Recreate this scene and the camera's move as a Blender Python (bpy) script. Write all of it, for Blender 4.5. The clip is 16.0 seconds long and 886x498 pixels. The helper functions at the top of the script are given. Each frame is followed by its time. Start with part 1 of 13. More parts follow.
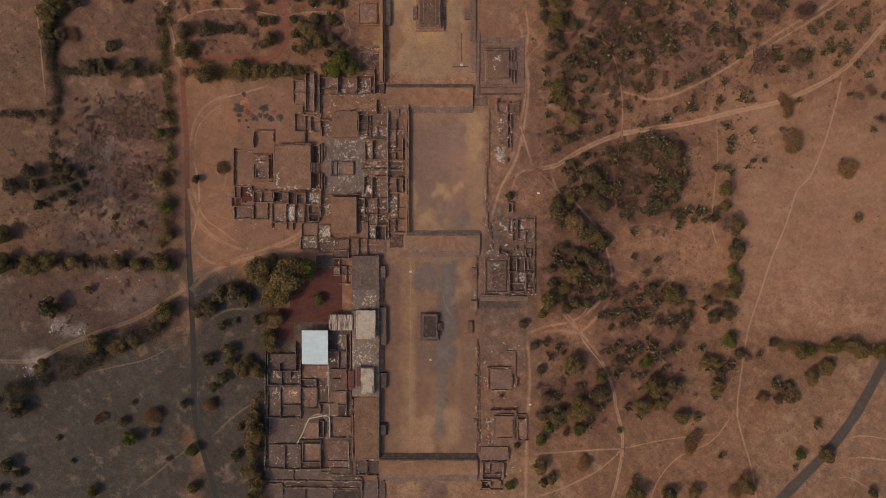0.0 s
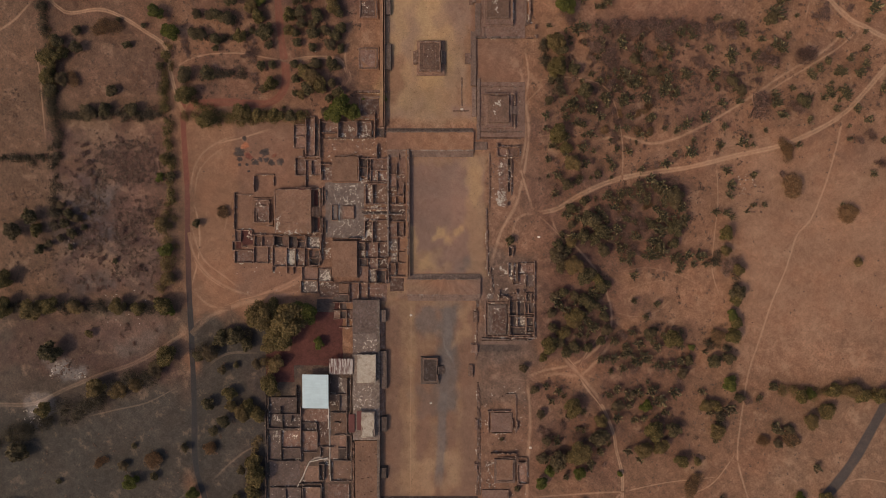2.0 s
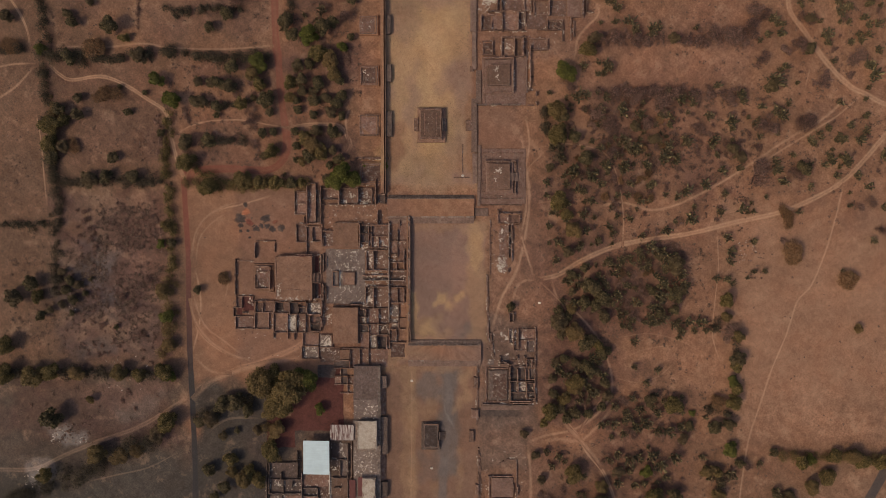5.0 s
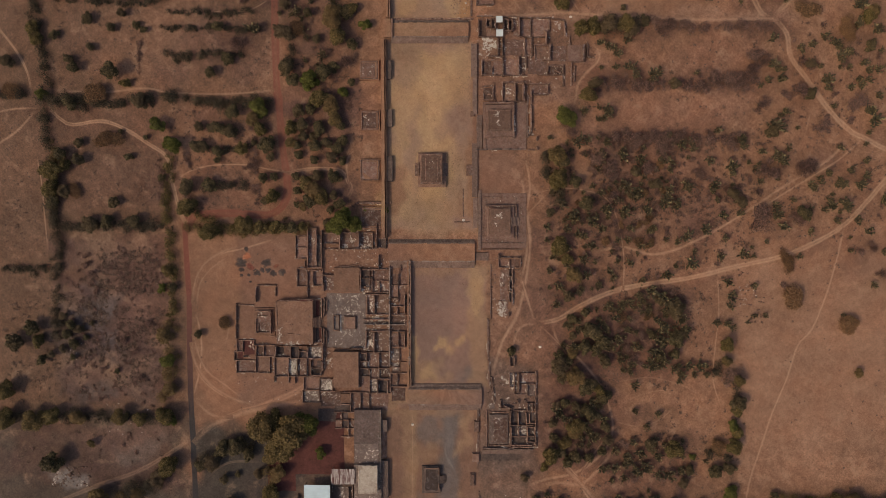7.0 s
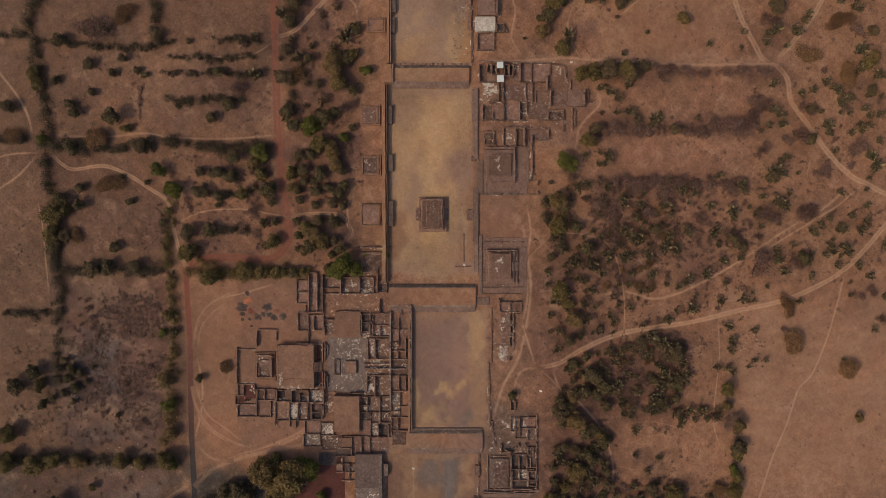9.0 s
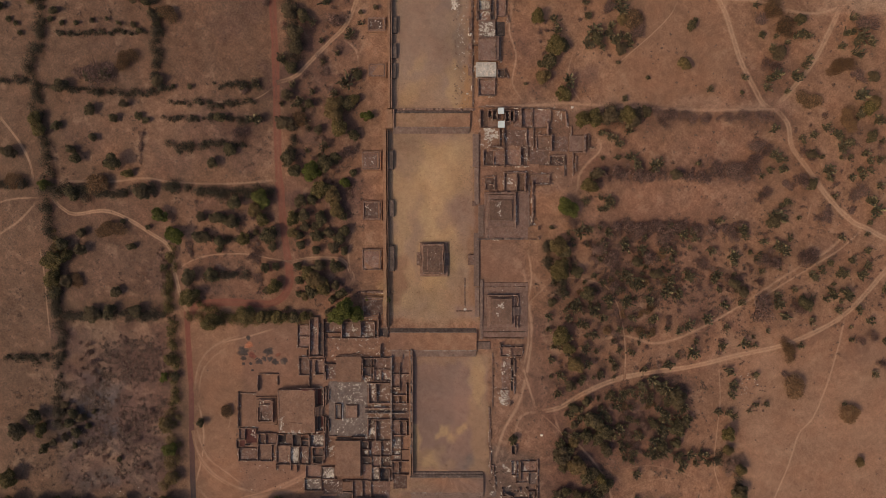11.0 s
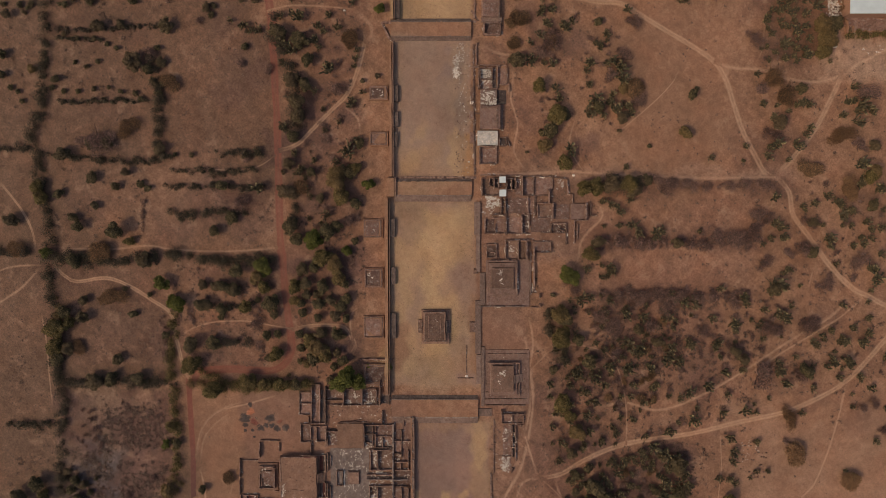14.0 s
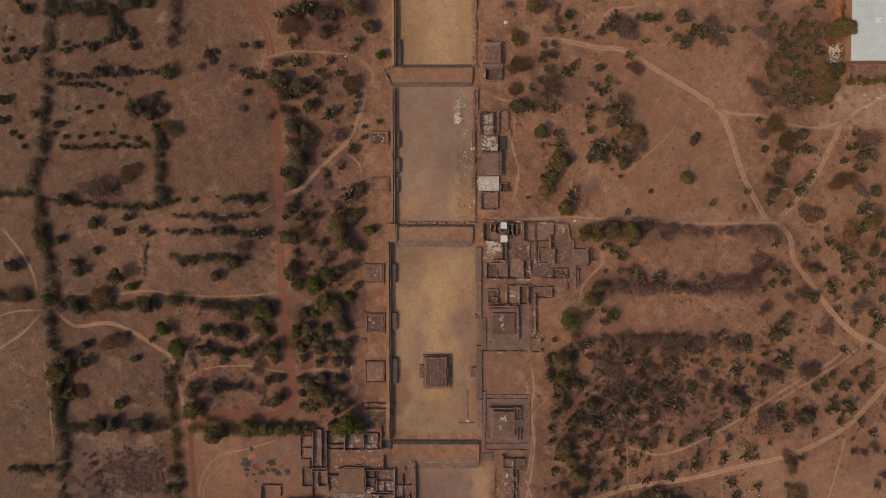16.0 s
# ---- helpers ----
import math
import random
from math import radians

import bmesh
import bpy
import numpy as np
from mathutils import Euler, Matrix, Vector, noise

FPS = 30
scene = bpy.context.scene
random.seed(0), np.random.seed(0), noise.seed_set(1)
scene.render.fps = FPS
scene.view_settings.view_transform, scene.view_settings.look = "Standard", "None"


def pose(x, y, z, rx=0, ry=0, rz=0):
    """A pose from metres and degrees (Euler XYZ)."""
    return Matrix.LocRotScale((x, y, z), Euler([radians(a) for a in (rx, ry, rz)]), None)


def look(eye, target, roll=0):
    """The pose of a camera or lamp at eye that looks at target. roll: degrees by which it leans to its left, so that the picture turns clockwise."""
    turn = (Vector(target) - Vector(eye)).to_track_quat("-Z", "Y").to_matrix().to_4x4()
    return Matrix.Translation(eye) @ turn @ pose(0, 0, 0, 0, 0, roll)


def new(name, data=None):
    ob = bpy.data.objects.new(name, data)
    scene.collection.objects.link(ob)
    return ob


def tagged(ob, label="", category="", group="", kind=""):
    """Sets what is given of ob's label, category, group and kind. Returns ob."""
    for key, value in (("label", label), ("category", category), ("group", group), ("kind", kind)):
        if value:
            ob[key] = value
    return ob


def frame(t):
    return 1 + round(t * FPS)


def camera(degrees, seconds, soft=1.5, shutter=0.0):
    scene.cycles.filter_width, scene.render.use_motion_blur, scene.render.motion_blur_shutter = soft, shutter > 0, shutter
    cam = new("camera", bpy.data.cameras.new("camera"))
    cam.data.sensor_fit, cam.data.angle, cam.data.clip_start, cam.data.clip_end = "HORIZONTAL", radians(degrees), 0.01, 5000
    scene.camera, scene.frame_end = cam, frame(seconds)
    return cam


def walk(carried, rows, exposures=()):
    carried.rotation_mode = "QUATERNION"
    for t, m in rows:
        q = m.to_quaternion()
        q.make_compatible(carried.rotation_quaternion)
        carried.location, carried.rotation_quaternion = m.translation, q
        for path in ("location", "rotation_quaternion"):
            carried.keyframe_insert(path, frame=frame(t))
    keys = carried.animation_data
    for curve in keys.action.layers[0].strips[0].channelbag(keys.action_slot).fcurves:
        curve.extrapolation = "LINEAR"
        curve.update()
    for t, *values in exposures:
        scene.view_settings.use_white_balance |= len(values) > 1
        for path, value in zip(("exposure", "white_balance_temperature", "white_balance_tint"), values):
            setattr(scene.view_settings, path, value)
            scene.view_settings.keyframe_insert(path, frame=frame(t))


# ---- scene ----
# Metres; x across the avenue, y along it, z up. Lens of a small survey drone looking almost straight down.
cam = camera(74.0, 16.0, soft=0.88)
PATH_END = (-1.234, -1.902, 173.077, 1.995, -4.371, 0.181, 291.313)
LEAN_X, LEAN_Y = -1.965, 0.156


def flight(t):
    s = t / 16.0
    x1, x2, y1, y2, z1, z2, z0 = PATH_END
    return pose(x1 * s + x2 * s * s, y1 * s + y2 * s * s, z0 + z1 * s + z2 * s * s, LEAN_X, LEAN_Y, 0)


walk(cam, [(t, flight(t)) for t in (0, 2, 4, 6, 8, 10, 12, 14, 16)])

# ---- light: hazy afternoon sun from the west-south-west, wide soft sky ----
SUN_AZ, SUN_EL = 207.0, 44.0      # degrees; azimuth of the sun, anticlockwise from +x
world = bpy.data.worlds.new("sky")
scene.world = world
world.use_nodes = True
wn = world.node_tree
for n in list(wn.nodes):
    wn.nodes.remove(n)
sky = wn.nodes.new("ShaderNodeTexSky")
sky.sky_type = "NISHITA"
sky.sun_disc = False
sky.sun_elevation = radians(SUN_EL)
sky.sun_rotation = radians(90 - SUN_AZ)
sky.dust_density = 4.0
sky.air_density = 1.0
sky_bg = wn.nodes.new("ShaderNodeBackground")
sky_bg.inputs["Strength"].default_value = 0.198
sky_out = wn.nodes.new("ShaderNodeOutputWorld")
wn.links.new(sky.outputs[0], sky_bg.inputs[0])
wn.links.new(sky_bg.outputs[0], sky_out.inputs[0])
sun_data = bpy.data.lights.new("sun", "SUN")
sun_data.energy, sun_data.angle, sun_data.color = 2.20, radians(3.0), (1.0, 0.82, 0.53)
sun = new("sun", sun_data)
ce = math.cos(radians(SUN_EL))
sun.matrix_world = look((ce * math.cos(radians(SUN_AZ)) * 500, ce * math.sin(radians(SUN_AZ)) * 500, math.sin(radians(SUN_EL)) * 500), (0, 0, 0))
scene.view_settings.exposure = -0.75


# ---- materials ----
class Nodes:
    """Short way to write a node material."""

    def __init__(self, name, rough=0.9):
        self.mat = bpy.data.materials.new(name)
        self.mat.use_nodes = True
        self.t = self.mat.node_tree
        self.bsdf = self.t.nodes["Principled BSDF"]
        self.bsdf.inputs["Roughness"].default_value = rough
        self.bsdf.inputs["Specular IOR Level"].default_value = 0.2

    def node(self, kind, **sets):
        n = self.t.nodes.new("ShaderNode" + kind)
        for k, v in sets.items():
            if k in n.inputs:
                n.inputs[k].default_value = v
        return n

    def link(self, a, b):
        self.t.links.new(a, b)

    def place(self):
        return self.node("NewGeometry").outputs["Position"]

    def noise(self, scale, detail=4.0, rough=0.6, stretch=None):
        n = self.node("TexNoise", Scale=scale, Detail=detail, Roughness=rough)
        src = self.place()
        m = self.node("Mapping")
        if stretch:
            m.inputs["Scale"].default_value = stretch
        else:
            m.inputs["Rotation"].default_value = (0.63, 0.41, 0.77)
        self.link(src, m.inputs["Vector"])
        src = m.outputs["Vector"]
        self.link(src, n.inputs["Vector"])
        return n.outputs["Fac"]

    def ramp(self, fac, stops):
        r = self.node("ValToRGB")
        e = r.color_ramp.elements
        while len(e) < len(stops):
            e.new(0.5)
        for el, (p, c) in zip(e, stops):
            el.position = p
            el.color = (*c, 1) if len(c) == 3 else c
        self.link(fac, r.inputs[0])
        return r.outputs["Color"]

    def grey(self, fac, lo, hi, a=0.3, b=0.7):
        return self.ramp(fac, [(a, (lo, lo, lo)), (b, (hi, hi, hi))])

    def mix(self, fac, a, b, how="MIX"):
        m = self.t.nodes.new("ShaderNodeMix")
        m.data_type, m.blend_type = "RGBA", how
        for sock, v in ((m.inputs[0], fac), (m.inputs[6], a), (m.inputs[7], b)):
            if isinstance(v, (int, float)):
                sock.default_value = v if sock.type == "VALUE" else (v, v, v, 1)
            elif isinstance(v, tuple):
                sock.default_value = (*v, 1)
            else:
                self.link(v, sock)
        return m.outputs[2]

    def chance(self):
        return self.node("ObjectInfo").outputs["Random"]

    def island(self):
        return self.node("NewGeometry").outputs["Random Per Island"]

    def bump(self, fac, dist=0.1, strength=0.6):
        b = self.node("Bump", Strength=strength, Distance=dist)
        self.link(fac, b.inputs["Height"])
        self.link(b.outputs["Normal"], self.bsdf.inputs["Normal"])

    def done(self, color):
        if isinstance(color, tuple):
            self.bsdf.inputs["Base Color"].default_value = (*color, 1)
        else:
            self.link(color, self.bsdf.inputs["Base Color"])
        return self.mat


def soil_material(name, spread=1.0):
    """Dry earth whose kind of soil and roughness (alpha: 1 stubbly, 0 swept) come from the mesh."""
    m = Nodes(name, 0.97)
    kind = m.node("Attribute")
    kind.attribute_name = "soil"
    c = kind.outputs["Color"]
    rough = m.node("Math")
    rough.operation = "MULTIPLY"
    rough.inputs[1].default_value = spread
    m.link(kind.outputs["Alpha"], rough.inputs[0])
    wild = rough.outputs[0]
    c = m.mix(0.65 * spread, c, m.grey(m.noise(0.028, 5, 0.6), 0.76, 1.22), "MULTIPLY")
    c = m.mix(wild, c, m.mix(0.85, c, m.grey(m.noise(0.22, 6, 0.65), 0.66, 1.28), "MULTIPLY"))
    c = m.mix(0.75, c, m.grey(m.noise(0.5, 5, 0.7), 0.84, 1.15), "MULTIPLY")
    c = m.mix(wild, c, m.mix(0.8, c, m.grey(m.noise(1.1, 5, 0.8), 0.56, 1.40), "MULTIPLY"))
    c = m.mix(0.9, c, m.grey(m.noise(2.4, 4, 0.85), 0.72, 1.28), "MULTIPLY")
    c = m.mix(m.grey(m.noise(0.06, 4, 0.6), 0.0, 0.30, 0.42, 0.66), c, m.mix(1.0, c, (1.16, 0.92, 0.80), "MULTIPLY"))
    # tufts of dead stubble
    tuft = m.grey(m.noise(0.75, 5, 0.8), 0.0, 1.0, 0.60, 0.68)
    where = m.grey(m.noise(0.05, 3, 0.5), 0.0, 0.6, 0.45, 0.60)
    f = m.mix(1.0, m.mix(1.0, tuft, where, "MULTIPLY"), wild, "MULTIPLY")
    c = m.mix(f, c, (0.105, 0.062, 0.040))
    # paler bare places
    pale = m.mix(1.0, m.grey(m.noise(0.11, 6, 0.7), 0.0, 0.42, 0.56, 0.72), wild, "MULTIPLY")
    c = m.mix(pale, c, (0.37, 0.228, 0.142))
    m.bump(m.noise(1.2, 5, 0.7), 0.25, 0.4)
    return m.done(c)


def stone_material(name, lo, hi, lime=0.0, vary=0.35):
    """Rough volcanic rubble masonry; lime: how much pale plaster clings to it."""
    m = Nodes(name, 0.95)
    c = m.ramp(m.noise(0.9, 6, 0.75), [(0.3, lo), (0.7, hi)])
    c = m.mix(0.7, c, m.grey(m.noise(3.2, 3, 0.7), 0.66, 1.32), "MULTIPLY")
    c = m.mix(0.8, c, m.grey(m.noise(0.17, 4, 0.7), 0.72, 1.25), "MULTIPLY")
    r = m.node("MapRange")
    r.inputs["To Min"].default_value = 1 - vary
    r.inputs["To Max"].default_value = 1 + vary
    m.link(m.chance(), r.inputs["Value"])
    c = m.mix(1.0, c, r.outputs[0], "MULTIPLY")
    if lime:
        c = m.mix(m.grey(m.noise(0.55, 6, 0.8), 0.0, lime, 0.52, 0.66), c, (0.46, 0.40, 0.35))
    m.bump(m.noise(2.6, 4, 0.7), 0.25, 0.8)
    return m.done(c)


def leaf_material(name, lo, hi, dry=(0.16, 0.10, 0.05), dryness=0.25, tips=None):
    m = Nodes(name, 0.75)
    c = m.ramp(m.island(), [(0.0, lo), (0.68 if tips else 0.75, hi), (1.0, tips or tuple(1.5 * v for v in hi))])
    c = m.mix(m.grey(m.chance(), 0.0, dryness * 2, 0.35, 1.0), c, dry)
    c = m.mix(0.7, c, m.grey(m.noise(0.5, 3, 0.6), 0.65, 1.35), "MULTIPLY")
    return m.done(c)


MAT_SOIL = soil_material("dry_earth")
MAT_TRACK = soil_material("trodden_earth", 0.55)
MAT_ROAD = soil_material("dusty_asphalt", 0.25)
MAT_STONE = stone_material("rubble_masonry", (0.098, 0.052, 0.037), (0.245, 0.140, 0.098), 0.30)
MAT_STONE_RED = stone_material("red_rubble_masonry", (0.13, 0.070, 0.048), (0.25, 0.142, 0.096), 0.12)
MAT_STONE_GREY = stone_material("grey_rubble_masonry", (0.125, 0.082, 0.064), (0.28, 0.20, 0.155), 0.35)
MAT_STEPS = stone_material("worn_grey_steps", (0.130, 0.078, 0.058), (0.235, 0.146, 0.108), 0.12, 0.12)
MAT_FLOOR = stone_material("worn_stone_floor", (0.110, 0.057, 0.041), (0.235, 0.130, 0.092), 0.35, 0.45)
MAT_PATIO = stone_material("grey_patio_paving", (0.13, 0.088, 0.070), (0.23, 0.160, 0.128), 0.25, 0.12)
# Dark floor; in narrow rooms and pits its colour stands in for wall shade.
MAT_FLOOR_DARK = stone_material("dark_shaded_floor", (0.060, 0.040, 0.033), (0.135, 0.088, 0.070), 0.16, 0.40)
# Dark rubble; its colour also carries the shade on north stairs and buttresses.
MAT_STONE_DARK = stone_material("dark_shaded_masonry", (0.070, 0.045, 0.036), (0.165, 0.110, 0.085), 0.14)
MAT_TERRACE = stone_material("earth_covered_terrace", (0.158, 0.080, 0.051), (0.252, 0.137, 0.086), 0.06, 0.10)
MAT_APRON = stone_material("worn_red_paving", (0.150, 0.080, 0.058), (0.252, 0.150, 0.110), 0.12, 0.10)
MAT_RED_PAVE = stone_material("red_gravel_court", (0.075, 0.026, 0.022), (0.13, 0.048, 0.036), 0.0, 0.1)
MAT_LIME = stone_material("crumbled_lime_plaster", (0.39, 0.305, 0.23), (0.74, 0.615, 0.50), 0.0, 0.2)
MAT_CONCRETE = stone_material("weathered_roof_plaster", (0.34, 0.285, 0.235), (0.54, 0.47, 0.40), 0.6, 0.06)


def roof_plaster():
    """Pale lime roof with brown earth washed into its hollows."""
    m = Nodes("stained_roof_plaster", 0.95)
    c = m.ramp(m.noise(0.8, 6, 0.75), [(0.3, (0.33, 0.255, 0.19)), (0.7, (0.51, 0.415, 0.325))])
    c = m.mix(m.grey(m.noise(0.28, 6, 0.75), 0.0, 0.75, 0.50, 0.66), c, (0.20, 0.125, 0.09))
    c = m.mix(0.7, c, m.grey(m.noise(3.0, 3, 0.7), 0.7, 1.25), "MULTIPLY")
    m.bump(m.noise(2.0, 4), 0.1, 0.6)
    return m.done(c)


MAT_ROOF_LIME = roof_plaster()
MAT_LEAF = leaf_material("tree_leaves", (0.034, 0.029, 0.008), (0.136, 0.091, 0.029), (0.17, 0.098, 0.042), 0.36, (0.225, 0.148, 0.056))
MAT_LEAF_DARK = leaf_material("dark_leaves", (0.026, 0.021, 0.010), (0.100, 0.072, 0.030), (0.115, 0.070, 0.038), 0.35, (0.17, 0.115, 0.055))
MAT_HEDGE = leaf_material("hedge_leaves", (0.023, 0.018, 0.011), (0.074, 0.053, 0.028), (0.07, 0.045, 0.03), 0.2)
MAT_LEAF_BRIGHT = leaf_material("fresh_leaves", (0.034, 0.036, 0.006), (0.108, 0.098, 0.018), (0.12, 0.10, 0.03), 0.2)
MAT_NOPAL = leaf_material("cactus_pads", (0.032, 0.028, 0.019), (0.100, 0.077, 0.038), (0.13, 0.088, 0.048), 0.25, (0.34, 0.240, 0.115))
MAT_TWIG = leaf_material("bare_twigs", (0.058, 0.033, 0.026), (0.185, 0.102, 0.074), (0.19, 0.104, 0.072), 0.25)
MAT_TWIG_DRY = leaf_material("dry_orange_twigs", (0.055, 0.032, 0.017), (0.185, 0.098, 0.046), (0.22, 0.11, 0.05), 0.3)
MAT_SHRUB = leaf_material("dry_shrub", (0.050, 0.030, 0.021), (0.125, 0.072, 0.048), tips=(0.175, 0.112, 0.080))
MAT_GRASS = leaf_material("dry_grass", (0.085, 0.050, 0.030), (0.19, 0.115, 0.066))
MAT_BARK = stone_material("bark", (0.06, 0.04, 0.03), (0.14, 0.10, 0.075))


def sheet_metal(name, base, dirt, streak=(0.15, 2.5, 1), rough=0.55, edge=(0.42, 0.75), most=0.55):
    m = Nodes(name, rough)
    c = m.mix(m.grey(m.noise(1.0, 5, 0.6, streak), 0.0, most, *edge), base, dirt)
    c = m.mix(0.5, c, m.grey(m.noise(0.25, 4, 0.6), 0.85, 1.12), "MULTIPLY")
    return m.done(c)


MAT_WHITE_SHEET = sheet_metal("white_roof_sheet", (0.50, 0.58, 0.59), (0.42, 0.48, 0.49))
MAT_BIG_SHEET = sheet_metal("large_white_roof", (0.545, 0.56, 0.525), (0.49, 0.495, 0.46), (0.05, 0.35, 1))
MAT_SHEET_MARK = sheet_metal("faint_rust_marks", (0.44, 0.41, 0.38), (0.36, 0.30, 0.28))
MAT_VENT = sheet_metal("white_vent", (0.78, 0.80, 0.80), (0.66, 0.68, 0.68))
MAT_RUST = sheet_metal("rusted_roof_sheet", (0.13, 0.045, 0.038), (0.07, 0.03, 0.028), (3, 0.3, 1), 0.8)
MAT_RUST_PALE = sheet_metal("bleached_roof_sheet", (0.42, 0.35, 0.30), (0.10, 0.035, 0.03), (3.2, 0.22, 1), 0.8, (0.44, 0.56), 0.95)
MAT_WALL_PAINT = sheet_metal("ochre_wall_paint", (0.30, 0.15, 0.09), (0.20, 0.10, 0.07), (1, 1, 1), 0.9)


# ---- building blocks ----
def mesh_of(name, verts, faces, material):
    me = bpy.data.meshes.new(name)
    me.from_pydata([tuple(v) for v in verts], [], [tuple(f) for f in faces])
    me.materials.append(material)
    me.update()
    return me


def part(name, me, parent, label=""):
    ob = new(name, me)
    ob.parent = parent
    if label:
        ob["label"] = label
    return ob


def thing(name, x, y, label, category, group="", kind=""):
    ob = new(name)
    ob.location = (x, y, 0)
    return tagged(ob, label, category, group, kind)


def box_into(verts, faces, x0, y0, x1, y1, z0, z1, inset=0.0):
    b = len(verts)
    for z, i in ((z0, 0.0), (z1, inset)):
        verts += [(x0 + i, y0 + i, z), (x1 - i, y0 + i, z), (x1 - i, y1 - i, z), (x0 + i, y1 - i, z)]
    faces += [(b + 3, b + 2, b + 1, b), (b + 4, b + 5, b + 6, b + 7)]
    faces += [(b + k, b + (k + 1) % 4, b + 4 + (k + 1) % 4, b + 4 + k) for k in range(4)]


dice = random.Random(7)

# ---- the soils: soft-edged fields of different earth ----
EARTH = (0.258, 0.132, 0.077)
FIELDS = []


def field(x0, y0, x1, y1, colour, soft=6.0, strength=1.0, ragged=1.0):
    """A piece of land with an earth of its own, fading into its neighbours over soft metres."""
    FIELDS.append((min(x0, x1), min(y0, y1), max(x0, x1), max(y0, y1), colour, soft, strength, ragged))


def litter(x0, y0, x1, y1, n, r0, r1, colour, strength=0.6):
    """Patches of leaf litter and dead stalks strewn over a field."""
    for _ in range(n):
        x, y, r = dice.uniform(x0, x1), dice.uniform(y0, y1), dice.uniform(r0, r1)
        e = dice.uniform(0.5, 1.0)
        field(x - r, y - r * e, x + r, y + r * e, colour, r * 0.9, strength * dice.uniform(0.5, 1.0), 1.6)


def waver(x, y, wave, seed):
    return (np.sin(x / wave + seed) + np.sin(y / wave * 1.13 + 1.7 * seed) + np.sin((x + y) / wave * 0.71 + 2.3 * seed)
            + 0.7 * np.sin((x - 1.3 * y) / wave * 2.3 + seed) + 0.6 * np.sin((1.7 * x + y) / wave * 3.1 - seed)) / 3.5


CALM = []      # swept ground: rectangle, softness, how much of the stubble is gone


def soil_at(x, y):
    c = np.empty((len(x), 3))
    c[:] = EARTH
    for i, (x0, y0, x1, y1, colour, soft, strength, ragged) in enumerate(FIELDS):
        reach = soft * (0.6 + 1.3 * ragged)
        on = np.nonzero((x > x0 - reach) & (x < x1 + reach) & (y > y0 - reach) & (y < y1 + reach))[0]
        if not len(on):
            continue
        u, v = x[on], y[on]
        d = np.minimum(np.minimum(u - x0, x1 - u), np.minimum(v - y0, y1 - v))
        d = d + ragged * soft * 0.9 * waver(u, v, 2.2 + soft * 0.9, i + 1.0)
        w = np.clip(d / soft + 0.5, 0, 1)
        w = (w * w * (3 - 2 * w) * strength)[:, None]
        c[on] = c[on] * (1 - w) + np.array(colour) * w
    return c


def wild_at(x, y):
    a = np.ones(len(x))
    for x0, y0, x1, y1, soft, amount in CALM:
        d = np.minimum(np.minimum(x - x0, x1 - x), np.minimum(y - y0, y1 - y))
        a *= 1 - amount * np.clip(d / soft + 0.5, 0, 1)
    return a


def paint_soil(me, colours, wild=None):
    a = me.color_attributes.new("soil", "FLOAT_COLOR", "POINT")
    flat = np.ones((len(colours), 4), dtype=np.float32)
    flat[:, :3] = colours
    if wild is not None:
        flat[:, 3] = wild
    a.data.foreach_set("color", flat.ravel())


TRACK_LEVEL = [0.008]
TRODDEN = []      # (x, y, half width) along every path, kept free of scrub


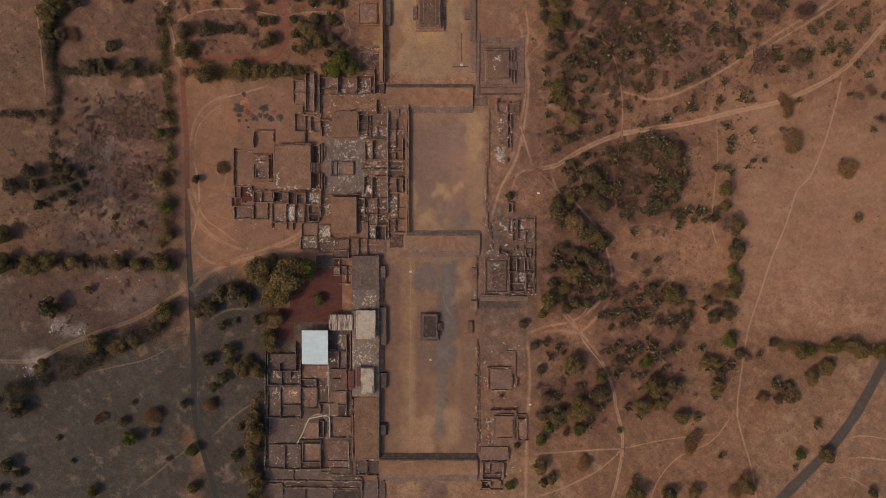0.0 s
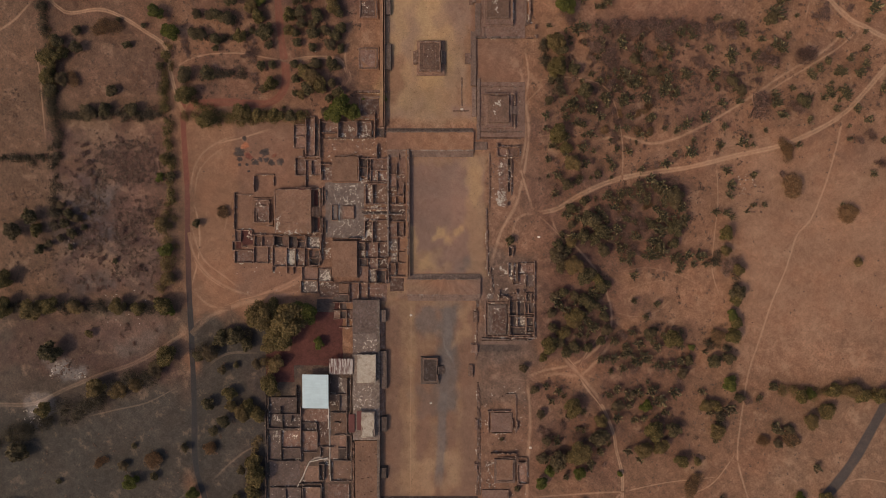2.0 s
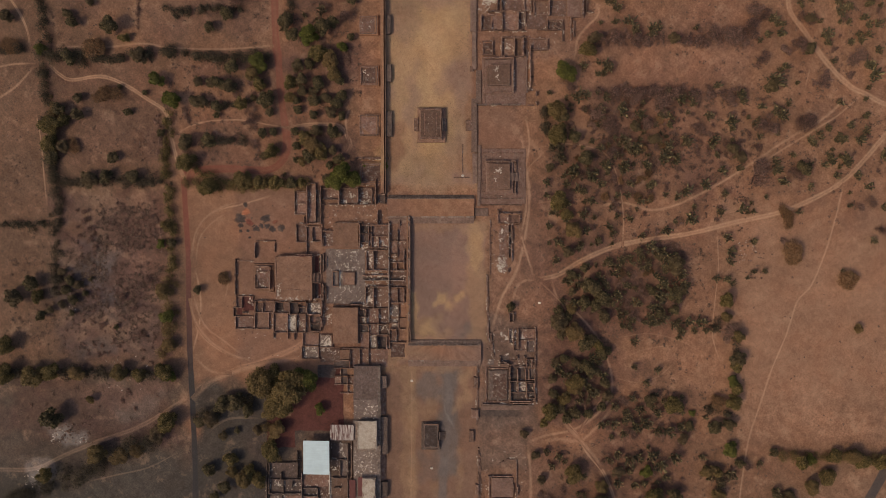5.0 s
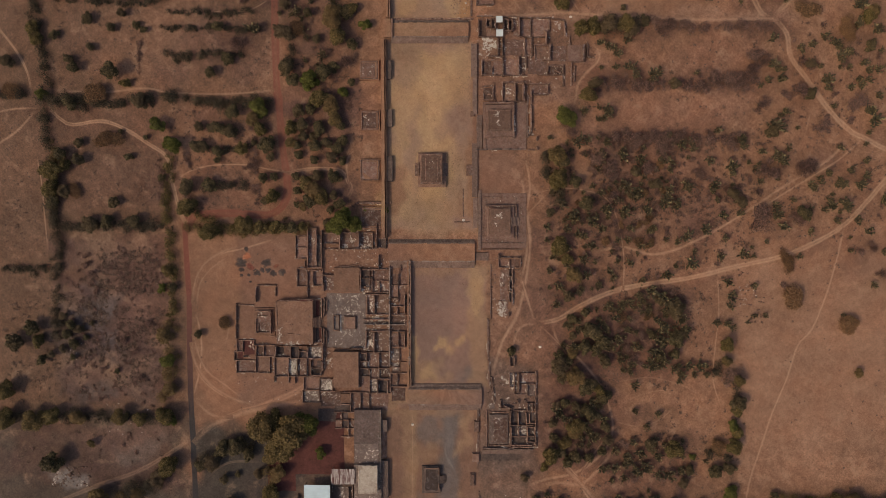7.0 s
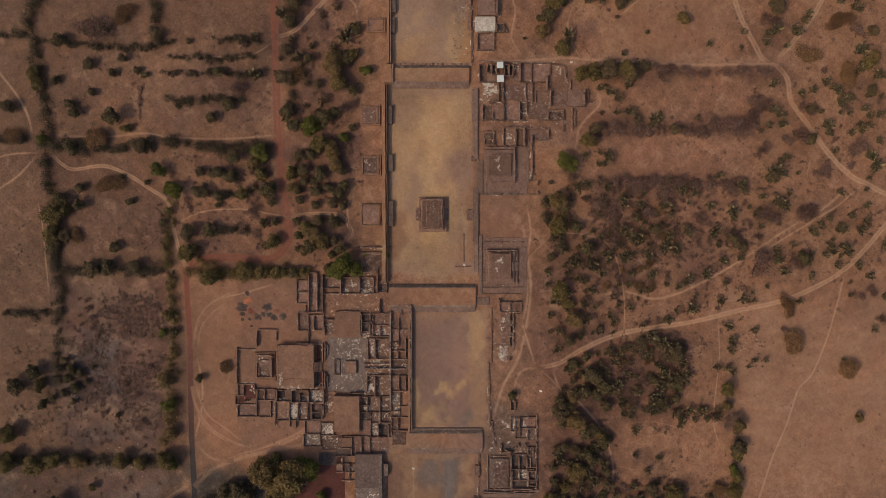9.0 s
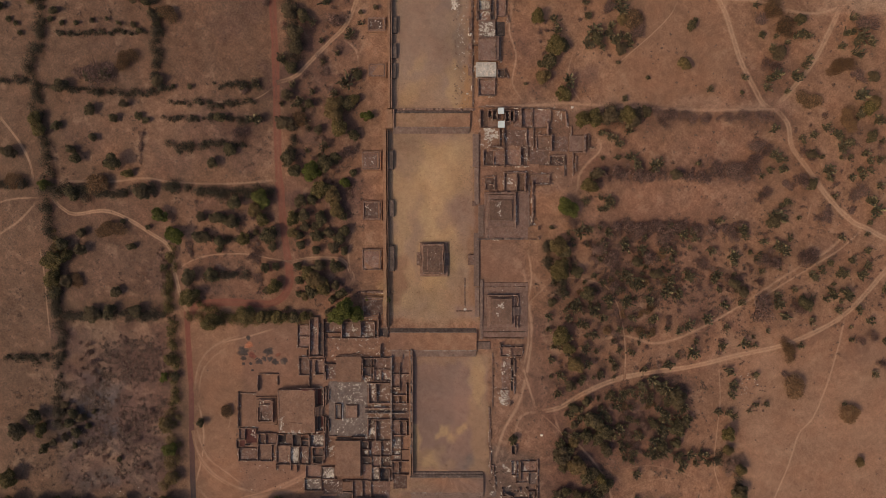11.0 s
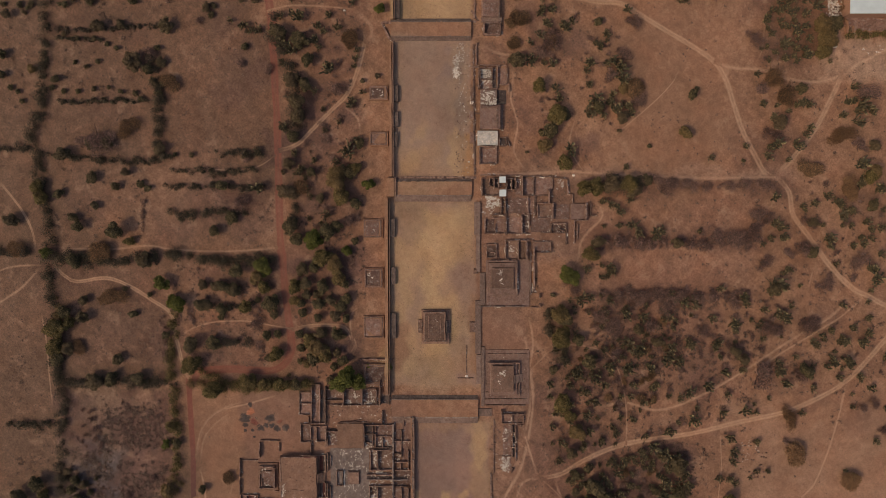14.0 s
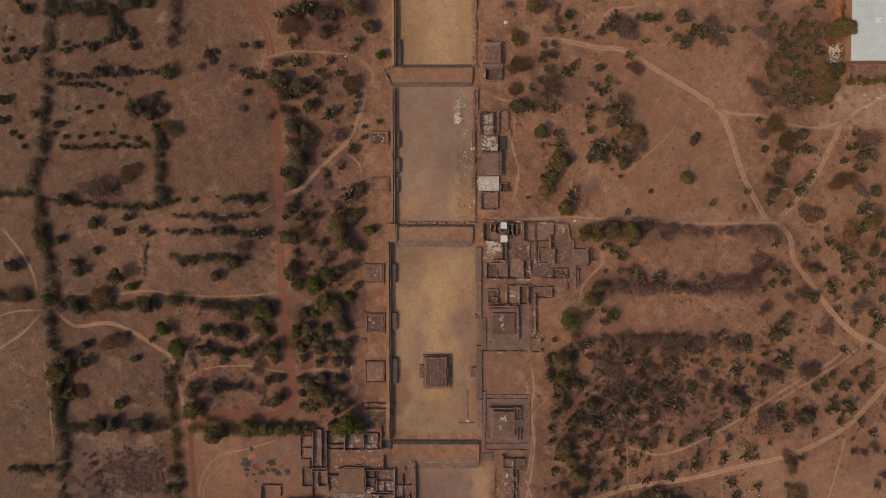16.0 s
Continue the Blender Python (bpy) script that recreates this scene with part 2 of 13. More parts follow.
def track(name, points, width, colour, label, worn=1.0, soft=0.8, ruts=0, deep=0.8, own=1.0, material=None, fade_ends=0, later=None):
    """A trodden or driven line through the land, its edges fading into the soil beside it."""
    pts = [Vector((x, y, 0)) for x, y in points]
    fine = []
    for i in range(len(pts) - 1):
        a, b = pts[max(i - 1, 0)], pts[i]
        c, d = pts[i + 1], pts[min(i + 2, len(pts) - 1)]
        n = max(2, int((c - b).length / 2.0))
        for k in range(n):
            s = k / n
            fine.append(0.5 * ((2 * b) + (c - a) * s + (2 * a - 5 * b + 4 * c - d) * s * s + (3 * b - a - 3 * c + d) * s ** 3))
    fine.append(pts[-1])
    TRODDEN.extend((p.x, p.y, width * 0.5) for p in fine)
    across = [(-1, 0), (-1 + soft * 0.5, 0.45), (-1 + soft, 1), (0, 0.55 if ruts else 1), (1 - soft, 1), (1 - soft * 0.5, 0.45), (1, 0)]
    TRACK_LEVEL[0] += 0.0007
    z = TRACK_LEVEL[0]
    verts, faces, weight = [], [], []
    for i, p in enumerate(fine):
        side = (fine[min(i + 1, len(fine) - 1)] - fine[max(i - 1, 0)]).normalized()
        side = Vector((-side.y, side.x, 0))
        wob = 1 + 0.22 * noise.noise(p * 0.11) if worn else 1
        end = min(1.0, i / fade_ends, (len(fine) - 1 - i) / fade_ends) if fade_ends else 1.0
        for s, w in across:
            jit = 0.18 * noise.noise(p * 0.37 + Vector((s * 9, 0, 0))) if worn else 0
            v = p + side * (s + jit * (1 - abs(s))) * width * 0.5 * wob
            verts.append((v.x, v.y, z))
            weight.append(deep * w * end * (1 - 0.6 * worn * abs(noise.noise(p * 0.13 + Vector((s, 3, 0))))))
    m = len(across)
    for i in range(len(fine) - 1):
        faces += [(i * m + k, (i + 1) * m + k, (i + 1) * m + k + 1, i * m + k + 1) for k in range(m - 1)]
    me = mesh_of(name, verts, [f[::-1] for f in faces], material or MAT_SOIL)
    v = np.array(verts)
    w = np.array(weight)[:, None]
    base = soil_at(v[:, 0], v[:, 1])
    dust = base * (1 - own) * 1.6 + np.array(colour) * own
    if later:
        # the surface turns into another one along the way: (colour, start share, end share)
        s = np.repeat(np.linspace(0, 1, len(fine)), m)
        s = np.clip((s - later[1]) / (later[2] - later[1]), 0, 1)[:, None]
        dust = dust * (1 - s) + np.array(later[0]) * s
    paint_soil(me, base * (1 - w) + dust * w, wild_at(v[:, 0], v[:, 1]) * (1 - 0.7 * w[:, 0]))
    return tagged(new(name, me), label, "track", kind="structure")


def stain(name, x, y, r, e, turn, colour, label, deep=0.9):
    """A ragged patch of burnt ground."""
    TRACK_LEVEL[0] += 0.0007
    verts, weight = [(x, y, TRACK_LEVEL[0])], [deep]
    for ring, w in ((0.45, 0.95), (0.75, 0.8), (0.9, 0.4), (1.05, 0.0)):
        for i in range(24):
            a = math.pi * i / 12
            s = r * ring * (1 + 0.45 * noise.noise(Vector((2.1 * math.cos(a) + x, 2.1 * math.sin(a) + y, 3))))
            u, v = s * math.cos(a), s * e * math.sin(a)
            verts.append((x + u * math.cos(turn) - v * math.sin(turn), y + u * math.sin(turn) + v * math.cos(turn), TRACK_LEVEL[0]))
            weight.append(deep * w)
    faces = [(0, 1 + i, 1 + (i + 1) % 24) for i in range(24)]
    for k in range(3):
        faces += [(1 + 24 * k + i, 25 + 24 * k + i, 25 + 24 * k + (i + 1) % 24, 1 + 24 * k + (i + 1) % 24) for i in range(24)]
    me = mesh_of(name, verts, faces, MAT_SOIL)
    v, w = np.array(verts), np.array(weight)[:, None]
    paint_soil(me, soil_at(v[:, 0], v[:, 1]) * (1 - w) + np.array(colour) * w)
    tagged(new(name, me), label, "ground", kind="structure")


# ---- masonry ----
CRUMBS = {}


def wall(parent, x0, y0, x1, y1, h=1.4, thick=0.7, z=0.0, material=None, label="", even=False):
    """A broken rubble wall with an uneven crown."""
    a, b = Vector((x0, y0, 0)), Vector((x1, y1, 0))
    thick = thick * 0.8 if even else thick
    run = (b - a).length
    n = max(2, int(run / 1.1))
    side = (b - a).normalized()
    side = Vector((-side.y, side.x, 0)) * thick * 0.5
    verts, faces = [], []
    stature = h * (dice.uniform(0.9, 1.15) if even else dice.choice((0.35, 0.6, 0.85, 1.0, 1.2)))
    broken = {dice.randrange(n + 1) for _ in range(n // (9 if even else 4))}
    bow = dice.uniform(-0.35, 0.35)
    for i in range(n + 1):
        p = a.lerp(b, i / n) + side / thick * bow * math.sin(math.pi * i / n)
        top = stature * dice.uniform(0.6, 1.1) * (0.25 if i in broken else 1.0)
        j = [dice.uniform(-0.16, 0.16) for _ in range(4)]
        for s, zz, k in ((1.12, z - 0.1, 0), (0.9, z + top, 1), (-0.9, z + top * dice.uniform(0.85, 1.05), 2), (-1.12, z - 0.1, 3)):
            q = p + side * (s + j[k] / thick)
            verts.append((q.x, q.y, zz))
    for i in range(n):
        faces += [(4 * i + k, 4 * i + 4 + k, 4 * i + 5 + k, 4 * i + 1 + k) for k in range(3)]
    faces += [(0, 1, 2, 3), (4 * n + 3, 4 * n + 2, 4 * n + 1, 4 * n)]
    part("wall", mesh_of("wall", verts, faces, material or MAT_STONE), parent, label)
    # lime plaster fallen in runs along the foot
    along = (b - a).normalized()
    for _ in range(int(run / 4.0 + dice.random()) if h > 0.75 else 0):
        if dice.random() < 0.4:
            continue
        at, side_of, v, f = dice.uniform(0.4, max(run - 1.5, 0.5)), dice.choice((-1, 1)), *CRUMBS.setdefault(parent.name, (parent, [], []))[1:]
        for _ in range(dice.randint(5, 14)):
            p = a + along * (at + dice.uniform(0, 2.6)) + side * side_of * (1.0 + dice.uniform(0.0, 1.1) ** 2 / thick)
            r, k, c = dice.uniform(0.08, 0.34), dice.randint(4, 6), len(v)
            w = math.atan2(along.y, along.x)
            for i in range(k):
                g = 2 * math.pi * (i + dice.uniform(-0.3, 0.3)) / k
                du, dv = r * 1.5 * dice.uniform(0.5, 1.1) * math.cos(g), r * 0.6 * dice.uniform(0.5, 1.1) * math.sin(g)
                v.append((p.x + du * math.cos(w) - dv * math.sin(w), p.y + du * math.sin(w) + dv * math.cos(w), z + 0.15 + 0.05 * r))
            f.append(tuple(range(c, c + k)))


def floor_slab(parent, x0, y0, x1, y1, z=0.09, material=None, name="floor", label=""):
    """A worn room floor with a ragged edge."""
    x0, x1, y0, y1 = min(x0, x1), max(x0, x1), min(y0, y1), max(y0, y1)
    ring = []
    for (ax, ay), (bx, by) in (((x0, y0), (x1, y0)), ((x1, y0), (x1, y1)), ((x1, y1), (x0, y1)), ((x0, y1), (x0, y0))):
        n = max(2, int(math.hypot(bx - ax, by - ay) / 1.5))
        ring += [(ax + (bx - ax) * i / n + dice.uniform(-0.2, 0.2), ay + (by - ay) * i / n + dice.uniform(-0.2, 0.2)) for i in range(n)]
    z += dice.uniform(0, 0.02)
    m = len(ring)
    verts = [(x, y, z) for x, y in ring] + [(x, y, -0.05) for x, y in ring]
    faces = [tuple(range(m))] + [(i, i + m, (i + 1) % m + m, (i + 1) % m) for i in range(m)]
    part(name, mesh_of(name, verts, faces, material or MAT_FLOOR), parent, label)


def plaster(parent, x0, y0, x1, y1, n=14, z=0.14, size=1.0):
    """Crumbled pale lime plaster: clusters of ragged shards left on a floor."""
    verts, faces = [], []
    for _ in range(n):
        cx, cy = dice.uniform(x0, x1), dice.uniform(y0, y1)
        lean, spread = dice.uniform(0, 3.2), size * dice.uniform(0.3, 1.3)
        for _ in range(dice.randint(5, 13)):
            d = dice.gauss(0, spread * 0.6)
            px, py = cx + d * math.cos(lean) + dice.gauss(0, spread * 0.3), cy + d * math.sin(lean) + dice.gauss(0, spread * 0.3)
            r, e, t = size * 0.5 * dice.uniform(0.1, 1.0) ** 1.6 + 0.06, dice.uniform(0.3, 1.0), dice.uniform(0, 3.2)
            b, k, h = len(verts), dice.randint(4, 7), z + dice.uniform(0, 0.06)
            for i in range(k):
                a = 2 * math.pi * (i + dice.uniform(-0.3, 0.3)) / k
                u, v = r * dice.uniform(0.4, 1.15) * math.cos(a), r * e * dice.uniform(0.4, 1.15) * math.sin(a)
                verts.append((px + u * math.cos(t) - v * math.sin(t), py + u * math.sin(t) + v * math.cos(t), h))
            faces.append(tuple(range(b, b + k)))
    tagged(part("crumbled_plaster", mesh_of("crumbled_plaster", verts, faces, MAT_LIME), parent), "white crumbled lime plaster scraps", kind="stuff")


def rubble(parent, x0, y0, x1, y1, n, z=0.0, size=0.4):
    """Fallen stones strewn over a ruin."""
    verts, faces = [], []
    for _ in range(n):
        x, y, r = dice.uniform(x0, x1), dice.uniform(y0, y1), size * dice.uniform(0.3, 1.0)
        e = dice.uniform(0.5, 1.0)
        box_into(verts, faces, x - r, y - r * e, x + r, y + r * e, z - 0.05, z + r * dice.uniform(0.5, 1.1), r * 0.2)
    tagged(part("rubble", mesh_of("rubble", verts, faces, MAT_STONE), parent), "loose fallen building stones", kind="stuff")


def platform(parent, x0, y0, x1, y1, h, tiers=2, inset=0.5, z=0.0, material=None, name="platform", label="", rubble=0.10):
    """A stepped, battered masonry block; the courses are slightly out of line."""
    x0, x1, y0, y1 = min(x0, x1), max(x0, x1), min(y0, y1), max(y0, y1)
    verts, faces = [], []
    n = [max(2, int((x1 - x0) / 3)), max(2, int((y1 - y0) / 3))]

    def ring(i, zz):
        r = []
        for (ax, ay), (bx, by), m in (((x0 + i, y0 + i), (x1 - i, y0 + i), n[0]), ((x1 - i, y0 + i), (x1 - i, y1 - i), n[1]),
                                      ((x1 - i, y1 - i), (x0 + i, y1 - i), n[0]), ((x0 + i, y1 - i), (x0 + i, y0 + i), n[1])):
            r += [(ax + (bx - ax) * k / m + dice.uniform(-rubble, rubble), ay + (by - ay) * k / m + dice.uniform(-rubble, rubble),
                   zz + dice.uniform(-rubble, rubble) * 0.5) for k in range(m)]
        return r

    step, i, rings = h / tiers, 0.0, []
    for k in range(tiers):
        rings.append(ring(i, z + k * step - (0.15 if k == 0 else 0.0)))
        i += inset * 0.35
        rings.append(ring(i, z + (k + 1) * step))
        i += inset * 0.65
    for r in rings:
        verts += r
    m = len(rings[0])
    for k in range(len(rings) - 1):
        faces += [(k * m + j, k * m + (j + 1) % m, (k + 1) * m + (j + 1) % m, (k + 1) * m + j) for j in range(m)]
    faces.append(tuple(range((len(rings) - 1) * m, len(rings) * m)))
    me = mesh_of(name, verts, faces, material or MAT_STONE)
    if material == MAT_TRACK:
        paint_soil(me, soil_at(np.array([v[0] for v in verts]), np.array([v[1] for v in verts])))
    part(name, me, parent, label)


def stairs(parent, x0, y0, x1, y1, h, way, n=6, material=None, z=0.0):
    """A flight of stone steps that rises towards way ('+x', '-x', '+y' or '-y'), one stepped block."""
    x0, x1, y0, y1 = min(x0, x1), max(x0, x1), min(y0, y1), max(y0, y1)
    run, wide = (x1 - x0, y1 - y0) if "x" in way else (y1 - y0, x1 - x0)
    line = [(0.0, -0.1)]
    for i in range(n):
        line += [(run * i / n, h * (i + 1) / n), (run * (i + 1) / n, h * (i + 1) / n)]
    line.append((run, -0.1))
    verts, m = [], len(line)
    for s in (0.0, wide):
        for d, up in line:
            p = {"+x": (x0 + d, y0 + s), "-x": (x1 - d, y0 + s), "+y": (x0 + s, y0 + d), "-y": (x0 + s, y1 - d)}[way]
            verts.append((*p, z + up + (dice.uniform(-0.04, 0.04) if up > 0 else 0)))
    faces = [tuple(range(m)), tuple(range(2 * m - 1, m - 1, -1))] + [(i + m, i + 1 + m, i + 1, i) for i in range(m - 1)]
    me = mesh_of("staircase", verts, faces, material or MAT_STONE)
    bm = bmesh.new()
    bm.from_mesh(me)
    bmesh.ops.recalc_face_normals(bm, faces=bm.faces)
    bm.to_mesh(me)
    bm.free()
    if material == MAT_TRACK:
        paint_soil(me, soil_at(np.array([v[0] for v in verts]), np.array([v[1] for v in verts])) * 0.9)
    part("staircase", me, parent)


# ---- plants ----
def clump_mesh(name, lobes, count, size, material, rng, flat=0.55):
    """Many small leaf sprays spread through the lobes (x, y, z, radius), thicker at their skins."""
    weights = np.array([r ** 2 for *_, r in lobes])
    pick = rng.choice(len(lobes), count, p=weights / weights.sum())
    lob = np.array(lobes)[pick]
    d = rng.normal(size=(count, 3))
    d /= np.linalg.norm(d, axis=1)[:, None]
    r = lob[:, 3] * rng.uniform(0.1, 1.0, count) ** 0.5 * rng.uniform(0.85, 1.22, count)
    c = lob[:, :3] + d * r[:, None] * np.array([1, 1, flat + 0.25])
    c[:, 2] = np.maximum(c[:, 2], 0.08)
    n = d * 0.4 + rng.normal(size=(count, 3)) * 0.5 + np.array([0, 0, 0.6])
    n /= np.linalg.norm(n, axis=1)[:, None]
    u = np.cross(n, rng.normal(size=(count, 3)))
    u /= np.linalg.norm(u, axis=1)[:, None]
    v = np.cross(n, u)
    s = (size * rng.uniform(0.5, 1.25, count))[:, None]
    e = rng.uniform(0.45, 0.9, count)[:, None]
    verts = np.stack([c + u * s, c + v * s * e - u * s * 0.6, c - v * s * e - u * s * 0.5], 1).reshape(-1, 3)
    faces = np.arange(count * 3).reshape(-1, 3)
    return mesh_of(name, verts.tolist(), faces.tolist(), material)


def limb_into(verts, faces, a, b, ra, rb, k=6):
    a, b = Vector(a), Vector(b)
    q = (b - a).to_track_quat("Z", "Y")
    base = len(verts)
    for p, r in ((a, ra), (b, rb)):
        for i in range(k):
            w = p + q @ Vector((r * math.cos(2 * math.pi * i / k), r * math.sin(2 * math.pi * i / k), 0))
            verts.append(tuple(w))
    faces += [(base + i, base + (i + 1) % k, base + k + (i + 1) % k, base + k + i) for i in range(k)]


def tree_model(seed, material, leaves=5600, size=0.078):
    """A broad crown of radius 1 on a forked trunk."""
    rng = np.random.default_rng(seed)
    lobes, verts, faces = [], [], []
    n = rng.integers(7, 12)
    limb_into(verts, faces, (0, 0, -0.05), (0.03, 0.02, 0.45), 0.075, 0.055)
    for i in range(n):
        a = 2 * math.pi * i / n + rng.uniform(-0.5, 0.5)
        d = rng.uniform(0.2, 0.68)
        r = rng.uniform(0.24, 0.44) * (1.15 - 0.4 * d)
        p = (d * math.cos(a), d * math.sin(a), rng.uniform(0.62, 1.15) - 0.25 * d)
        lobes.append((*p, r))
        limb_into(verts, faces, (0.03, 0.02, 0.42), p, 0.04, 0.012, 4)
    lobes.append((rng.uniform(-0.15, 0.15), rng.uniform(-0.15, 0.15), 1.05, 0.42))
    return clump_mesh("crown", lobes, leaves, size, material, rng), mesh_of("trunk", verts, faces, MAT_BARK)


def pad_into(verts, faces, c, n, u, w, h, t):
    """One thick oval cactus pad."""
    v = n.cross(u)
    b = len(verts)
    for side in (-1, 1):
        for k in range(5):
            a = math.pi * 0.4 * k
            verts.append(tuple(c + u * math.cos(a) * w + v * math.sin(a) * h + n * side * t))
    faces += [tuple(b + 4 - k for k in range(5)), tuple(b + 5 + k for k in range(5))]
    faces += [(b + k, b + (k + 1) % 5, b + 5 + (k + 1) % 5, b + 5 + k) for k in range(5)]


def nopal_model(seed):
    """A tree-like prickly pear: arms that lean outwards as chains of long pads, crown radius 1."""
    rng = random.Random(seed)
    verts, faces = [], []
    arms = rng.randint(15, 19)
    for i in range(arms):
        a = 6.283 * i / arms * 2.4 + rng.uniform(-0.4, 0.4)
        far = rng.uniform(0.35, 1.0)
        root = Vector((rng.uniform(-0.3, 0.3), rng.uniform(-0.3, 0.3), 0))
        knee = root + Vector((far * 0.35 * math.cos(a), far * 0.35 * math.sin(a), rng.uniform(0.25, 0.45)))
        limb_into(verts, faces, root, knee, 0.06, 0.05, 4)
        way = Vector((far * math.cos(a), far * math.sin(a), rng.uniform(0.5, 1.1))).normalized()
        p = knee
        for k in range(3):
            way = (way + Vector((rng.uniform(-0.4, 0.4), rng.uniform(-0.4, 0.4), rng.uniform(-0.1, 0.3)))).normalized()
            long = rng.uniform(0.16, 0.22) * (1 - 0.1 * k)
            n = (way.orthogonal() + Vector((rng.uniform(-0.6, 0.6), rng.uniform(-0.6, 0.6), rng.uniform(0, 0.7)))).normalized()
            n = (n - way * n.dot(way)).normalized()
            if k == 2:
                n = (n + Vector((-0.5, -0.3, 1.0))).normalized()
                n = (n - way * n.dot(way)).normalized()
            pad_into(verts, faces, p + way * long, n, way, long, long * rng.uniform(0.65, 0.85), 0.03)
            if rng.random() < 0.3:
                s = (way + n.cross(way) * rng.choice((-1, 1)) * 0.9).normalized()
                pad_into(verts, faces, p + way * long + s * long * 1.5, n, s, long * 0.8, long * 0.5, 0.03)
            p = p + way * long * 1.45
    return mesh_of("prickly_pear", verts, faces, MAT_NOPAL)


def twig_model(seed, material, count=440, wide=1.0):
    """A leafless thorn bush: a fuzz of fine twigs in several lobes on bent stems, crown radius 1."""
    rng = random.Random(seed)
    verts, faces = [], []
    lobes = [(rng.uniform(0, 6.28), rng.uniform(0.0, 0.62), rng.uniform(0.28, 0.5)) for _ in range(9)]
    for _ in range(count):
        a, d, r = rng.choice(lobes)
        n = Vector((rng.gauss(0, 1), rng.gauss(0, 1), rng.gauss(0, 1))).normalized() * r * rng.random() ** 0.5
        p = Vector((d * math.cos(a), d * math.sin(a), 0.55 - 0.2 * d)) + Vector((n.x, n.y, n.z * 0.8))
        p.z = max(p.z, 0.06)
        way = Vector((rng.gauss(0, 1), rng.gauss(0, 1), rng.gauss(0, 0.8))).normalized() * rng.uniform(0.05, 0.14)
        side = way.orthogonal().normalized() * rng.uniform(0.012, 0.026) * wide
        b = len(verts)
        verts += [tuple(p - way * 0.5 - side), tuple(p - way * 0.5 + side), tuple(p + way * 0.5)]
        faces.append((b, b + 1, b + 2))
    for _ in range(9):
        a, d = rng.uniform(0, 6.28), rng.uniform(0.3, 0.8)
        limb_into(verts, faces, (0, 0, -0.03), (d * math.cos(a), d * math.sin(a), rng.uniform(0.4, 0.8)), 0.035, 0.01, 4)
    return mesh_of("thorn_bush", verts, faces, material)


MODELS = {
    "tree": [tree_model(s, MAT_LEAF) for s in (1, 2, 3, 4, 5)],
    "dark_tree": [tree_model(s, MAT_LEAF_DARK, 5000, 0.082) for s in (11, 12, 13, 14)],
    "bright_tree": [tree_model(s, MAT_LEAF_BRIGHT, 6400, 0.074) for s in (21, 22, 23)],
}
MODELS["broad_tree"] = [tree_model(s, MAT_LEAF, 9000, 0.060) for s in (6, 7, 8)]
MODELS["broad_bright_tree"] = [tree_model(s, MAT_LEAF_BRIGHT, 10000, 0.057) for s in (24, 25)]
NOPALS = [nopal_model(s) for s in range(31, 37)]
TWIGS = [twig_model(s, MAT_TWIG, 1700) for s in range(41, 45)]
DRY_TWIGS = [twig_model(s, MAT_TWIG_DRY, 3600, 1.3) for s in range(46, 49)]
UNDER_TWIGS = [twig_model(s, MAT_TWIG, 1000, 1.5) for s in range(51, 55)]
TREE_WORDS = {
    "tree": "olive-green leafy tree with a broad crown on dry earth",
    "dark_tree": "dark dusty leafy bush with a dense crown",
    "bright_tree": "fresh green leafy tree with a full round crown",
}


def tree(kind, x, y, r, group=""):
    crown, trunk = dice.choice(MODELS[kind if r < 5.0 or kind == "dark_tree" else "broad_" + kind])
    top = new("bush" if kind == "dark_tree" else "tree")
    tall = r * dice.uniform(0.85, 1.1) if r > 2.6 else r * dice.uniform(0.75, 0.95)
    top.matrix_basis = pose(x, y, 0, 0, 0, dice.uniform(0, 360)) @ Matrix.Diagonal((r * dice.uniform(0.9, 1.12), r * dice.uniform(0.88, 1.08), tall, 1))
    tagged(top, TREE_WORDS[kind], "bush" if kind == "dark_tree" else "tree", group)
    part("trunk", trunk, top)
    part("crown", crown, top)


def nopal(x, y, r):
    ob = new("prickly_pear", dice.choice(NOPALS))
    ob.matrix_basis = pose(x, y, 0, 0, 0, dice.uniform(0, 360)) @ Matrix.Diagonal((r * dice.uniform(0.9, 1.2), r * dice.uniform(0.9, 1.2), r * dice.uniform(0.95, 1.2), 1))
    tagged(ob, "olive prickly pear clump with thick pads on dry earth", "cactus", "prickly pears in the scrub")


def thorn(x, y, r, dry=False):
    ob = new("thorn_bush", dice.choice(DRY_TWIGS if dry else TWIGS))
    ob.matrix_basis = pose(x, y, 0, 0, 0, dice.uniform(0, 360)) @ Matrix.Diagonal((r * dice.uniform(0.9, 1.2), r * dice.uniform(0.9, 1.1), r * dice.uniform(0.6, 0.8), 1))
    tagged(ob, "dry orange-brown thorn bush with dense fine twigs" if dry else "leafless brown thorn bush with fine bare twigs", "bush", "bare thorn bushes")


FILL = {"prickly_pear": ([], [], []), "thorn_bush": ([], [], [])}


def fill(name, models, x, y, r, squash):
    """One more plant of the joined undergrowth."""
    me = dice.choice(models)
    m = np.array(pose(x, y, 0, 0, 0, dice.uniform(0, 360)) @ Matrix.Diagonal((r, r, r * squash, 1)))
    co = np.empty(len(me.vertices) * 3)
    me.vertices.foreach_get("co", co)
    verts, faces, sizes = FILL[name]
    base = sum(sizes)
    verts.append(co.reshape(-1, 3) @ m[:3, :3].T + m[:3, 3])
    faces += [tuple(v + base for v in p.vertices) for p in me.polygons]
    sizes.append(len(me.vertices))


def nopal_fill(x, y, r):
    fill("prickly_pear", NOPALS, x, y, r, 1.05)


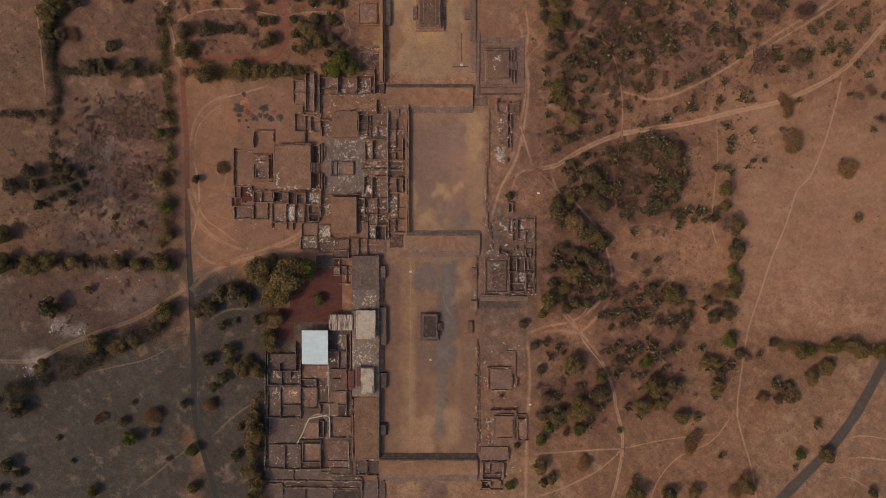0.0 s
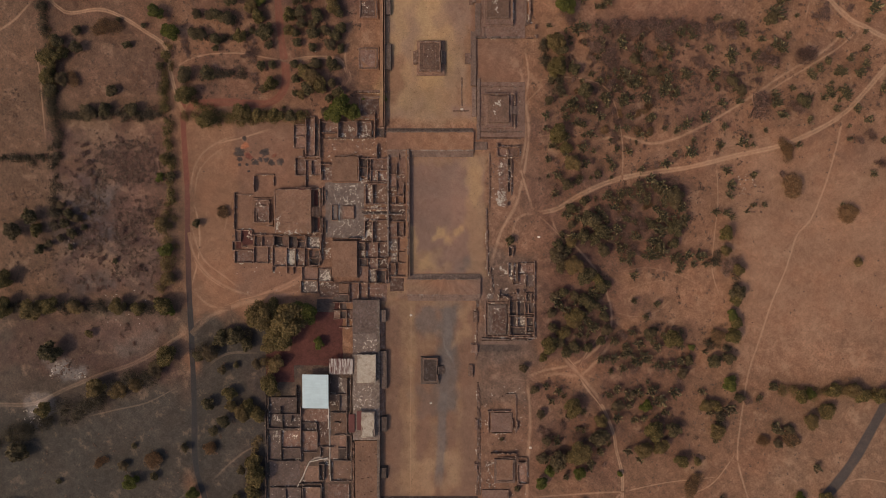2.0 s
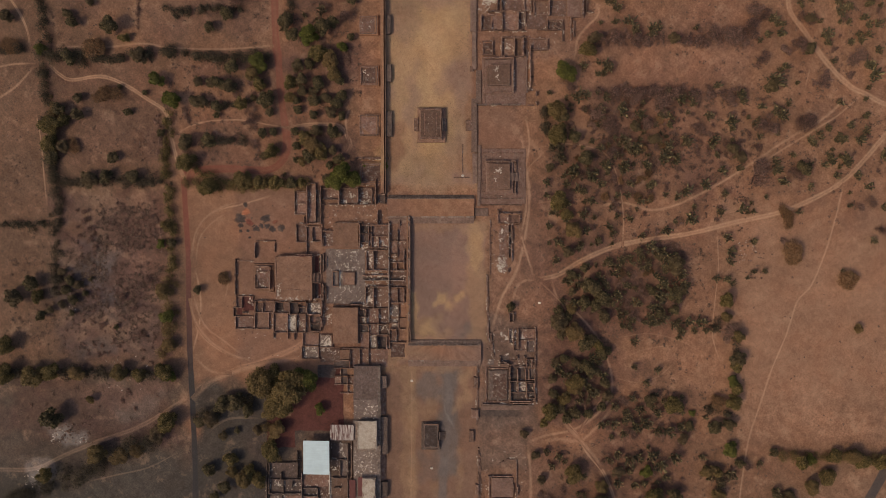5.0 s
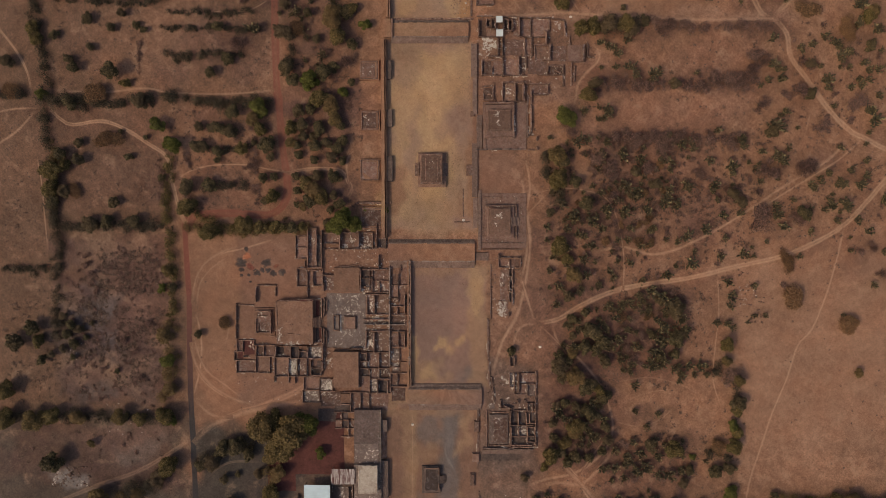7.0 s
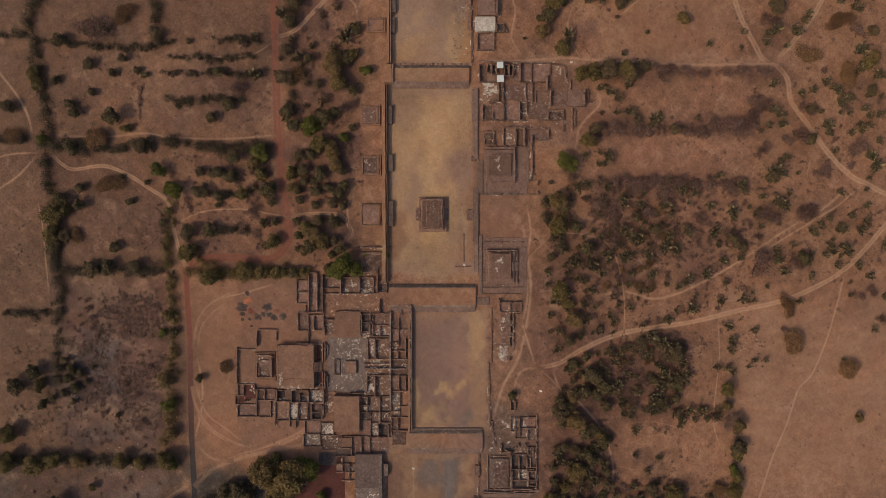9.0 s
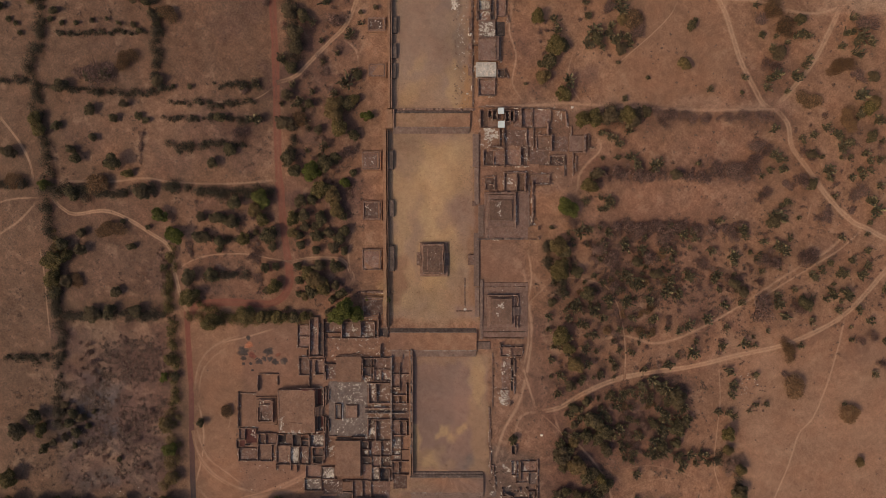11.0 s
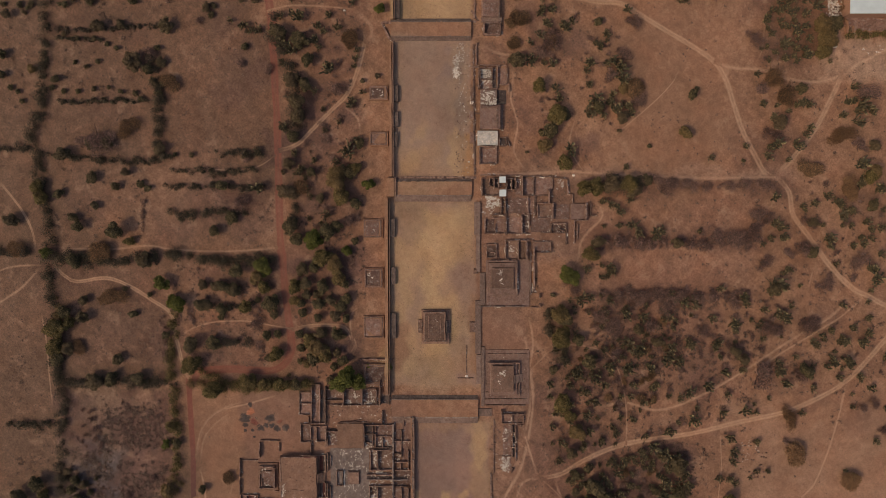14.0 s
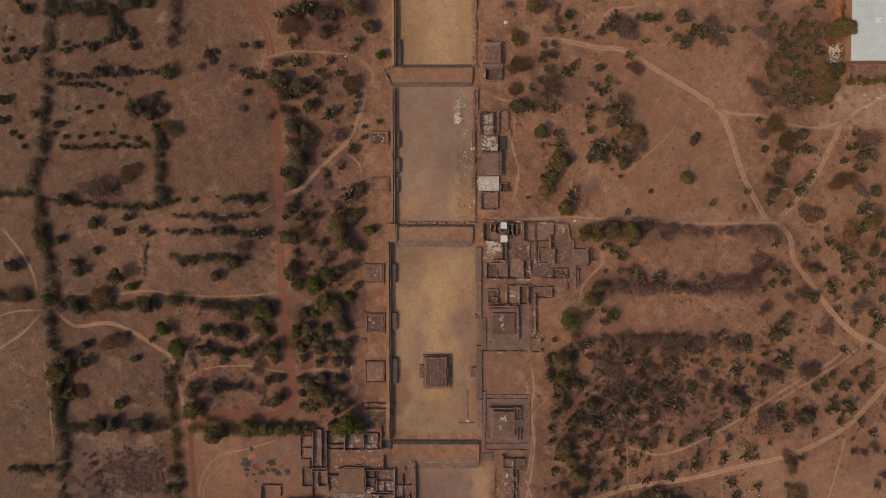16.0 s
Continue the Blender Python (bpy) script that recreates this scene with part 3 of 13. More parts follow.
def thorn_fill(x, y, r):
    fill("thorn_bush", UNDER_TWIGS, x, y, r, 0.42)


HEDGE_SEED = [100]


def hedge(points, width, label, material=None, height=None, gap=0.10, dense=1.0):
    """A ragged hedgerow of shrubs grown together along a field edge."""
    HEDGE_SEED[0] += 1
    rng = np.random.default_rng(HEDGE_SEED[0])
    lobes = []
    for (ax, ay), (bx, by) in zip(points, points[1:]):
        run = math.hypot(bx - ax, by - ay)
        n = max(2, int(run / (width * 0.22)))
        for i in range(n):
            if rng.random() < gap:
                continue
            s = (i + rng.uniform(-0.4, 0.4)) / n
            r = width * rng.uniform(0.18, 0.46)
            off = rng.normal(0, width * 0.17, 2)
            lobes.append((ax + (bx - ax) * s + off[0], ay + (by - ay) * s + off[1], r * rng.uniform(0.5, 0.9) if height is None else height * 0.5, r))
    area = sum(l[3] ** 2 for l in lobes)
    me = clump_mesh("hedge", lobes, int(area * 42 * dense), 0.30, material or MAT_HEDGE, rng)
    tagged(new("hedge", me), label, "hedge", kind="stuff")


SHRUBS = {"verts": [], "faces": []}
GRASS = {"verts": [], "faces": []}
shrub_rng = np.random.default_rng(5)


def tuft(x, y, r):
    """A knee-high dead shrub: a small heap of fine dry sprays."""
    store = GRASS if r < 0.3 else SHRUBS
    v, f = store["verts"], store["faces"]
    for _ in range(6 + int(r * 16)):
        a, d, s = shrub_rng.uniform(0, 6.28), r * shrub_rng.uniform(0, 1) ** 0.6, (0.10 + 0.16 * shrub_rng.random() + 0.07 * r) * (0.5 if r < 0.3 else 1.0)
        px, py = x + d * math.cos(a), y + d * math.sin(a)
        pz = (0.1 + 0.55 * r * shrub_rng.random()) * (0.4 if r < 0.3 else 1.0) * (1.15 - d / (r + 0.01) * 0.7)
        t, lift = shrub_rng.uniform(0, 6.28), shrub_rng.uniform(-0.5, 0.5)
        c, sn = math.cos(t) * s, math.sin(t) * s
        b = len(v)
        v += [(px + c, py + sn, pz + abs(lift) * s), (px - sn * 0.7 - c * 0.5, py + c * 0.7 - sn * 0.5, max(pz - 0.08, 0.02)), (px + sn * 0.7 - c * 0.5, py - c * 0.7 - sn * 0.5, pz + 0.06)]
        f.append((b, b + 1, b + 2))


def sow(x0, y0, x1, y1, n, r0, r1, plant):
    """n plants strewn over a rectangle in loose drifts."""
    made = 0
    near = np.array([q for q in TRODDEN if x0 - 6 < q[0] < x1 + 6 and y0 - 6 < q[1] < y1 + 6] or [(1e6, 1e6, 0)])
    while made < n:
        x, y = dice.uniform(x0, x1), dice.uniform(y0, y1)
        if noise.noise(Vector((x * 0.06, y * 0.06, n * 0.37))) + dice.uniform(-0.5, 0.5) < 0:
            continue
        r = r0 + (r1 - r0) * dice.random() ** 2
        made += 1
        if np.min(np.hypot(near[:, 0] - x, near[:, 1] - y) - near[:, 2] * 0.6) > r * 0.6:
            plant(x, y, r)


# kinds of earth: sand of the avenue courts, scrub litter, grey pasture with cloud shade in its colour
field(-324.01, -198.16, -134.91, 365.68, (0.148, 0.085, 0.054), 60, 0.9, 1.0)
field(-193.76, 83.09, -139.06, 137.73, (0.135, 0.076, 0.050), 12, 0.4, 1.0)
# Southern earth toned down; a broad shade is painted into the soil colour.
field(-40, -300, 340, -52, (0.200, 0.104, 0.062), 40, 0.8, 1.0)
# Grey pasture: a cloud's shade painted into the soil colour.
field(-335.75, -258.11, -121.5, -66.33, (0.064, 0.054, 0.044), 16, 0.95, 1.0)
field(-249.27, -83.31, -129.24, -22.15, (0.070, 0.056, 0.045), 14, 0.75, 1.0)
field(-124.05, -228.41, -84.24, -24.14, (0.062, 0.051, 0.042), 10, 0.96, 1.0)
field(-122.75, -12.52, -74.83, 70.9, (0.266, 0.136, 0.080), 8, 0.8, 1.0)
field(-189.51, -12.52, -138.01, 72.32, (0.122, 0.060, 0.042), 7, 0.45, 1.0)
field(-172.89, 41.89, -137.96, 68.18, (0.115, 0.058, 0.042), 6, 0.7, 1.5)
field(-189.26, 7.1, -164.33, 46.08, (0.10, 0.066, 0.054), 8, 0.7, 1.5)
field(-165.1, -6.91, -138.76, 39.13, (0.115, 0.060, 0.044), 7, 0.65, 1.5)
field(-185.92, 57.14, -177.3, 70.94, (0.29, 0.175, 0.112), 6, 0.6, 1.6)
field(-174.23, 43.29, -166.42, 70.94, (0.20, 0.118, 0.076), 6, 0.6, 1.6)
field(-188.7, -9.71, -167.46, 21.06, (0.085, 0.060, 0.052), 9, 0.55, 1.6)
field(-171.81, 43.29, -163.63, 52.99, (0.29, 0.175, 0.112), 5, 0.5, 1.0)
field(-221.18, -49.19, -134.37, -20.97, (0.122, 0.060, 0.042), 8, 0.45, 1.0)
field(46.48, 4.26, 151.71, 100.9, (0.122, 0.060, 0.042), 12, 0.18, 1.0)
field(46.51, 29.32, 84.48, 95.44, (0.150, 0.072, 0.048), 12, 0.3, 1.0)
field(70.43, 2.87, 119.64, 44.56, (0.122, 0.060, 0.042), 6, 0.6, 1.0)
field(46.95, -9.72, 82.07, 16.82, (0.122, 0.060, 0.042), 9, 0.5, 1.0)
field(47.07, -43.46, 83.8, -5.51, (0.105, 0.054, 0.042), 9, 0.75, 1.0)
field(76.63, -88.84, 120.94, -26.56, (0.122, 0.060, 0.042), 9, 0.45, 1.0)
field(44.54, -106.02, 85.83, -57.62, (0.122, 0.060, 0.042), 9, 0.5, 1.0)
field(142.4, -54.68, 284.59, 59.7, (0.290, 0.155, 0.094), 14, 0.8, 1.0)
field(155.78, -198.33, 289.38, -66.07, (0.245, 0.140, 0.086), 14, 0.6, 1.0)
field(17.52, -140.58, 49.24, 76.29, (0.205, 0.110, 0.073), 6, 0.6, 1.0)
field(-103.25, -13.92, -17.33, 73.63, (0.205, 0.110, 0.073), 5, 0.8, 1.0)
# South compound ground, darkened by the same shade painted into its colour.
field(-94.77, -140.7, -41.78, -39.28, (0.105, 0.072, 0.056), 6, 0.85, 1.0)
field(-97.64, -149.42, -76.03, -43.52, (0.062, 0.049, 0.042), 9, 0.7, 1.0)
field(16.25, -43.47, 44.0, 8.0, (0.135, 0.088, 0.068), 7, 0.7, 1.0)
field(16.34, -66.13, 40.36, -35.01, (0.15, 0.10, 0.075), 7, 0.6, 1.0)
field(15.5, -39.52, 37.99, -35.58, (0.075, 0.055, 0.046), 2, 0.7, 0.4)
field(-46.92, -115.32, -31.44, -39.26, (0.17, 0.115, 0.085), 3, 0.85, 1.0)
field(-31.73, -169.55, 60.81, -115.32, (0.345, 0.20, 0.113), 7, 0.4, 1.0)
field(14.27, 136.41, 69.73, 180.66, (0.205, 0.110, 0.073), 4, 0.8, 1.0)
field(12.98, 64.88, 39.65, 136.39, (0.205, 0.110, 0.073), 5, 0.7, 1.0)
field(-74.45, 132.2, -43.86, 285.4, (0.122, 0.060, 0.042), 14, 0.4, 1.0)
field(-91.01, 83.16, -44.09, 134.97, (0.122, 0.060, 0.042), 12, 0.35, 1.0)
field(72.26, 125.3, 147.35, 162.73, (0.22, 0.108, 0.070), 10, 0.4, 1.0)
field(-193.66, 83.13, -83.17, 141.9, (0.122, 0.060, 0.042), 14, 0.25, 1.0)
field(69.83, 81.89, 131.44, 125.27, (0.160, 0.078, 0.054), 10, 0.4, 2.0)
field(73.99, 116.94, 147.5, 124.44, (0.10, 0.05, 0.040), 5, 0.6, 1.2)
field(-190.0, 182.05, -87.21, 365.33, (0.146, 0.080, 0.050), 22, 0.8, 1.0)
field(-137.47, 137.76, -82.66, 182.06, (0.148, 0.085, 0.054), 14, 0.5, 1.0)
field(72.36, 143.37, 149.79, 151.67, (0.122, 0.060, 0.042), 5, 0.6, 1.0)
field(66.62, 169.63, 165.82, 177.9, (0.122, 0.060, 0.042), 7, 0.5, 1.0)
field(150.02, 232.52, 186.39, 279.78, (0.122, 0.060, 0.042), 10, 0.4, 1.0)
field(175.44, 220.25, 274.06, 233.89, (0.290, 0.155, 0.094), 9, 0.7, 1.0)
field(183.27, 223.01, 194.81, 250.13, (0.290, 0.155, 0.094), 8, 0.7, 1.0)
field(41.81, 176.51, 171.18, 182.03, (0.30, 0.165, 0.105), 4, 0.7, 1.0)
field(185.37, 263.07, 193.04, 301.15, (0.34, 0.135, 0.06), 3, 0.85, 1.0)
field(178.83, 260.38, 191.2, 266.31, (0.30, 0.13, 0.07), 4, 0.6, 1.0)
field(-198.8, -51.4, -189.1, -46.3, (0.235, 0.195, 0.172), 4, 0.8, 1.6)
field(-190.9, -52.6, -180.7, -48.6, (0.235, 0.195, 0.172), 4, 0.7, 1.6)
field(-210.2, -75.5, -202.0, -65.7, (0.235, 0.195, 0.172), 4, 0.8, 1.6)
field(-206.1, -69.7, -196.9, -64.6, (0.235, 0.195, 0.172), 4, 0.6, 1.6)
field(-199.9, -48.6, -193.0, -42.3, (0.235, 0.195, 0.172), 3, 0.6, 1.6)
field(-179.8, -36.0, -141.5, -24.7, (0.165, 0.095, 0.070), 7, 0.6, 1.6)
field(-168.7, -42.3, -145.9, -33.7, (0.150, 0.115, 0.095), 6, 0.5, 1.6)
field(-188.5, 19.9, -167.1, 39.4, (0.120, 0.092, 0.082), 7, 0.65, 1.7)
field(-184.2, 24.1, -172.8, 31.1, (0.19, 0.155, 0.138), 3, 0.6, 1.8)
field(-177.9, 54.8, -162.3, 67.3, (0.215, 0.125, 0.082), 6, 0.6, 1.6)
field(-163.8, -11.1, -148.0, 11.4, (0.115, 0.075, 0.060), 7, 0.6, 1.6)
field(-187.5, -1.2, -164.8, 11.4, (0.20, 0.115, 0.076), 7, 0.5, 1.6)
field(-164.7, 17.1, -140.5, 39.4, (0.155, 0.085, 0.062), 6, 0.6, 1.8)
field(-162.8, 43.6, -140.0, 67.2, (0.150, 0.080, 0.058), 5, 0.5, 1.6)
field(185.4, 227.1, 240.1, 243.4, (0.325, 0.198, 0.128), 9, 0.6, 1.2)
# the courts of the avenue
field(-30.4, -113.0, 15.4, -14.0, (0.205, 0.115, 0.076), 2, 0.95, 0.3)
field(-21.6, -113.0, -14.1, -14.0, (0.258, 0.150, 0.088), 3, 0.75, 0.8)
field(-17.9, -113.0, -14.9, -14.0, (0.318, 0.190, 0.108), 2.5, 0.6, 1.0)
field(-13.8, -28.4, -3.4, -15.7, (0.150, 0.115, 0.097), 5, 0.7, 1.2)
field(-3.4, -69.5, 7.0, -14.0, (0.150, 0.115, 0.097), 5, 0.9, 0.8)
field(-0.6, -43.9, 3.6, -27.0, (0.185, 0.150, 0.130), 4, 0.7, 1.2)
field(-4.3, -100.9, 0.3, -63.8, (0.150, 0.115, 0.097), 3.5, 0.8, 0.8)
field(-11.8, -41.7, -3.1, -28.4, (0.258, 0.150, 0.088), 4, 0.7, 1.4)
field(7.6, -32.6, 12.6, -17.1, (0.318, 0.190, 0.108), 4, 0.65, 1.4)
field(5.9, -113.0, 9.3, -55.3, (0.258, 0.150, 0.088), 3, 0.7, 1.2)
field(-7.7, -98.0, -3.1, -72.3, (0.258, 0.150, 0.088), 4, 0.6, 1.4)
field(-0.3, -113.0, 8.7, -89.4, (0.318, 0.190, 0.108), 6, 0.75, 1.4)
field(-15.6, -113.0, -3.7, -93.7, (0.318, 0.190, 0.108), 6, 0.75, 1.4)
field(-11.9, -72.3, -4.3, -58.1, (0.150, 0.115, 0.097), 5, 0.35, 1.5)
field(8.8, -113.0, 15.4, -32.6, (0.205, 0.115, 0.076), 3, 0.8, 0.8)
field(-27.5, -113.0, -14.8, -100.9, (0.258, 0.150, 0.088), 5, 0.5, 1.4)
field(-29.5, -16.6, 15.4, -14.0, (0.258, 0.150, 0.088), 2, 0.6, 1.0)
field(-17.4, -0.6, 19.1, 56.8, (0.232, 0.140, 0.104), 2, 0.95, 0.3)
field(11.4, -0.6, 19.1, 56.8, (0.285, 0.168, 0.096), 3.5, 0.7, 1.0)
field(13.1, 31.8, 16.4, 56.8, (0.385, 0.236, 0.120), 3, 0.6, 1.2)
field(-16.8, -0.6, -14.8, 22.9, (0.385, 0.236, 0.120), 2.5, 0.75, 1.0)
field(-16.6, -0.6, -3.1, 11.7, (0.285, 0.168, 0.096), 5, 0.7, 1.5)
field(-13.2, 1.7, -4.2, 9.0, (0.385, 0.236, 0.120), 4, 0.7, 1.5)
field(-4.2, 17.9, 0.5, 23.2, (0.385, 0.236, 0.120), 2.5, 0.85, 1.4)
field(-0.9, 14.0, 3.6, 21.2, (0.385, 0.236, 0.120), 2.5, 0.85, 1.4)
field(3.0, 17.9, 8.3, 22.9, (0.385, 0.236, 0.120), 2.5, 0.85, 1.4)
field(5.3, 1.7, 12.5, 9.0, (0.150, 0.115, 0.097), 4, 0.6, 1.3)
field(-14.6, 26.3, -4.8, 41.5, (0.205, 0.125, 0.095), 8, 0.6, 1.4)
field(-3.4, -0.6, 6.9, 12.9, (0.232, 0.140, 0.104), 4, 0.6, 1.2)
field(-0.6, 1.1, 3.6, 5.6, (0.285, 0.168, 0.096), 3, 0.5, 1.3)
field(-17.3, 53.5, 17.5, 56.8, (0.285, 0.168, 0.096), 3, 0.5, 1.3)
field(-29.2, 76.0, 12.4, 166.5, (0.290, 0.178, 0.116), 2, 0.9, 0.3)
field(-14.7, 76.0, 1.9, 164.1, (0.385, 0.236, 0.120), 7, 0.9, 0.8)
field(-11.9, 110.1, -0.8, 154.4, (0.415, 0.255, 0.138), 8, 0.7, 1.2)
field(1.4, 137.9, 11.3, 162.7, (0.385, 0.236, 0.120), 6, 0.7, 1.0)
field(4.7, 140.6, 12.4, 166.0, (0.285, 0.168, 0.096), 4, 0.5, 1.4)
field(-26.3, 143.4, -15.2, 166.0, (0.285, 0.168, 0.096), 6, 0.6, 1.4)
field(-27.3, 87.8, -18.0, 143.4, (0.385, 0.236, 0.120), 7, 0.6, 1.4)
field(-28.7, 76.0, -23.0, 104.5, (0.245, 0.130, 0.078), 5, 0.8, 1.2)
field(-26.2, 156.7, -11.9, 166.0, (0.25, 0.150, 0.092), 6, 0.6, 1.5)
field(1.4, 124.0, 11.3, 135.1, (0.232, 0.140, 0.104), 6, 0.5, 1.5)
field(0.9, 76.0, 13.1, 99.0, (0.285, 0.168, 0.096), 6, 0.6, 1.2)
field(-15.9, 76.0, -1.4, 88.9, (0.26, 0.160, 0.096), 7, 0.6, 1.3)
field(2.5, 75.2, 14.2, 82.8, (0.232, 0.140, 0.104), 3, 0.75, 0.9)
field(10.3, 82.2, 13.0, 121.3, (0.245, 0.130, 0.075), 2, 0.7, 1.0)
field(6.4, 76.6, 7.8, 100.1, (0.20, 0.115, 0.072), 1.5, 0.6, 0.8)
field(-27.0, 176.7, 10.1, 244.9, (0.270, 0.168, 0.116), 2, 0.95, 0.3)
field(-26.7, 176.7, -22.2, 245.0, (0.305, 0.190, 0.120), 3, 0.7, 1.2)
field(-22.8, 187.4, -13.7, 243.3, (0.285, 0.178, 0.122), 6, 0.7, 1.2)
field(-0.0, 176.7, 10.1, 243.3, (0.305, 0.190, 0.120), 4, 0.6, 1.0)
field(0.3, 176.7, 5.5, 204.3, (0.385, 0.236, 0.120), 3.5, 0.65, 1.5)
field(5.2, 177.5, 10.7, 196.9, (0.285, 0.168, 0.096), 3, 0.7, 1.2)
field(-3.3, 228.2, 0.8, 240.4, (0.225, 0.15, 0.12), 4, 0.6, 1.4)
field(-26.2, 176.7, -1.4, 196.9, (0.285, 0.168, 0.096), 7, 0.65, 1.4)
field(-24.0, 179.2, -15.1, 191.5, (0.385, 0.236, 0.120), 5, 0.55, 1.5)
field(-15.7, 198.3, -11.8, 207.8, (0.385, 0.236, 0.120), 4, 0.5, 1.5)
field(-11.9, 176.7, 1.4, 187.4, (0.305, 0.190, 0.120), 5, 0.5, 1.3)
field(3.5, 198.3, 6.3, 239.0, (0.150, 0.115, 0.097), 2.5, 0.35, 1.4)
field(7.4, 179.2, 11.2, 198.3, (0.33, 0.165, 0.07), 2, 0.6, 1.2)
field(-28.8, 253.5, 10.2, 285.3, (0.385, 0.236, 0.120), 2, 0.85, 0.3)
field(-14.6, 255.2, 0.4, 285.3, (0.415, 0.255, 0.138), 8, 0.7, 1.2)
field(-26.9, 255.7, -17.3, 285.3, (0.285, 0.168, 0.096), 8, 0.5, 1.4)
field(1.8, 254.3, 10.2, 279.9, (0.285, 0.168, 0.096), 6, 0.6, 1.3)
field(-27.2, -10.9, 17.6, -3.6, (0.232, 0.140, 0.104), 3, 0.6, 1.0)
field(-28.6, -10.9, -16.0, -2.8, (0.285, 0.168, 0.096), 4, 0.7, 1.4)
field(-30.4, -125.1, 17.8, -117.0, (0.258, 0.150, 0.088), 3, 0.7, 1.2)
field(-27.5, -140.7, 17.4, -125.6, (0.258, 0.150, 0.088), 3, 0.8, 0.8)
field(-10.5, -140.7, 1.5, -126.2, (0.165, 0.100, 0.078), 4, 0.8, 1.0)
field(-24.1, -140.7, -11.9, -125.7, (0.30, 0.18, 0.105), 4, 0.6, 1.2)
field(-184.0, 160.0, -112.0, 200.0, (0.17, 0.098, 0.066), 12, 0.32, 1.4)
litter(-189.54, -9.71, -139.37, 70.95, 26, 3, 7, (0.095, 0.052, 0.044), 0.6)
litter(-189.51, -9.71, -164.65, 34.98, 8, 3, 6, (0.075, 0.062, 0.058), 0.6)
litter(-189.54, -9.71, -139.37, 70.95, 10, 2.5, 5, (0.29, 0.175, 0.112), 0.5)
litter(47.86, 45.9, 150.96, 100.9, 16, 4, 8, (0.095, 0.052, 0.044), 0.25)
litter(47.89, 1.47, 84.76, 95.44, 14, 4, 8, (0.095, 0.052, 0.044), 0.45)
litter(73.22, 7.05, 118.19, 43.18, 8, 4, 8, (0.095, 0.052, 0.044), 0.35)
litter(48.48, -94.55, 119.6, -6.91, 16, 4, 8, (0.095, 0.052, 0.044), 0.35)
litter(-221.18, -54.86, -134.46, -20.97, 12, 3, 7, (0.095, 0.052, 0.044), 0.5)
litter(141.52, 59.64, 225.48, 111.7, 8, 4, 8, (0.095, 0.052, 0.044), 0.2)
litter(69.86, 81.87, 106.4, 122.48, 8, 4, 8, (0.095, 0.052, 0.044), 0.3)
litter(-81.26, 132.2, -43.86, 285.41, 18, 4, 8, (0.095, 0.052, 0.044), 0.5)
litter(-138.18, 83.16, -44.09, 137.74, 20, 4, 8, (0.095, 0.052, 0.044), 0.5)
litter(24.94, 182.03, 66.59, 285.29, 12, 4, 8, (0.095, 0.052, 0.044), 0.5)
litter(147.31, 81.96, 223.16, 279.79, 20, 4, 9, (0.095, 0.052, 0.044), 0.25)
litter(-190.4, 143.32, -88.15, 285.53, 20, 5, 12, (0.095, 0.052, 0.044), 0.3)

CALM += [
    (-31.5, -114.2, 16.5, -11.5, 3, 0.72),
    (-18.3, -11.8, 20.2, 58.1, 3, 0.85),
    (-29.3, 75.2, 12.9, 176.2, 3, 0.7),
    (-27.6, 176.2, 11.2, 246.0, 3, 0.82),
    (-29.6, 253.0, 11.3, 285.3, 3, 0.7),
    (-128.5, -21.6, -63.1, 80.1, 6, 0.55),
    (141.1, -26.5, 225.2, 70.7, 20, 0.45),
    (77.6, 176.5, 136.6, 269.1, 20, 0.4),
    (12.0, 76.6, 31.8, 137.9, 5, 0.5),
]

# ---- the ground: one sheet to the horizon ----
FAR = [40, 120, 300, 700, 1600, 3600]


def spread(lo, hi, middle):
    return np.array([lo - d for d in FAR[::-1]] + middle + [hi + d for d in [0] + FAR])


gx = spread(-246.0, 246.0, list(np.arange(-246, -130, 2.0)) + list(np.arange(-130, -32, 1.4)) + list(np.arange(-32, 24, 0.7)) + list(np.arange(24, 246, 1.6)))
gy = spread(-160.0, 320.0, list(np.arange(-160, 320, 1.2)))
mx, my = np.meshgrid(gx, gy)
nx = len(gx)
cells = [(j * nx + i, j * nx + i + 1, (j + 1) * nx + i + 1, (j + 1) * nx + i) for j in range(len(gy) - 1) for i in range(nx - 1)]
ground_mesh = mesh_of("ground", np.stack([mx.ravel(), my.ravel(), 0 * mx.ravel()], 1).tolist(), cells, MAT_SOIL)
paint_soil(ground_mesh, soil_at(mx.ravel(), my.ravel()), wild_at(mx.ravel(), my.ravel()))
tagged(new("ground", ground_mesh), "reddish-brown dry earth with stubble and bare sandy patches", "ground", kind="structure")

# ---- paths and roads ----
track("dirt_track", [(44.1, 29.3), (55.2, 31.5), (67.7, 39.0), (84.3, 45.9), (100.9, 49.2), (120.3, 52.0), (142.4, 57.5), (164.5, 62.4), (181.0, 69.3), (194.6, 77.5), (205.4, 88.5), (215.6, 100.7), (234.8, 122.4)], 3.07, (0.42, 0.254, 0.155), "pale two-rut farm track across dry earth", ruts=1, soft=0.5, deep=1.0, own=0.75, fade_ends=4)
track("footpath", [(195.2, 76.7), (191.7, 59.7), (187.1, 43.1), (180.5, 26.5), (173.7, 18.2), (168.5, 1.5), (161.8, -15.3), (156.6, -32.2), (151.3, -49.1), (148.7, -66.1), (146.3, -88.8), (147.9, -100.2), (153.9, -120.3), (157.1, -140.5)], 1.39, (0.415, 0.252, 0.157), "pale trodden dirt path across the dry scrub", deep=0.78, own=0.65, fade_ends=4)
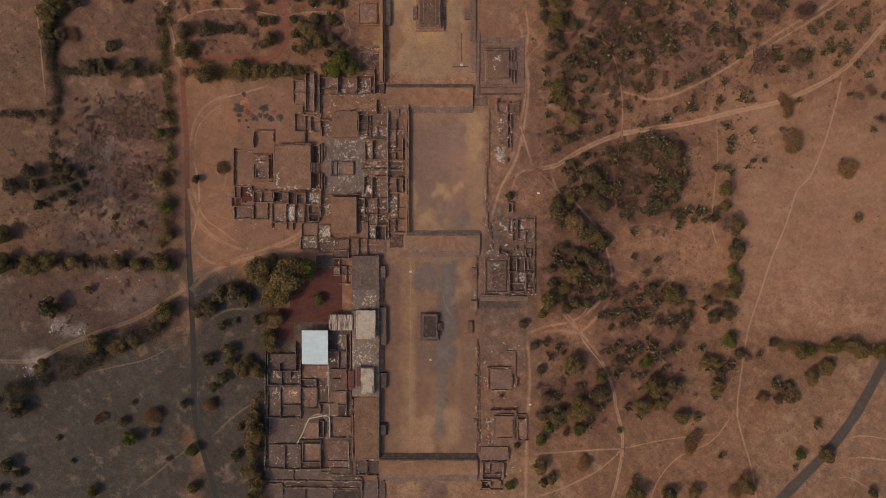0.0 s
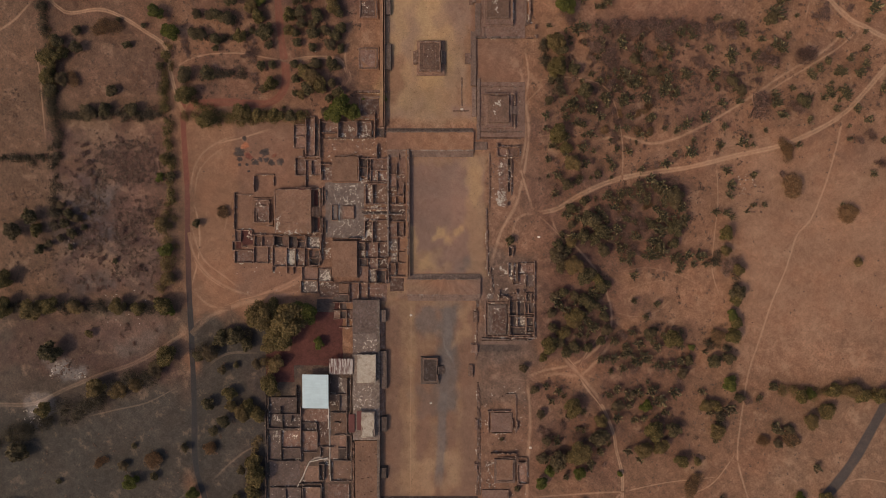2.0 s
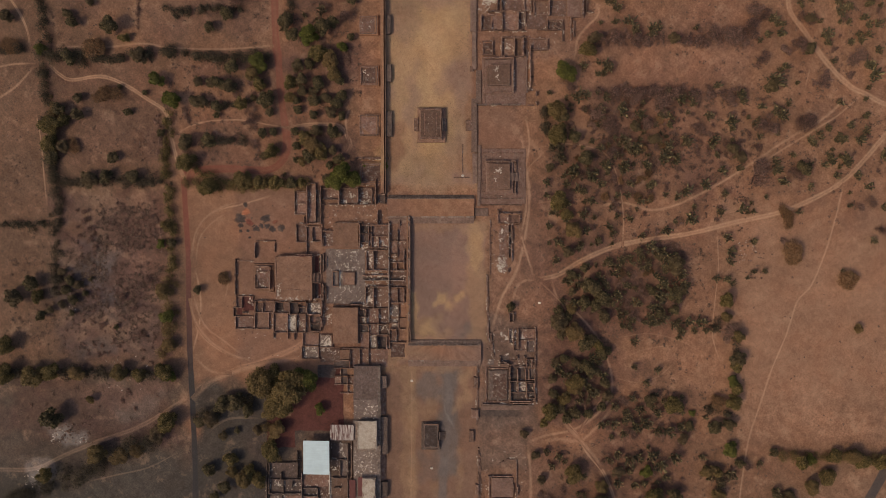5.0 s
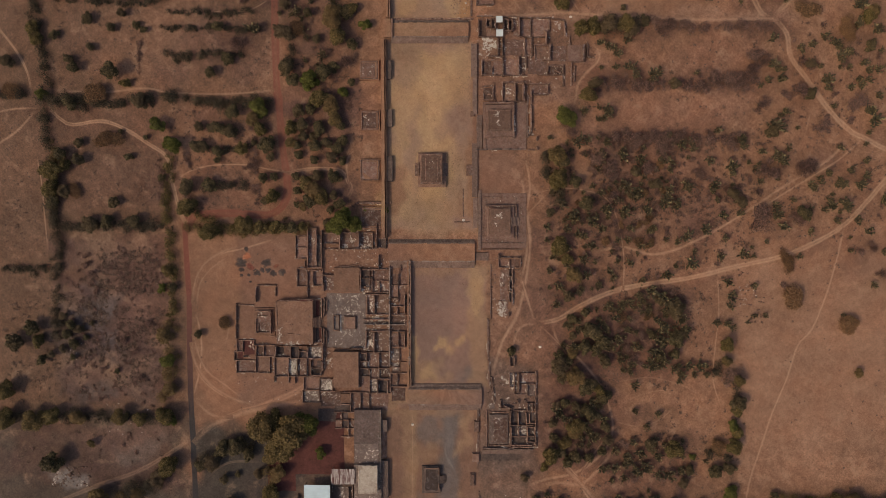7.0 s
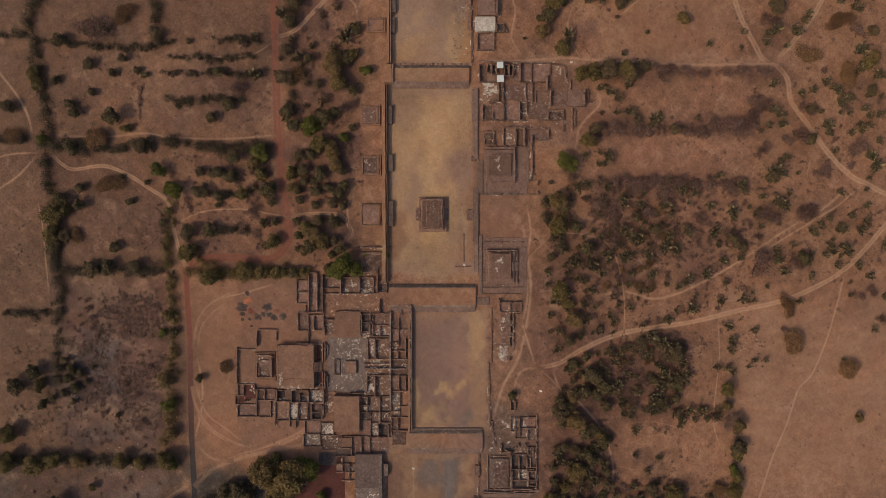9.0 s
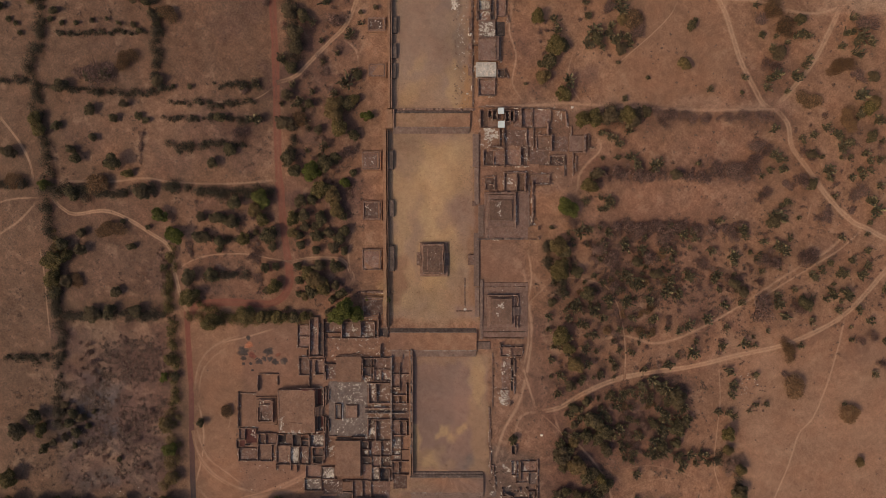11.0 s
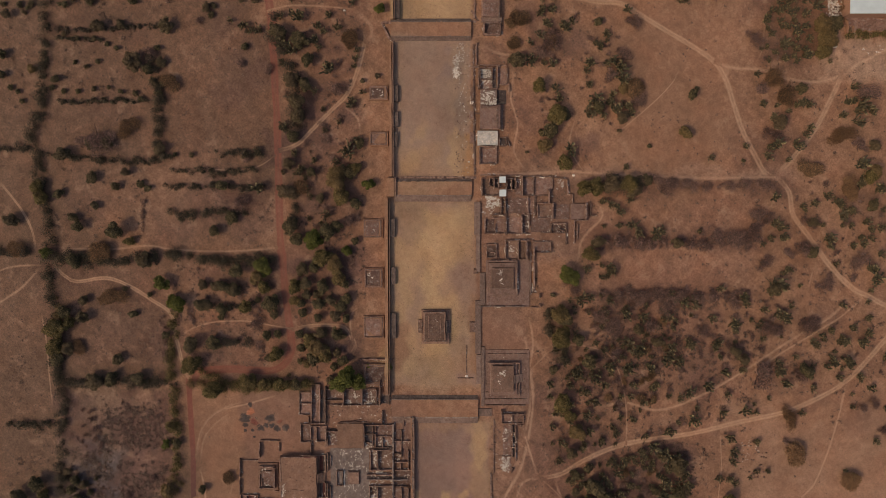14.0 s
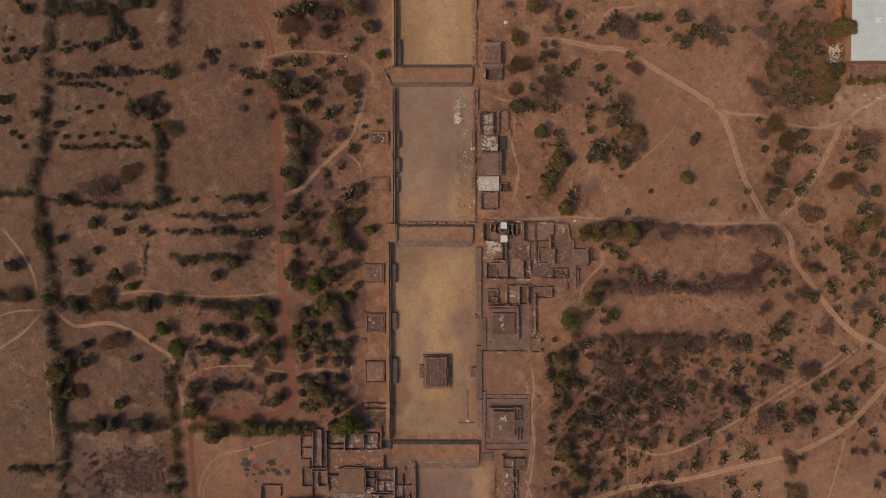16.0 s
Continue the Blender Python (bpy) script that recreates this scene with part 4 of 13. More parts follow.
track("footpath", [(73.0, 64.7), (86.9, 67.2), (100.8, 63.6), (114.6, 66.6), (133.8, 76.2), (153.0, 88.5), (169.3, 99.4), (185.6, 108.9), (196.4, 119.8)], 1.95, (0.415, 0.252, 0.157), "pale trodden dirt path across the dry scrub", deep=0.78, own=0.65, fade_ends=4)
track("footpath", [(87.1, 45.9), (87.5, 57.0), (86.3, 70.7), (82.5, 84.5), (75.6, 92.7), (58.9, 96.0), (45.1, 94.1)], 1.12, (0.415, 0.252, 0.157), "pale trodden dirt path across the dry scrub", deep=0.78, own=0.65, fade_ends=4)
track("footpath", [(36.8, 100.9), (39.7, 81.8), (41.1, 70.8), (39.3, 51.5), (34.9, 33.5), (27.4, 19.6), (22.7, 2.9)], 2.23, (0.415, 0.252, 0.157), "pale trodden dirt path across the dry scrub", deep=0.78, own=0.65, fade_ends=4)
track("footpath", [(35.6, 57.0), (39.9, 41.8), (44.1, 29.3)], 1.67, (0.415, 0.252, 0.157), "pale trodden dirt path across the dry scrub", deep=0.78, own=0.65, fade_ends=4)
track("footpath", [(43.9, 66.6), (52.2, 68.0)], 1.39, (0.415, 0.252, 0.157), "pale trodden dirt path across the dry scrub", deep=0.78, own=0.65, fade_ends=4)
track("footpath", [(52.4, 29.3), (55.3, 19.6), (62.3, 14.9), (73.6, 2.9), (80.1, -9.7), (82.8, -23.7), (78.1, -35.0), (65.6, -44.9), (48.7, -49.1), (40.3, -52.5)], 1.95, (0.415, 0.252, 0.157), "pale trodden dirt path across the dry scrub", deep=0.78, own=0.65, fade_ends=4)
track("dirt_track", [(55.7, -38.4), (64.2, -46.9), (71.3, -58.2), (78.4, -66.7), (84.2, -80.3), (85.7, -88.9), (88.6, -100.3), (89.0, -111.8), (86.6, -126.1), (83.3, -139.1)], 1.95, (0.42, 0.254, 0.155), "pale two-rut farm track across dry earth", ruts=1, soft=0.5, deep=1.0, own=0.75, fade_ends=4)
track("footpath", [(78.1, -29.4), (68.4, -43.5), (67.0, -49.1)], 1.39, (0.415, 0.252, 0.157), "pale trodden dirt path across the dry scrub", deep=0.78, own=0.65, fade_ends=4)
track("footpath", [(40.9, -52.5), (42.6, -71.8), (41.9, -88.9), (41.1, -108.9), (40.7, -140.6)], 2.51, (0.415, 0.252, 0.157), "pale trodden dirt path across the dry scrub", deep=0.78, own=0.65, fade_ends=4)
track("footpath", [(42.1, -136.3), (60.5, -129.6), (77.5, -121.0), (87.3, -111.8), (85.9, -110.3), (60.4, -111.8), (43.4, -113.2)], 1.39, (0.415, 0.252, 0.157), "pale trodden dirt path across the dry scrub", deep=0.78, own=0.65, fade_ends=4)
track("footpath", [(145.5, -90.3), (133.9, -106.0), (117.1, -114.6), (107.3, -126.1), (103.2, -137.6)], 1.12, (0.415, 0.252, 0.157), "pale trodden dirt path across the dry scrub", deep=0.78, own=0.65, fade_ends=4)
track("footpath", [(88.7, -110.3), (111.3, -105.4), (136.7, -102.5)], 0.84, (0.415, 0.252, 0.157), "pale trodden dirt path across the dry scrub", deep=0.78, own=0.65, fade_ends=4)
track("footpath", [(147.8, -95.1), (136.5, -93.1)], 0.56, (0.415, 0.252, 0.157), "pale trodden dirt path across the dry scrub", deep=0.78, own=0.65, fade_ends=4)
track("dirt_track", [(-128.4, -28.3), (-118.5, -23.2), (-105.8, -16.7), (-88.8, -11.1), (-74.8, -4.7), (-67.7, 0.1)], 3.90, (0.42, 0.254, 0.155), "pale two-rut farm track across dry earth", ruts=1, soft=0.5, deep=1.0, own=0.2, fade_ends=4)
track("footpath", [(-125.6, 12.7), (-121.8, 2.9), (-112.6, -5.5), (-100.1, -10.3)], 2.23, (0.415, 0.252, 0.157), "pale trodden dirt path across the dry scrub", deep=0.78, own=0.65, fade_ends=4)
track("footpath", [(-125.1, 43.3), (-121.0, 57.1), (-113.1, 63.2), (-99.2, 66.7), (-85.2, 70.9)], 1.39, (0.415, 0.252, 0.157), "pale trodden dirt path across the dry scrub", deep=0.78, own=0.65, fade_ends=4)
track("footpath", [(-124.1, 35.0), (-121.5, 21.0), (-122.3, 7.1), (-125.8, -6.9)], 1.39, (0.415, 0.252, 0.157), "pale trodden dirt path across the dry scrub", deep=0.78, own=0.65, fade_ends=4)
track("dirt_track", [(-239.3, -66.3), (-222.4, -66.3), (-205.4, -65.7), (-191.1, -59.1), (-173.9, -52.0), (-154.1, -44.9), (-137.0, -35.1), (-127.0, -28.0)], 2.79, (0.42, 0.254, 0.155), "pale two-rut farm track across dry earth", ruts=1, soft=0.5, deep=1.0, own=0.2, fade_ends=4)
track("footpath", [(-180.0, -72.5), (-165.8, -69.1), (-148.8, -65.1), (-134.5, -57.7)], 1.12, (0.415, 0.252, 0.157), "pale trodden dirt path across the dry scrub", deep=0.78, own=0.2, fade_ends=4)
track("dirt_track", [(-118.8, -47.8), (-113.1, -42.7), (-106.1, -40.1), (-93.4, -40.1)], 1.39, (0.42, 0.254, 0.155), "pale two-rut farm track across dry earth", ruts=1, soft=0.5, deep=1.0, own=0.2, fade_ends=4)
track("footpath", [(-116.8, -104.8), (-108.2, -96.2), (-99.6, -89.6), (-89.6, -84.7)], 1.39, (0.415, 0.252, 0.157), "pale trodden dirt path across the dry scrub", deep=0.78, own=0.2, fade_ends=4)
track("footpath", [(-157.0, -132.2), (-145.5, -123.5), (-136.9, -116.3), (-126.8, -109.1)], 1.39, (0.415, 0.252, 0.157), "pale trodden dirt path across the dry scrub", deep=0.78, own=0.2, fade_ends=4)
track("dirt_track", [(200.5, -115.1), (210.4, -114.5), (221.1, -115.9), (235.9, -118.8)], 1.12, (0.42, 0.254, 0.155), "pale two-rut farm track across dry earth", ruts=1, soft=0.5, deep=1.0, own=0.75, fade_ends=4)
track("footpath", [(198.3, -106.5), (207.3, -103.6), (220.9, -105.3), (235.7, -111.6)], 1.12, (0.415, 0.252, 0.157), "pale trodden dirt path across the dry scrub", deep=0.78, own=0.65, fade_ends=4)
track("footpath", [(193.7, -126.0), (202.1, -124.6), (210.7, -128.9), (219.3, -134.6)], 0.84, (0.415, 0.252, 0.157), "pale trodden dirt path across the dry scrub", deep=0.78, own=0.65, fade_ends=4)
track("footpath", [(-201.1, 112.1), (-198.7, 95.7), (-197.7, 79.2), (-196.6, 65.4)], 1.12, (0.415, 0.252, 0.157), "pale trodden dirt path across the dry scrub", deep=0.78, own=0.65, fade_ends=4)
track("footpath", [(136.6, -12.5), (132.2, 1.5), (133.3, 21.0), (134.5, 34.8), (133.6, 52.8)], 0.84, (0.415, 0.252, 0.157), "pale trodden dirt path across the dry scrub", deep=0.78, own=0.65, fade_ends=4)
track("asphalt_road", [(-128.9, 88.8), (-128.6, 70.9), (-128.0, 57.1), (-127.3, 43.3), (-127.3, 29.4), (-127.2, -4.1), (-126.2, -32.2), (-125.3, -66.2), (-125.2, -94.7), (-121.2, -112.0), (-117.1, -126.3), (-113.0, -143.7), (-108.9, -158.2)], 3.1, (0.195, 0.070, 0.048), "narrow road, red earth turning into worn asphalt", worn=0.3, soft=0.25, deep=1.0, material=MAT_ROAD, later=((0.043, 0.038, 0.037), 0.12, 0.42))
track("asphalt_road", [(157.3, -147.7), (165.6, -139.0), (179.5, -124.6), (192.5, -110.5), (204.2, -94.5), (215.0, -74.5), (225.7, -54.7), (239.1, -32.1)], 5.85, (0.078, 0.060, 0.052), "wide worn asphalt road with dusty edges", worn=0.3, soft=0.25, deep=1.0, material=MAT_ROAD, fade_ends=4)
track("red_road", [(-126.5, 77.8), (-125.1, 81.1), (-121.1, 83.0), (-107.8, 83.8), (-96.7, 83.3), (-88.3, 83.0), (-82.8, 85.2), (-79.4, 89.3), (-78.0, 94.8), (-78.2, 100.3), (-78.7, 104.5), (-80.0, 114.1), (-81.2, 127.7), (-82.0, 138.7), (-83.0, 149.5), (-84.0, 204.0), (-84.7, 217.7), (-85.1, 231.3), (-86.0, 244.9), (-86.5, 255.8), (-88.8, 269.3), (-91.7, 274.7), (-95.8, 282.7), (-97.6, 289.4), (-100.2, 301.5)], 4.3, (0.205, 0.074, 0.050), "red earth farm road with two wheel ruts", worn=0.2, soft=0.35, ruts=1, deep=1.0, material=MAT_TRACK)
track("dirt_track", [(-83.5, 190.9), (-73.9, 194.4), (-65.5, 202.7), (-57.2, 210.9), (-50.3, 217.7), (-45.6, 227.2), (-42.0, 239.5), (-40.6, 247.6)], 2.51, (0.42, 0.254, 0.155), "pale two-rut farm track across dry earth", ruts=1, soft=0.5, deep=1.0, own=0.75, fade_ends=4)
track("footpath", [(-88.4, 257.9), (-78.8, 260.6), (-65.1, 260.6), (-46.0, 259.0)], 1.39, (0.415, 0.252, 0.157), "pale trodden dirt path across the dry scrub", deep=0.78, own=0.65, fade_ends=4)
track("footpath", [(-89.6, 274.7), (-81.3, 280.0), (-70.4, 283.2), (-59.5, 285.4)], 1.12, (0.415, 0.252, 0.157), "pale trodden dirt path across the dry scrub", deep=0.78, own=0.65, fade_ends=4)
track("dirt_track", [(-77.7, 103.4), (-70.4, 105.1), (-60.7, 105.6), (-51.8, 104.5), (-48.5, 99.8), (-46.3, 95.3), (-49.1, 90.8)], 2.23, (0.42, 0.254, 0.155), "pale two-rut farm track across dry earth", ruts=1, soft=0.5, deep=1.0, own=0.75, fade_ends=4)
track("footpath", [(-47.4, 95.8), (-49.0, 107.0), (-47.3, 112.7), (-43.9, 114.9)], 1.39, (0.415, 0.252, 0.157), "pale trodden dirt path across the dry scrub", deep=0.78, own=0.65, fade_ends=4)
track("footpath", [(-51.7, 212.2), (-44.9, 206.8), (-43.5, 198.5)], 1.67, (0.415, 0.252, 0.157), "pale trodden dirt path across the dry scrub", deep=0.78, own=0.65, fade_ends=4)
track("footpath", [(-190.9, 140.5), (-185.3, 143.0), (-165.9, 143.0), (-147.8, 144.7), (-135.3, 142.8), (-110.4, 141.9), (-84.0, 143.6)], 1.67, (0.415, 0.252, 0.157), "pale trodden dirt path across the dry scrub", deep=0.78, own=0.65, fade_ends=4)
track("dirt_track", [(-195.2, 135.5), (-188.4, 129.4), (-182.9, 127.1), (-168.9, 128.8), (-157.9, 125.2), (-146.8, 118.2), (-137.2, 111.2), (-134.6, 98.6), (-130.7, 83.1), (-127.9, 78.9)], 2.23, (0.42, 0.254, 0.155), "pale two-rut farm track across dry earth", ruts=1, soft=0.5, deep=1.0, own=0.75, fade_ends=4)
track("footpath", [(-233.5, 106.9), (-222.1, 116.2), (-210.8, 123.8), (-200.8, 134.4)], 1.67, (0.415, 0.252, 0.157), "pale trodden dirt path across the dry scrub", deep=0.78, own=0.65, fade_ends=4)
track("footpath", [(-199.4, 135.2), (-216.1, 134.1), (-230.2, 128.0)], 1.39, (0.415, 0.252, 0.157), "pale trodden dirt path across the dry scrub", deep=0.78, own=0.65, fade_ends=4)
track("dirt_track", [(-220.6, 176.6), (-209.8, 162.7), (-204.5, 151.6), (-203.1, 141.9)], 1.39, (0.42, 0.254, 0.155), "pale two-rut farm track across dry earth", ruts=1, soft=0.5, deep=1.0, own=0.75, fade_ends=4)
track("footpath", [(-133.2, 98.6), (-127.6, 103.6), (-116.4, 107.0), (-99.7, 107.6), (-88.5, 105.6), (-77.4, 103.7)], 1.12, (0.415, 0.252, 0.157), "pale trodden dirt path across the dry scrub", deep=0.78, own=0.65, fade_ends=4)
track("footpath", [(-118.1, 182.1), (-104.3, 181.5), (-93.3, 183.4), (-84.9, 188.9)], 1.12, (0.415, 0.252, 0.157), "pale trodden dirt path across the dry scrub", deep=0.78, own=0.65, fade_ends=4)
track("footpath", [(-46.0, 258.4), (-37.8, 250.3), (-40.6, 242.2)], 2.79, (0.415, 0.252, 0.157), "pale trodden dirt path across the dry scrub", deep=0.78, own=0.65, fade_ends=4)
track("footpath", [(-39.3, 212.2), (-43.5, 204.0)], 2.23, (0.415, 0.252, 0.157), "pale trodden dirt path across the dry scrub", deep=0.78, own=0.65, fade_ends=4)
track("dirt_track", [(38.6, 265.1), (44.1, 266.4), (57.7, 265.1), (71.4, 262.4), (82.3, 261.6), (90.5, 257.0), (104.2, 248.8), (118.0, 240.7), (127.7, 233.9), (133.3, 225.8), (137.6, 213.5), (141.9, 201.2), (149.0, 187.5), (153.2, 180.6), (158.8, 177.9)], 3.07, (0.42, 0.254, 0.155), "pale two-rut farm track across dry earth", ruts=1, soft=0.5, deep=1.0, own=0.75, fade_ends=4)
track("footpath", [(127.7, 233.9), (137.3, 230.7), (150.9, 229.8), (164.7, 225.2), (178.4, 224.1), (189.2, 227.1), (197.3, 232.5), (210.2, 239.3), (229.5, 250.1)], 2.23, (0.415, 0.252, 0.157), "pale trodden dirt path across the dry scrub", deep=0.78, own=0.65, fade_ends=4)
track("dirt_track", [(190.0, 227.9), (184.1, 214.8), (178.8, 203.9), (173.5, 195.7), (165.5, 186.1), (158.8, 179.3)], 3.07, (0.42, 0.254, 0.155), "pale two-rut farm track across dry earth", ruts=1, soft=0.5, deep=1.0, own=0.75, fade_ends=4)
track("dirt_track", [(158.8, 178.4), (165.2, 171.0), (167.4, 160.0), (174.5, 150.3), (185.9, 135.0), (197.2, 123.9), (205.6, 119.8), (213.4, 115.6), (233.6, 107.2)], 3.07, (0.42, 0.254, 0.155), "pale two-rut farm track across dry earth", ruts=1, soft=0.5, deep=1.0, own=0.75, fade_ends=4)
track("footpath", [(151.9, 252.9), (150.8, 239.3), (148.1, 233.9)], 0.84, (0.415, 0.252, 0.157), "pale trodden dirt path across the dry scrub", deep=0.78, own=0.65, fade_ends=4)
track("footpath", [(14.3, 179.8), (28.1, 179.3), (43.2, 180.1), (58.3, 180.9), (83.1, 179.3), (124.4, 177.6), (160.2, 178.2)], 2.23, (0.415, 0.252, 0.157), "pale trodden dirt path across the dry scrub", deep=0.78, own=0.65, fade_ends=4)
track("footpath", [(148.1, 81.9), (156.4, 87.5), (167.3, 94.6), (181.0, 103.0), (192.0, 110.0), (202.8, 119.7)], 1.39, (0.415, 0.252, 0.157), "pale trodden dirt path across the dry scrub", deep=0.78, own=0.65, fade_ends=4)
track("footpath", [(175.1, 121.1), (177.6, 132.3), (180.3, 136.4)], 1.12, (0.415, 0.252, 0.157), "pale trodden dirt path across the dry scrub", deep=0.78, own=0.65, fade_ends=4)
track("footpath", [(185.9, 252.8), (187.3, 239.3), (189.8, 227.9)], 4.46, (0.415, 0.252, 0.157), "pale trodden dirt path across the dry scrub", deep=0.78, own=0.65, fade_ends=4)
track("footpath", [(70.0, 167.7), (74.5, 159.4), (68.2, 152.2), (64.1, 146.1), (62.8, 136.4)], 1.95, (0.415, 0.252, 0.157), "pale trodden dirt path across the dry scrub", deep=0.78, own=0.65, fade_ends=4)
track("footpath", [(38.9, 109.9), (40.9, 95.9), (38.5, 79.0), (39.6, 64.9), (36.9, 50.7)], 1.67, (0.415, 0.252, 0.157), "pale trodden dirt path across the dry scrub", deep=0.78, own=0.65, fade_ends=4)
track("footpath", [(49.2, 93.1), (38.2, 81.8)], 1.12, (0.415, 0.252, 0.157), "pale trodden dirt path across the dry scrub", deep=0.78, own=0.65, fade_ends=4)
track("footpath", [(31.2, 228.5), (29.6, 216.3), (32.9, 204.0), (31.3, 190.3), (37.7, 180.7)], 1.39, (0.415, 0.252, 0.157), "pale trodden dirt path across the dry scrub", deep=0.78, own=0.65, fade_ends=4)
track("footpath", [(15.5, 242.1), (22.4, 238.1), (30.6, 237.2), (37.4, 240.8)], 1.95, (0.415, 0.252, 0.157), "pale trodden dirt path across the dry scrub", deep=0.78, own=0.65, fade_ends=4)
track("dirt_track", [(71.3, 273.1), (76.6, 280.4), (87.5, 282.0), (95.6, 284.7)], 1.39, (0.42, 0.254, 0.155), "pale two-rut farm track across dry earth", ruts=1, soft=0.5, deep=1.0, own=0.75, fade_ends=4)
track("footpath", [(80.2, 198.5), (96.5, 212.2), (107.3, 223.1), (111.3, 231.2)], 0.84, (0.415, 0.252, 0.157), "pale trodden dirt path across the dry scrub", deep=0.78, own=0.65, fade_ends=4)
track("footpath", [(60.9, 206.7), (58.2, 193.0), (65.2, 180.7)], 1.12, (0.415, 0.252, 0.157), "pale trodden dirt path across the dry scrub", deep=0.78, own=0.65, fade_ends=4)
track("footpath", [(-125.7, 39.4), (-123.5, 52.0), (-117.8, 60.3), (-108.0, 65.9), (-101.0, 67.2)], 1.6, (0.36, 0.215, 0.135), "faint pale wheel line on dry earth", deep=0.6, own=0.65, fade_ends=4)
track("footpath", [(-123.8, 36.6), (-121.6, 49.2), (-115.9, 56.7), (-108.1, 62.2)], 1.3, (0.36, 0.215, 0.135), "faint pale wheel line on dry earth", deep=0.5, own=0.65, fade_ends=4)
track("footpath", [(-126.8, 19.9), (-124.2, 8.6), (-117.3, -1.2), (-106.1, -8.3), (-96.3, -11.1)], 1.8, (0.36, 0.215, 0.135), "faint pale wheel line on dry earth", deep=0.7, own=0.65, fade_ends=4)
track("footpath", [(-125.9, 24.1), (-120.0, 7.2), (-110.3, -1.2), (-100.5, -8.8)], 1.4, (0.36, 0.215, 0.135), "faint pale wheel line on dry earth", deep=0.6, own=0.65, fade_ends=4)
track("footpath", [(-126.1, -30.9), (-117.6, -22.4), (-106.3, -17.3), (-95.0, -13.9), (-80.9, -11.1), (-69.6, -9.6)], 3.4, (0.36, 0.215, 0.135), "faint pale wheel line on dry earth", deep=0.7, own=0.65, fade_ends=4)
track("footpath", [(-124.4, -5.4), (-123.0, -11.1), (-116.1, -16.7), (-106.3, -17.6)], 1.8, (0.36, 0.215, 0.135), "faint pale wheel line on dry earth", deep=0.6, own=0.65, fade_ends=4)
track("footpath", [(-110.0, 17.1), (-107.4, 28.3), (-105.0, 39.4)], 1.3, (0.36, 0.215, 0.135), "faint pale wheel line on dry earth", deep=0.5, own=0.65, fade_ends=4)
track("footpath", [(42.4, 31.1), (49.4, 25.5), (55.0, 19.9), (59.2, 14.3), (65.0, -5.4)], 1.4, (0.36, 0.215, 0.135), "faint pale wheel line on dry earth", deep=0.6, own=0.65, fade_ends=4)
track("footpath", [(32.7, 11.5), (34.0, 22.7), (38.2, 28.3), (48.0, 29.1)], 1.8, (0.36, 0.215, 0.135), "faint pale wheel line on dry earth", deep=0.6, own=0.65, fade_ends=4)
track("footpath", [(-16.9, -14.6), (-16.9, -43.9), (-17.3, -72.3), (-17.3, -111.8)], 0.7, (0.36, 0.215, 0.135), "faint pale wheel line on dry earth", deep=0.5, own=0.65, fade_ends=4)
track("gravel_streak", [(0.2, -29.2), (-0.3, -33.2), (0.8, -37.7), (2.8, -41.7)], 1.3, (0.36, 0.215, 0.135), "faint pale wheel line on dry earth", deep=0.8, own=0.65, fade_ends=4)

track("footpath", [(83.1, -34.1), (76.5, -42.9), (67.2, -51.1), (55.1, -50.6), (45.8, -52.6)], 2.6, (0.36, 0.215, 0.135), "faint pale wheel line on dry earth", deep=0.75, own=0.65, fade_ends=3)
track("footpath", [(55.3, -38.6), (61.9, -45.7), (67.2, -51.1), (73.8, -58.8), (78.6, -65.4)], 2.4, (0.36, 0.215, 0.135), "faint pale wheel line on dry earth", deep=0.75, own=0.65, fade_ends=3)
track("footpath", [(83.0, -19.1), (94.2, -21.9), (105.4, -19.1), (114.5, -11.1)], 0.9, (0.36, 0.215, 0.135), "faint pale wheel line on dry earth", deep=0.5, own=0.65, fade_ends=3)
track("footpath", [(84.5, 0.1), (101.2, 2.4), (118.1, -2.1), (127.9, -8.3)], 0.9, (0.36, 0.215, 0.135), "faint pale wheel line on dry earth", deep=0.45, own=0.65, fade_ends=3)
track("footpath", [(86.0, -11.2), (98.5, -5.5), (112.5, -3.3)], 0.8, (0.36, 0.215, 0.135), "faint pale wheel line on dry earth", deep=0.45, own=0.65, fade_ends=3)
track("gravel_streak", [(1.6, -14.9), (1.4, -32.6), (0.2, -49.6), (-1.2, -66.6), (-1.7, -83.7), (-2.9, -100.9), (-3.7, -109.0)], 5.4, (0.165, 0.128, 0.110), "grey gravel streak along the avenue", deep=0.8, own=1.0, soft=0.5, fade_ends=5)
track("gravel_streak", [(-0.3, -30.4), (-0.6, -34.3), (0.5, -38.3), (3.1, -42.8), (5.3, -47.3)], 1.6, (0.215, 0.175, 0.152), "pale grey gravel curve along the avenue", deep=0.8, own=1.0, fade_ends=3)
stain("ash_patch", -101.4, 59.4, 3.0, 1, 0, (0.040, 0.037, 0.036), "dark ash stain where brush was burnt")
stain("ash_patch", -101.1, 56.1, 1.6, 0.8, 0, (0.040, 0.037, 0.036), "dark ash stain where brush was burnt")
stain("ash_patch", -98.8, 66.1, 1.2, 1.2, 0, (0.040, 0.037, 0.036), "dark ash stain where brush was burnt")
stain("ash_patch", -88.9, 59.4, 2.9, 0.75, 0.2, (0.040, 0.037, 0.036), "dark ash stain where brush was burnt")
stain("ash_patch", -93.4, 54.5, 2.1, 0.8, 0.4, (0.040, 0.037, 0.036), "dark ash stain where brush was burnt")
stain("ash_patch", -90.3, 55.8, 2.0, 0.7, 0, (0.040, 0.037, 0.036), "dark ash stain where brush was burnt")
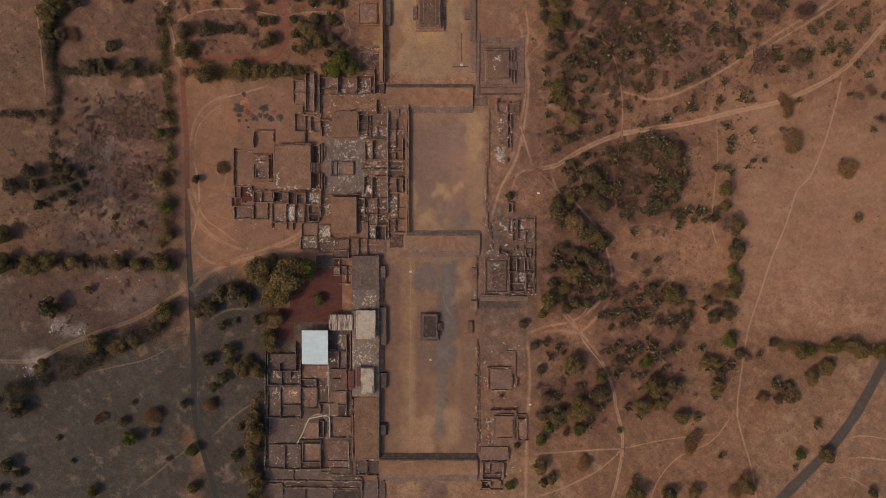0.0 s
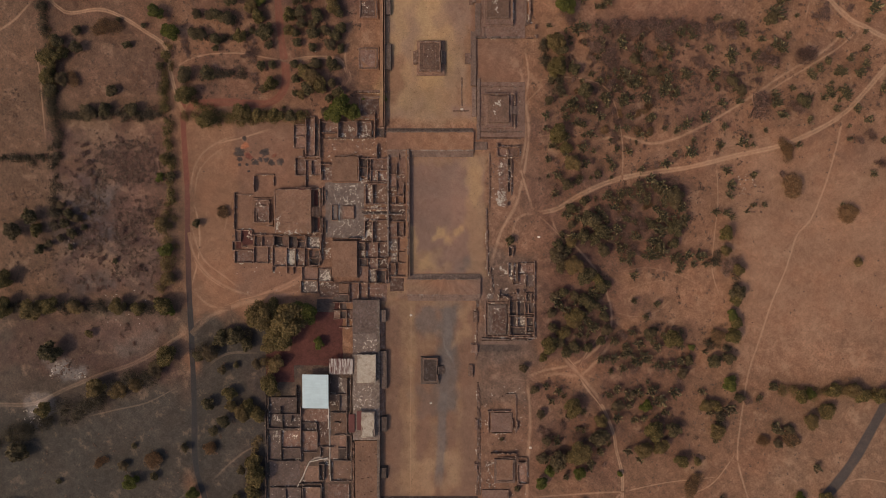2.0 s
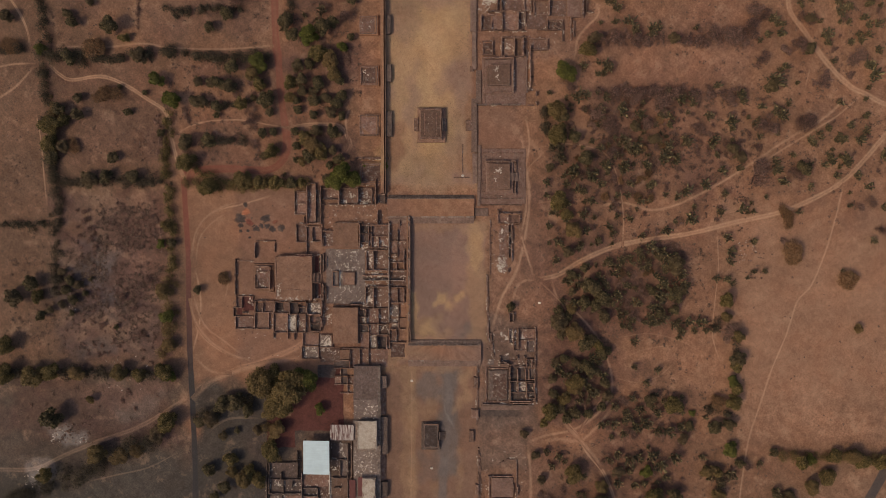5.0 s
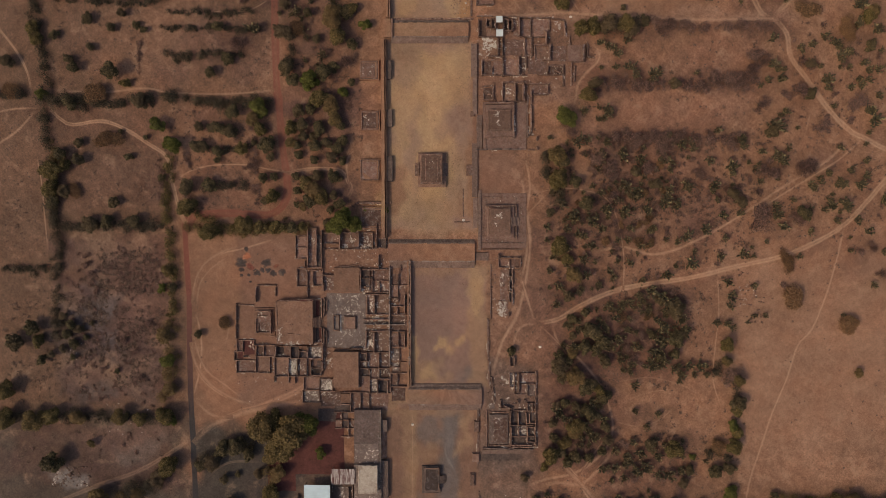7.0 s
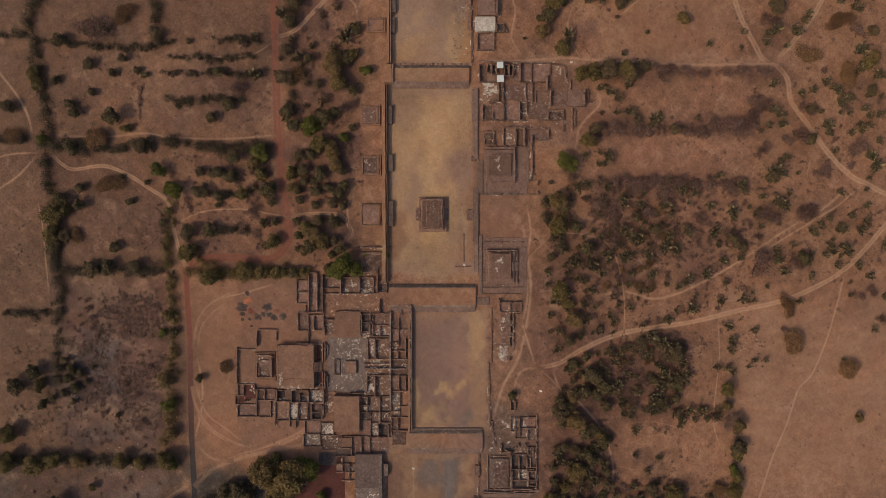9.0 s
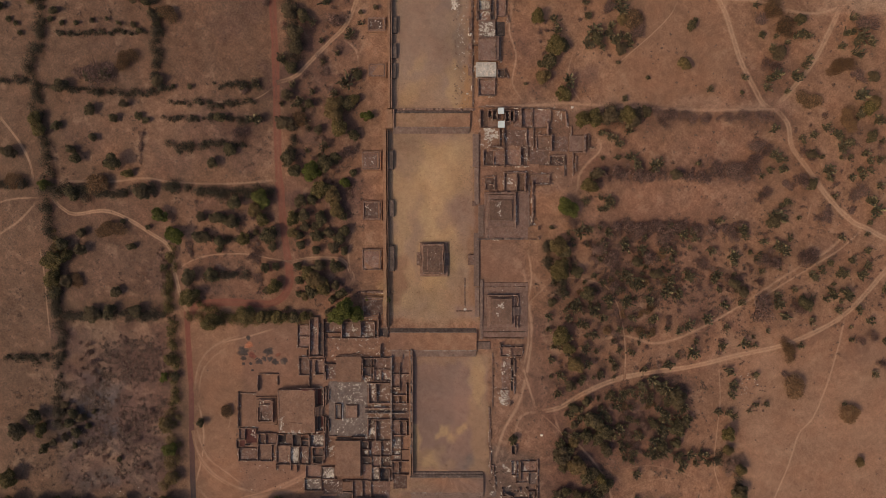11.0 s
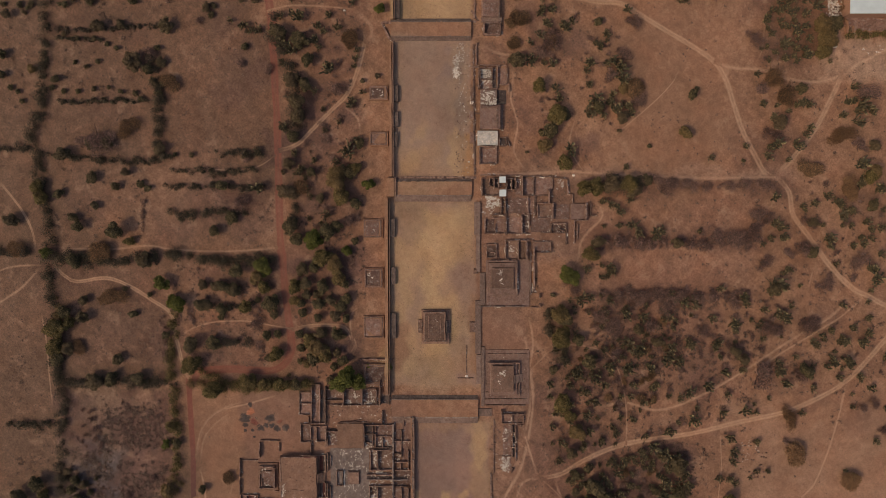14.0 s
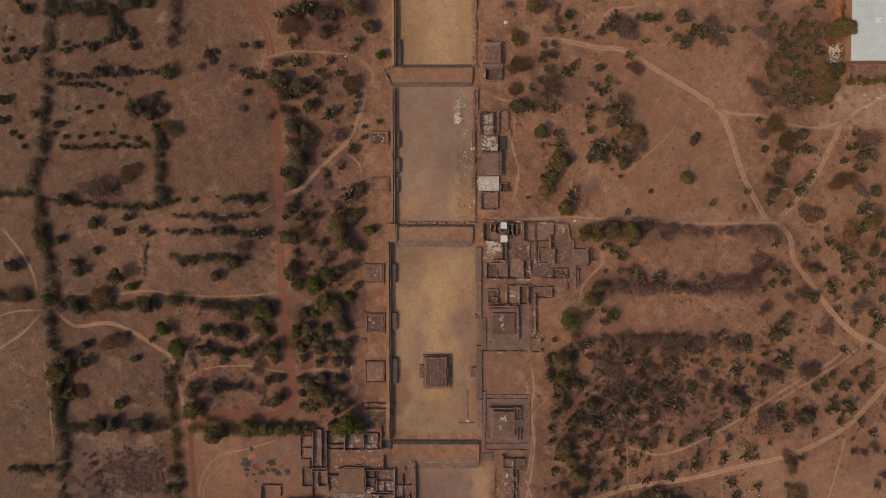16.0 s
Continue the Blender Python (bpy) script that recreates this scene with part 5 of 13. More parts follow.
stain("ash_patch", -87.8, 55.6, 2.0, 0.7, -0.1, (0.040, 0.037, 0.036), "dark ash stain where brush was burnt")
stain("ash_patch", -85.6, 54.4, 2.1, 0.75, -0.5, (0.040, 0.037, 0.036), "dark ash stain where brush was burnt")
stain("ash_patch", -81.1, 54.7, 2.2, 0.85, 0.6, (0.040, 0.037, 0.036), "dark ash stain where brush was burnt")
stain("ash_patch", -101.2, 53.3, 1.0, 0.9, 0, (0.040, 0.037, 0.036), "dark ash stain where brush was burnt")
stain("ash_patch", -97.6, 53.3, 0.9, 0.9, 0, (0.040, 0.037, 0.036), "dark ash stain where brush was burnt")
stain("ash_patch", -96.8, 50.0, 0.8, 0.8, 0, (0.040, 0.037, 0.036), "dark ash stain where brush was burnt")
stain("ash_patch", -95.0, 56.1, 1.1, 0.9, 0, (0.040, 0.037, 0.036), "dark ash stain where brush was burnt")
stain("burnt_earth", -96.7, 57.5, 2.6, 0.6, -0.6, (0.19, 0.060, 0.042), "dark red earth beside a burnt place")
stain("burnt_earth", -98.3, 62.5, 2.4, 0.7, 0.3, (0.40, 0.14, 0.07), "bright orange reddened earth beside ash")
stain("burnt_earth", -84.1, 57.8, 1.6, 0.6, 0.5, (0.19, 0.070, 0.042), "dark red earth beside a burnt place")

west_compound = thing("ruined_compound", 0, 0, "excavated stone room walls and courts beside the avenue, roofless", "ruin")
wall(west_compound, -74.0, 72.7, -74.1, 61.4, 1.3, 0.6, 0, even=True)
wall(west_compound, -74.0, 72.7, -68.7, 72.7, 1.3, 0.6, 0, even=True)
wall(west_compound, -74.1, 61.4, -68.8, 61.4, 1.3, 0.6, 0, even=True)
wall(west_compound, -74.0, 66.9, -68.7, 66.9, 1.3, 0.6, 0, even=True)
wall(west_compound, -73.6, 56.7, -73.6, 47.8, 1.3, 0.6, 0, even=True)
wall(west_compound, -73.6, 56.7, -68.8, 56.7, 1.3, 0.6, 0, even=True)
wall(west_compound, -73.6, 47.8, -68.9, 47.8, 1.3, 0.6, 0, even=True)
wall(west_compound, -69.6, 60.3, -69.7, 57.5, 1.3, 0.6, 0, even=True)
floor_slab(west_compound, -73.5, 61.6, -68.7, 72.1, 0.09, MAT_FLOOR)
floor_slab(west_compound, -73.3, 48.1, -68.8, 56.1, 0.09, MAT_FLOOR)
wall(west_compound, -68.1, 76.3, -68.3, 57.2, 2.2, 0.8, 0, even=True)
wall(west_compound, -61.2, 75.4, -61.3, 56.7, 2.2, 0.8, 0, even=True)
wall(west_compound, -63.9, 76.3, -64.1, 57.2, 1.7, 0.6, 0, even=True)
wall(west_compound, -68.1, 76.5, -63.7, 76.5, 1.7, 0.6, 0, even=True)
wall(west_compound, -68.3, 57.2, -61.3, 57.2, 1.7, 0.6, 0, even=True)
floor_slab(west_compound, -68.0, 57.5, -64.2, 76.0, 0.09, MAT_FLOOR)
floor_slab(west_compound, -63.8, 57.5, -61.4, 73.2, 0.09, MAT_FLOOR_DARK)
plaster(west_compound, -67.6, 68.2, -64.2, 72.4, 8, 0.16, 0.7)
wall(west_compound, -68.6, 55.5, -68.7, 40.6, 1.6, 0.6, 0, even=True)
wall(west_compound, -65.5, 55.0, -65.5, 48.3, 1.6, 0.6, 0, even=True)
wall(west_compound, -65.5, 48.3, -61.1, 48.3, 1.6, 0.6, 0, even=True)
wall(west_compound, -61.1, 53.3, -54.9, 53.3, 1.6, 0.6, 0, even=True)
wall(west_compound, -68.6, 55.5, -61.6, 55.5, 1.6, 0.6, 0, even=True)
wall(west_compound, -61.0, 56.1, -61.1, 45.6, 2.0, 0.8, 0, even=True)
floor_slab(west_compound, -68.0, 48.9, -65.8, 55.0, 0.09, MAT_FLOOR)
floor_slab(west_compound, -65.2, 48.6, -61.3, 55.0, 0.09, MAT_FLOOR)
floor_slab(west_compound, -60.5, 45.8, -55.5, 52.8, 0.09, MAT_FLOOR)
plaster(west_compound, -60.0, 46.1, -55.5, 51.6, 12, 0.16, 0.6)
plaster(west_compound, -66.6, 47.5, -63.3, 48.9, 4, 0.16, 0.5)
wall(west_compound, -93.7, 47.5, -93.8, 40.0, 2.3, 0.6, 0, even=True)
wall(west_compound, -93.7, 48.4, -83.9, 48.3, 1.0, 0.6, 0, even=True)
wall(west_compound, -84.2, 47.2, -84.3, 42.8, 1.0, 0.6, 0, even=True)
wall(west_compound, -61.2, 74.1, -52.8, 74.1, 1.5, 0.6, 0, even=True)
wall(west_compound, -61.2, 68.8, -52.9, 68.8, 1.5, 0.6, 0, even=True)
wall(west_compound, -52.6, 74.3, -36.2, 74.3, 1.5, 0.6, 0, even=True)
wall(west_compound, -61.2, 66.3, -35.1, 66.3, 1.5, 0.6, 0, even=True)
wall(west_compound, -36.2, 74.0, -36.2, 66.3, 1.5, 0.6, 0, even=True)
wall(west_compound, -52.3, 74.3, -52.3, 66.3, 2.6, 0.8, 0, even=True)
wall(west_compound, -43.1, 74.0, -43.2, 66.9, 2.6, 0.8, 0, even=True)
wall(west_compound, -61.2, 74.1, -61.2, 68.5, 2.6, 0.8, 0, even=True)
floor_slab(west_compound, -60.6, 69.1, -52.8, 73.5, 0.09, MAT_FLOOR)
floor_slab(west_compound, -52.0, 66.9, -43.4, 73.8, 0.09, MAT_FLOOR)
floor_slab(west_compound, -42.9, 66.9, -36.5, 73.7, 0.09, MAT_FLOOR)
plaster(west_compound, -51.5, 66.6, -48.7, 68.0, 9, 0.16, 0.8)
plaster(west_compound, -48.7, 68.8, -44.2, 72.6, 12, 0.16, 0.6)
plaster(west_compound, -42.0, 66.0, -36.7, 68.5, 16, 0.16, 1.0)
plaster(west_compound, -40.9, 69.3, -36.7, 72.4, 12, 0.16, 0.7)
plaster(west_compound, -56.2, 64.9, -35.4, 66.6, 12, 0.16, 0.5)
plaster(west_compound, -59.0, 69.3, -53.4, 71.8, 5, 0.16, 0.4)
wall(west_compound, -34.2, 78.7, -34.3, 66.3, 2.4, 0.6, 0, even=True)
wall(west_compound, -33.2, 63.3, -33.2, 56.1, 2.4, 0.6, 0, even=True)
wall(west_compound, -35.4, 67.1, -32.0, 67.1, 1.3, 0.6, 0, even=True)
wall(west_compound, -32.0, 71.3, -29.8, 71.3, 1.3, 0.6, 0, even=True)
wall(west_compound, -29.8, 71.3, -29.8, 66.3, 1.3, 0.6, 0, even=True)
wall(west_compound, -27.9, 65.5, -27.9, 56.1, 1.3, 0.6, 0, even=True)
floor_slab(west_compound, -33.7, 66.6, -29.8, 71.3, 0.09, MAT_FLOOR_DARK)
plaster(west_compound, -41.0, 57.7, -24.3, 62.1, 8, 0.16, 0.4)
platform(west_compound, -55.5, 45.0, -42.7, 57.2, 1.4, 1, 0.4, 0, MAT_TERRACE, name="platform")
wall(west_compound, -54.3, 57.5, -41.0, 57.5, 1.2, 0.6, 0, even=True)
wall(west_compound, -47.7, 58.0, -43.8, 58.9, 1.2, 0.6, 0, even=True)
wall(west_compound, -42.4, 57.5, -42.4, 45.0, 2.2, 0.8, 0, even=True)
wall(west_compound, -60.5, 53.3, -55.5, 53.3, 1.5, 0.6, 0, even=True)
wall(west_compound, -60.2, 49.5, -60.3, 45.6, 1.5, 0.6, 0, even=True)
wall(west_compound, -41.8, 51.9, -36.8, 51.9, 1.5, 0.6, 0, even=True)
wall(west_compound, -41.8, 56.1, -36.8, 56.1, 1.5, 0.6, 0, even=True)
wall(west_compound, -37.9, 56.1, -38.0, 45.6, 1.5, 0.6, 0, even=True)
wall(west_compound, -41.9, 47.5, -38.0, 47.5, 1.5, 0.6, 0, even=True)
# Dark slabs paint the platform's shadow into these two rooms.
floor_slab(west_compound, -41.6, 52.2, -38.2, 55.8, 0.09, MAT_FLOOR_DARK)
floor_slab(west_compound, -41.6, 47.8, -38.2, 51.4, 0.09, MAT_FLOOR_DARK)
plaster(west_compound, -42.7, 43.9, -38.8, 46.7, 10, 0.16, 0.9)
wall(west_compound, -36.8, 56.1, -27.9, 56.1, 1.4, 0.6, 0, even=True)
wall(west_compound, -36.8, 50.3, -27.9, 50.3, 1.4, 0.6, 0, even=True)
wall(west_compound, -33.2, 50.0, -33.2, 45.0, 1.4, 0.6, 0, even=True)
wall(west_compound, -36.9, 45.0, -27.9, 45.0, 1.4, 0.6, 0, even=True)
wall(west_compound, -36.5, 56.1, -36.6, 45.0, 1.4, 0.6, 0, even=True)
floor_slab(west_compound, -36.3, 45.3, -33.5, 49.7, 0.09, MAT_FLOOR)
floor_slab(west_compound, -33.0, 45.3, -28.2, 49.7, 0.09, MAT_FLOOR)
floor_slab(west_compound, -36.3, 50.5, -28.2, 55.5, 0.09, MAT_FLOOR)
plaster(west_compound, -34.9, 45.5, -28.2, 48.9, 16, 0.16, 0.9)
plaster(west_compound, -36.6, 45.5, -34.3, 50.5, 8, 0.16, 0.7)
wall(west_compound, -27.9, 57.2, -28.1, 8.2, 2.2, 1.0, 0, MAT_STONE_GREY, even=True)
wall(west_compound, -18.2, 60.8, -18.3, 8.2, 2.5, 1.1, 0, MAT_STONE_GREY, even=True)
wall(west_compound, -24.3, 60.5, -18.2, 60.5, 1.2, 0.6, 0, even=True)
wall(west_compound, -22.3, 60.0, -22.6, 55.5, 1.2, 0.6, 0, even=True)
wall(west_compound, -23.7, 53.9, -23.8, 40.0, 1.4, 0.6, 0, even=True)
wall(west_compound, -27.1, 48.3, -18.7, 48.3, 1.4, 0.6, 0, even=True)
wall(west_compound, -27.1, 42.0, -23.8, 41.9, 1.4, 0.6, 0, even=True)
wall(west_compound, -27.1, 37.8, -18.8, 37.8, 1.4, 0.6, 0, even=True)
wall(west_compound, -27.1, 33.6, -18.8, 33.6, 1.4, 0.6, 0, even=True)
wall(west_compound, -27.2, 25.3, -19.9, 25.3, 1.4, 0.6, 0, even=True)
wall(west_compound, -24.3, 37.2, -24.4, 33.6, 1.4, 0.6, 0, even=True)
wall(west_compound, -27.2, 17.7, -18.8, 17.7, 1.4, 0.6, 0, even=True)
wall(west_compound, -23.8, 24.7, -23.8, 17.7, 1.4, 0.6, 0, even=True)
wall(west_compound, -23.3, 17.2, -23.3, 11.0, 1.4, 0.6, 0, even=True)
wall(west_compound, -20.4, 43.9, -20.4, 34.4, 2.3, 0.6, 0, even=True)
wall(west_compound, -20.5, 24.7, -20.5, 17.7, 2.3, 0.6, 0, even=True)
floor_slab(west_compound, -27.1, 48.6, -24.0, 53.9, 0.09, MAT_FLOOR)
floor_slab(west_compound, -23.5, 48.6, -18.7, 59.4, 0.09, MAT_FLOOR)
floor_slab(west_compound, -27.1, 42.2, -24.0, 47.8, 0.09, MAT_FLOOR)
floor_slab(west_compound, -23.5, 38.1, -18.7, 47.8, 0.09, MAT_FLOOR)
floor_slab(west_compound, -26.9, 25.5, -19.3, 33.0, 0.09, MAT_FLOOR)
floor_slab(west_compound, -26.9, 18.0, -24.1, 24.7, 0.09, MAT_FLOOR)
floor_slab(west_compound, -23.6, 18.0, -20.7, 24.4, 0.09, MAT_FLOOR)
floor_slab(west_compound, -20.2, 18.0, -18.8, 24.4, 0.09, MAT_FLOOR)
floor_slab(west_compound, -26.6, 11.0, -23.6, 16.6, 0.09, MAT_PATIO)
plaster(west_compound, -26.6, 11.0, -23.3, 17.2, 9, 0.16, 0.9)
plaster(west_compound, -27.1, 38.3, -23.8, 42.2, 8, 0.16, 0.7)
plaster(west_compound, -27.1, 33.0, -19.9, 34.4, 6, 0.16, 0.5)
plaster(west_compound, -23.5, 45.5, -20.7, 47.8, 4, 0.16, 0.5)
plaster(west_compound, -22.1, 29.7, -20.4, 31.1, 3, 0.16, 0.6)
wall(west_compound, -39.1, 43.3, -39.1, 33.9, 1.5, 0.6, 0, even=True)
wall(west_compound, -39.7, 33.9, -28.3, 33.9, 1.5, 0.6, 0, even=True)
wall(west_compound, -39.7, 43.9, -28.2, 43.9, 1.5, 0.6, 0, even=True)
wall(west_compound, -35.5, 43.3, -35.5, 34.2, 2.2, 0.6, 0, even=True)
floor_slab(west_compound, -38.9, 34.2, -35.7, 43.3, 0.09, MAT_FLOOR)
floor_slab(west_compound, -34.9, 34.4, -28.5, 43.3, 0.09, MAT_STONE_RED)
plaster(west_compound, -38.3, 34.4, -35.5, 41.4, 12, 0.16, 0.9)
plaster(west_compound, -34.7, 35.0, -28.8, 42.8, 12, 0.16, 0.6)
plaster(west_compound, -38.8, 41.7, -35.5, 43.9, 8, 0.16, 0.8)
wall(west_compound, -41.1, 31.4, -28.3, 31.4, 1.4, 0.6, 0, even=True)
wall(west_compound, -41.1, 28.9, -27.2, 28.9, 1.6, 0.7, 0, MAT_STONE_GREY, even=True)
wall(west_compound, -27.2, 28.9, -21.0, 28.9, 1.5, 0.7, 0, MAT_STONE_GREY, even=True)
floor_slab(west_compound, -41.1, 29.3, -21.0, 30.3, 0.09, MAT_FLOOR_DARK)
plaster(west_compound, -37.2, 30.5, -31.6, 32.5, 16, 0.16, 1.1)
plaster(west_compound, -41.1, 26.4, -28.3, 28.3, 12, 0.16, 0.7)
plaster(west_compound, -31.0, 29.4, -27.1, 31.1, 6, 0.16, 0.6)
wall(west_compound, -39.7, 25.8, -28.3, 25.8, 1.5, 0.6, 0, even=True)
wall(west_compound, -39.7, 25.8, -39.8, 17.2, 1.5, 0.6, 0, even=True)
wall(west_compound, -39.8, 15.2, -28.3, 15.2, 1.5, 0.6, 0, even=True)
wall(west_compound, -35.6, 25.0, -35.6, 15.2, 2.2, 0.6, 0, even=True)
floor_slab(west_compound, -39.2, 15.5, -35.8, 25.3, 0.09, MAT_FLOOR)
floor_slab(west_compound, -35.0, 15.5, -28.6, 25.3, 0.09, MAT_STONE_RED)
plaster(west_compound, -39.5, 18.3, -36.1, 21.6, 14, 0.16, 1.2)
plaster(west_compound, -35.0, 16.6, -28.8, 24.4, 14, 0.16, 0.5)
plaster(west_compound, -41.2, 16.0, -37.8, 18.3, 8, 0.16, 0.8)
plaster(west_compound, -39.5, 22.7, -36.1, 25.3, 5, 0.16, 0.6)
wall(west_compound, -39.2, 14.4, -39.3, 6.5, 1.5, 0.6, 0, even=True)
wall(west_compound, -39.3, 7.1, -28.3, 7.1, 1.5, 0.6, 0, even=True)
wall(west_compound, -33.4, 14.4, -33.4, 7.4, 1.5, 0.6, 0, even=True)
floor_slab(west_compound, -39.0, 7.4, -33.6, 14.4, 0.09, MAT_FLOOR)
floor_slab(west_compound, -33.1, 7.4, -28.6, 14.4, 0.09, MAT_FLOOR)
plaster(west_compound, -36.2, 8.8, -30.0, 13.5, 14, 0.16, 0.7)
plaster(west_compound, -41.2, 8.5, -38.4, 10.7, 8, 0.16, 0.8)
platform(west_compound, -84.0, 19.4, -65.3, 40.8, 3.0, 1, 0.6, 0, MAT_TERRACE, name="platform")
wall(west_compound, -82.7, 40.9, -65.0, 40.9, 0.8, 0.6, 2.6, even=True)
wall(west_compound, -73.3, 41.7, -65.3, 41.7, 0.8, 0.6, 2.6, even=True)
wall(west_compound, -73.2, 40.9, -65.2, 40.9, 0.5, 0.8, 2.9, MAT_RED_PAVE, even=True)
wall(west_compound, -83.3, 40.9, -82.9, 19.9, 0.7, 0.6, 2.6, even=True)
plaster(west_compound, -82.8, 19.9, -81.0, 27.6, 14, 3.1, 0.8)
plaster(west_compound, -81.7, 19.1, -64.2, 20.7, 26, 3.1, 0.6)
rubble(west_compound, -82.2, 20.5, -65.5, 39.8, 40, 3, 0.3)
wall(west_compound, -77.8, 24.6, -71.7, 24.3, 0.3, 0.4, 3.0, even=True)
wall(west_compound, -65.3, 41.1, -61.4, 41.1, 1.2, 0.6, 0, even=True)
wall(west_compound, -61.4, 41.7, -61.5, 32.2, 1.2, 0.6, 0, even=True)
wall(west_compound, -65.4, 32.8, -61.5, 32.8, 1.2, 0.6, 0, even=True)
wall(west_compound, -61.5, 27.5, -61.6, 20.0, 1.2, 0.6, 0, even=True)
wall(west_compound, -65.4, 27.5, -61.5, 27.5, 1.2, 0.6, 0, even=True)
wall(west_compound, -65.5, 20.0, -61.3, 20.0, 1.2, 0.6, 0, even=True)
floor_slab(west_compound, -64.5, 33.1, -62.8, 40.6, 0.14, MAT_RED_PAVE)
floor_slab(west_compound, -62.9, 33.1, -61.7, 40.6, 0.09, MAT_FLOOR_DARK)
floor_slab(west_compound, -64.6, 20.2, -62.9, 26.9, 0.09, MAT_FLOOR_DARK)
floor_slab(west_compound, -62.9, 20.2, -61.8, 26.9, 0.14, MAT_RED_PAVE)
stairs(west_compound, -65.4, 27.8, -61.2, 32.5, 2.6, "-x", 7, MAT_STONE_RED, 0)
wall(west_compound, -60.3, 42.2, -60.4, 33.1, 1.8, 0.9, 0, even=True)
wall(west_compound, -60.4, 27.2, -60.5, 18.8, 1.8, 0.9, 0, even=True)
wall(west_compound, -58.9, 40.6, -58.9, 35.6, 1.1, 0.6, 0, even=True)
wall(west_compound, -59.0, 25.5, -59.1, 19.4, 1.1, 0.6, 0, even=True)
plaster(west_compound, -64.9, 19.1, -61.2, 21.6, 8, 0.16, 0.7)
floor_slab(west_compound, -59.1, 17.2, -39.9, 44.4, 0.08, MAT_PATIO)
platform(west_compound, -50.6, 26.4, -44.4, 33.3, 1.3, 2, 0.35, 0, MAT_STONE, name="platform")
floor_slab(west_compound, -49.6, 27.2, -45.1, 32.4, 1.34, MAT_STONE_RED)
wall(west_compound, -55.9, 33.3, -52.8, 33.3, 1.3, 0.5, 0, even=True)
wall(west_compound, -55.9, 25.8, -52.9, 25.8, 1.3, 0.5, 0, even=True)
wall(west_compound, -55.9, 33.3, -55.9, 25.8, 1.3, 0.5, 0, even=True)
wall(west_compound, -52.8, 33.3, -52.9, 25.8, 1.3, 0.5, 0, even=True)
floor_slab(west_compound, -55.6, 26.1, -53.1, 33.1, 0.09, MAT_FLOOR_DARK)
wall(west_compound, -52.3, 32.8, -52.3, 25.0, 0.4, 0.7, 0, MAT_LIME, even=True)
plaster(west_compound, -52.8, 24.4, -51.1, 32.8, 10, 0.16, 0.5)
plaster(west_compound, -57.8, 33.1, -41.0, 44.2, 46, 0.16, 0.7)
plaster(west_compound, -57.9, 17.7, -41.1, 26.1, 26, 0.16, 0.45)
plaster(west_compound, -50.6, 33.3, -43.9, 35.8, 8, 0.16, 0.6)
plaster(west_compound, -50.1, 23.3, -45.0, 26.1, 8, 0.16, 0.6)
wall(west_compound, -55.2, 16.3, -47.9, 16.3, 1.0, 0.6, 0, even=True)
wall(west_compound, -58.8, 17.2, -55.2, 17.2, 1.0, 0.6, 0, even=True)
wall(west_compound, -47.9, 16.9, -41.2, 16.9, 1.9, 0.8, 0, even=True)
platform(west_compound, -95.1, 23.3, -84.6, 37.2, 0.9, 1, 0.4, 0, MAT_TERRACE, name="platform")
wall(west_compound, -93.9, 35.8, -86.1, 35.8, 1.6, 0.6, 0.7, even=True)
wall(west_compound, -94.0, 25.0, -86.2, 25.0, 1.6, 0.6, 0.7, even=True)
wall(west_compound, -86.4, 35.8, -86.5, 25.0, 2.6, 1.1, 0.5, even=True)
wall(west_compound, -93.9, 31.6, -94.0, 25.0, 0.9, 0.6, 0.7, even=True)
floor_slab(west_compound, -93.4, 25.5, -86.9, 35.2, 0.95, MAT_FLOOR)
plaster(west_compound, -93.3, 33.0, -90.5, 35.2, 7, 1.05, 0.6)
plaster(west_compound, -93.3, 25.5, -88.3, 28.8, 8, 1.05, 0.6)
wall(west_compound, -93.6, 33.0, -88.3, 33.3, 0.8, 0.5, 0.9, even=True)
wall(west_compound, -92.8, 29.4, -92.8, 25.5, 0.7, 0.5, 0.9, even=True)
wall(west_compound, -103.6, 39.5, -103.8, 21.6, 1.6, 0.6, 0, even=True)
wall(west_compound, -103.0, 38.6, -95.2, 38.6, 0.8, 0.6, 0, even=True)
wall(west_compound, -95.1, 24.4, -84.8, 22.8, 0.8, 0.6, 0, even=True)
wall(west_compound, -103.5, 21.1, -95.1, 21.1, 1.2, 0.6, 0, even=True)
wall(west_compound, -105.0, 15.5, -100.5, 15.5, 1.2, 0.6, 0, even=True)
wall(west_compound, -105.0, 15.5, -105.0, 11.0, 1.2, 0.6, 0, even=True)
wall(west_compound, -105.0, 11.0, -95.2, 11.0, 1.2, 0.6, 0, even=True)
wall(west_compound, -103.9, 11.0, -104.0, 4.9, 1.2, 0.6, 0, even=True)
wall(west_compound, -104.0, 4.9, -95.3, 4.9, 1.2, 0.6, 0, even=True)
wall(west_compound, -95.1, 21.1, -95.2, 17.7, 1.2, 0.6, 0, even=True)
wall(west_compound, -100.7, 21.1, -100.8, 15.5, 1.2, 0.6, 0, even=True)
wall(west_compound, -103.5, 21.1, -103.6, 15.5, 1.2, 0.6, 0, even=True)
floor_slab(west_compound, -100.5, 13.8, -95.1, 20.8, 0.1, MAT_RED_PAVE)
floor_slab(west_compound, -103.3, 11.9, -100.8, 15.2, 0.1, MAT_RED_PAVE)
floor_slab(west_compound, -103.3, 15.8, -101.0, 20.8, 0.09, MAT_FLOOR)
floor_slab(west_compound, -103.4, 5.1, -95.5, 10.5, 0.09, MAT_FLOOR)
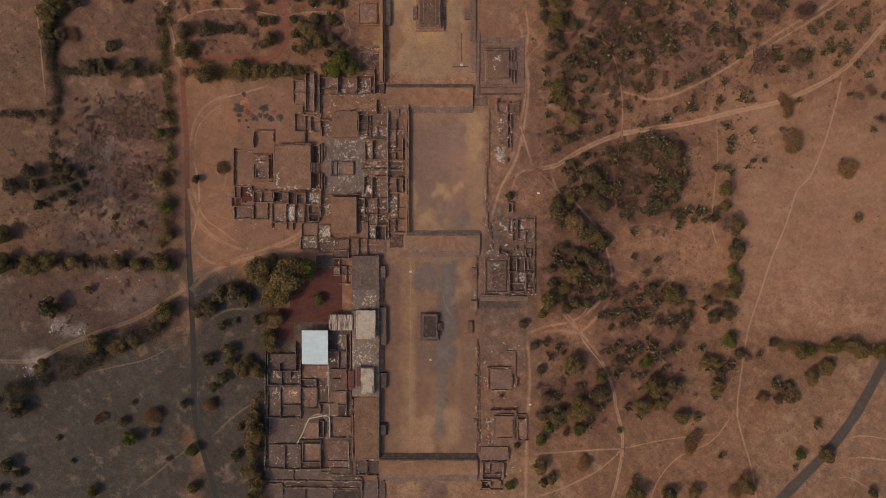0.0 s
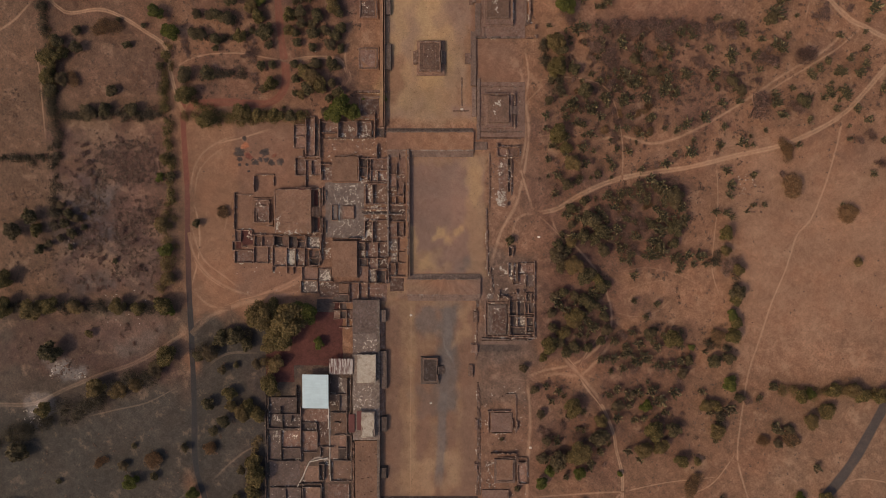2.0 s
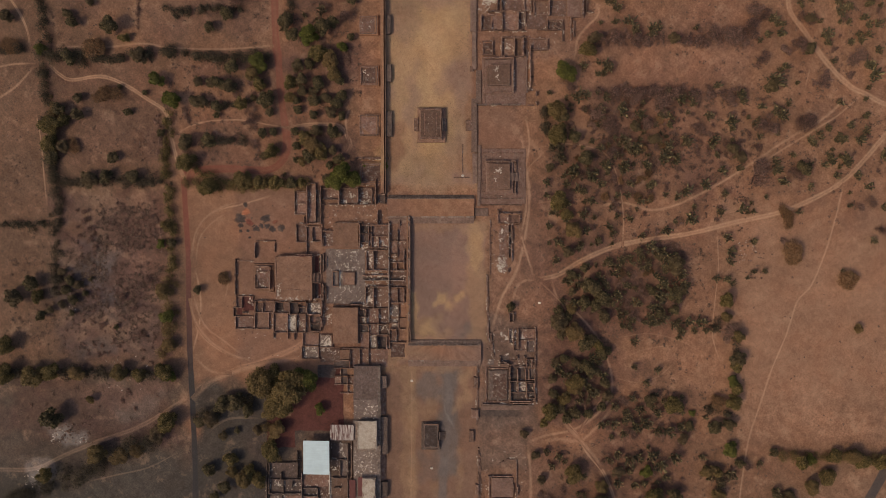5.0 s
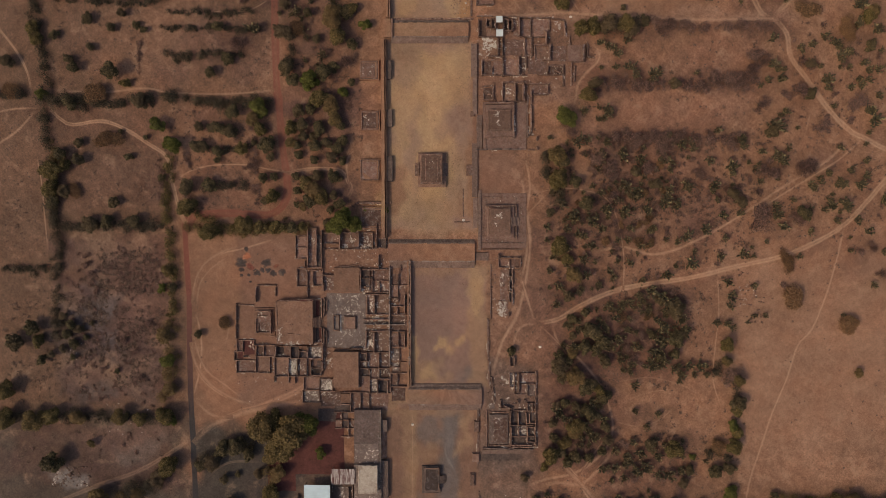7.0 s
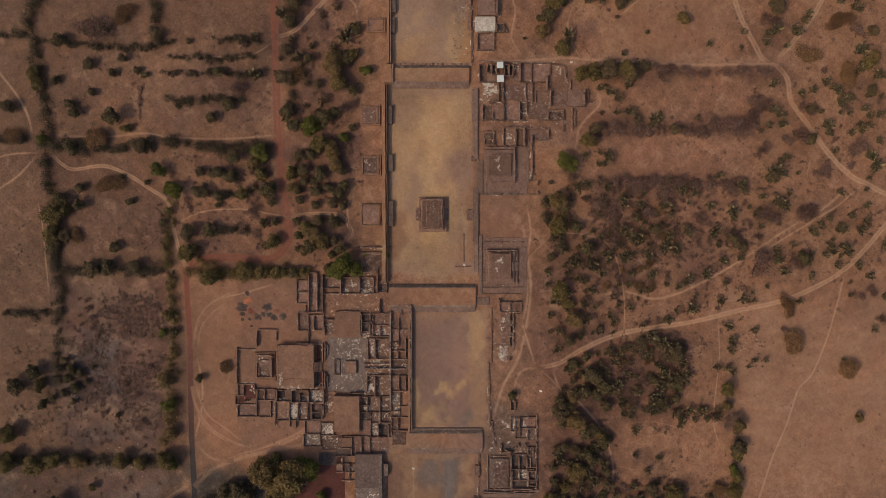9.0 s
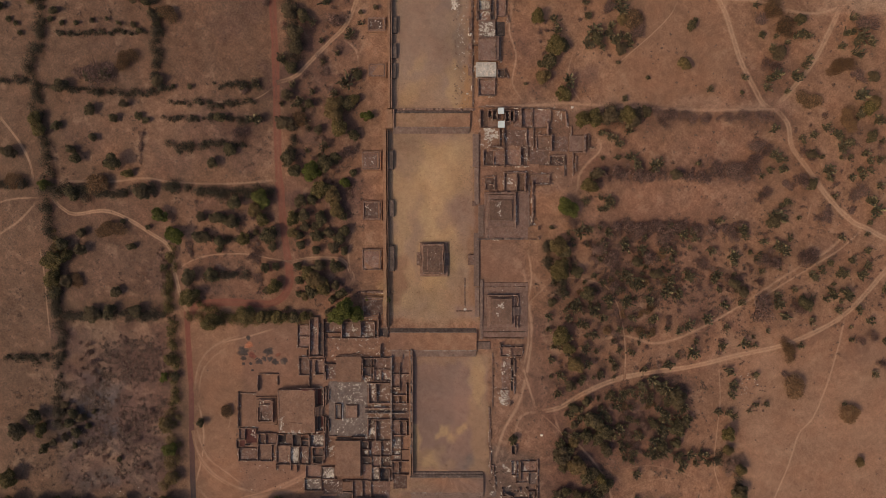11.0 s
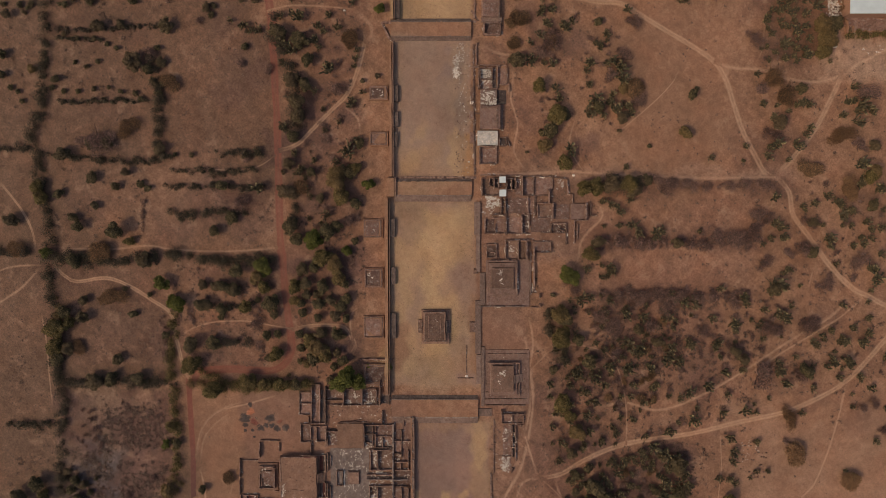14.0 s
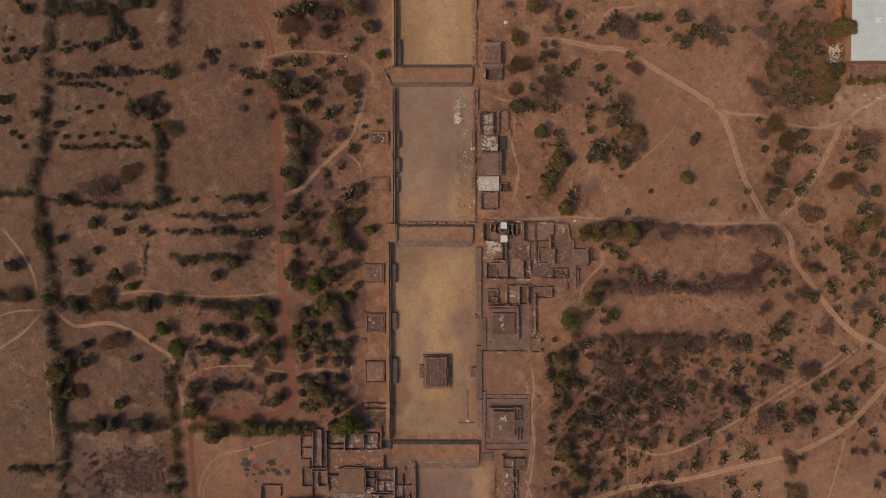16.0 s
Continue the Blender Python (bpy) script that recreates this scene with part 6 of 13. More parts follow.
wall(west_compound, -100.5, 13.0, -98.3, 13.0, 2, 0.6, 0, even=True)
plaster(west_compound, -98.2, 16.6, -95.4, 20.0, 9, 0.16, 0.6)
wall(west_compound, -95.2, 18.6, -84.8, 18.6, 2.0, 0.7, 0, even=True)
wall(west_compound, -94.0, 18.3, -94.1, 13.0, 1.3, 0.6, 0, even=True)
wall(west_compound, -90.4, 17.7, -90.5, 13.3, 1.3, 0.6, 0, even=True)
wall(west_compound, -94.4, 13.0, -84.9, 13.0, 1.3, 0.6, 0, even=True)
wall(west_compound, -87.4, 12.4, -87.5, 4.6, 1.3, 0.6, 0, even=True)
wall(west_compound, -85.1, 18.3, -85.2, 3.7, 1.3, 0.6, 0, even=True)
wall(west_compound, -94.4, 12.4, -94.5, 4.9, 1.3, 0.6, 0, even=True)
wall(west_compound, -94.5, 4.9, -87.2, 4.9, 1.3, 0.6, 0, even=True)
floor_slab(west_compound, -93.8, 13.3, -90.7, 17.7, 0.09, MAT_FLOOR)
floor_slab(west_compound, -90.1, 13.3, -85.3, 17.7, 0.09, MAT_FLOOR)
floor_slab(west_compound, -93.9, 5.1, -87.6, 12.1, 0.09, MAT_STONE_RED)
plaster(west_compound, -87.1, 6.5, -85.4, 10.7, 4, 0.16, 0.5)
wall(west_compound, -84.5, 18.3, -63.5, 18.3, 1.6, 0.6, 0, even=True)
wall(west_compound, -84.6, 12.7, -77.0, 12.7, 1.6, 0.6, 0, even=True)
wall(west_compound, -78.1, 12.1, -78.2, 3.2, 1.6, 0.6, 0, even=True)
wall(west_compound, -84.7, 3.2, -69.3, 3.2, 1.6, 0.6, 0, even=True)
wall(west_compound, -73.7, 12.1, -73.7, 3.2, 1.6, 0.6, 0, even=True)
wall(west_compound, -69.2, 12.1, -69.3, 3.2, 1.6, 0.6, 0, even=True)
wall(west_compound, -77.0, 12.1, -68.6, 12.1, 1.6, 0.6, 0, even=True)
wall(west_compound, -72.8, 15.5, -69.2, 15.5, 1.6, 0.6, 0, even=True)
wall(west_compound, -77.0, 18.0, -77.0, 12.1, 2.4, 0.6, 0, even=True)
wall(west_compound, -84.2, 18.0, -84.3, 13.5, 2.4, 0.6, 0, even=True)
wall(west_compound, -72.8, 16.6, -72.8, 12.4, 2.4, 0.6, 0, even=True)
wall(west_compound, -68.9, 18.6, -68.9, 12.7, 2.4, 0.6, 0, even=True)
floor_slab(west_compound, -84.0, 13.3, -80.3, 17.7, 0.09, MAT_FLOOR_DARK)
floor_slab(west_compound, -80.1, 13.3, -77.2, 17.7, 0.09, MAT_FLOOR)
# Dark slab: the deep shade of this room is in its colour.
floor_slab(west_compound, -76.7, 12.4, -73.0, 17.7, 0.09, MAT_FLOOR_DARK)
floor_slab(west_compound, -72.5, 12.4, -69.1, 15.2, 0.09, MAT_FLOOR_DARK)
floor_slab(west_compound, -84.6, 3.5, -78.4, 12.1, 0.09, MAT_STONE_RED)
floor_slab(west_compound, -77.6, 3.5, -73.9, 11.9, 0.09, MAT_PATIO)
floor_slab(west_compound, -73.4, 3.5, -69.4, 11.9, 0.09, MAT_FLOOR)
plaster(west_compound, -77.9, 4.9, -73.6, 11.0, 46, 0.16, 1.1)
plaster(west_compound, -82.6, 12.1, -80.3, 14.4, 6, 0.16, 0.7)
plaster(west_compound, -73.1, 5.1, -69.2, 9.9, 10, 0.16, 0.6)
plaster(west_compound, -81.5, 3.7, -78.1, 7.7, 6, 0.16, 0.6)
plaster(west_compound, -70.3, 3.2, -68.9, 6.5, 4, 0.16, 0.6)
wall(west_compound, -68.3, 17.7, -68.3, 12.1, 1.5, 0.6, 0, even=True)
wall(west_compound, -68.3, 12.1, -61.9, 12.1, 1.5, 0.6, 0, even=True)
wall(west_compound, -67.0, 11.0, -67.0, 3.7, 1.5, 0.6, 0, even=True)
wall(west_compound, -61.9, 11.0, -62.0, 3.7, 1.5, 0.6, 0, even=True)
wall(west_compound, -67.0, 7.4, -61.9, 7.4, 1.5, 0.6, 0, even=True)
wall(west_compound, -67.0, 3.7, -62.0, 3.7, 1.5, 0.6, 0, even=True)
wall(west_compound, -61.0, 18.8, -61.1, 6.0, 2.6, 1.0, 0, even=True)
floor_slab(west_compound, -68.0, 12.4, -62.1, 17.7, 0.09, MAT_PATIO)
floor_slab(west_compound, -66.7, 7.7, -64.4, 10.7, 0.09, MAT_FLOOR)
floor_slab(west_compound, -64.2, 7.7, -62.2, 10.7, 0.09, MAT_FLOOR_DARK)
floor_slab(west_compound, -66.7, 4.0, -62.2, 7.1, 0.09, MAT_FLOOR_DARK)
plaster(west_compound, -67.7, 12.7, -61.8, 16.9, 18, 0.16, 1.0)
plaster(west_compound, -60.5, 5.1, -56.3, 14.9, 18, 0.16, 0.7)
wall(west_compound, -85.2, 3.2, -85.3, 0.4, 1.2, 0.6, 0, even=True)
wall(west_compound, -78.2, 3.2, -78.3, -0.2, 1.2, 0.6, 0, even=True)
wall(west_compound, -74.9, 3.2, -74.9, -0.5, 1.2, 0.6, 0, even=True)
wall(west_compound, -70.7, 2.9, -70.7, -3.6, 1.3, 0.6, 0, even=True)
wall(west_compound, -70.7, -3.6, -63.1, -3.6, 1.3, 0.6, 0, even=True)
wall(west_compound, -70.7, 2.9, -63.1, 2.9, 1.3, 0.6, 0, even=True)
wall(west_compound, -71.3, -4.1, -71.3, -10.0, 1.3, 0.6, 0, even=True)
wall(west_compound, -71.3, -10.0, -62.1, -10.0, 1.3, 0.6, 0, even=True)
wall(west_compound, -62.8, 2.3, -62.9, -10.3, 1.3, 0.6, 0, even=True)
wall(west_compound, -56.4, 1.8, -56.4, -4.1, 1.3, 0.6, 0, even=True)
wall(west_compound, -62.3, 1.8, -56.4, 1.8, 1.3, 0.6, 0, even=True)
wall(west_compound, -62.3, -4.4, -55.3, -4.4, 1.3, 0.6, 0, even=True)
floor_slab(west_compound, -70.4, -3.3, -63.4, 2.3, 0.09, MAT_FLOOR)
floor_slab(west_compound, -71.0, -9.7, -63.4, -4.4, 0.09, MAT_PATIO)
floor_slab(west_compound, -62.3, -4.1, -56.6, 1.2, 0.09, MAT_PATIO)
plaster(west_compound, -62.0, -3.8, -56.9, 0.9, 36, 0.16, 1.0)
plaster(west_compound, -70.7, -9.4, -63.1, -4.7, 22, 0.16, 0.8)
plaster(west_compound, -62.0, -6.4, -53.0, -4.7, 14, 0.16, 0.6)
floor_slab(west_compound, -62.1, -12.0, -52.5, -5.0, 0.09, MAT_FLOOR)
plaster(west_compound, -60.9, -11.4, -53.0, -5.8, 9, 0.16, 0.4)
platform(west_compound, -55.8, -2.2, -43.1, 15.8, 2.6, 1, 0.5, 0, MAT_TERRACE, name="platform")
wall(west_compound, -42.9, 15.8, -43.0, -2.4, 1.4, 0.7, 0, even=True)
wall(west_compound, -42.3, 14.9, -39.5, 14.9, 1.8, 0.6, 0, even=True)
wall(west_compound, -42.3, 10.7, -38.4, 10.7, 1.8, 0.6, 0, even=True)
wall(west_compound, -39.5, 14.9, -39.5, 10.7, 1.8, 0.6, 0, even=True)
# Rooms beside the tall platform; its shade is put into the floor colour.
floor_slab(west_compound, -42.3, 11.0, -39.5, 14.7, 0.09, MAT_FLOOR_DARK)
floor_slab(west_compound, -41.2, 7.4, -37.8, 10.2, 0.09, MAT_FLOOR_DARK)
plaster(west_compound, -41.2, 7.4, -38.9, 11.0, 8, 0.16, 0.8)
wall(west_compound, -42.3, 7.1, -38.4, 7.1, 1.5, 0.6, 0, even=True)
wall(west_compound, -42.4, 3.2, -38.4, 3.2, 1.5, 0.6, 0, even=True)
wall(west_compound, -38.1, 6.5, -38.2, -5.2, 1.5, 0.6, 0, even=True)
wall(west_compound, -38.2, 1.8, -28.1, 1.8, 1.5, 0.6, 0, even=True)
wall(west_compound, -38.2, -5.2, -28.1, -5.2, 1.5, 0.6, 0, even=True)
wall(west_compound, -52.5, -5.0, -38.2, -5.0, 1.5, 0.6, 0, even=True)
wall(west_compound, -29.2, 0.9, -29.2, -5.2, 1.5, 0.6, 0, even=True)
wall(west_compound, -34.0, 1.2, -34.0, -5.2, 2.8, 0.8, 0, even=True)
floor_slab(west_compound, -37.6, -5.0, -34.2, 1.2, 0.09, MAT_PATIO)
floor_slab(west_compound, -33.4, -4.9, -29.5, 0.9, 0.09, MAT_FLOOR_DARK)
plaster(west_compound, -37.6, -4.1, -34.2, 0.7, 16, 0.16, 0.8)
floor_slab(west_compound, -42.1, 3.5, -38.7, 6.5, 0.09, MAT_FLOOR_DARK)
floor_slab(west_compound, -42.1, -4.7, -38.4, 2.6, 0.09, MAT_FLOOR)
plaster(west_compound, -37.9, 2.3, -28.9, 6.5, 16, 0.16, 0.7)
wall(west_compound, -33.4, 7.1, -33.4, 1.8, 1.4, 0.6, 0, even=True)
floor_slab(west_compound, -37.6, 2.1, -33.7, 6.5, 0.09, MAT_FLOOR)
floor_slab(west_compound, -33.1, 2.1, -28.3, 6.5, 0.09, MAT_FLOOR)
wall(west_compound, -27.8, 7.7, -23.3, 7.7, 1.4, 0.6, 0, even=True)
wall(west_compound, -23.3, 10.5, -23.3, 4.9, 1.4, 0.6, 0, even=True)
wall(west_compound, -27.8, 4.9, -18.3, 4.9, 1.4, 0.6, 0, even=True)
wall(west_compound, -27.8, 4.9, -27.8, -5.2, 1.4, 0.6, 0, even=True)
wall(west_compound, -24.4, 4.3, -24.5, -1.9, 1.4, 0.6, 0, even=True)
wall(west_compound, -27.8, -1.9, -18.9, -1.9, 1.4, 0.6, 0, even=True)
floor_slab(west_compound, -27.2, -1.6, -24.4, 3.7, 0.09, MAT_FLOOR)
floor_slab(west_compound, -27.3, -9.2, -20.5, -2.7, 0.09, MAT_FLOOR)
platform(west_compound, -22.8, 5.4, -18.8, 10.5, 0.8, 1, 0.4, 0, MAT_TERRACE, name="platform")
floor_slab(west_compound, -26.9, 5.4, -23.6, 9.9, 0.09, MAT_PATIO)
plaster(west_compound, -26.9, 5.4, -23.3, 10.2, 10, 0.16, 0.9)
platform(west_compound, -52.5, -10.3, -47.7, -5.5, 1.0, 1, 0.4, 0, MAT_TERRACE, name="platform")
wall(west_compound, -52.5, -10.6, -47.8, -10.6, 2.0, 0.7, 0, even=True)
wall(west_compound, -47.4, -5.0, -47.5, -14.8, 1.5, 0.6, 0, even=True)
wall(west_compound, -42.7, -5.2, -42.7, -14.8, 1.5, 0.6, 0, even=True)
wall(west_compound, -38.5, -5.2, -38.5, -14.8, 1.5, 0.6, 0, even=True)
wall(west_compound, -47.5, -14.8, -33.5, -14.8, 1.5, 0.6, 0, even=True)
wall(west_compound, -55.4, -14.8, -47.5, -14.8, 1.5, 0.6, 0, even=True)
floor_slab(west_compound, -47.2, -14.5, -43.0, -5.5, 0.09, MAT_FLOOR)
floor_slab(west_compound, -42.4, -14.5, -38.7, -5.5, 0.09, MAT_FLOOR)
floor_slab(west_compound, -38.2, -14.2, -28.9, -5.8, 0.09, MAT_FLOOR)
floor_slab(west_compound, -55.3, -14.5, -47.7, -10.9, 0.09, MAT_FLOOR_DARK)
plaster(west_compound, -41.3, -11.7, -30.1, -7.5, 8, 0.16, 0.4)
wall(west_compound, -55.4, -18.7, -45.3, -18.7, 1.3, 0.6, 0, even=True)
wall(west_compound, -55.4, -23.0, -45.3, -23.0, 1.3, 0.6, 0, even=True)
wall(west_compound, -52.0, -15.4, -52.0, -23.0, 1.3, 0.6, 0, even=True)
wall(west_compound, -48.6, -18.7, -48.7, -27.2, 1.3, 0.6, 0, even=True)
wall(west_compound, -45.3, -15.4, -45.3, -27.2, 1.3, 0.6, 0, even=True)
wall(west_compound, -52.6, -27.2, -45.3, -27.2, 1.3, 0.6, 0, even=True)
floor_slab(west_compound, -51.4, -18.4, -48.9, -15.4, 0.09, MAT_FLOOR_DARK)
floor_slab(west_compound, -51.5, -22.7, -48.9, -19.3, 0.09, MAT_FLOOR_DARK)
floor_slab(west_compound, -48.4, -22.7, -45.5, -19.3, 0.09, MAT_FLOOR)
floor_slab(west_compound, -55.1, -22.7, -52.3, -19.3, 0.09, MAT_FLOOR)
plaster(west_compound, -48.1, -26.6, -45.3, -20.4, 8, 0.16, 0.6)
floor_slab(west_compound, -63.8, -19.6, -54.8, -13.1, 0.09, MAT_FLOOR_DARK)
rubble(west_compound, -105.4, -14.5, -18.8, 21.1, 420, 0, 0.34)
rubble(west_compound, -74.2, 45.6, -27.0, 76.0, 180, 0, 0.34)
plaster(west_compound, -104.1, -10.3, -27.2, 21.1, 42, 0.12, 0.35)
plaster(west_compound, -61.4, 45.6, -18.7, 74.3, 46, 0.12, 0.45)
plaster(west_compound, -39.8, 0.9, -18.7, 45.5, 50, 0.12, 0.6)

south_compound = thing("ruined_compound", 0, 0, "excavated stone rooms and terrace along the avenue, mostly roofless", "ruin")
platform(south_compound, -45.65, -40.11, -32.01, -13.08, 2.8, 1, 0.5, 0, MAT_FLOOR_DARK, name="terrace")
platform(south_compound, -45.8, -83.25, -32.17, -40.11, 3, 1, 0.5, 0, MAT_STONE_GREY, name="terrace")
platform(south_compound, -44.9, -114.17, -32.29, -83.26, 2.8, 1, 0.5, 0, MAT_TERRACE, name="terrace")
wall(south_compound, -32.75, -13.08, -33.14, -114.17, 0.7, 1.3, 2.8, MAT_STONE_GREY)
floor_slab(south_compound, -45.18, -39.26, -33.7, -29.95, 2.9, MAT_PATIO)
plaster(south_compound, -45.32, -67.59, -33.53, -56.24, 70, 3.06, 0.42)
plaster(south_compound, -45.18, -39.26, -33.7, -29.95, 34, 2.95, 0.42)
stairs(south_compound, -32.08, -71, -29.87, -56.8, 2.2, "-x", 7)
stairs(south_compound, -31.95, -37.85, -29.75, -24.32, 2.2, "-x", 7)
wall(south_compound, -46.6, -83.83, -46.65, -93.83, 1.1, 0.7, 0, MAT_STONE_DARK)
wall(south_compound, -46.67, -96.12, -46.71, -103.85, 1.1, 0.7, 0, MAT_STONE_DARK)
wall(south_compound, -62.15, -121.96, -57.6, -121.96, 1.1, 0.7, 0, MAT_STONE_DARK)
wall(south_compound, -89.99, -119.98, -81.46, -119.97, 1.1, 0.7, 0, MAT_STONE_DARK)
wall(south_compound, -57.33, -123.4, -46.81, -123.39, 1.1, 0.7, 0, MAT_STONE_DARK)
wall(south_compound, -46.78, -117.06, -46.81, -123.39, 1.1, 0.7, 0, MAT_STONE_DARK)
wall(south_compound, -44.54, -123.39, -38.86, -123.38, 1.1, 0.7, 0, MAT_STONE_DARK)
wall(south_compound, -44.5, -116.19, -44.54, -123.39, 1.1, 0.7, 0, MAT_STONE_DARK)
wall(south_compound, -38.83, -116.19, -38.86, -123.38, 1.1, 0.7, 0, MAT_STONE_DARK)
floor_slab(south_compound, -44.36, -123.24, -39, -116.34, 0.09, MAT_FLOOR_DARK)
wall(south_compound, -38.86, -123.38, -32.89, -123.37, 1.1, 0.7, 0, MAT_STONE_DARK)
wall(south_compound, -38.83, -116.19, -38.86, -123.38, 1.1, 0.7, 0, MAT_STONE_DARK)
wall(south_compound, -32.87, -116.18, -32.89, -123.37, 1.1, 0.7, 0, MAT_STONE_DARK)
floor_slab(south_compound, -38.69, -123.23, -33.03, -116.33, 0.09, MAT_FLOOR_DARK)
wall(south_compound, -89.99, -120.55, -75.78, -120.54, 1.1, 0.7, 0, MAT_STONE_DARK)
wall(south_compound, -90.05, -126.32, -75.83, -126.3, 1.1, 0.7, 0, MAT_STONE_DARK)
wall(south_compound, -89.99, -120.55, -90.05, -126.32, 1.1, 0.7, 0, MAT_STONE_DARK)
floor_slab(south_compound, -89.85, -126.16, -75.97, -120.7, 0.09, MAT_FLOOR_DARK)
wall(south_compound, -75.78, -120.54, -62.99, -120.53, 1.1, 0.7, 0, MAT_STONE_DARK)
wall(south_compound, -75.83, -126.3, -63.03, -126.29, 1.1, 0.7, 0, MAT_STONE_DARK)
wall(south_compound, -75.78, -120.54, -75.83, -126.3, 1.1, 0.7, 0, MAT_STONE_DARK)
floor_slab(south_compound, -75.64, -126.14, -63.18, -120.68, 0.09, MAT_FLOOR_DARK)
wall(south_compound, -90.07, -127.76, -81.53, -127.75, 1.1, 0.7, 0, MAT_STONE_DARK)
wall(south_compound, -81.53, -127.75, -81.63, -137.85, 1.1, 0.7, 0, MAT_STONE_DARK)
floor_slab(south_compound, -89.93, -137.71, -81.77, -127.9, 0.09, MAT_FLOOR_DARK)
wall(south_compound, -81.55, -129.77, -70.17, -129.75, 1.1, 0.7, 0, MAT_STONE_DARK)
wall(south_compound, -70.17, -129.75, -70.24, -137.84, 1.1, 0.7, 0, MAT_STONE_DARK)
floor_slab(south_compound, -81.41, -137.69, -70.38, -129.91, 0.09, MAT_FLOOR_DARK)
wall(south_compound, -70.17, -129.75, -55.95, -129.74, 1.1, 0.7, 0, MAT_STONE_DARK)
wall(south_compound, -55.95, -129.74, -56, -137.82, 1.1, 0.7, 0, MAT_STONE_DARK)
floor_slab(south_compound, -70.03, -137.68, -56.14, -129.9, 0.09, MAT_FLOOR_DARK)
wall(south_compound, -55.92, -124.84, -41.71, -124.82, 1.1, 0.7, 0, MAT_STONE_DARK)
wall(south_compound, -55.92, -124.84, -55.95, -129.74, 1.1, 0.7, 0, MAT_STONE_DARK)
wall(south_compound, -41.71, -124.82, -41.73, -129.72, 1.1, 0.7, 0, MAT_STONE_DARK)
floor_slab(south_compound, -55.78, -129.58, -41.87, -124.98, 0.09, MAT_FLOOR_DARK)
wall(south_compound, -55.96, -130.89, -41.74, -130.88, 1.1, 0.7, 0, MAT_STONE_DARK)
wall(south_compound, -55.96, -130.89, -56, -137.82, 1.1, 0.7, 0, MAT_STONE_DARK)
wall(south_compound, -41.74, -130.88, -41.77, -137.8, 1.1, 0.7, 0, MAT_STONE_DARK)
floor_slab(south_compound, -55.82, -137.66, -41.91, -131.04, 0.09, MAT_FLOOR_DARK)
wall(south_compound, -41.77, -137.8, -30.39, -137.79, 1.1, 0.7, 0, MAT_STONE_DARK)
wall(south_compound, -41.71, -126.26, -41.77, -137.8, 1.1, 0.7, 0, MAT_STONE_DARK)
wall(south_compound, -30.35, -126.25, -30.39, -137.79, 1.1, 0.7, 0, MAT_STONE_DARK)
floor_slab(south_compound, -41.57, -137.65, -30.53, -126.41, 0.09, MAT_FLOOR_DARK)
wall(south_compound, -90.19, -139.31, -41.78, -139.25, 1.1, 0.7, 0, MAT_STONE_DARK)
wall(south_compound, -90.29, -149.44, -41.83, -149.38, 1.1, 0.7, 0, MAT_STONE_DARK)
wall(south_compound, -90.19, -139.31, -90.29, -149.44, 1.1, 0.7, 0, MAT_STONE_DARK)
wall(south_compound, -41.78, -139.25, -41.83, -149.38, 1.1, 0.7, 0, MAT_STONE_DARK)
floor_slab(south_compound, -90.05, -149.23, -41.97, -139.45, 0.09, MAT_FLOOR_DARK)
wall(south_compound, -46.6, -83.26, -46.71, -103.28, 1.3, 0.7, 0)
wall(south_compound, -90.06, -126.89, -41.72, -126.84, 1.3, 0.7, 0)
wall(south_compound, -45.76, -84.68, -45.92, -115.33, 1.3, 0.7, 0)
wall(south_compound, -44.5, -115.33, -32.58, -115.32, 1.3, 0.7, 0)
wall(south_compound, -81.55, -129.77, -41.73, -130.3, 1.3, 0.7, 0)
wall(south_compound, -33.75, -124.81, -33.8, -137.8, 1.3, 0.7, 0)
track("footpath", [(-57.8, -66.2), (-57.6, -83.3), (-58.0, -94.1), (-62.8, -92.7), (-67.3, -94.7), (-70.8, -101.9), (-73.7, -107.6)], 1.25, (0.44, 0.36, 0.30), "pale gravel walkway through the ruins", fade_ends=4)
floor_slab(south_compound, -77.15, -46.33, -50.9, -20.95, 0.06, MAT_RED_PAVE)
floor_slab(south_compound, -63.62, -22.35, -52.44, -13.92, 0.05, MAT_RED_PAVE)
floor_slab(south_compound, -89.14, -54.83, -75.2, -39.27, 0.05, MAT_RED_PAVE)
rubble(south_compound, -45.47, -114.17, -32.57, -83.26, 60, 2.8, 0.35)
wall(south_compound, -88.0, -62.2, -73.9, -62.2, 1.5, 0.6, 0, MAT_STONE_DARK, even=True)
wall(south_compound, -88.1, -70.7, -72.0, -70.7, 1.5, 0.6, 0, MAT_STONE_DARK, even=True)
wall(south_compound, -88.0, -62.2, -88.2, -77.8, 1.5, 0.6, 0, MAT_STONE_DARK, even=True)
wall(south_compound, -81.0, -71.0, -81.1, -77.8, 1.5, 0.6, 0, MAT_STONE_DARK, even=True)
wall(south_compound, -88.2, -77.8, -71.2, -77.8, 1.5, 0.6, 0, MAT_STONE_DARK, even=True)
wall(south_compound, -88.5, -79.0, -88.6, -94.1, 1.5, 0.6, 0, MAT_STONE_DARK, even=True)
wall(south_compound, -81.7, -79.0, -81.8, -94.1, 1.5, 0.6, 0, MAT_STONE_DARK, even=True)
wall(south_compound, -81.2, -87.8, -72.1, -87.8, 1.5, 0.6, 0, MAT_STONE_DARK, even=True)
wall(south_compound, -88.6, -94.1, -72.2, -94.1, 1.5, 0.6, 0, MAT_STONE_DARK, even=True)
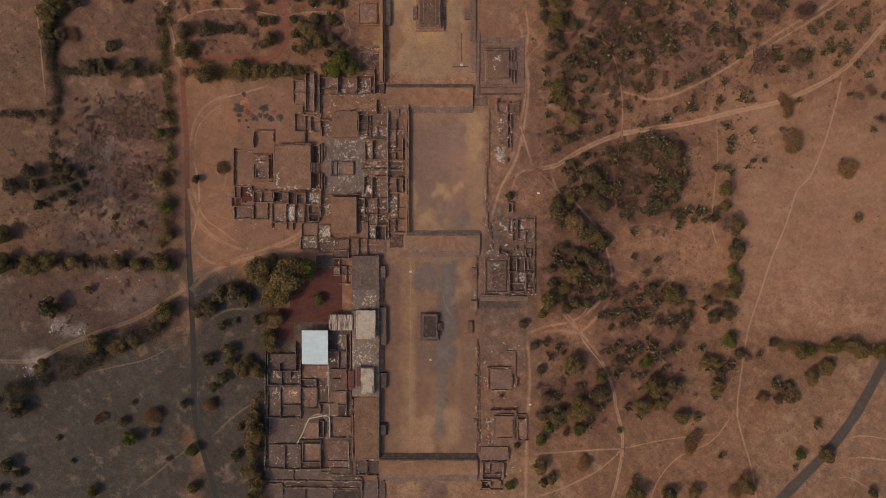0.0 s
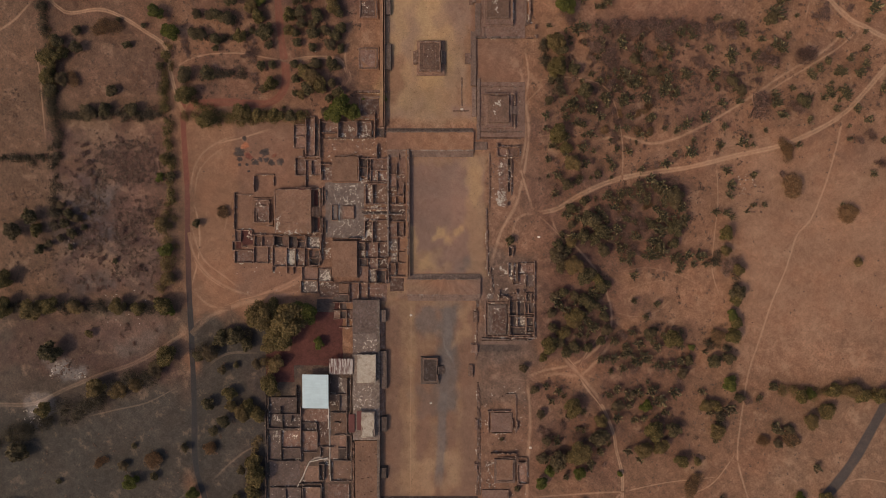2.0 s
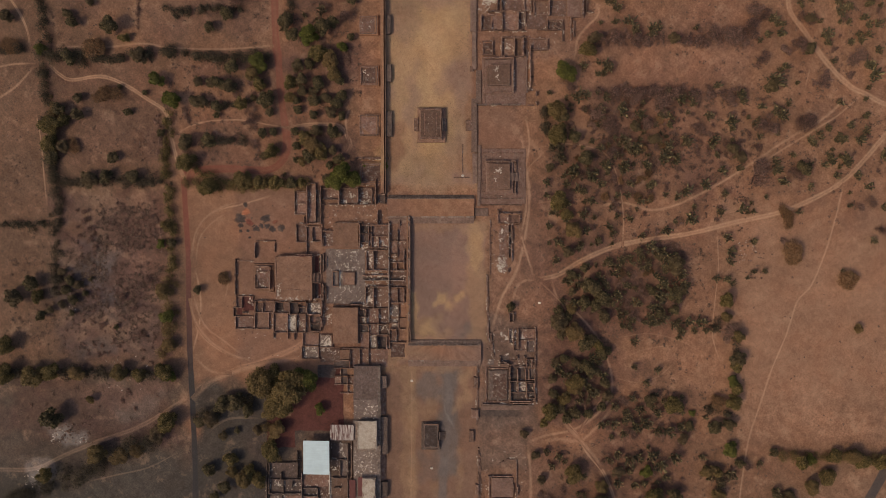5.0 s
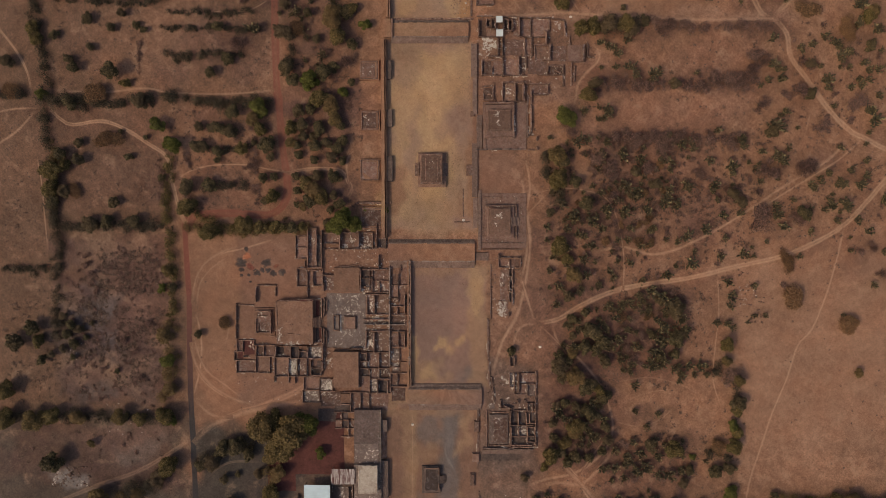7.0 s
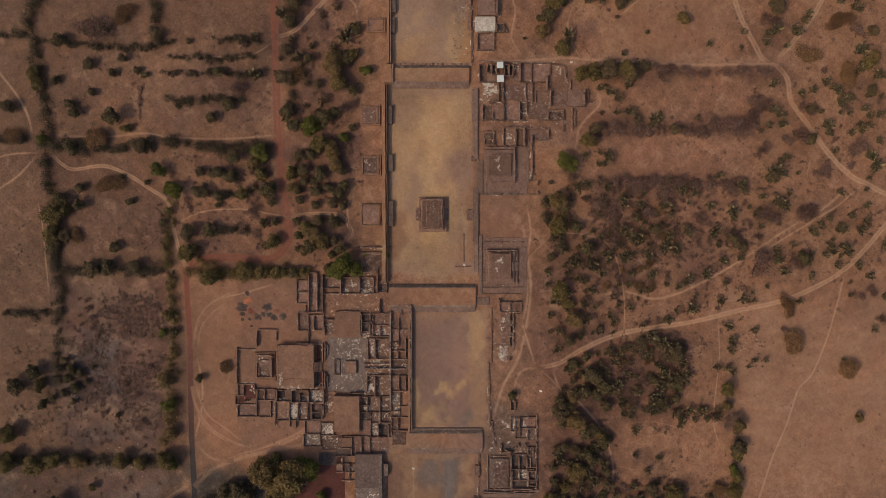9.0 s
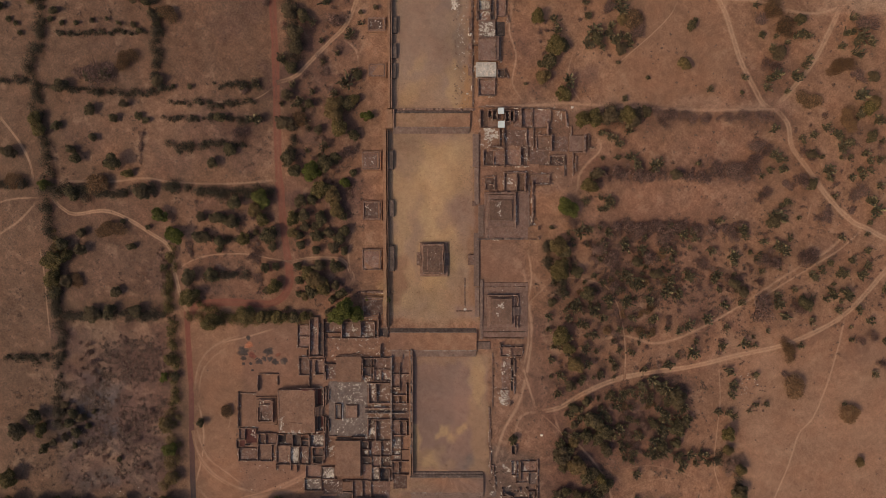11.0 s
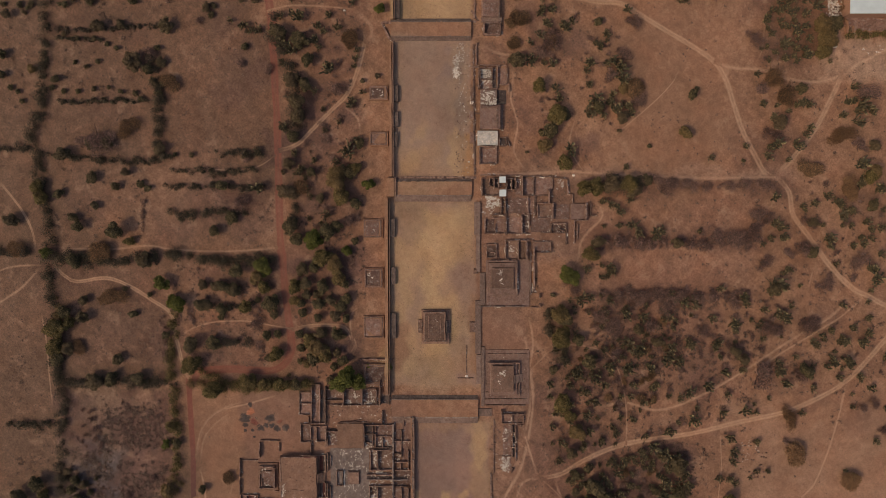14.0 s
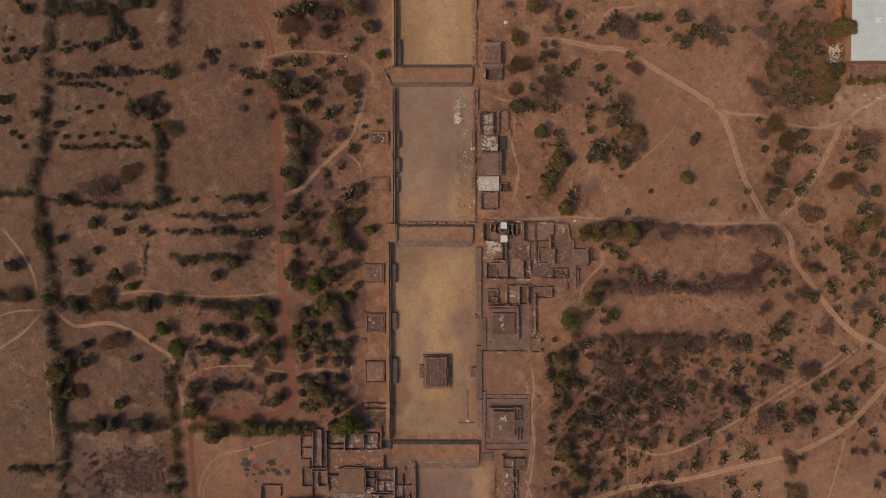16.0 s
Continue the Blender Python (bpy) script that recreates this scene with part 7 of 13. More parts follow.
wall(south_compound, -76.5, -71.0, -76.6, -74.4, 1.5, 0.6, 0, MAT_STONE_DARK, even=True)
wall(south_compound, -73.9, -56.2, -74.0, -71.0, 2.0, 0.6, 0, MAT_STONE_DARK, even=True)
wall(south_compound, -71.7, -67.0, -71.9, -95.0, 2.0, 0.6, 0, MAT_STONE_DARK, even=True)
wall(south_compound, -81.9, -67.0, -81.9, -71.0, 2.0, 0.6, 0, MAT_STONE_DARK, even=True)
floor_slab(south_compound, -87.5, -70.4, -74.2, -62.7, 0.09, MAT_FLOOR_DARK)
floor_slab(south_compound, -87.6, -77.5, -81.3, -71.3, 0.09, MAT_FLOOR_DARK)
floor_slab(south_compound, -80.8, -77.5, -72.0, -71.3, 0.09, MAT_FLOOR_DARK)
floor_slab(south_compound, -88.0, -93.8, -81.9, -79.2, 0.09, MAT_FLOOR_DARK)
floor_slab(south_compound, -81.2, -87.5, -72.0, -79.2, 0.09, MAT_FLOOR)
floor_slab(south_compound, -81.2, -93.8, -72.1, -88.4, 0.09, MAT_FLOOR_DARK)
floor_slab(south_compound, -87.9, -107.3, -72.7, -94.7, 0.09, MAT_FLOOR_DARK)
plaster(south_compound, -85.6, -74.1, -82.1, -71.0, 10, 0.16, 0.8)
plaster(south_compound, -87.7, -66.7, -86.0, -65.0, 5, 0.16, 0.6)
plaster(south_compound, -79.4, -77.8, -72.3, -72.7, 14, 0.16, 0.6)
plaster(south_compound, -86.2, -82.4, -80.5, -78.6, 14, 0.16, 0.8)
plaster(south_compound, -78.9, -83.5, -73.2, -80.1, 12, 0.16, 0.7)
plaster(south_compound, -85.1, -87.8, -81.1, -82.9, 6, 0.16, 0.5)
wall(south_compound, -71.2, -75.0, -64.1, -75.0, 1.4, 0.6, 0, MAT_STONE_DARK, even=True)
wall(south_compound, -71.2, -79.0, -63.6, -79.0, 1.4, 0.6, 0, MAT_STONE_DARK, even=True)
wall(south_compound, -64.1, -75.0, -64.1, -79.0, 1.4, 0.6, 0, MAT_STONE_DARK, even=True)
wall(south_compound, -71.3, -89.8, -64.2, -89.8, 1.4, 0.6, 0, MAT_STONE_DARK, even=True)
wall(south_compound, -63.6, -79.5, -63.6, -87.8, 1.4, 0.6, 0, MAT_STONE_DARK, even=True)
wall(south_compound, -63.6, -87.2, -55.7, -87.2, 1.4, 0.6, 0, MAT_STONE_DARK, even=True)
wall(south_compound, -71.1, -67.9, -58.4, -67.9, 1.4, 0.6, 0, MAT_STONE_DARK, even=True)
wall(south_compound, -62.2, -87.2, -62.3, -92.1, 1.8, 0.7, 0, MAT_STONE_DARK, even=True)
floor_slab(south_compound, -71.2, -74.7, -58.7, -68.4, 0.09, MAT_FLOOR)
floor_slab(south_compound, -70.9, -78.7, -64.4, -75.2, 0.09, MAT_FLOOR_DARK)
floor_slab(south_compound, -71.3, -89.5, -64.1, -79.5, 0.09, MAT_FLOOR)
floor_slab(south_compound, -63.3, -86.9, -58.4, -74.9, 0.09, MAT_FLOOR)
plaster(south_compound, -70.3, -74.9, -64.1, -73.2, 7, 0.16, 0.5)
plaster(south_compound, -63.3, -82.1, -58.5, -77.8, 6, 0.16, 0.5)
plaster(south_compound, -69.8, -86.9, -65.3, -82.1, 5, 0.16, 0.4)
wall(south_compound, -58.1, -67.0, -58.2, -78.4, 0.8, 0.5, 0, MAT_LIME, even=True)
wall(south_compound, -57.9, -78.4, -57.7, -92.7, 0.7, 0.4, 0, MAT_LIME, even=True)
wall(south_compound, -57.7, -93.8, -57.5, -104.4, 0.7, 0.5, 0, MAT_LIME, even=True)
plaster(south_compound, -58.7, -79.2, -57.2, -67.0, 12, 0.16, 0.5)
plaster(south_compound, -58.6, -104.9, -56.9, -93.5, 12, 0.16, 0.5)
wall(south_compound, -57.5, -60.7, -48.5, -60.7, 1.4, 0.6, 0, MAT_STONE_DARK, even=True)
wall(south_compound, -52.7, -61.0, -52.8, -69.3, 1.4, 0.6, 0, MAT_STONE_DARK, even=True)
wall(south_compound, -56.7, -69.8, -49.4, -69.8, 1.4, 0.6, 0, MAT_STONE_DARK, even=True)
wall(south_compound, -55.6, -75.0, -52.2, -75.0, 1.4, 0.6, 0, MAT_STONE_DARK, even=True)
wall(south_compound, -55.1, -81.2, -47.2, -81.2, 1.4, 0.6, 0, MAT_STONE_DARK, even=True)
wall(south_compound, -53.2, -87.8, -48.9, -87.8, 1.4, 0.6, 0, MAT_STONE_DARK, even=True)
wall(south_compound, -48.7, -52.8, -49.0, -95.0, 1.6, 0.7, 0, MAT_STONE_DARK, even=True)
floor_slab(south_compound, -56.9, -60.4, -52.9, -52.8, 0.09, MAT_FLOOR_DARK)
floor_slab(south_compound, -53.3, -60.4, -49.0, -52.8, 0.09, MAT_PATIO)
floor_slab(south_compound, -52.2, -69.5, -49.0, -61.3, 0.09, MAT_PATIO)
floor_slab(south_compound, -55.7, -80.9, -49.1, -70.4, 0.09, MAT_STONE_RED)
floor_slab(south_compound, -57.2, -93.8, -53.4, -81.8, 0.09, MAT_STONE_RED)
floor_slab(south_compound, -52.9, -87.5, -49.2, -81.8, 0.09, MAT_FLOOR)
floor_slab(south_compound, -52.9, -93.8, -49.2, -88.3, 0.09, MAT_FLOOR_DARK)
plaster(south_compound, -53.0, -60.7, -49.0, -53.0, 14, 0.16, 0.7)
plaster(south_compound, -57.3, -68.7, -52.7, -61.3, 8, 0.16, 0.5)
plaster(south_compound, -56.7, -66.4, -55.0, -65.0, 4, 0.16, 0.7)
wall(south_compound, -56.9, -94.1, -46.7, -94.1, 1.3, 0.6, 0, MAT_STONE_DARK, even=True)
wall(south_compound, -57.0, -104.4, -46.8, -104.4, 1.3, 0.6, 0, MAT_STONE_DARK, even=True)
wall(south_compound, -46.6, -81.2, -46.8, -104.4, 1.3, 0.6, 0, MAT_STONE_DARK, even=True)
wall(south_compound, -56.9, -94.1, -57.0, -104.4, 1.3, 0.6, 0, MAT_STONE_DARK, even=True)
floor_slab(south_compound, -56.7, -104.1, -47.0, -94.6, 0.09, MAT_STONE_RED)
plaster(south_compound, -55.2, -102.9, -47.8, -97.2, 6, 0.16, 0.25)
wall(south_compound, -67.9, -95.0, -58.6, -93.0, 0.6, 0.6, 0, MAT_LIME, even=True)
wall(south_compound, -67.9, -95.0, -71.1, -102.4, 0.6, 0.6, 0, MAT_LIME, even=True)
wall(south_compound, -71.1, -102.4, -74.0, -107.6, 0.6, 0.6, 0, MAT_LIME, even=True)
plaster(south_compound, -71.7, -108.7, -69.9, -101.8, 5, 0.16, 0.5)
plaster(south_compound, -60.8, -96.6, -58.6, -94.6, 6, 0.16, 0.7)
wall(south_compound, -62.9, -95.8, -60.3, -95.8, 1.7, 0.6, 0, MAT_STONE_DARK, even=True)
wall(south_compound, -62.9, -103.9, -60.4, -103.9, 1.7, 0.6, 0, MAT_STONE_DARK, even=True)
wall(south_compound, -62.9, -95.8, -62.9, -103.9, 1.7, 0.6, 0, MAT_STONE_DARK, even=True)
wall(south_compound, -60.3, -95.8, -60.4, -103.9, 1.7, 0.6, 0, MAT_STONE_DARK, even=True)
floor_slab(south_compound, -62.6, -103.5, -60.6, -96.1, 0.09, MAT_FLOOR_DARK)
floor_slab(south_compound, -70.6, -105.6, -63.1, -97.2, 0.09, MAT_STONE_RED)
floor_slab(south_compound, -59.8, -105.5, -58.0, -97.2, 0.09, MAT_STONE_RED)
wall(south_compound, -72.9, -105.9, -61.5, -105.9, 1.6, 0.7, 0, MAT_STONE_DARK, even=True)
wall(south_compound, -71.2, -107.6, -62.4, -107.6, 1.2, 0.6, 0, MAT_STONE_DARK, even=True)
wall(south_compound, -71.2, -116.8, -62.4, -116.8, 1.2, 0.6, 0, MAT_STONE_DARK, even=True)
wall(south_compound, -71.2, -107.6, -71.2, -116.8, 1.2, 0.6, 0, MAT_STONE_DARK, even=True)
wall(south_compound, -62.4, -107.6, -62.4, -116.8, 1.2, 0.6, 0, MAT_STONE_DARK, even=True)
floor_slab(south_compound, -70.9, -116.5, -62.6, -107.8, 0.09, MAT_STONE_RED)
wall(south_compound, -61.8, -106.4, -61.9, -120.8, 1.8, 0.7, 0, MAT_STONE_DARK, even=True)
floor_slab(south_compound, -58.8, -120.2, -48.4, -106.4, 0.09, MAT_FLOOR)
wall(south_compound, -48.2, -106.4, -47.7, -120.2, 1.0, 0.6, 0, MAT_STONE_GREY, even=True)
wall(south_compound, -58.7, -116.5, -48.5, -116.5, 1.0, 0.5, 0, MAT_STONE_DARK, even=True)
floor_slab(south_compound, -88.0, -120.2, -72.0, -108.1, 0.09, MAT_FLOOR_DARK)
wall(south_compound, -87.9, -107.9, -72.0, -107.9, 1.3, 0.6, 0, MAT_STONE_DARK, even=True)
wall(south_compound, -80.0, -108.2, -80.1, -120.3, 1.3, 0.6, 0, MAT_STONE_DARK, even=True)
wall(south_compound, -72.0, -108.2, -72.1, -120.3, 1.3, 0.6, 0, MAT_STONE_DARK, even=True)
wall(south_compound, -88.0, -120.3, -61.9, -120.2, 1.3, 0.6, 0, MAT_STONE_DARK, even=True)
wall(south_compound, -61.6, -120.2, -46.8, -120.2, 1.3, 0.6, 0, MAT_STONE_DARK, even=True)
plaster(south_compound, -81.4, -117.3, -72.9, -112.1, 9, 0.16, 0.5)
plaster(south_compound, -84.8, -117.9, -80.8, -113.6, 6, 0.16, 0.5)
plaster(south_compound, -71.4, -111.0, -68.6, -108.7, 4, 0.16, 0.5)
wall(south_compound, -89.1, -60.8, -89.8, -120.9, 1.6, 0.8, 0, MAT_STONE_DARK, even=True)
wall(south_compound, -89.6, -77.8, -88.6, -95.0, 1.2, 0.8, 0, MAT_STONE_DARK, even=True)
wall(south_compound, -46.7, -49.4, -46.9, -81.2, 1.3, 0.6, 0, MAT_STONE_DARK, even=True)
wall(south_compound, -57.5, -51.1, -57.5, -60.7, 1.3, 0.6, 0, MAT_STONE_DARK, even=True)
rubble(south_compound, -89.5, -120.9, -46.5, -60.7, 420, 0, 0.34)
plaster(south_compound, -89.4, -120.8, -46.5, -60.7, 60, 0.12, 0.35)
platform(south_compound, -32.3, -24.5, -29.2, -18.3, 2.0, 1, 0.3, 0, MAT_STONE_DARK, name="buttress")
platform(south_compound, -32.5, -57.6, -28.7, -38.8, 2.0, 1, 0.3, 0, MAT_STONE_DARK, name="buttress")
platform(south_compound, -32.2, -79.2, -28.8, -71.5, 2.0, 1, 0.3, 0, MAT_STONE_DARK, name="buttress")
platform(south_compound, -32.9, -103.2, -28.6, -96.9, 2.0, 2, 0.5, 0, MAT_STONE_DARK, name="buttress")

# ---- the avenue: cross terraces, edge walls and altars ----

cross_terrace = thing("cross_terrace", 0, 0, "low stone terrace with steps crossing the avenue", "terrace")
platform(cross_terrace, -18.8, -10.9, 17.6, -3.1, 1.2, 1, 0.3, 0, MAT_TRACK)
# North flights darker than south ones on every cross terrace: shade in the colour.
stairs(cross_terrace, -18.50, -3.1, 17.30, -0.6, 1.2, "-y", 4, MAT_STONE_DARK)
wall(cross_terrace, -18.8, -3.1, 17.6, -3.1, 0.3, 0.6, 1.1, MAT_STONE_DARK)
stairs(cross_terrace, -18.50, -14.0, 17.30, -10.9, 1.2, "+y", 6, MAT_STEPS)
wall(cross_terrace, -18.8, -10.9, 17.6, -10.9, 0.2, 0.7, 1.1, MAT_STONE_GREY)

cross_terrace = thing("cross_terrace", 0, 0, "low stone terrace with steps crossing the avenue", "terrace")
platform(cross_terrace, -28.7, 60.2, 14.1, 69.1, 1.2, 1, 0.3, 0, MAT_TRACK)
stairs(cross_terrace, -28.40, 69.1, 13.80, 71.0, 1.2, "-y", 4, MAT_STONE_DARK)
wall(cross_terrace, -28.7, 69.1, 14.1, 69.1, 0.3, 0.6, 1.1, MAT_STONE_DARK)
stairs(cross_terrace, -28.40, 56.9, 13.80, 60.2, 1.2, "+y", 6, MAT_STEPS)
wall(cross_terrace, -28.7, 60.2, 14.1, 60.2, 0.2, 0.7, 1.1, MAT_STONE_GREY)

cross_terrace = thing("cross_terrace", 0, 0, "low stone terrace with steps crossing the avenue", "terrace")
platform(cross_terrace, -32.7, -123.1, 16.7, -115.8, 1.2, 1, 0.3, 0, MAT_TRACK)
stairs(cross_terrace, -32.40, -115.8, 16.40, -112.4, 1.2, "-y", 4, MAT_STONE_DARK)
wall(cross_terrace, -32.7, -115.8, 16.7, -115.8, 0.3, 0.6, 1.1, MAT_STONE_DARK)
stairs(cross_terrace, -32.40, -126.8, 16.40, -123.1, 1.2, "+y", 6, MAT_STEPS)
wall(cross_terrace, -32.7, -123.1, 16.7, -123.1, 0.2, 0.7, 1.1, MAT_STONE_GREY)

cross_terrace = thing("cross_terrace", 0, 0, "low stone terrace with steps crossing the avenue", "terrace")
platform(cross_terrace, -27.3, 169.3, 10.7, 176.2, 1.2, 1, 0.3, 0, MAT_TRACK)
stairs(cross_terrace, -27.00, 176.2, 10.40, 177.5, 1.2, "-y", 4, MAT_STONE_DARK)
wall(cross_terrace, -27.3, 176.2, 10.7, 176.2, 0.3, 0.6, 1.1, MAT_STONE_DARK)
stairs(cross_terrace, -27.00, 166.3, 10.40, 169.3, 1.2, "+y", 6, MAT_STEPS)
wall(cross_terrace, -27.3, 169.3, 10.7, 169.3, 0.2, 0.7, 1.1, MAT_STONE_GREY)

cross_terrace = thing("cross_terrace", 0, 0, "low stone terrace with steps crossing the avenue", "terrace")
platform(cross_terrace, -28.5, 245.7, 10.3, 252.7, 1.2, 1, 0.3, 0, MAT_TRACK)
stairs(cross_terrace, -28.20, 252.7, 10.00, 254.4, 1.2, "-y", 4, MAT_STONE_DARK)
wall(cross_terrace, -28.5, 252.7, 10.3, 252.7, 0.3, 0.6, 1.1, MAT_STONE_DARK)
stairs(cross_terrace, -28.20, 243.8, 10.00, 245.7, 1.2, "+y", 6, MAT_STEPS)
wall(cross_terrace, -28.5, 245.7, 10.3, 245.7, 0.2, 0.7, 1.1, MAT_STONE_GREY)

avenue_edge = thing("edge_wall", 0, 0, "low broken stone edge wall along the avenue", "wall")
wall(avenue_edge, 20.39, 32.12, 21.03, -0.76, 0.8, 0.9, 0)
wall(avenue_edge, 22.14, 2.88, 23.86, -9.72, 0.8, 0.9, 0)
wall(avenue_edge, 16.02, -13.08, 15.47, -20.94, 0.8, 0.9, 0)
wall(avenue_edge, 15.76, -25.16, 15.52, -43.48, 0.8, 0.9, 0)
wall(avenue_edge, 16.38, -54.8, 16.21, -111.82, 0.8, 0.9, 0)
wall(avenue_edge, 15.64, -114.12, 15.66, -124.76, 0.8, 0.9, 0)
wall(avenue_edge, 16.95, -57.63, 17.62, -111.82, 0.8, 0.9, 0)
platform(avenue_edge, 13.79, -24.88, 16.6, -18.97, 1.2, 2, 0.4, 0, name="buttress")
platform(avenue_edge, 11.58, -51.97, 14.41, -45.46, 1.2, 2, 0.4, 0, name="buttress")
platform(avenue_edge, 14.72, -78.65, 16.99, -72.68, 1.2, 2, 0.4, 0, name="buttress")
platform(avenue_edge, 14.48, -99.21, 16.75, -94.92, 1.2, 2, 0.4, 0, name="buttress")
platform(avenue_edge, 12.69, -40.09, 16.63, -35.02, 1.2, 2, 0.4, 0, name="buttress")
wall(avenue_edge, 11.41, 242.14, 12.07, 179.29, 0.9, 0.9, 0)
wall(avenue_edge, 11.88, 285.3, 11.93, 254.32, 0.9, 0.9, 0)
wall(avenue_edge, 10.29, 258.38, 13.58, 253.51, 0.9, 0.9, 0)
platform(avenue_edge, 9.7, 102.04, 13.32, 107.64, 1.1, 2, 0.4, 0, name="buttress")
platform(avenue_edge, 11.6, 130.82, 13.82, 133.61, 1.1, 2, 0.4, 0, name="buttress")
platform(avenue_edge, 10.07, 214.93, 12.01, 221.75, 1.1, 2, 0.4, 0, name="buttress")
platform(avenue_edge, 9.27, 206.18, 12.02, 210.01, 1.1, 2, 0.4, 0, name="buttress")
platform(avenue_edge, 9.56, 194.4, 12.04, 199.89, 1.1, 2, 0.4, 0, name="buttress")
wall(avenue_edge, 8.33, 95.86, 8.35, 81.79, 0.6, 0.6, 0)
wall(avenue_edge, 3.89, 79.54, 11.69, 79.54, 0.5, 0.6, 0)
platform(avenue_edge, 11.9, 150.0, 14.9, 166.0, 1.0, 1, 0.2, 0, MAT_STEPS, name="kerb")
platform(avenue_edge, 12.7, 131.8, 14.9, 149.8, 0.8, 1, 0.2, 0, MAT_STEPS, name="kerb")
platform(avenue_edge, 14.7, 115.7, 17.4, 131.5, 0.7, 1, 0.2, 0, MAT_STEPS, name="kerb")
platform(avenue_edge, 12.5, 91.7, 15.3, 117.9, 0.9, 1, 0.2, 0, MAT_STEPS, name="kerb")
platform(avenue_edge, 13.1, 76.6, 15.3, 91.2, 0.7, 1, 0.2, 0, MAT_STEPS, name="kerb")
platform(avenue_edge, 15.5, 65.5, 17.1, 95.2, 0.8, 1, 0.2, 0, MAT_STEPS, name="kerb")
platform(avenue_edge, 14.1, 60.5, 20.7, 64.4, 0.5, 1, 0.2, 0, MAT_STEPS, name="kerb")

west_terrace = thing("west_terrace", 0, 0, "long stone retaining wall on the west edge of the avenue", "terrace")
platform(west_terrace, -31.81, 71.6, -29.96, 167.71, 2.3, 1, 0.35, 0, MAT_TRACK, name="terrace_fill")
platform(west_terrace, -29.6, 71.6, -29.06, 167.71, 2.4, 1, 0.25, 0, MAT_STONE_RED, name="retaining_wall")
platform(west_terrace, -30.67, 168.81, -26.89, 177.64, 2.1, 1, 0.35, 0, MAT_TRACK, name="terrace_fill")
platform(west_terrace, -26.81, 168.81, -26, 177.64, 2.2, 1, 0.25, 0, MAT_STONE_RED, name="retaining_wall")
platform(west_terrace, -29.36, 178.19, -27.96, 242.17, 2.3, 1, 0.35, 0, MAT_TRACK, name="terrace_fill")
platform(west_terrace, -27.72, 178.19, -27.08, 242.16, 2.4, 1, 0.25, 0, MAT_STONE_RED, name="retaining_wall")
platform(west_terrace, -28.63, 253.54, -27.19, 301.43, 2.3, 1, 0.35, 0, MAT_TRACK, name="terrace_fill")
platform(west_terrace, -27, 253.54, -26.32, 301.43, 2.4, 1, 0.25, 0, MAT_STONE_RED, name="retaining_wall")
# Buttresses in darker stone, painting in the retaining wall's shadow over them.
platform(west_terrace, -29.35, 148.88, -26.61, 158.03, 1.6, 1, 0.25, 0, MAT_STONE_DARK, name="buttress")
platform(west_terrace, -28.87, 125.79, -26.4, 134.15, 1.6, 1, 0.25, 0, MAT_STONE_DARK, name="buttress")
platform(west_terrace, -29.49, 99.21, -26.19, 111.82, 1.6, 1, 0.25, 0, MAT_STONE_DARK, name="buttress")
platform(west_terrace, -27.5, 214.4, -24.78, 222.31, 1.6, 1, 0.25, 0, MAT_STONE_DARK, name="buttress")
platform(west_terrace, -27.54, 202.36, -24.81, 209.48, 1.6, 1, 0.25, 0, MAT_STONE_DARK, name="buttress")
platform(west_terrace, -27.84, 192.76, -25.39, 199.9, 1.6, 1, 0.25, 0, MAT_STONE_DARK, name="buttress")
platform(west_terrace, -27.37, 254.08, -24.13, 265.97, 1.6, 1, 0.25, 0, MAT_STONE_DARK, name="buttress")
wall(west_terrace, -34.47, 266.52, -27.65, 265.43, 1.2, 0.9, 0)
wall(west_terrace, -32.88, 252.47, -25.77, 252.46, 1.2, 0.9, 0)
wall(west_terrace, -32.88, 252.47, -29.62, 245.42, 1.2, 0.9, 0)
wall(west_terrace, -29.62, 245.42, -26.89, 243.52, 1.2, 0.9, 0)
wall(west_terrace, -44.07, 88.79, -27.34, 88.81, 1.2, 0.9, 0)
wall(west_terrace, -44.13, 76.11, -30.16, 76.12, 1.2, 0.9, 0)
wall(west_terrace, -27.08, 176.54, -27.11, 168.81, 1.2, 0.9, 0)
wall(west_terrace, -29.84, 177.91, 12.9, 177.91, 1.2, 0.9, 0)
wall(west_terrace, -29.6, 253, 12.76, 252.97, 1.2, 0.9, 0)

west_court_terrace = thing("court_terrace", 0, 0, "stone retaining wall on the west edge of the middle court", "terrace")
platform(west_court_terrace, -19.4, -1.87, -18.15, 60.35, 2.1, 1, 0.35, 0, MAT_TRACK, name="terrace_fill")
platform(west_court_terrace, -17.96, -1.87, -17.31, 60.35, 2.2, 1, 0.25, 0, MAT_STONE_RED, name="retaining_wall")


altar = thing("altar", 0, 0, "square stepped stone altar platform in the avenue", "altar")
platform(altar, -12.1, -55.6, -2.6, -41.7, 0.8, 1, 0.3, 0, MAT_STONE_DARK, name="platform")
platform(altar, -11.0, -54.5, -3.7, -42.4, 1.3, 1, 0.3, 0.7, MAT_STONE_DARK, name="platform")
floor_slab(altar, -10.4, -53.7, -4.2, -43.0, 2.03, MAT_FLOOR_DARK)
stairs(altar, -3.4, -50.4, -0.0, -46.5, 1.9, "-x", 6, MAT_STONE_DARK, 0)
wall(altar, -10.7, -42.4, -3.7, -42.4, 0.5, 0.6, 1.9, even=True)
wall(altar, -3.7, -42.4, -3.7, -45.8, 0.6, 0.6, 1.9, even=True)
wall(altar, -3.7, -50.3, -3.7, -54.0, 0.6, 0.6, 1.9, even=True)

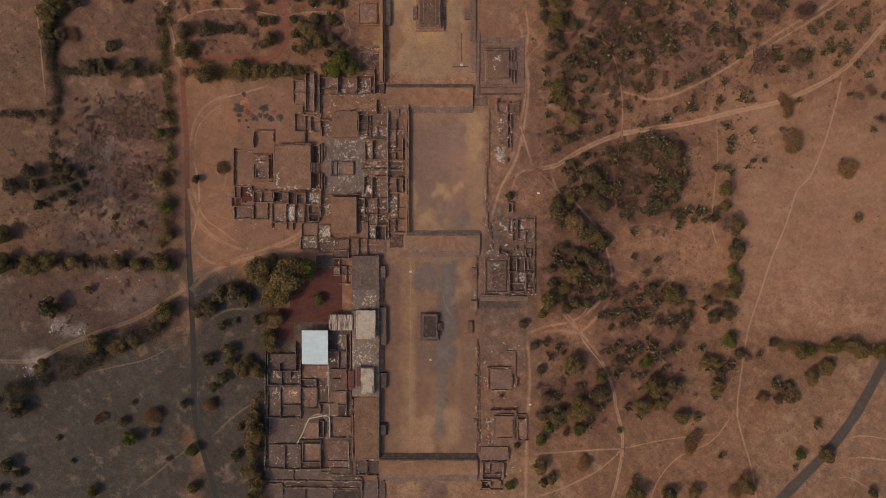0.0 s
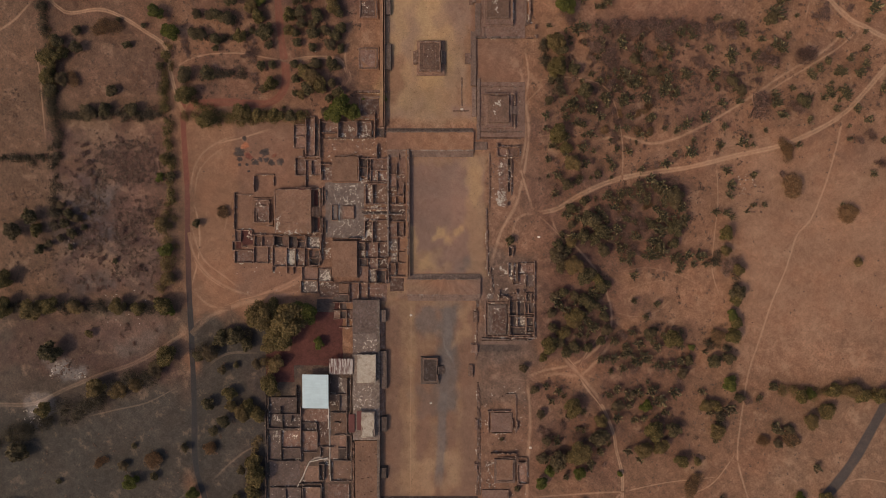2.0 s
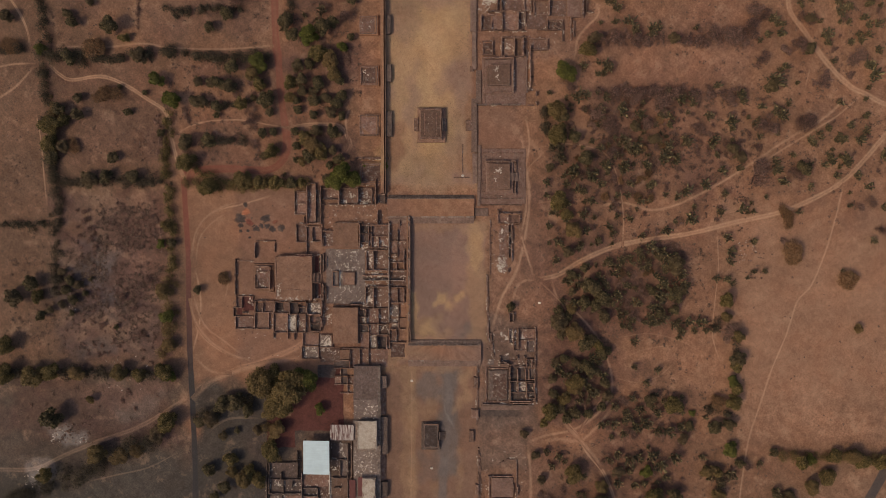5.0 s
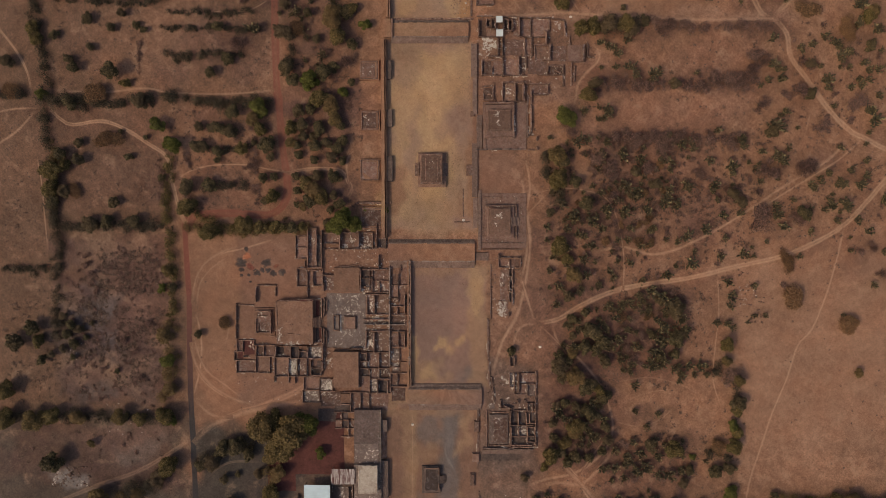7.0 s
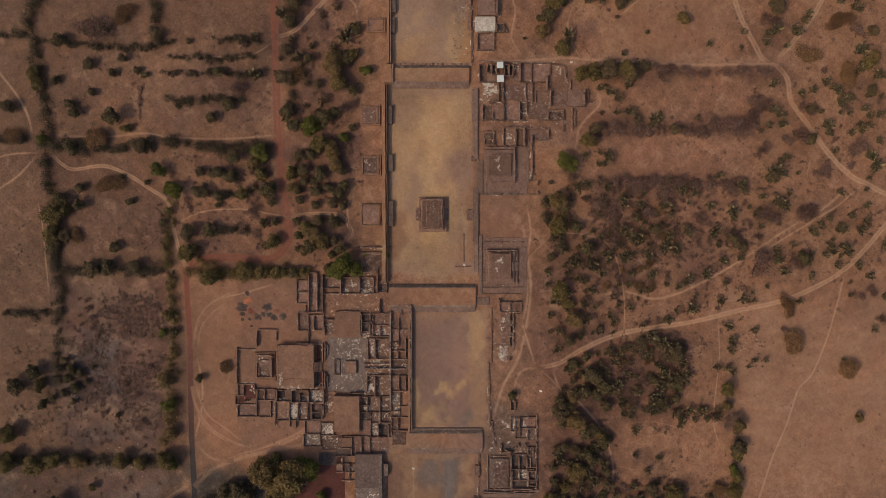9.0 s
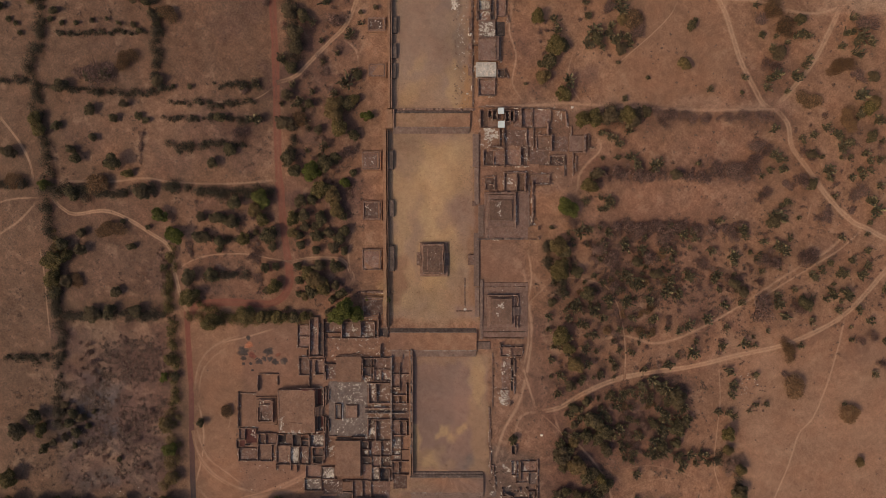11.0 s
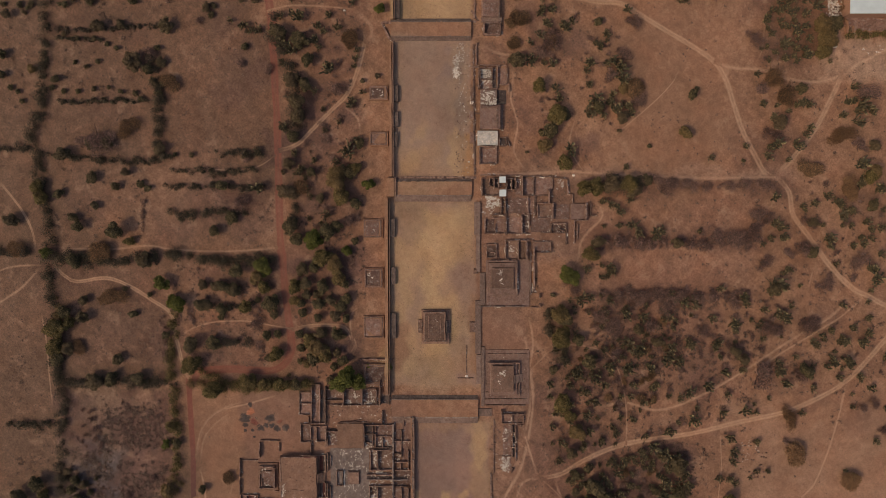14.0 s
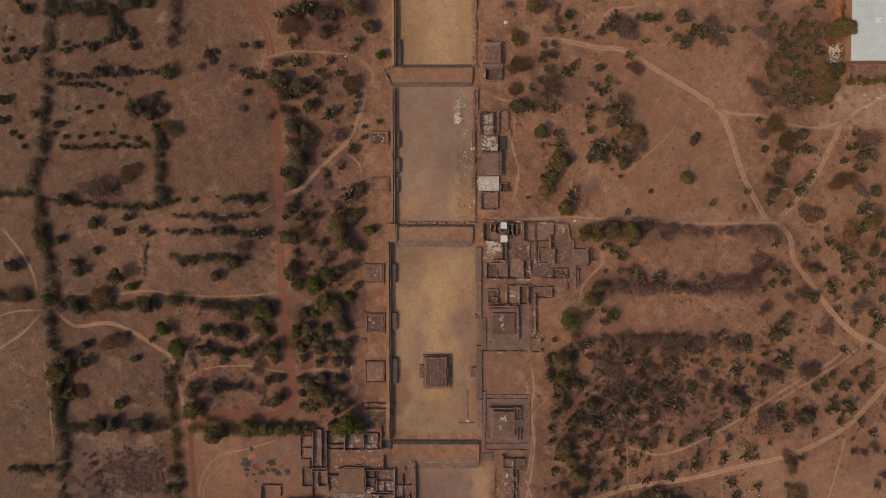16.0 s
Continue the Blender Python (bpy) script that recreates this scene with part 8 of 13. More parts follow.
altar = thing("altar", 0, 0, "large stepped stone altar with sloping sides in the avenue", "altar")
platform(altar, -13.9, 96.5, 0.0, 113.5, 1.1, 1, 0.35, 0, MAT_STONE_RED, name="platform")
platform(altar, -13.3, 97.4, -1.7, 112.7, 1.9, 2, 0.5, 0.9, MAT_STONE_RED, name="platform")
floor_slab(altar, -12.1, 98.8, -2.8, 111.8, 2.83, MAT_STONE_RED)
stairs(altar, -15.5, 102.0, -13.3, 108.4, 2.2, "+x", 6, MAT_STONE, 0)
# East flight in darker stone; the shade of its recess is painted in.
stairs(altar, -1.9, 102.0, 0.6, 108.2, 2.6, "-x", 7, MAT_STONE_DARK, 0)
wall(altar, -12.4, 112.3, -2.2, 112.4, 0.5, 0.7, 2.7, even=True)
wall(altar, -12.4, 98.3, -1.9, 98.3, 0.4, 0.7, 2.7, even=True)
wall(altar, -2.2, 112.1, -2.2, 108.5, 0.6, 0.6, 2.7, even=True)
wall(altar, -2.2, 102.4, -2.2, 98.3, 0.6, 0.6, 2.7, even=True)
wall(altar, -10.2, 110.4, -10.2, 99.9, 0.35, 0.5, 2.75, even=True)
wall(altar, -4.4, 110.4, -4.4, 99.9, 0.35, 0.5, 2.75, even=True)
rubble(altar, -12.4, 98.3, -2.5, 112.1, 60, 2.7, 0.3)
plaster(altar, -8.5, 103.6, -5.2, 109.9, 5, 2.95, 0.3)

west_shrine = thing("shrine_base", 0, 0, "small square stone shrine base with broken walls", "shrine")
platform(west_shrine, -42.35, 148.33, -32.7, 158.03, 1.1, 1, 0.4, 0, MAT_TRACK)
floor_slab(west_shrine, -40.97, 149.71, -34.64, 156.64, 1.12, MAT_FLOOR)
wall(west_shrine, -41.52, 157.2, -33.78, 157.2, 0.6, 0.6, 1.1)
wall(west_shrine, -41.52, 157.2, -41.56, 149.16, 0.6, 0.6, 1.1)
wall(west_shrine, -41.56, 149.16, -33.81, 149.16, 0.6, 0.6, 1.1)
wall(west_shrine, -33.78, 157.2, -33.81, 149.16, 0.6, 0.6, 1.1)
plaster(west_shrine, -40.7, 150.55, -35.46, 156.37, 5, 1.3, 0.6)

west_shrine = thing("shrine_base", 0, 0, "small square stone shrine base with broken walls", "shrine")
platform(west_shrine, -42.18, 123.84, -32.23, 133.87, 1.1, 1, 0.4, 0, MAT_TRACK)
floor_slab(west_shrine, -40.8, 125.23, -34.17, 132.48, 1.12, MAT_FLOOR)
wall(west_shrine, -41.35, 133.04, -33.31, 133.04, 0.6, 0.6, 1.1)
wall(west_shrine, -41.35, 133.04, -41.39, 124.67, 0.6, 0.6, 1.1)
wall(west_shrine, -41.39, 124.67, -33.34, 124.67, 0.6, 0.6, 1.1)
wall(west_shrine, -33.31, 133.04, -33.34, 124.67, 0.6, 0.6, 1.1)
plaster(west_shrine, -40.53, 126.07, -35, 132.2, 5, 1.3, 0.6)

west_shrine = thing("shrine_base", 0, 0, "small square stone shrine base with broken walls", "shrine")
platform(west_shrine, -42.57, 99.2, -32.04, 110.41, 1.1, 1, 0.4, 0, MAT_TRACK)
floor_slab(west_shrine, -41.19, 100.61, -33.98, 109.01, 1.12, MAT_FLOOR)
wall(west_shrine, -41.74, 109.57, -33.12, 109.58, 0.6, 0.6, 1.1)
wall(west_shrine, -41.74, 109.57, -41.78, 100.04, 0.6, 0.6, 1.1)
wall(west_shrine, -41.78, 100.04, -33.15, 100.05, 0.6, 0.6, 1.1)
wall(west_shrine, -33.12, 109.58, -33.15, 100.05, 0.6, 0.6, 1.1)

west_shrine = thing("shrine_base", 0, 0, "small square stone shrine base with broken walls", "shrine")
platform(west_shrine, -42.68, 76.12, -30.16, 86.83, 1.1, 1, 0.4, 0, MAT_TRACK)
floor_slab(west_shrine, -41.29, 77.53, -32.11, 85.42, 1.12, MAT_FLOOR)
wall(west_shrine, -41.85, 85.98, -31.25, 85.99, 0.6, 0.6, 1.1)
wall(west_shrine, -41.85, 85.98, -41.89, 76.96, 0.6, 0.6, 1.1)
wall(west_shrine, -41.89, 76.96, -31.28, 76.97, 0.6, 0.6, 1.1)
wall(west_shrine, -31.25, 85.99, -31.28, 76.97, 0.6, 0.6, 1.1)

west_shrine = thing("shrine_base", 0, 0, "small square stone shrine base with broken walls", "shrine")
platform(west_shrine, -39.3, 214.95, -29.72, 222.32, 1.1, 1, 0.4, 0, MAT_TRACK)
floor_slab(west_shrine, -37.94, 216.31, -31.64, 220.95, 1.12, MAT_FLOOR)
wall(west_shrine, -38.48, 221.5, -30.8, 221.5, 0.6, 0.6, 1.1)
wall(west_shrine, -38.48, 221.5, -38.51, 215.77, 0.6, 0.6, 1.1)
wall(west_shrine, -38.51, 215.77, -30.82, 215.77, 0.6, 0.6, 1.1)
wall(west_shrine, -30.8, 221.5, -30.82, 215.77, 0.6, 0.6, 1.1)
plaster(west_shrine, -37.66, 217.13, -32.46, 220.68, 5, 1.3, 0.6)

west_shrine = thing("shrine_base", 0, 0, "small square stone shrine base with broken walls", "shrine")
platform(west_shrine, -39.12, 193.04, -29.79, 200.18, 1.1, 1, 0.4, 0, MAT_TRACK)
floor_slab(west_shrine, -37.75, 194.41, -31.71, 198.8, 1.12, MAT_FLOOR)
wall(west_shrine, -38.3, 199.35, -30.87, 199.35, 0.6, 0.6, 1.1)
wall(west_shrine, -38.3, 199.35, -38.32, 193.87, 0.6, 0.6, 1.1)
wall(west_shrine, -38.32, 193.87, -30.89, 193.86, 0.6, 0.6, 1.1)
wall(west_shrine, -30.87, 199.35, -30.89, 193.86, 0.6, 0.6, 1.1)

north_east_compound = thing("ruined_compound", 0, 0, "excavated stone rooms with two small shelter roofs", "ruin")
wall(north_east_compound, 14.7, 179.2, 35.1, 179.1, 1.2, 0.6, 0, even=True)
wall(north_east_compound, 35.1, 178.3, 51.0, 178.3, 1.2, 0.6, 0, even=True)
wall(north_east_compound, 15.6, 169.3, 27.1, 169.3, 1.2, 0.6, 0, even=True)
wall(north_east_compound, 31.8, 178.0, 31.8, 171.5, 1.2, 0.6, 0, even=True)
wall(north_east_compound, 40.8, 178.0, 40.9, 169.3, 1.2, 0.6, 0, even=True)
wall(north_east_compound, 35.4, 169.3, 50.0, 169.3, 1.2, 0.6, 0, even=True)
wall(north_east_compound, 49.9, 178.3, 50.0, 172.3, 1.2, 0.6, 0, even=True)
wall(north_east_compound, 42.3, 165.4, 47.8, 165.4, 1.2, 0.6, 0, even=True)
wall(north_east_compound, 27.1, 177.0, 27.1, 173.1, 1.2, 0.6, 0, even=True)
wall(north_east_compound, 15.5, 177.5, 15.6, 169.3, 1.8, 0.7, 0, even=True)
wall(north_east_compound, 35.1, 178.3, 35.1, 169.3, 2.8, 0.9, 0, even=True)
wall(north_east_compound, 48.0, 172.0, 48.1, 165.4, 2.4, 0.8, 0, even=True)
wall(north_east_compound, 19.4, 177.5, 21.3, 177.5, 2.2, 0.4, 0, even=True)
wall(north_east_compound, 19.4, 173.7, 21.3, 173.7, 2.2, 0.4, 0, even=True)
wall(north_east_compound, 19.4, 177.5, 19.4, 173.7, 2.2, 0.4, 0, even=True)
wall(north_east_compound, 21.3, 177.5, 21.3, 173.7, 2.2, 0.4, 0, even=True)
floor_slab(north_east_compound, 19.7, 173.9, 21.0, 177.2, 0.09, MAT_FLOOR_DARK)
wall(north_east_compound, 21.6, 177.5, 23.8, 177.5, 2.2, 0.4, 0, even=True)
wall(north_east_compound, 21.6, 172.8, 23.8, 172.8, 2.2, 0.4, 0, even=True)
wall(north_east_compound, 21.6, 177.5, 21.6, 172.8, 2.2, 0.4, 0, even=True)
wall(north_east_compound, 23.8, 177.5, 23.8, 172.8, 2.2, 0.4, 0, even=True)
floor_slab(north_east_compound, 21.9, 173.1, 23.5, 177.2, 0.09, MAT_FLOOR_DARK)
wall(north_east_compound, 27.6, 177.2, 29.8, 177.2, 2.2, 0.4, 0, even=True)
wall(north_east_compound, 27.7, 172.0, 29.9, 172.0, 2.2, 0.4, 0, even=True)
wall(north_east_compound, 27.6, 177.2, 27.7, 172.0, 2.2, 0.4, 0, even=True)
wall(north_east_compound, 29.8, 177.2, 29.9, 172.0, 2.2, 0.4, 0, even=True)
floor_slab(north_east_compound, 27.9, 172.3, 29.6, 176.9, 0.09, MAT_FLOOR_DARK)
wall(north_east_compound, 30.1, 177.2, 32.0, 177.2, 2.2, 0.4, 0, even=True)
wall(north_east_compound, 30.1, 172.0, 32.1, 172.0, 2.2, 0.4, 0, even=True)
wall(north_east_compound, 30.1, 177.2, 30.1, 172.0, 2.2, 0.4, 0, even=True)
wall(north_east_compound, 32.0, 177.2, 32.1, 172.0, 2.2, 0.4, 0, even=True)
floor_slab(north_east_compound, 30.4, 172.3, 31.8, 176.9, 0.09, MAT_FLOOR_DARK)
floor_slab(north_east_compound, 15.8, 169.6, 19.4, 177.2, 0.09, MAT_STONE_RED)
floor_slab(north_east_compound, 19.7, 169.5, 23.8, 173.1, 0.09, MAT_STONE_RED)
floor_slab(north_east_compound, 36.2, 169.5, 40.6, 177.8, 0.09, MAT_FLOOR)
floor_slab(north_east_compound, 41.4, 169.5, 49.6, 177.8, 0.09, MAT_FLOOR)
floor_slab(north_east_compound, 32.1, 169.5, 34.8, 177.2, 0.09, MAT_FLOOR)
plaster(north_east_compound, 31.8, 173.1, 34.5, 177.2, 6, 0.16, 0.6)
plaster(north_east_compound, 51.0, 172.0, 55.9, 178.3, 14, 0.16, 0.7)
wall(north_east_compound, 57.1, 176.9, 57.7, 169.8, 1.1, 0.6, 0, even=True)
wall(north_east_compound, 57.4, 169.8, 59.9, 169.8, 1.1, 0.6, 0, even=True)
wall(north_east_compound, 59.9, 169.8, 59.9, 165.4, 1.1, 0.6, 0, even=True)
wall(north_east_compound, 51.0, 178.0, 56.8, 177.2, 1.1, 0.6, 0, even=True)
plaster(north_east_compound, 18.0, 163.5, 24.4, 168.7, 50, 0.16, 1.1)
plaster(north_east_compound, 15.8, 159.4, 24.9, 165.4, 18, 0.16, 0.6)
plaster(north_east_compound, 25.2, 163.8, 29.0, 166.5, 8, 0.16, 0.7)
wall(north_east_compound, 24.9, 168.7, 24.9, 160.2, 1.5, 0.6, 0, even=True)
wall(north_east_compound, 27.1, 169.3, 27.2, 160.2, 1.5, 0.6, 0, even=True)
wall(north_east_compound, 20.3, 159.7, 28.0, 159.7, 1.5, 0.6, 0, even=True)
wall(north_east_compound, 19.7, 158.3, 23.6, 158.3, 1.5, 0.6, 0, even=True)
wall(north_east_compound, 17.2, 158.0, 17.2, 150.9, 1.5, 0.6, 0, even=True)
wall(north_east_compound, 17.2, 150.9, 27.5, 150.9, 1.5, 0.6, 0, even=True)
wall(north_east_compound, 22.2, 155.0, 22.2, 150.9, 1.5, 0.6, 0, even=True)
wall(north_east_compound, 27.4, 159.9, 27.5, 150.0, 2.0, 0.6, 0, even=True)
floor_slab(north_east_compound, 17.5, 151.1, 21.9, 157.7, 0.09, MAT_FLOOR)
floor_slab(north_east_compound, 22.5, 151.1, 27.2, 157.7, 0.09, MAT_FLOOR)
wall(north_east_compound, 34.9, 159.4, 34.9, 150.9, 2.3, 0.9, 0, even=True)
wall(north_east_compound, 28.0, 150.6, 39.1, 150.6, 1.3, 0.6, 0, even=True)
wall(north_east_compound, 34.6, 159.7, 38.7, 159.7, 1.3, 0.6, 0, even=True)
wall(north_east_compound, 38.7, 159.7, 38.8, 154.4, 1.3, 0.6, 0, even=True)
wall(north_east_compound, 38.1, 168.5, 38.2, 160.5, 1.3, 0.6, 0, even=True)
wall(north_east_compound, 37.4, 160.5, 41.8, 160.5, 1.3, 0.6, 0, even=True)
wall(north_east_compound, 41.4, 169.0, 41.5, 159.4, 1.3, 0.6, 0, even=True)
floor_slab(north_east_compound, 28.0, 150.9, 34.6, 158.6, 0.09, MAT_FLOOR)
floor_slab(north_east_compound, 35.7, 150.9, 38.4, 159.1, 0.09, MAT_FLOOR)
floor_slab(north_east_compound, 27.7, 160.5, 37.9, 168.2, 0.09, MAT_FLOOR)
floor_slab(north_east_compound, 38.4, 160.8, 41.2, 168.2, 0.09, MAT_FLOOR)
wall(north_east_compound, 42.8, 165.2, 50.3, 165.2, 1.2, 0.6, 0, even=True)
wall(north_east_compound, 42.8, 165.2, 42.9, 158.6, 1.2, 0.6, 0, even=True)
wall(north_east_compound, 42.9, 158.3, 50.3, 158.3, 1.2, 0.6, 0, even=True)
wall(north_east_compound, 50.0, 165.4, 50.0, 157.7, 2.4, 0.8, 0, even=True)
floor_slab(north_east_compound, 43.1, 158.6, 49.7, 164.6, 0.09, MAT_STONE_RED)
platform(north_east_compound, 58.9, 157.5, 66.0, 165.4, 0.9, 1, 0.3, 0, MAT_APRON, name="platform")
wall(north_east_compound, 66.2, 165.4, 66.3, 157.2, 2.5, 1.2, 0, even=True)
wall(north_east_compound, 60.5, 156.9, 67.1, 156.9, 1.2, 0.6, 0, even=True)
wall(north_east_compound, 60.8, 156.9, 60.9, 145.9, 1.2, 0.6, 0, even=True)
wall(north_east_compound, 68.2, 166.5, 68.2, 159.7, 1.2, 0.6, 0, even=True)
wall(north_east_compound, 68.2, 159.7, 71.0, 159.7, 1.2, 0.6, 0, even=True)
wall(north_east_compound, 62.2, 155.5, 62.3, 147.6, 1.2, 0.6, 0, even=True)
floor_slab(north_east_compound, 50.6, 157.7, 58.5, 164.9, 0.09, MAT_FLOOR)
wall(north_east_compound, 49.8, 155.5, 56.7, 155.5, 1.2, 0.6, 0, even=True)
wall(north_east_compound, 56.7, 155.5, 56.8, 145.4, 1.2, 0.6, 0, even=True)
wall(north_east_compound, 49.2, 155.5, 49.3, 151.1, 1.2, 0.6, 0, even=True)
wall(north_east_compound, 44.3, 151.1, 56.7, 151.1, 1.2, 0.6, 0, even=True)
wall(north_east_compound, 52.6, 153.1, 56.7, 151.1, 1.2, 0.6, 0, even=True)
floor_slab(north_east_compound, 49.8, 151.4, 56.4, 155.0, 0.09, MAT_FLOOR)
floor_slab(north_east_compound, 39.6, 151.4, 48.9, 158.6, 0.09, MAT_FLOOR)
plaster(north_east_compound, 52.6, 148.4, 56.1, 152.8, 4, 0.16, 0.6)
wall(north_east_compound, 26.9, 147.3, 39.1, 147.3, 2.2, 0.8, 0, even=True)
wall(north_east_compound, 27.2, 147.3, 27.2, 137.9, 1.6, 0.6, 0, even=True)
wall(north_east_compound, 33.3, 146.7, 33.3, 138.2, 1.6, 0.6, 0, even=True)
wall(north_east_compound, 26.4, 138.2, 38.0, 138.2, 1.6, 0.6, 0, even=True)
wall(north_east_compound, 40.2, 146.7, 50.1, 146.7, 1.6, 0.6, 0, even=True)
wall(north_east_compound, 49.3, 146.7, 49.3, 141.8, 1.6, 0.6, 0, even=True)
wall(north_east_compound, 40.8, 141.5, 49.9, 141.5, 1.6, 0.6, 0, even=True)
wall(north_east_compound, 37.4, 147.3, 37.5, 137.9, 2.8, 1.0, 0, even=True)
floor_slab(north_east_compound, 27.8, 138.5, 33.0, 146.7, 0.09, MAT_STONE_RED)
floor_slab(north_east_compound, 33.9, 138.5, 37.1, 146.7, 0.09, MAT_STONE_RED)
plaster(north_east_compound, 29.1, 141.8, 31.3, 144.0, 8, 0.16, 0.7)
wall(north_east_compound, 17.5, 145.4, 23.1, 145.4, 1.2, 0.6, 0, even=True)
wall(north_east_compound, 22.8, 145.4, 22.8, 138.7, 1.2, 0.6, 0, even=True)
wall(north_east_compound, 18.1, 139.0, 23.6, 139.0, 1.2, 0.6, 0, even=True)
wall(north_east_compound, 18.1, 142.0, 18.1, 139.0, 1.2, 0.6, 0, even=True)
wall(north_east_compound, 19.8, 141.5, 22.2, 141.5, 1.2, 0.6, 0, even=True)
floor_slab(north_east_compound, 18.1, 139.3, 22.5, 144.8, 0.09, MAT_FLOOR)
floor_slab(north_east_compound, 40.7, 141.8, 49.0, 146.2, 0.09, MAT_FLOOR)
plaster(north_east_compound, 15.3, 137.9, 56.6, 168.2, 40, 0.14, 0.35)
rubble(north_east_compound, 14.8, 137.9, 67.5, 178.6, 330, 0, 0.34)
platform(north_east_compound, 17.6, 114.6, 39.1, 137.9, 0.4, 1, 0.3, 0, MAT_APRON, name="platform")
platform(north_east_compound, 18.4, 120.2, 33.3, 137.3, 1.5, 2, 0.7, 0.3, MAT_APRON, name="platform")
platform(north_east_compound, 20.2, 123.6, 31.2, 134.3, 0.9, 1, 0.4, 1.7, MAT_STONE_RED, name="platform")
wall(north_east_compound, 18.5, 137.3, 32.8, 137.3, 0.6, 0.9, 1.7, even=True)
wall(north_east_compound, 32.6, 137.1, 32.7, 120.8, 1.0, 0.9, 1.4, even=True)
wall(north_east_compound, 20.4, 133.5, 30.6, 133.5, 0.4, 0.5, 2.5, even=True)
wall(north_east_compound, 20.2, 123.9, 30.3, 123.9, 0.4, 0.6, 2.4, MAT_STEPS, even=True)
plaster(north_east_compound, 22.3, 130.2, 26.7, 132.7, 9, 2.7, 0.6)
plaster(north_east_compound, 23.4, 126.4, 25.6, 128.6, 7, 2.7, 0.5)
wall(north_east_compound, 41.0, 143.4, 41.1, 122.4, 2.1, 0.8, 0, even=True)
wall(north_east_compound, 39.4, 142.0, 39.5, 120.7, 0.8, 0.9, 0, MAT_STEPS, even=True)
wall(north_east_compound, 39.8, 121.8, 42.5, 121.8, 1.0, 0.6, 0, even=True)
wall(north_east_compound, 39.8, 114.6, 43.1, 114.6, 1.0, 0.6, 0, even=True)
wall(north_east_compound, 14.0, 114.9, 36.5, 114.9, 1.2, 0.9, 0, MAT_STONE_DARK, even=True)
wall(north_east_compound, 44.2, 121.3, 44.2, 119.1, 1.8, 0.6, 0, even=True)
wall(north_east_compound, 43.9, 116.3, 44.8, 114.6, 1.8, 0.6, 0, even=True)
wall(north_east_compound, 19.3, 121.3, 19.3, 115.2, 0.8, 0.5, 0, even=True)
rubble(north_east_compound, 15.4, 114.6, 41.6, 136.8, 120, 0.2, 0.3)

east_pyramid = thing("temple_base", 0, 0, "stepped stone temple base with stairs, partly rebuilt", "ruin")
platform(east_pyramid, 16.0, 66.5, 39.2, 93.6, 0.3, 1, 0.2, 0, MAT_APRON, name="platform")
platform(east_pyramid, 19.1, 70.7, 34.0, 87.8, 1.5, 2, 0.8, 0.2, MAT_APRON, name="platform")
platform(east_pyramid, 20.9, 73.3, 31.3, 86.2, 1.5, 1, 0.5, 1.6, MAT_STONE_RED, name="platform")
stairs(east_pyramid, 31.3, 77.6, 36.2, 81.7, 2.6, "-x", 7, MAT_STEPS, 0)
wall(east_pyramid, 18.9, 87.3, 34.1, 87.3, 0.9, 0.6, 1.5, even=True)
wall(east_pyramid, 31.1, 86.8, 31.1, 81.8, 0.9, 0.6, 1.5, even=True)
wall(east_pyramid, 31.1, 77.1, 31.1, 73.6, 0.9, 0.6, 1.5, even=True)
wall(east_pyramid, 34.2, 87.2, 34.2, 81.9, 0.9, 0.7, 0.6, even=True)
wall(east_pyramid, 34.2, 77.3, 34.3, 70.9, 0.9, 0.7, 0.6, even=True)
wall(east_pyramid, 17.7, 72.6, 32.4, 72.6, 0.5, 0.6, 0.2, even=True)
wall(east_pyramid, 17.1, 69.3, 37.9, 69.3, 0.5, 0.6, 0.2, even=True)
wall(east_pyramid, 17.6, 91.4, 37.8, 91.4, 0.5, 0.6, 0.2, even=True)
plaster(east_pyramid, 23.5, 81.3, 27.3, 84.0, 16, 3.25, 0.6)
plaster(east_pyramid, 23.5, 77.2, 26.8, 79.4, 5, 3.25, 0.4)
plaster(east_pyramid, 19.9, 67.6, 37.8, 92.4, 14, 0.5, 0.4)
rubble(east_pyramid, 17.1, 67.6, 38.1, 92.4, 120, 0.3, 0.32)

north_rooms = thing("ruined_compound", 0, 0, "small stone rooms and platforms with pale plaster floors", "ruin")
platform(north_rooms, 15.2, 254.7, 23.9, 264.7, 2.6, 1, 0.4, 0, MAT_STONE_RED, name="platform")
floor_slab(north_rooms, 15.9, 254.6, 22.9, 262.7, 2.66, MAT_FLOOR)
wall(north_rooms, 23.4, 263.2, 23.5, 254.2, 0.5, 0.8, 2.5, even=True)
wall(north_rooms, 17.1, 266.3, 17.7, 264.7, 1.2, 0.7, 0, even=True)
platform(north_rooms, 15.2, 252.5, 25.1, 254.7, 1.3, 1, 0.3, 0, MAT_STEPS, name="platform")
wall(north_rooms, 16.3, 252.0, 24.2, 252.0, 2.0, 0.9, 0, even=True)
wall(north_rooms, 16.3, 246.6, 24.3, 246.6, 2.0, 0.9, 0, even=True)
wall(north_rooms, 16.3, 252.0, 16.3, 246.6, 2.0, 0.9, 0, even=True)
wall(north_rooms, 24.2, 252.0, 24.3, 246.6, 2.0, 0.9, 0, even=True)
floor_slab(north_rooms, 16.6, 246.8, 24.0, 251.7, 0.09, MAT_FLOOR)
wall(north_rooms, 24.5, 252.8, 24.5, 246.6, 1.6, 0.8, 0, even=True)
wall(north_rooms, 14.5, 232.0, 27.6, 231.9, 1.2, 0.6, 0, even=True)
wall(north_rooms, 12.8, 242.5, 12.8, 232.0, 1.2, 0.6, 0, even=True)
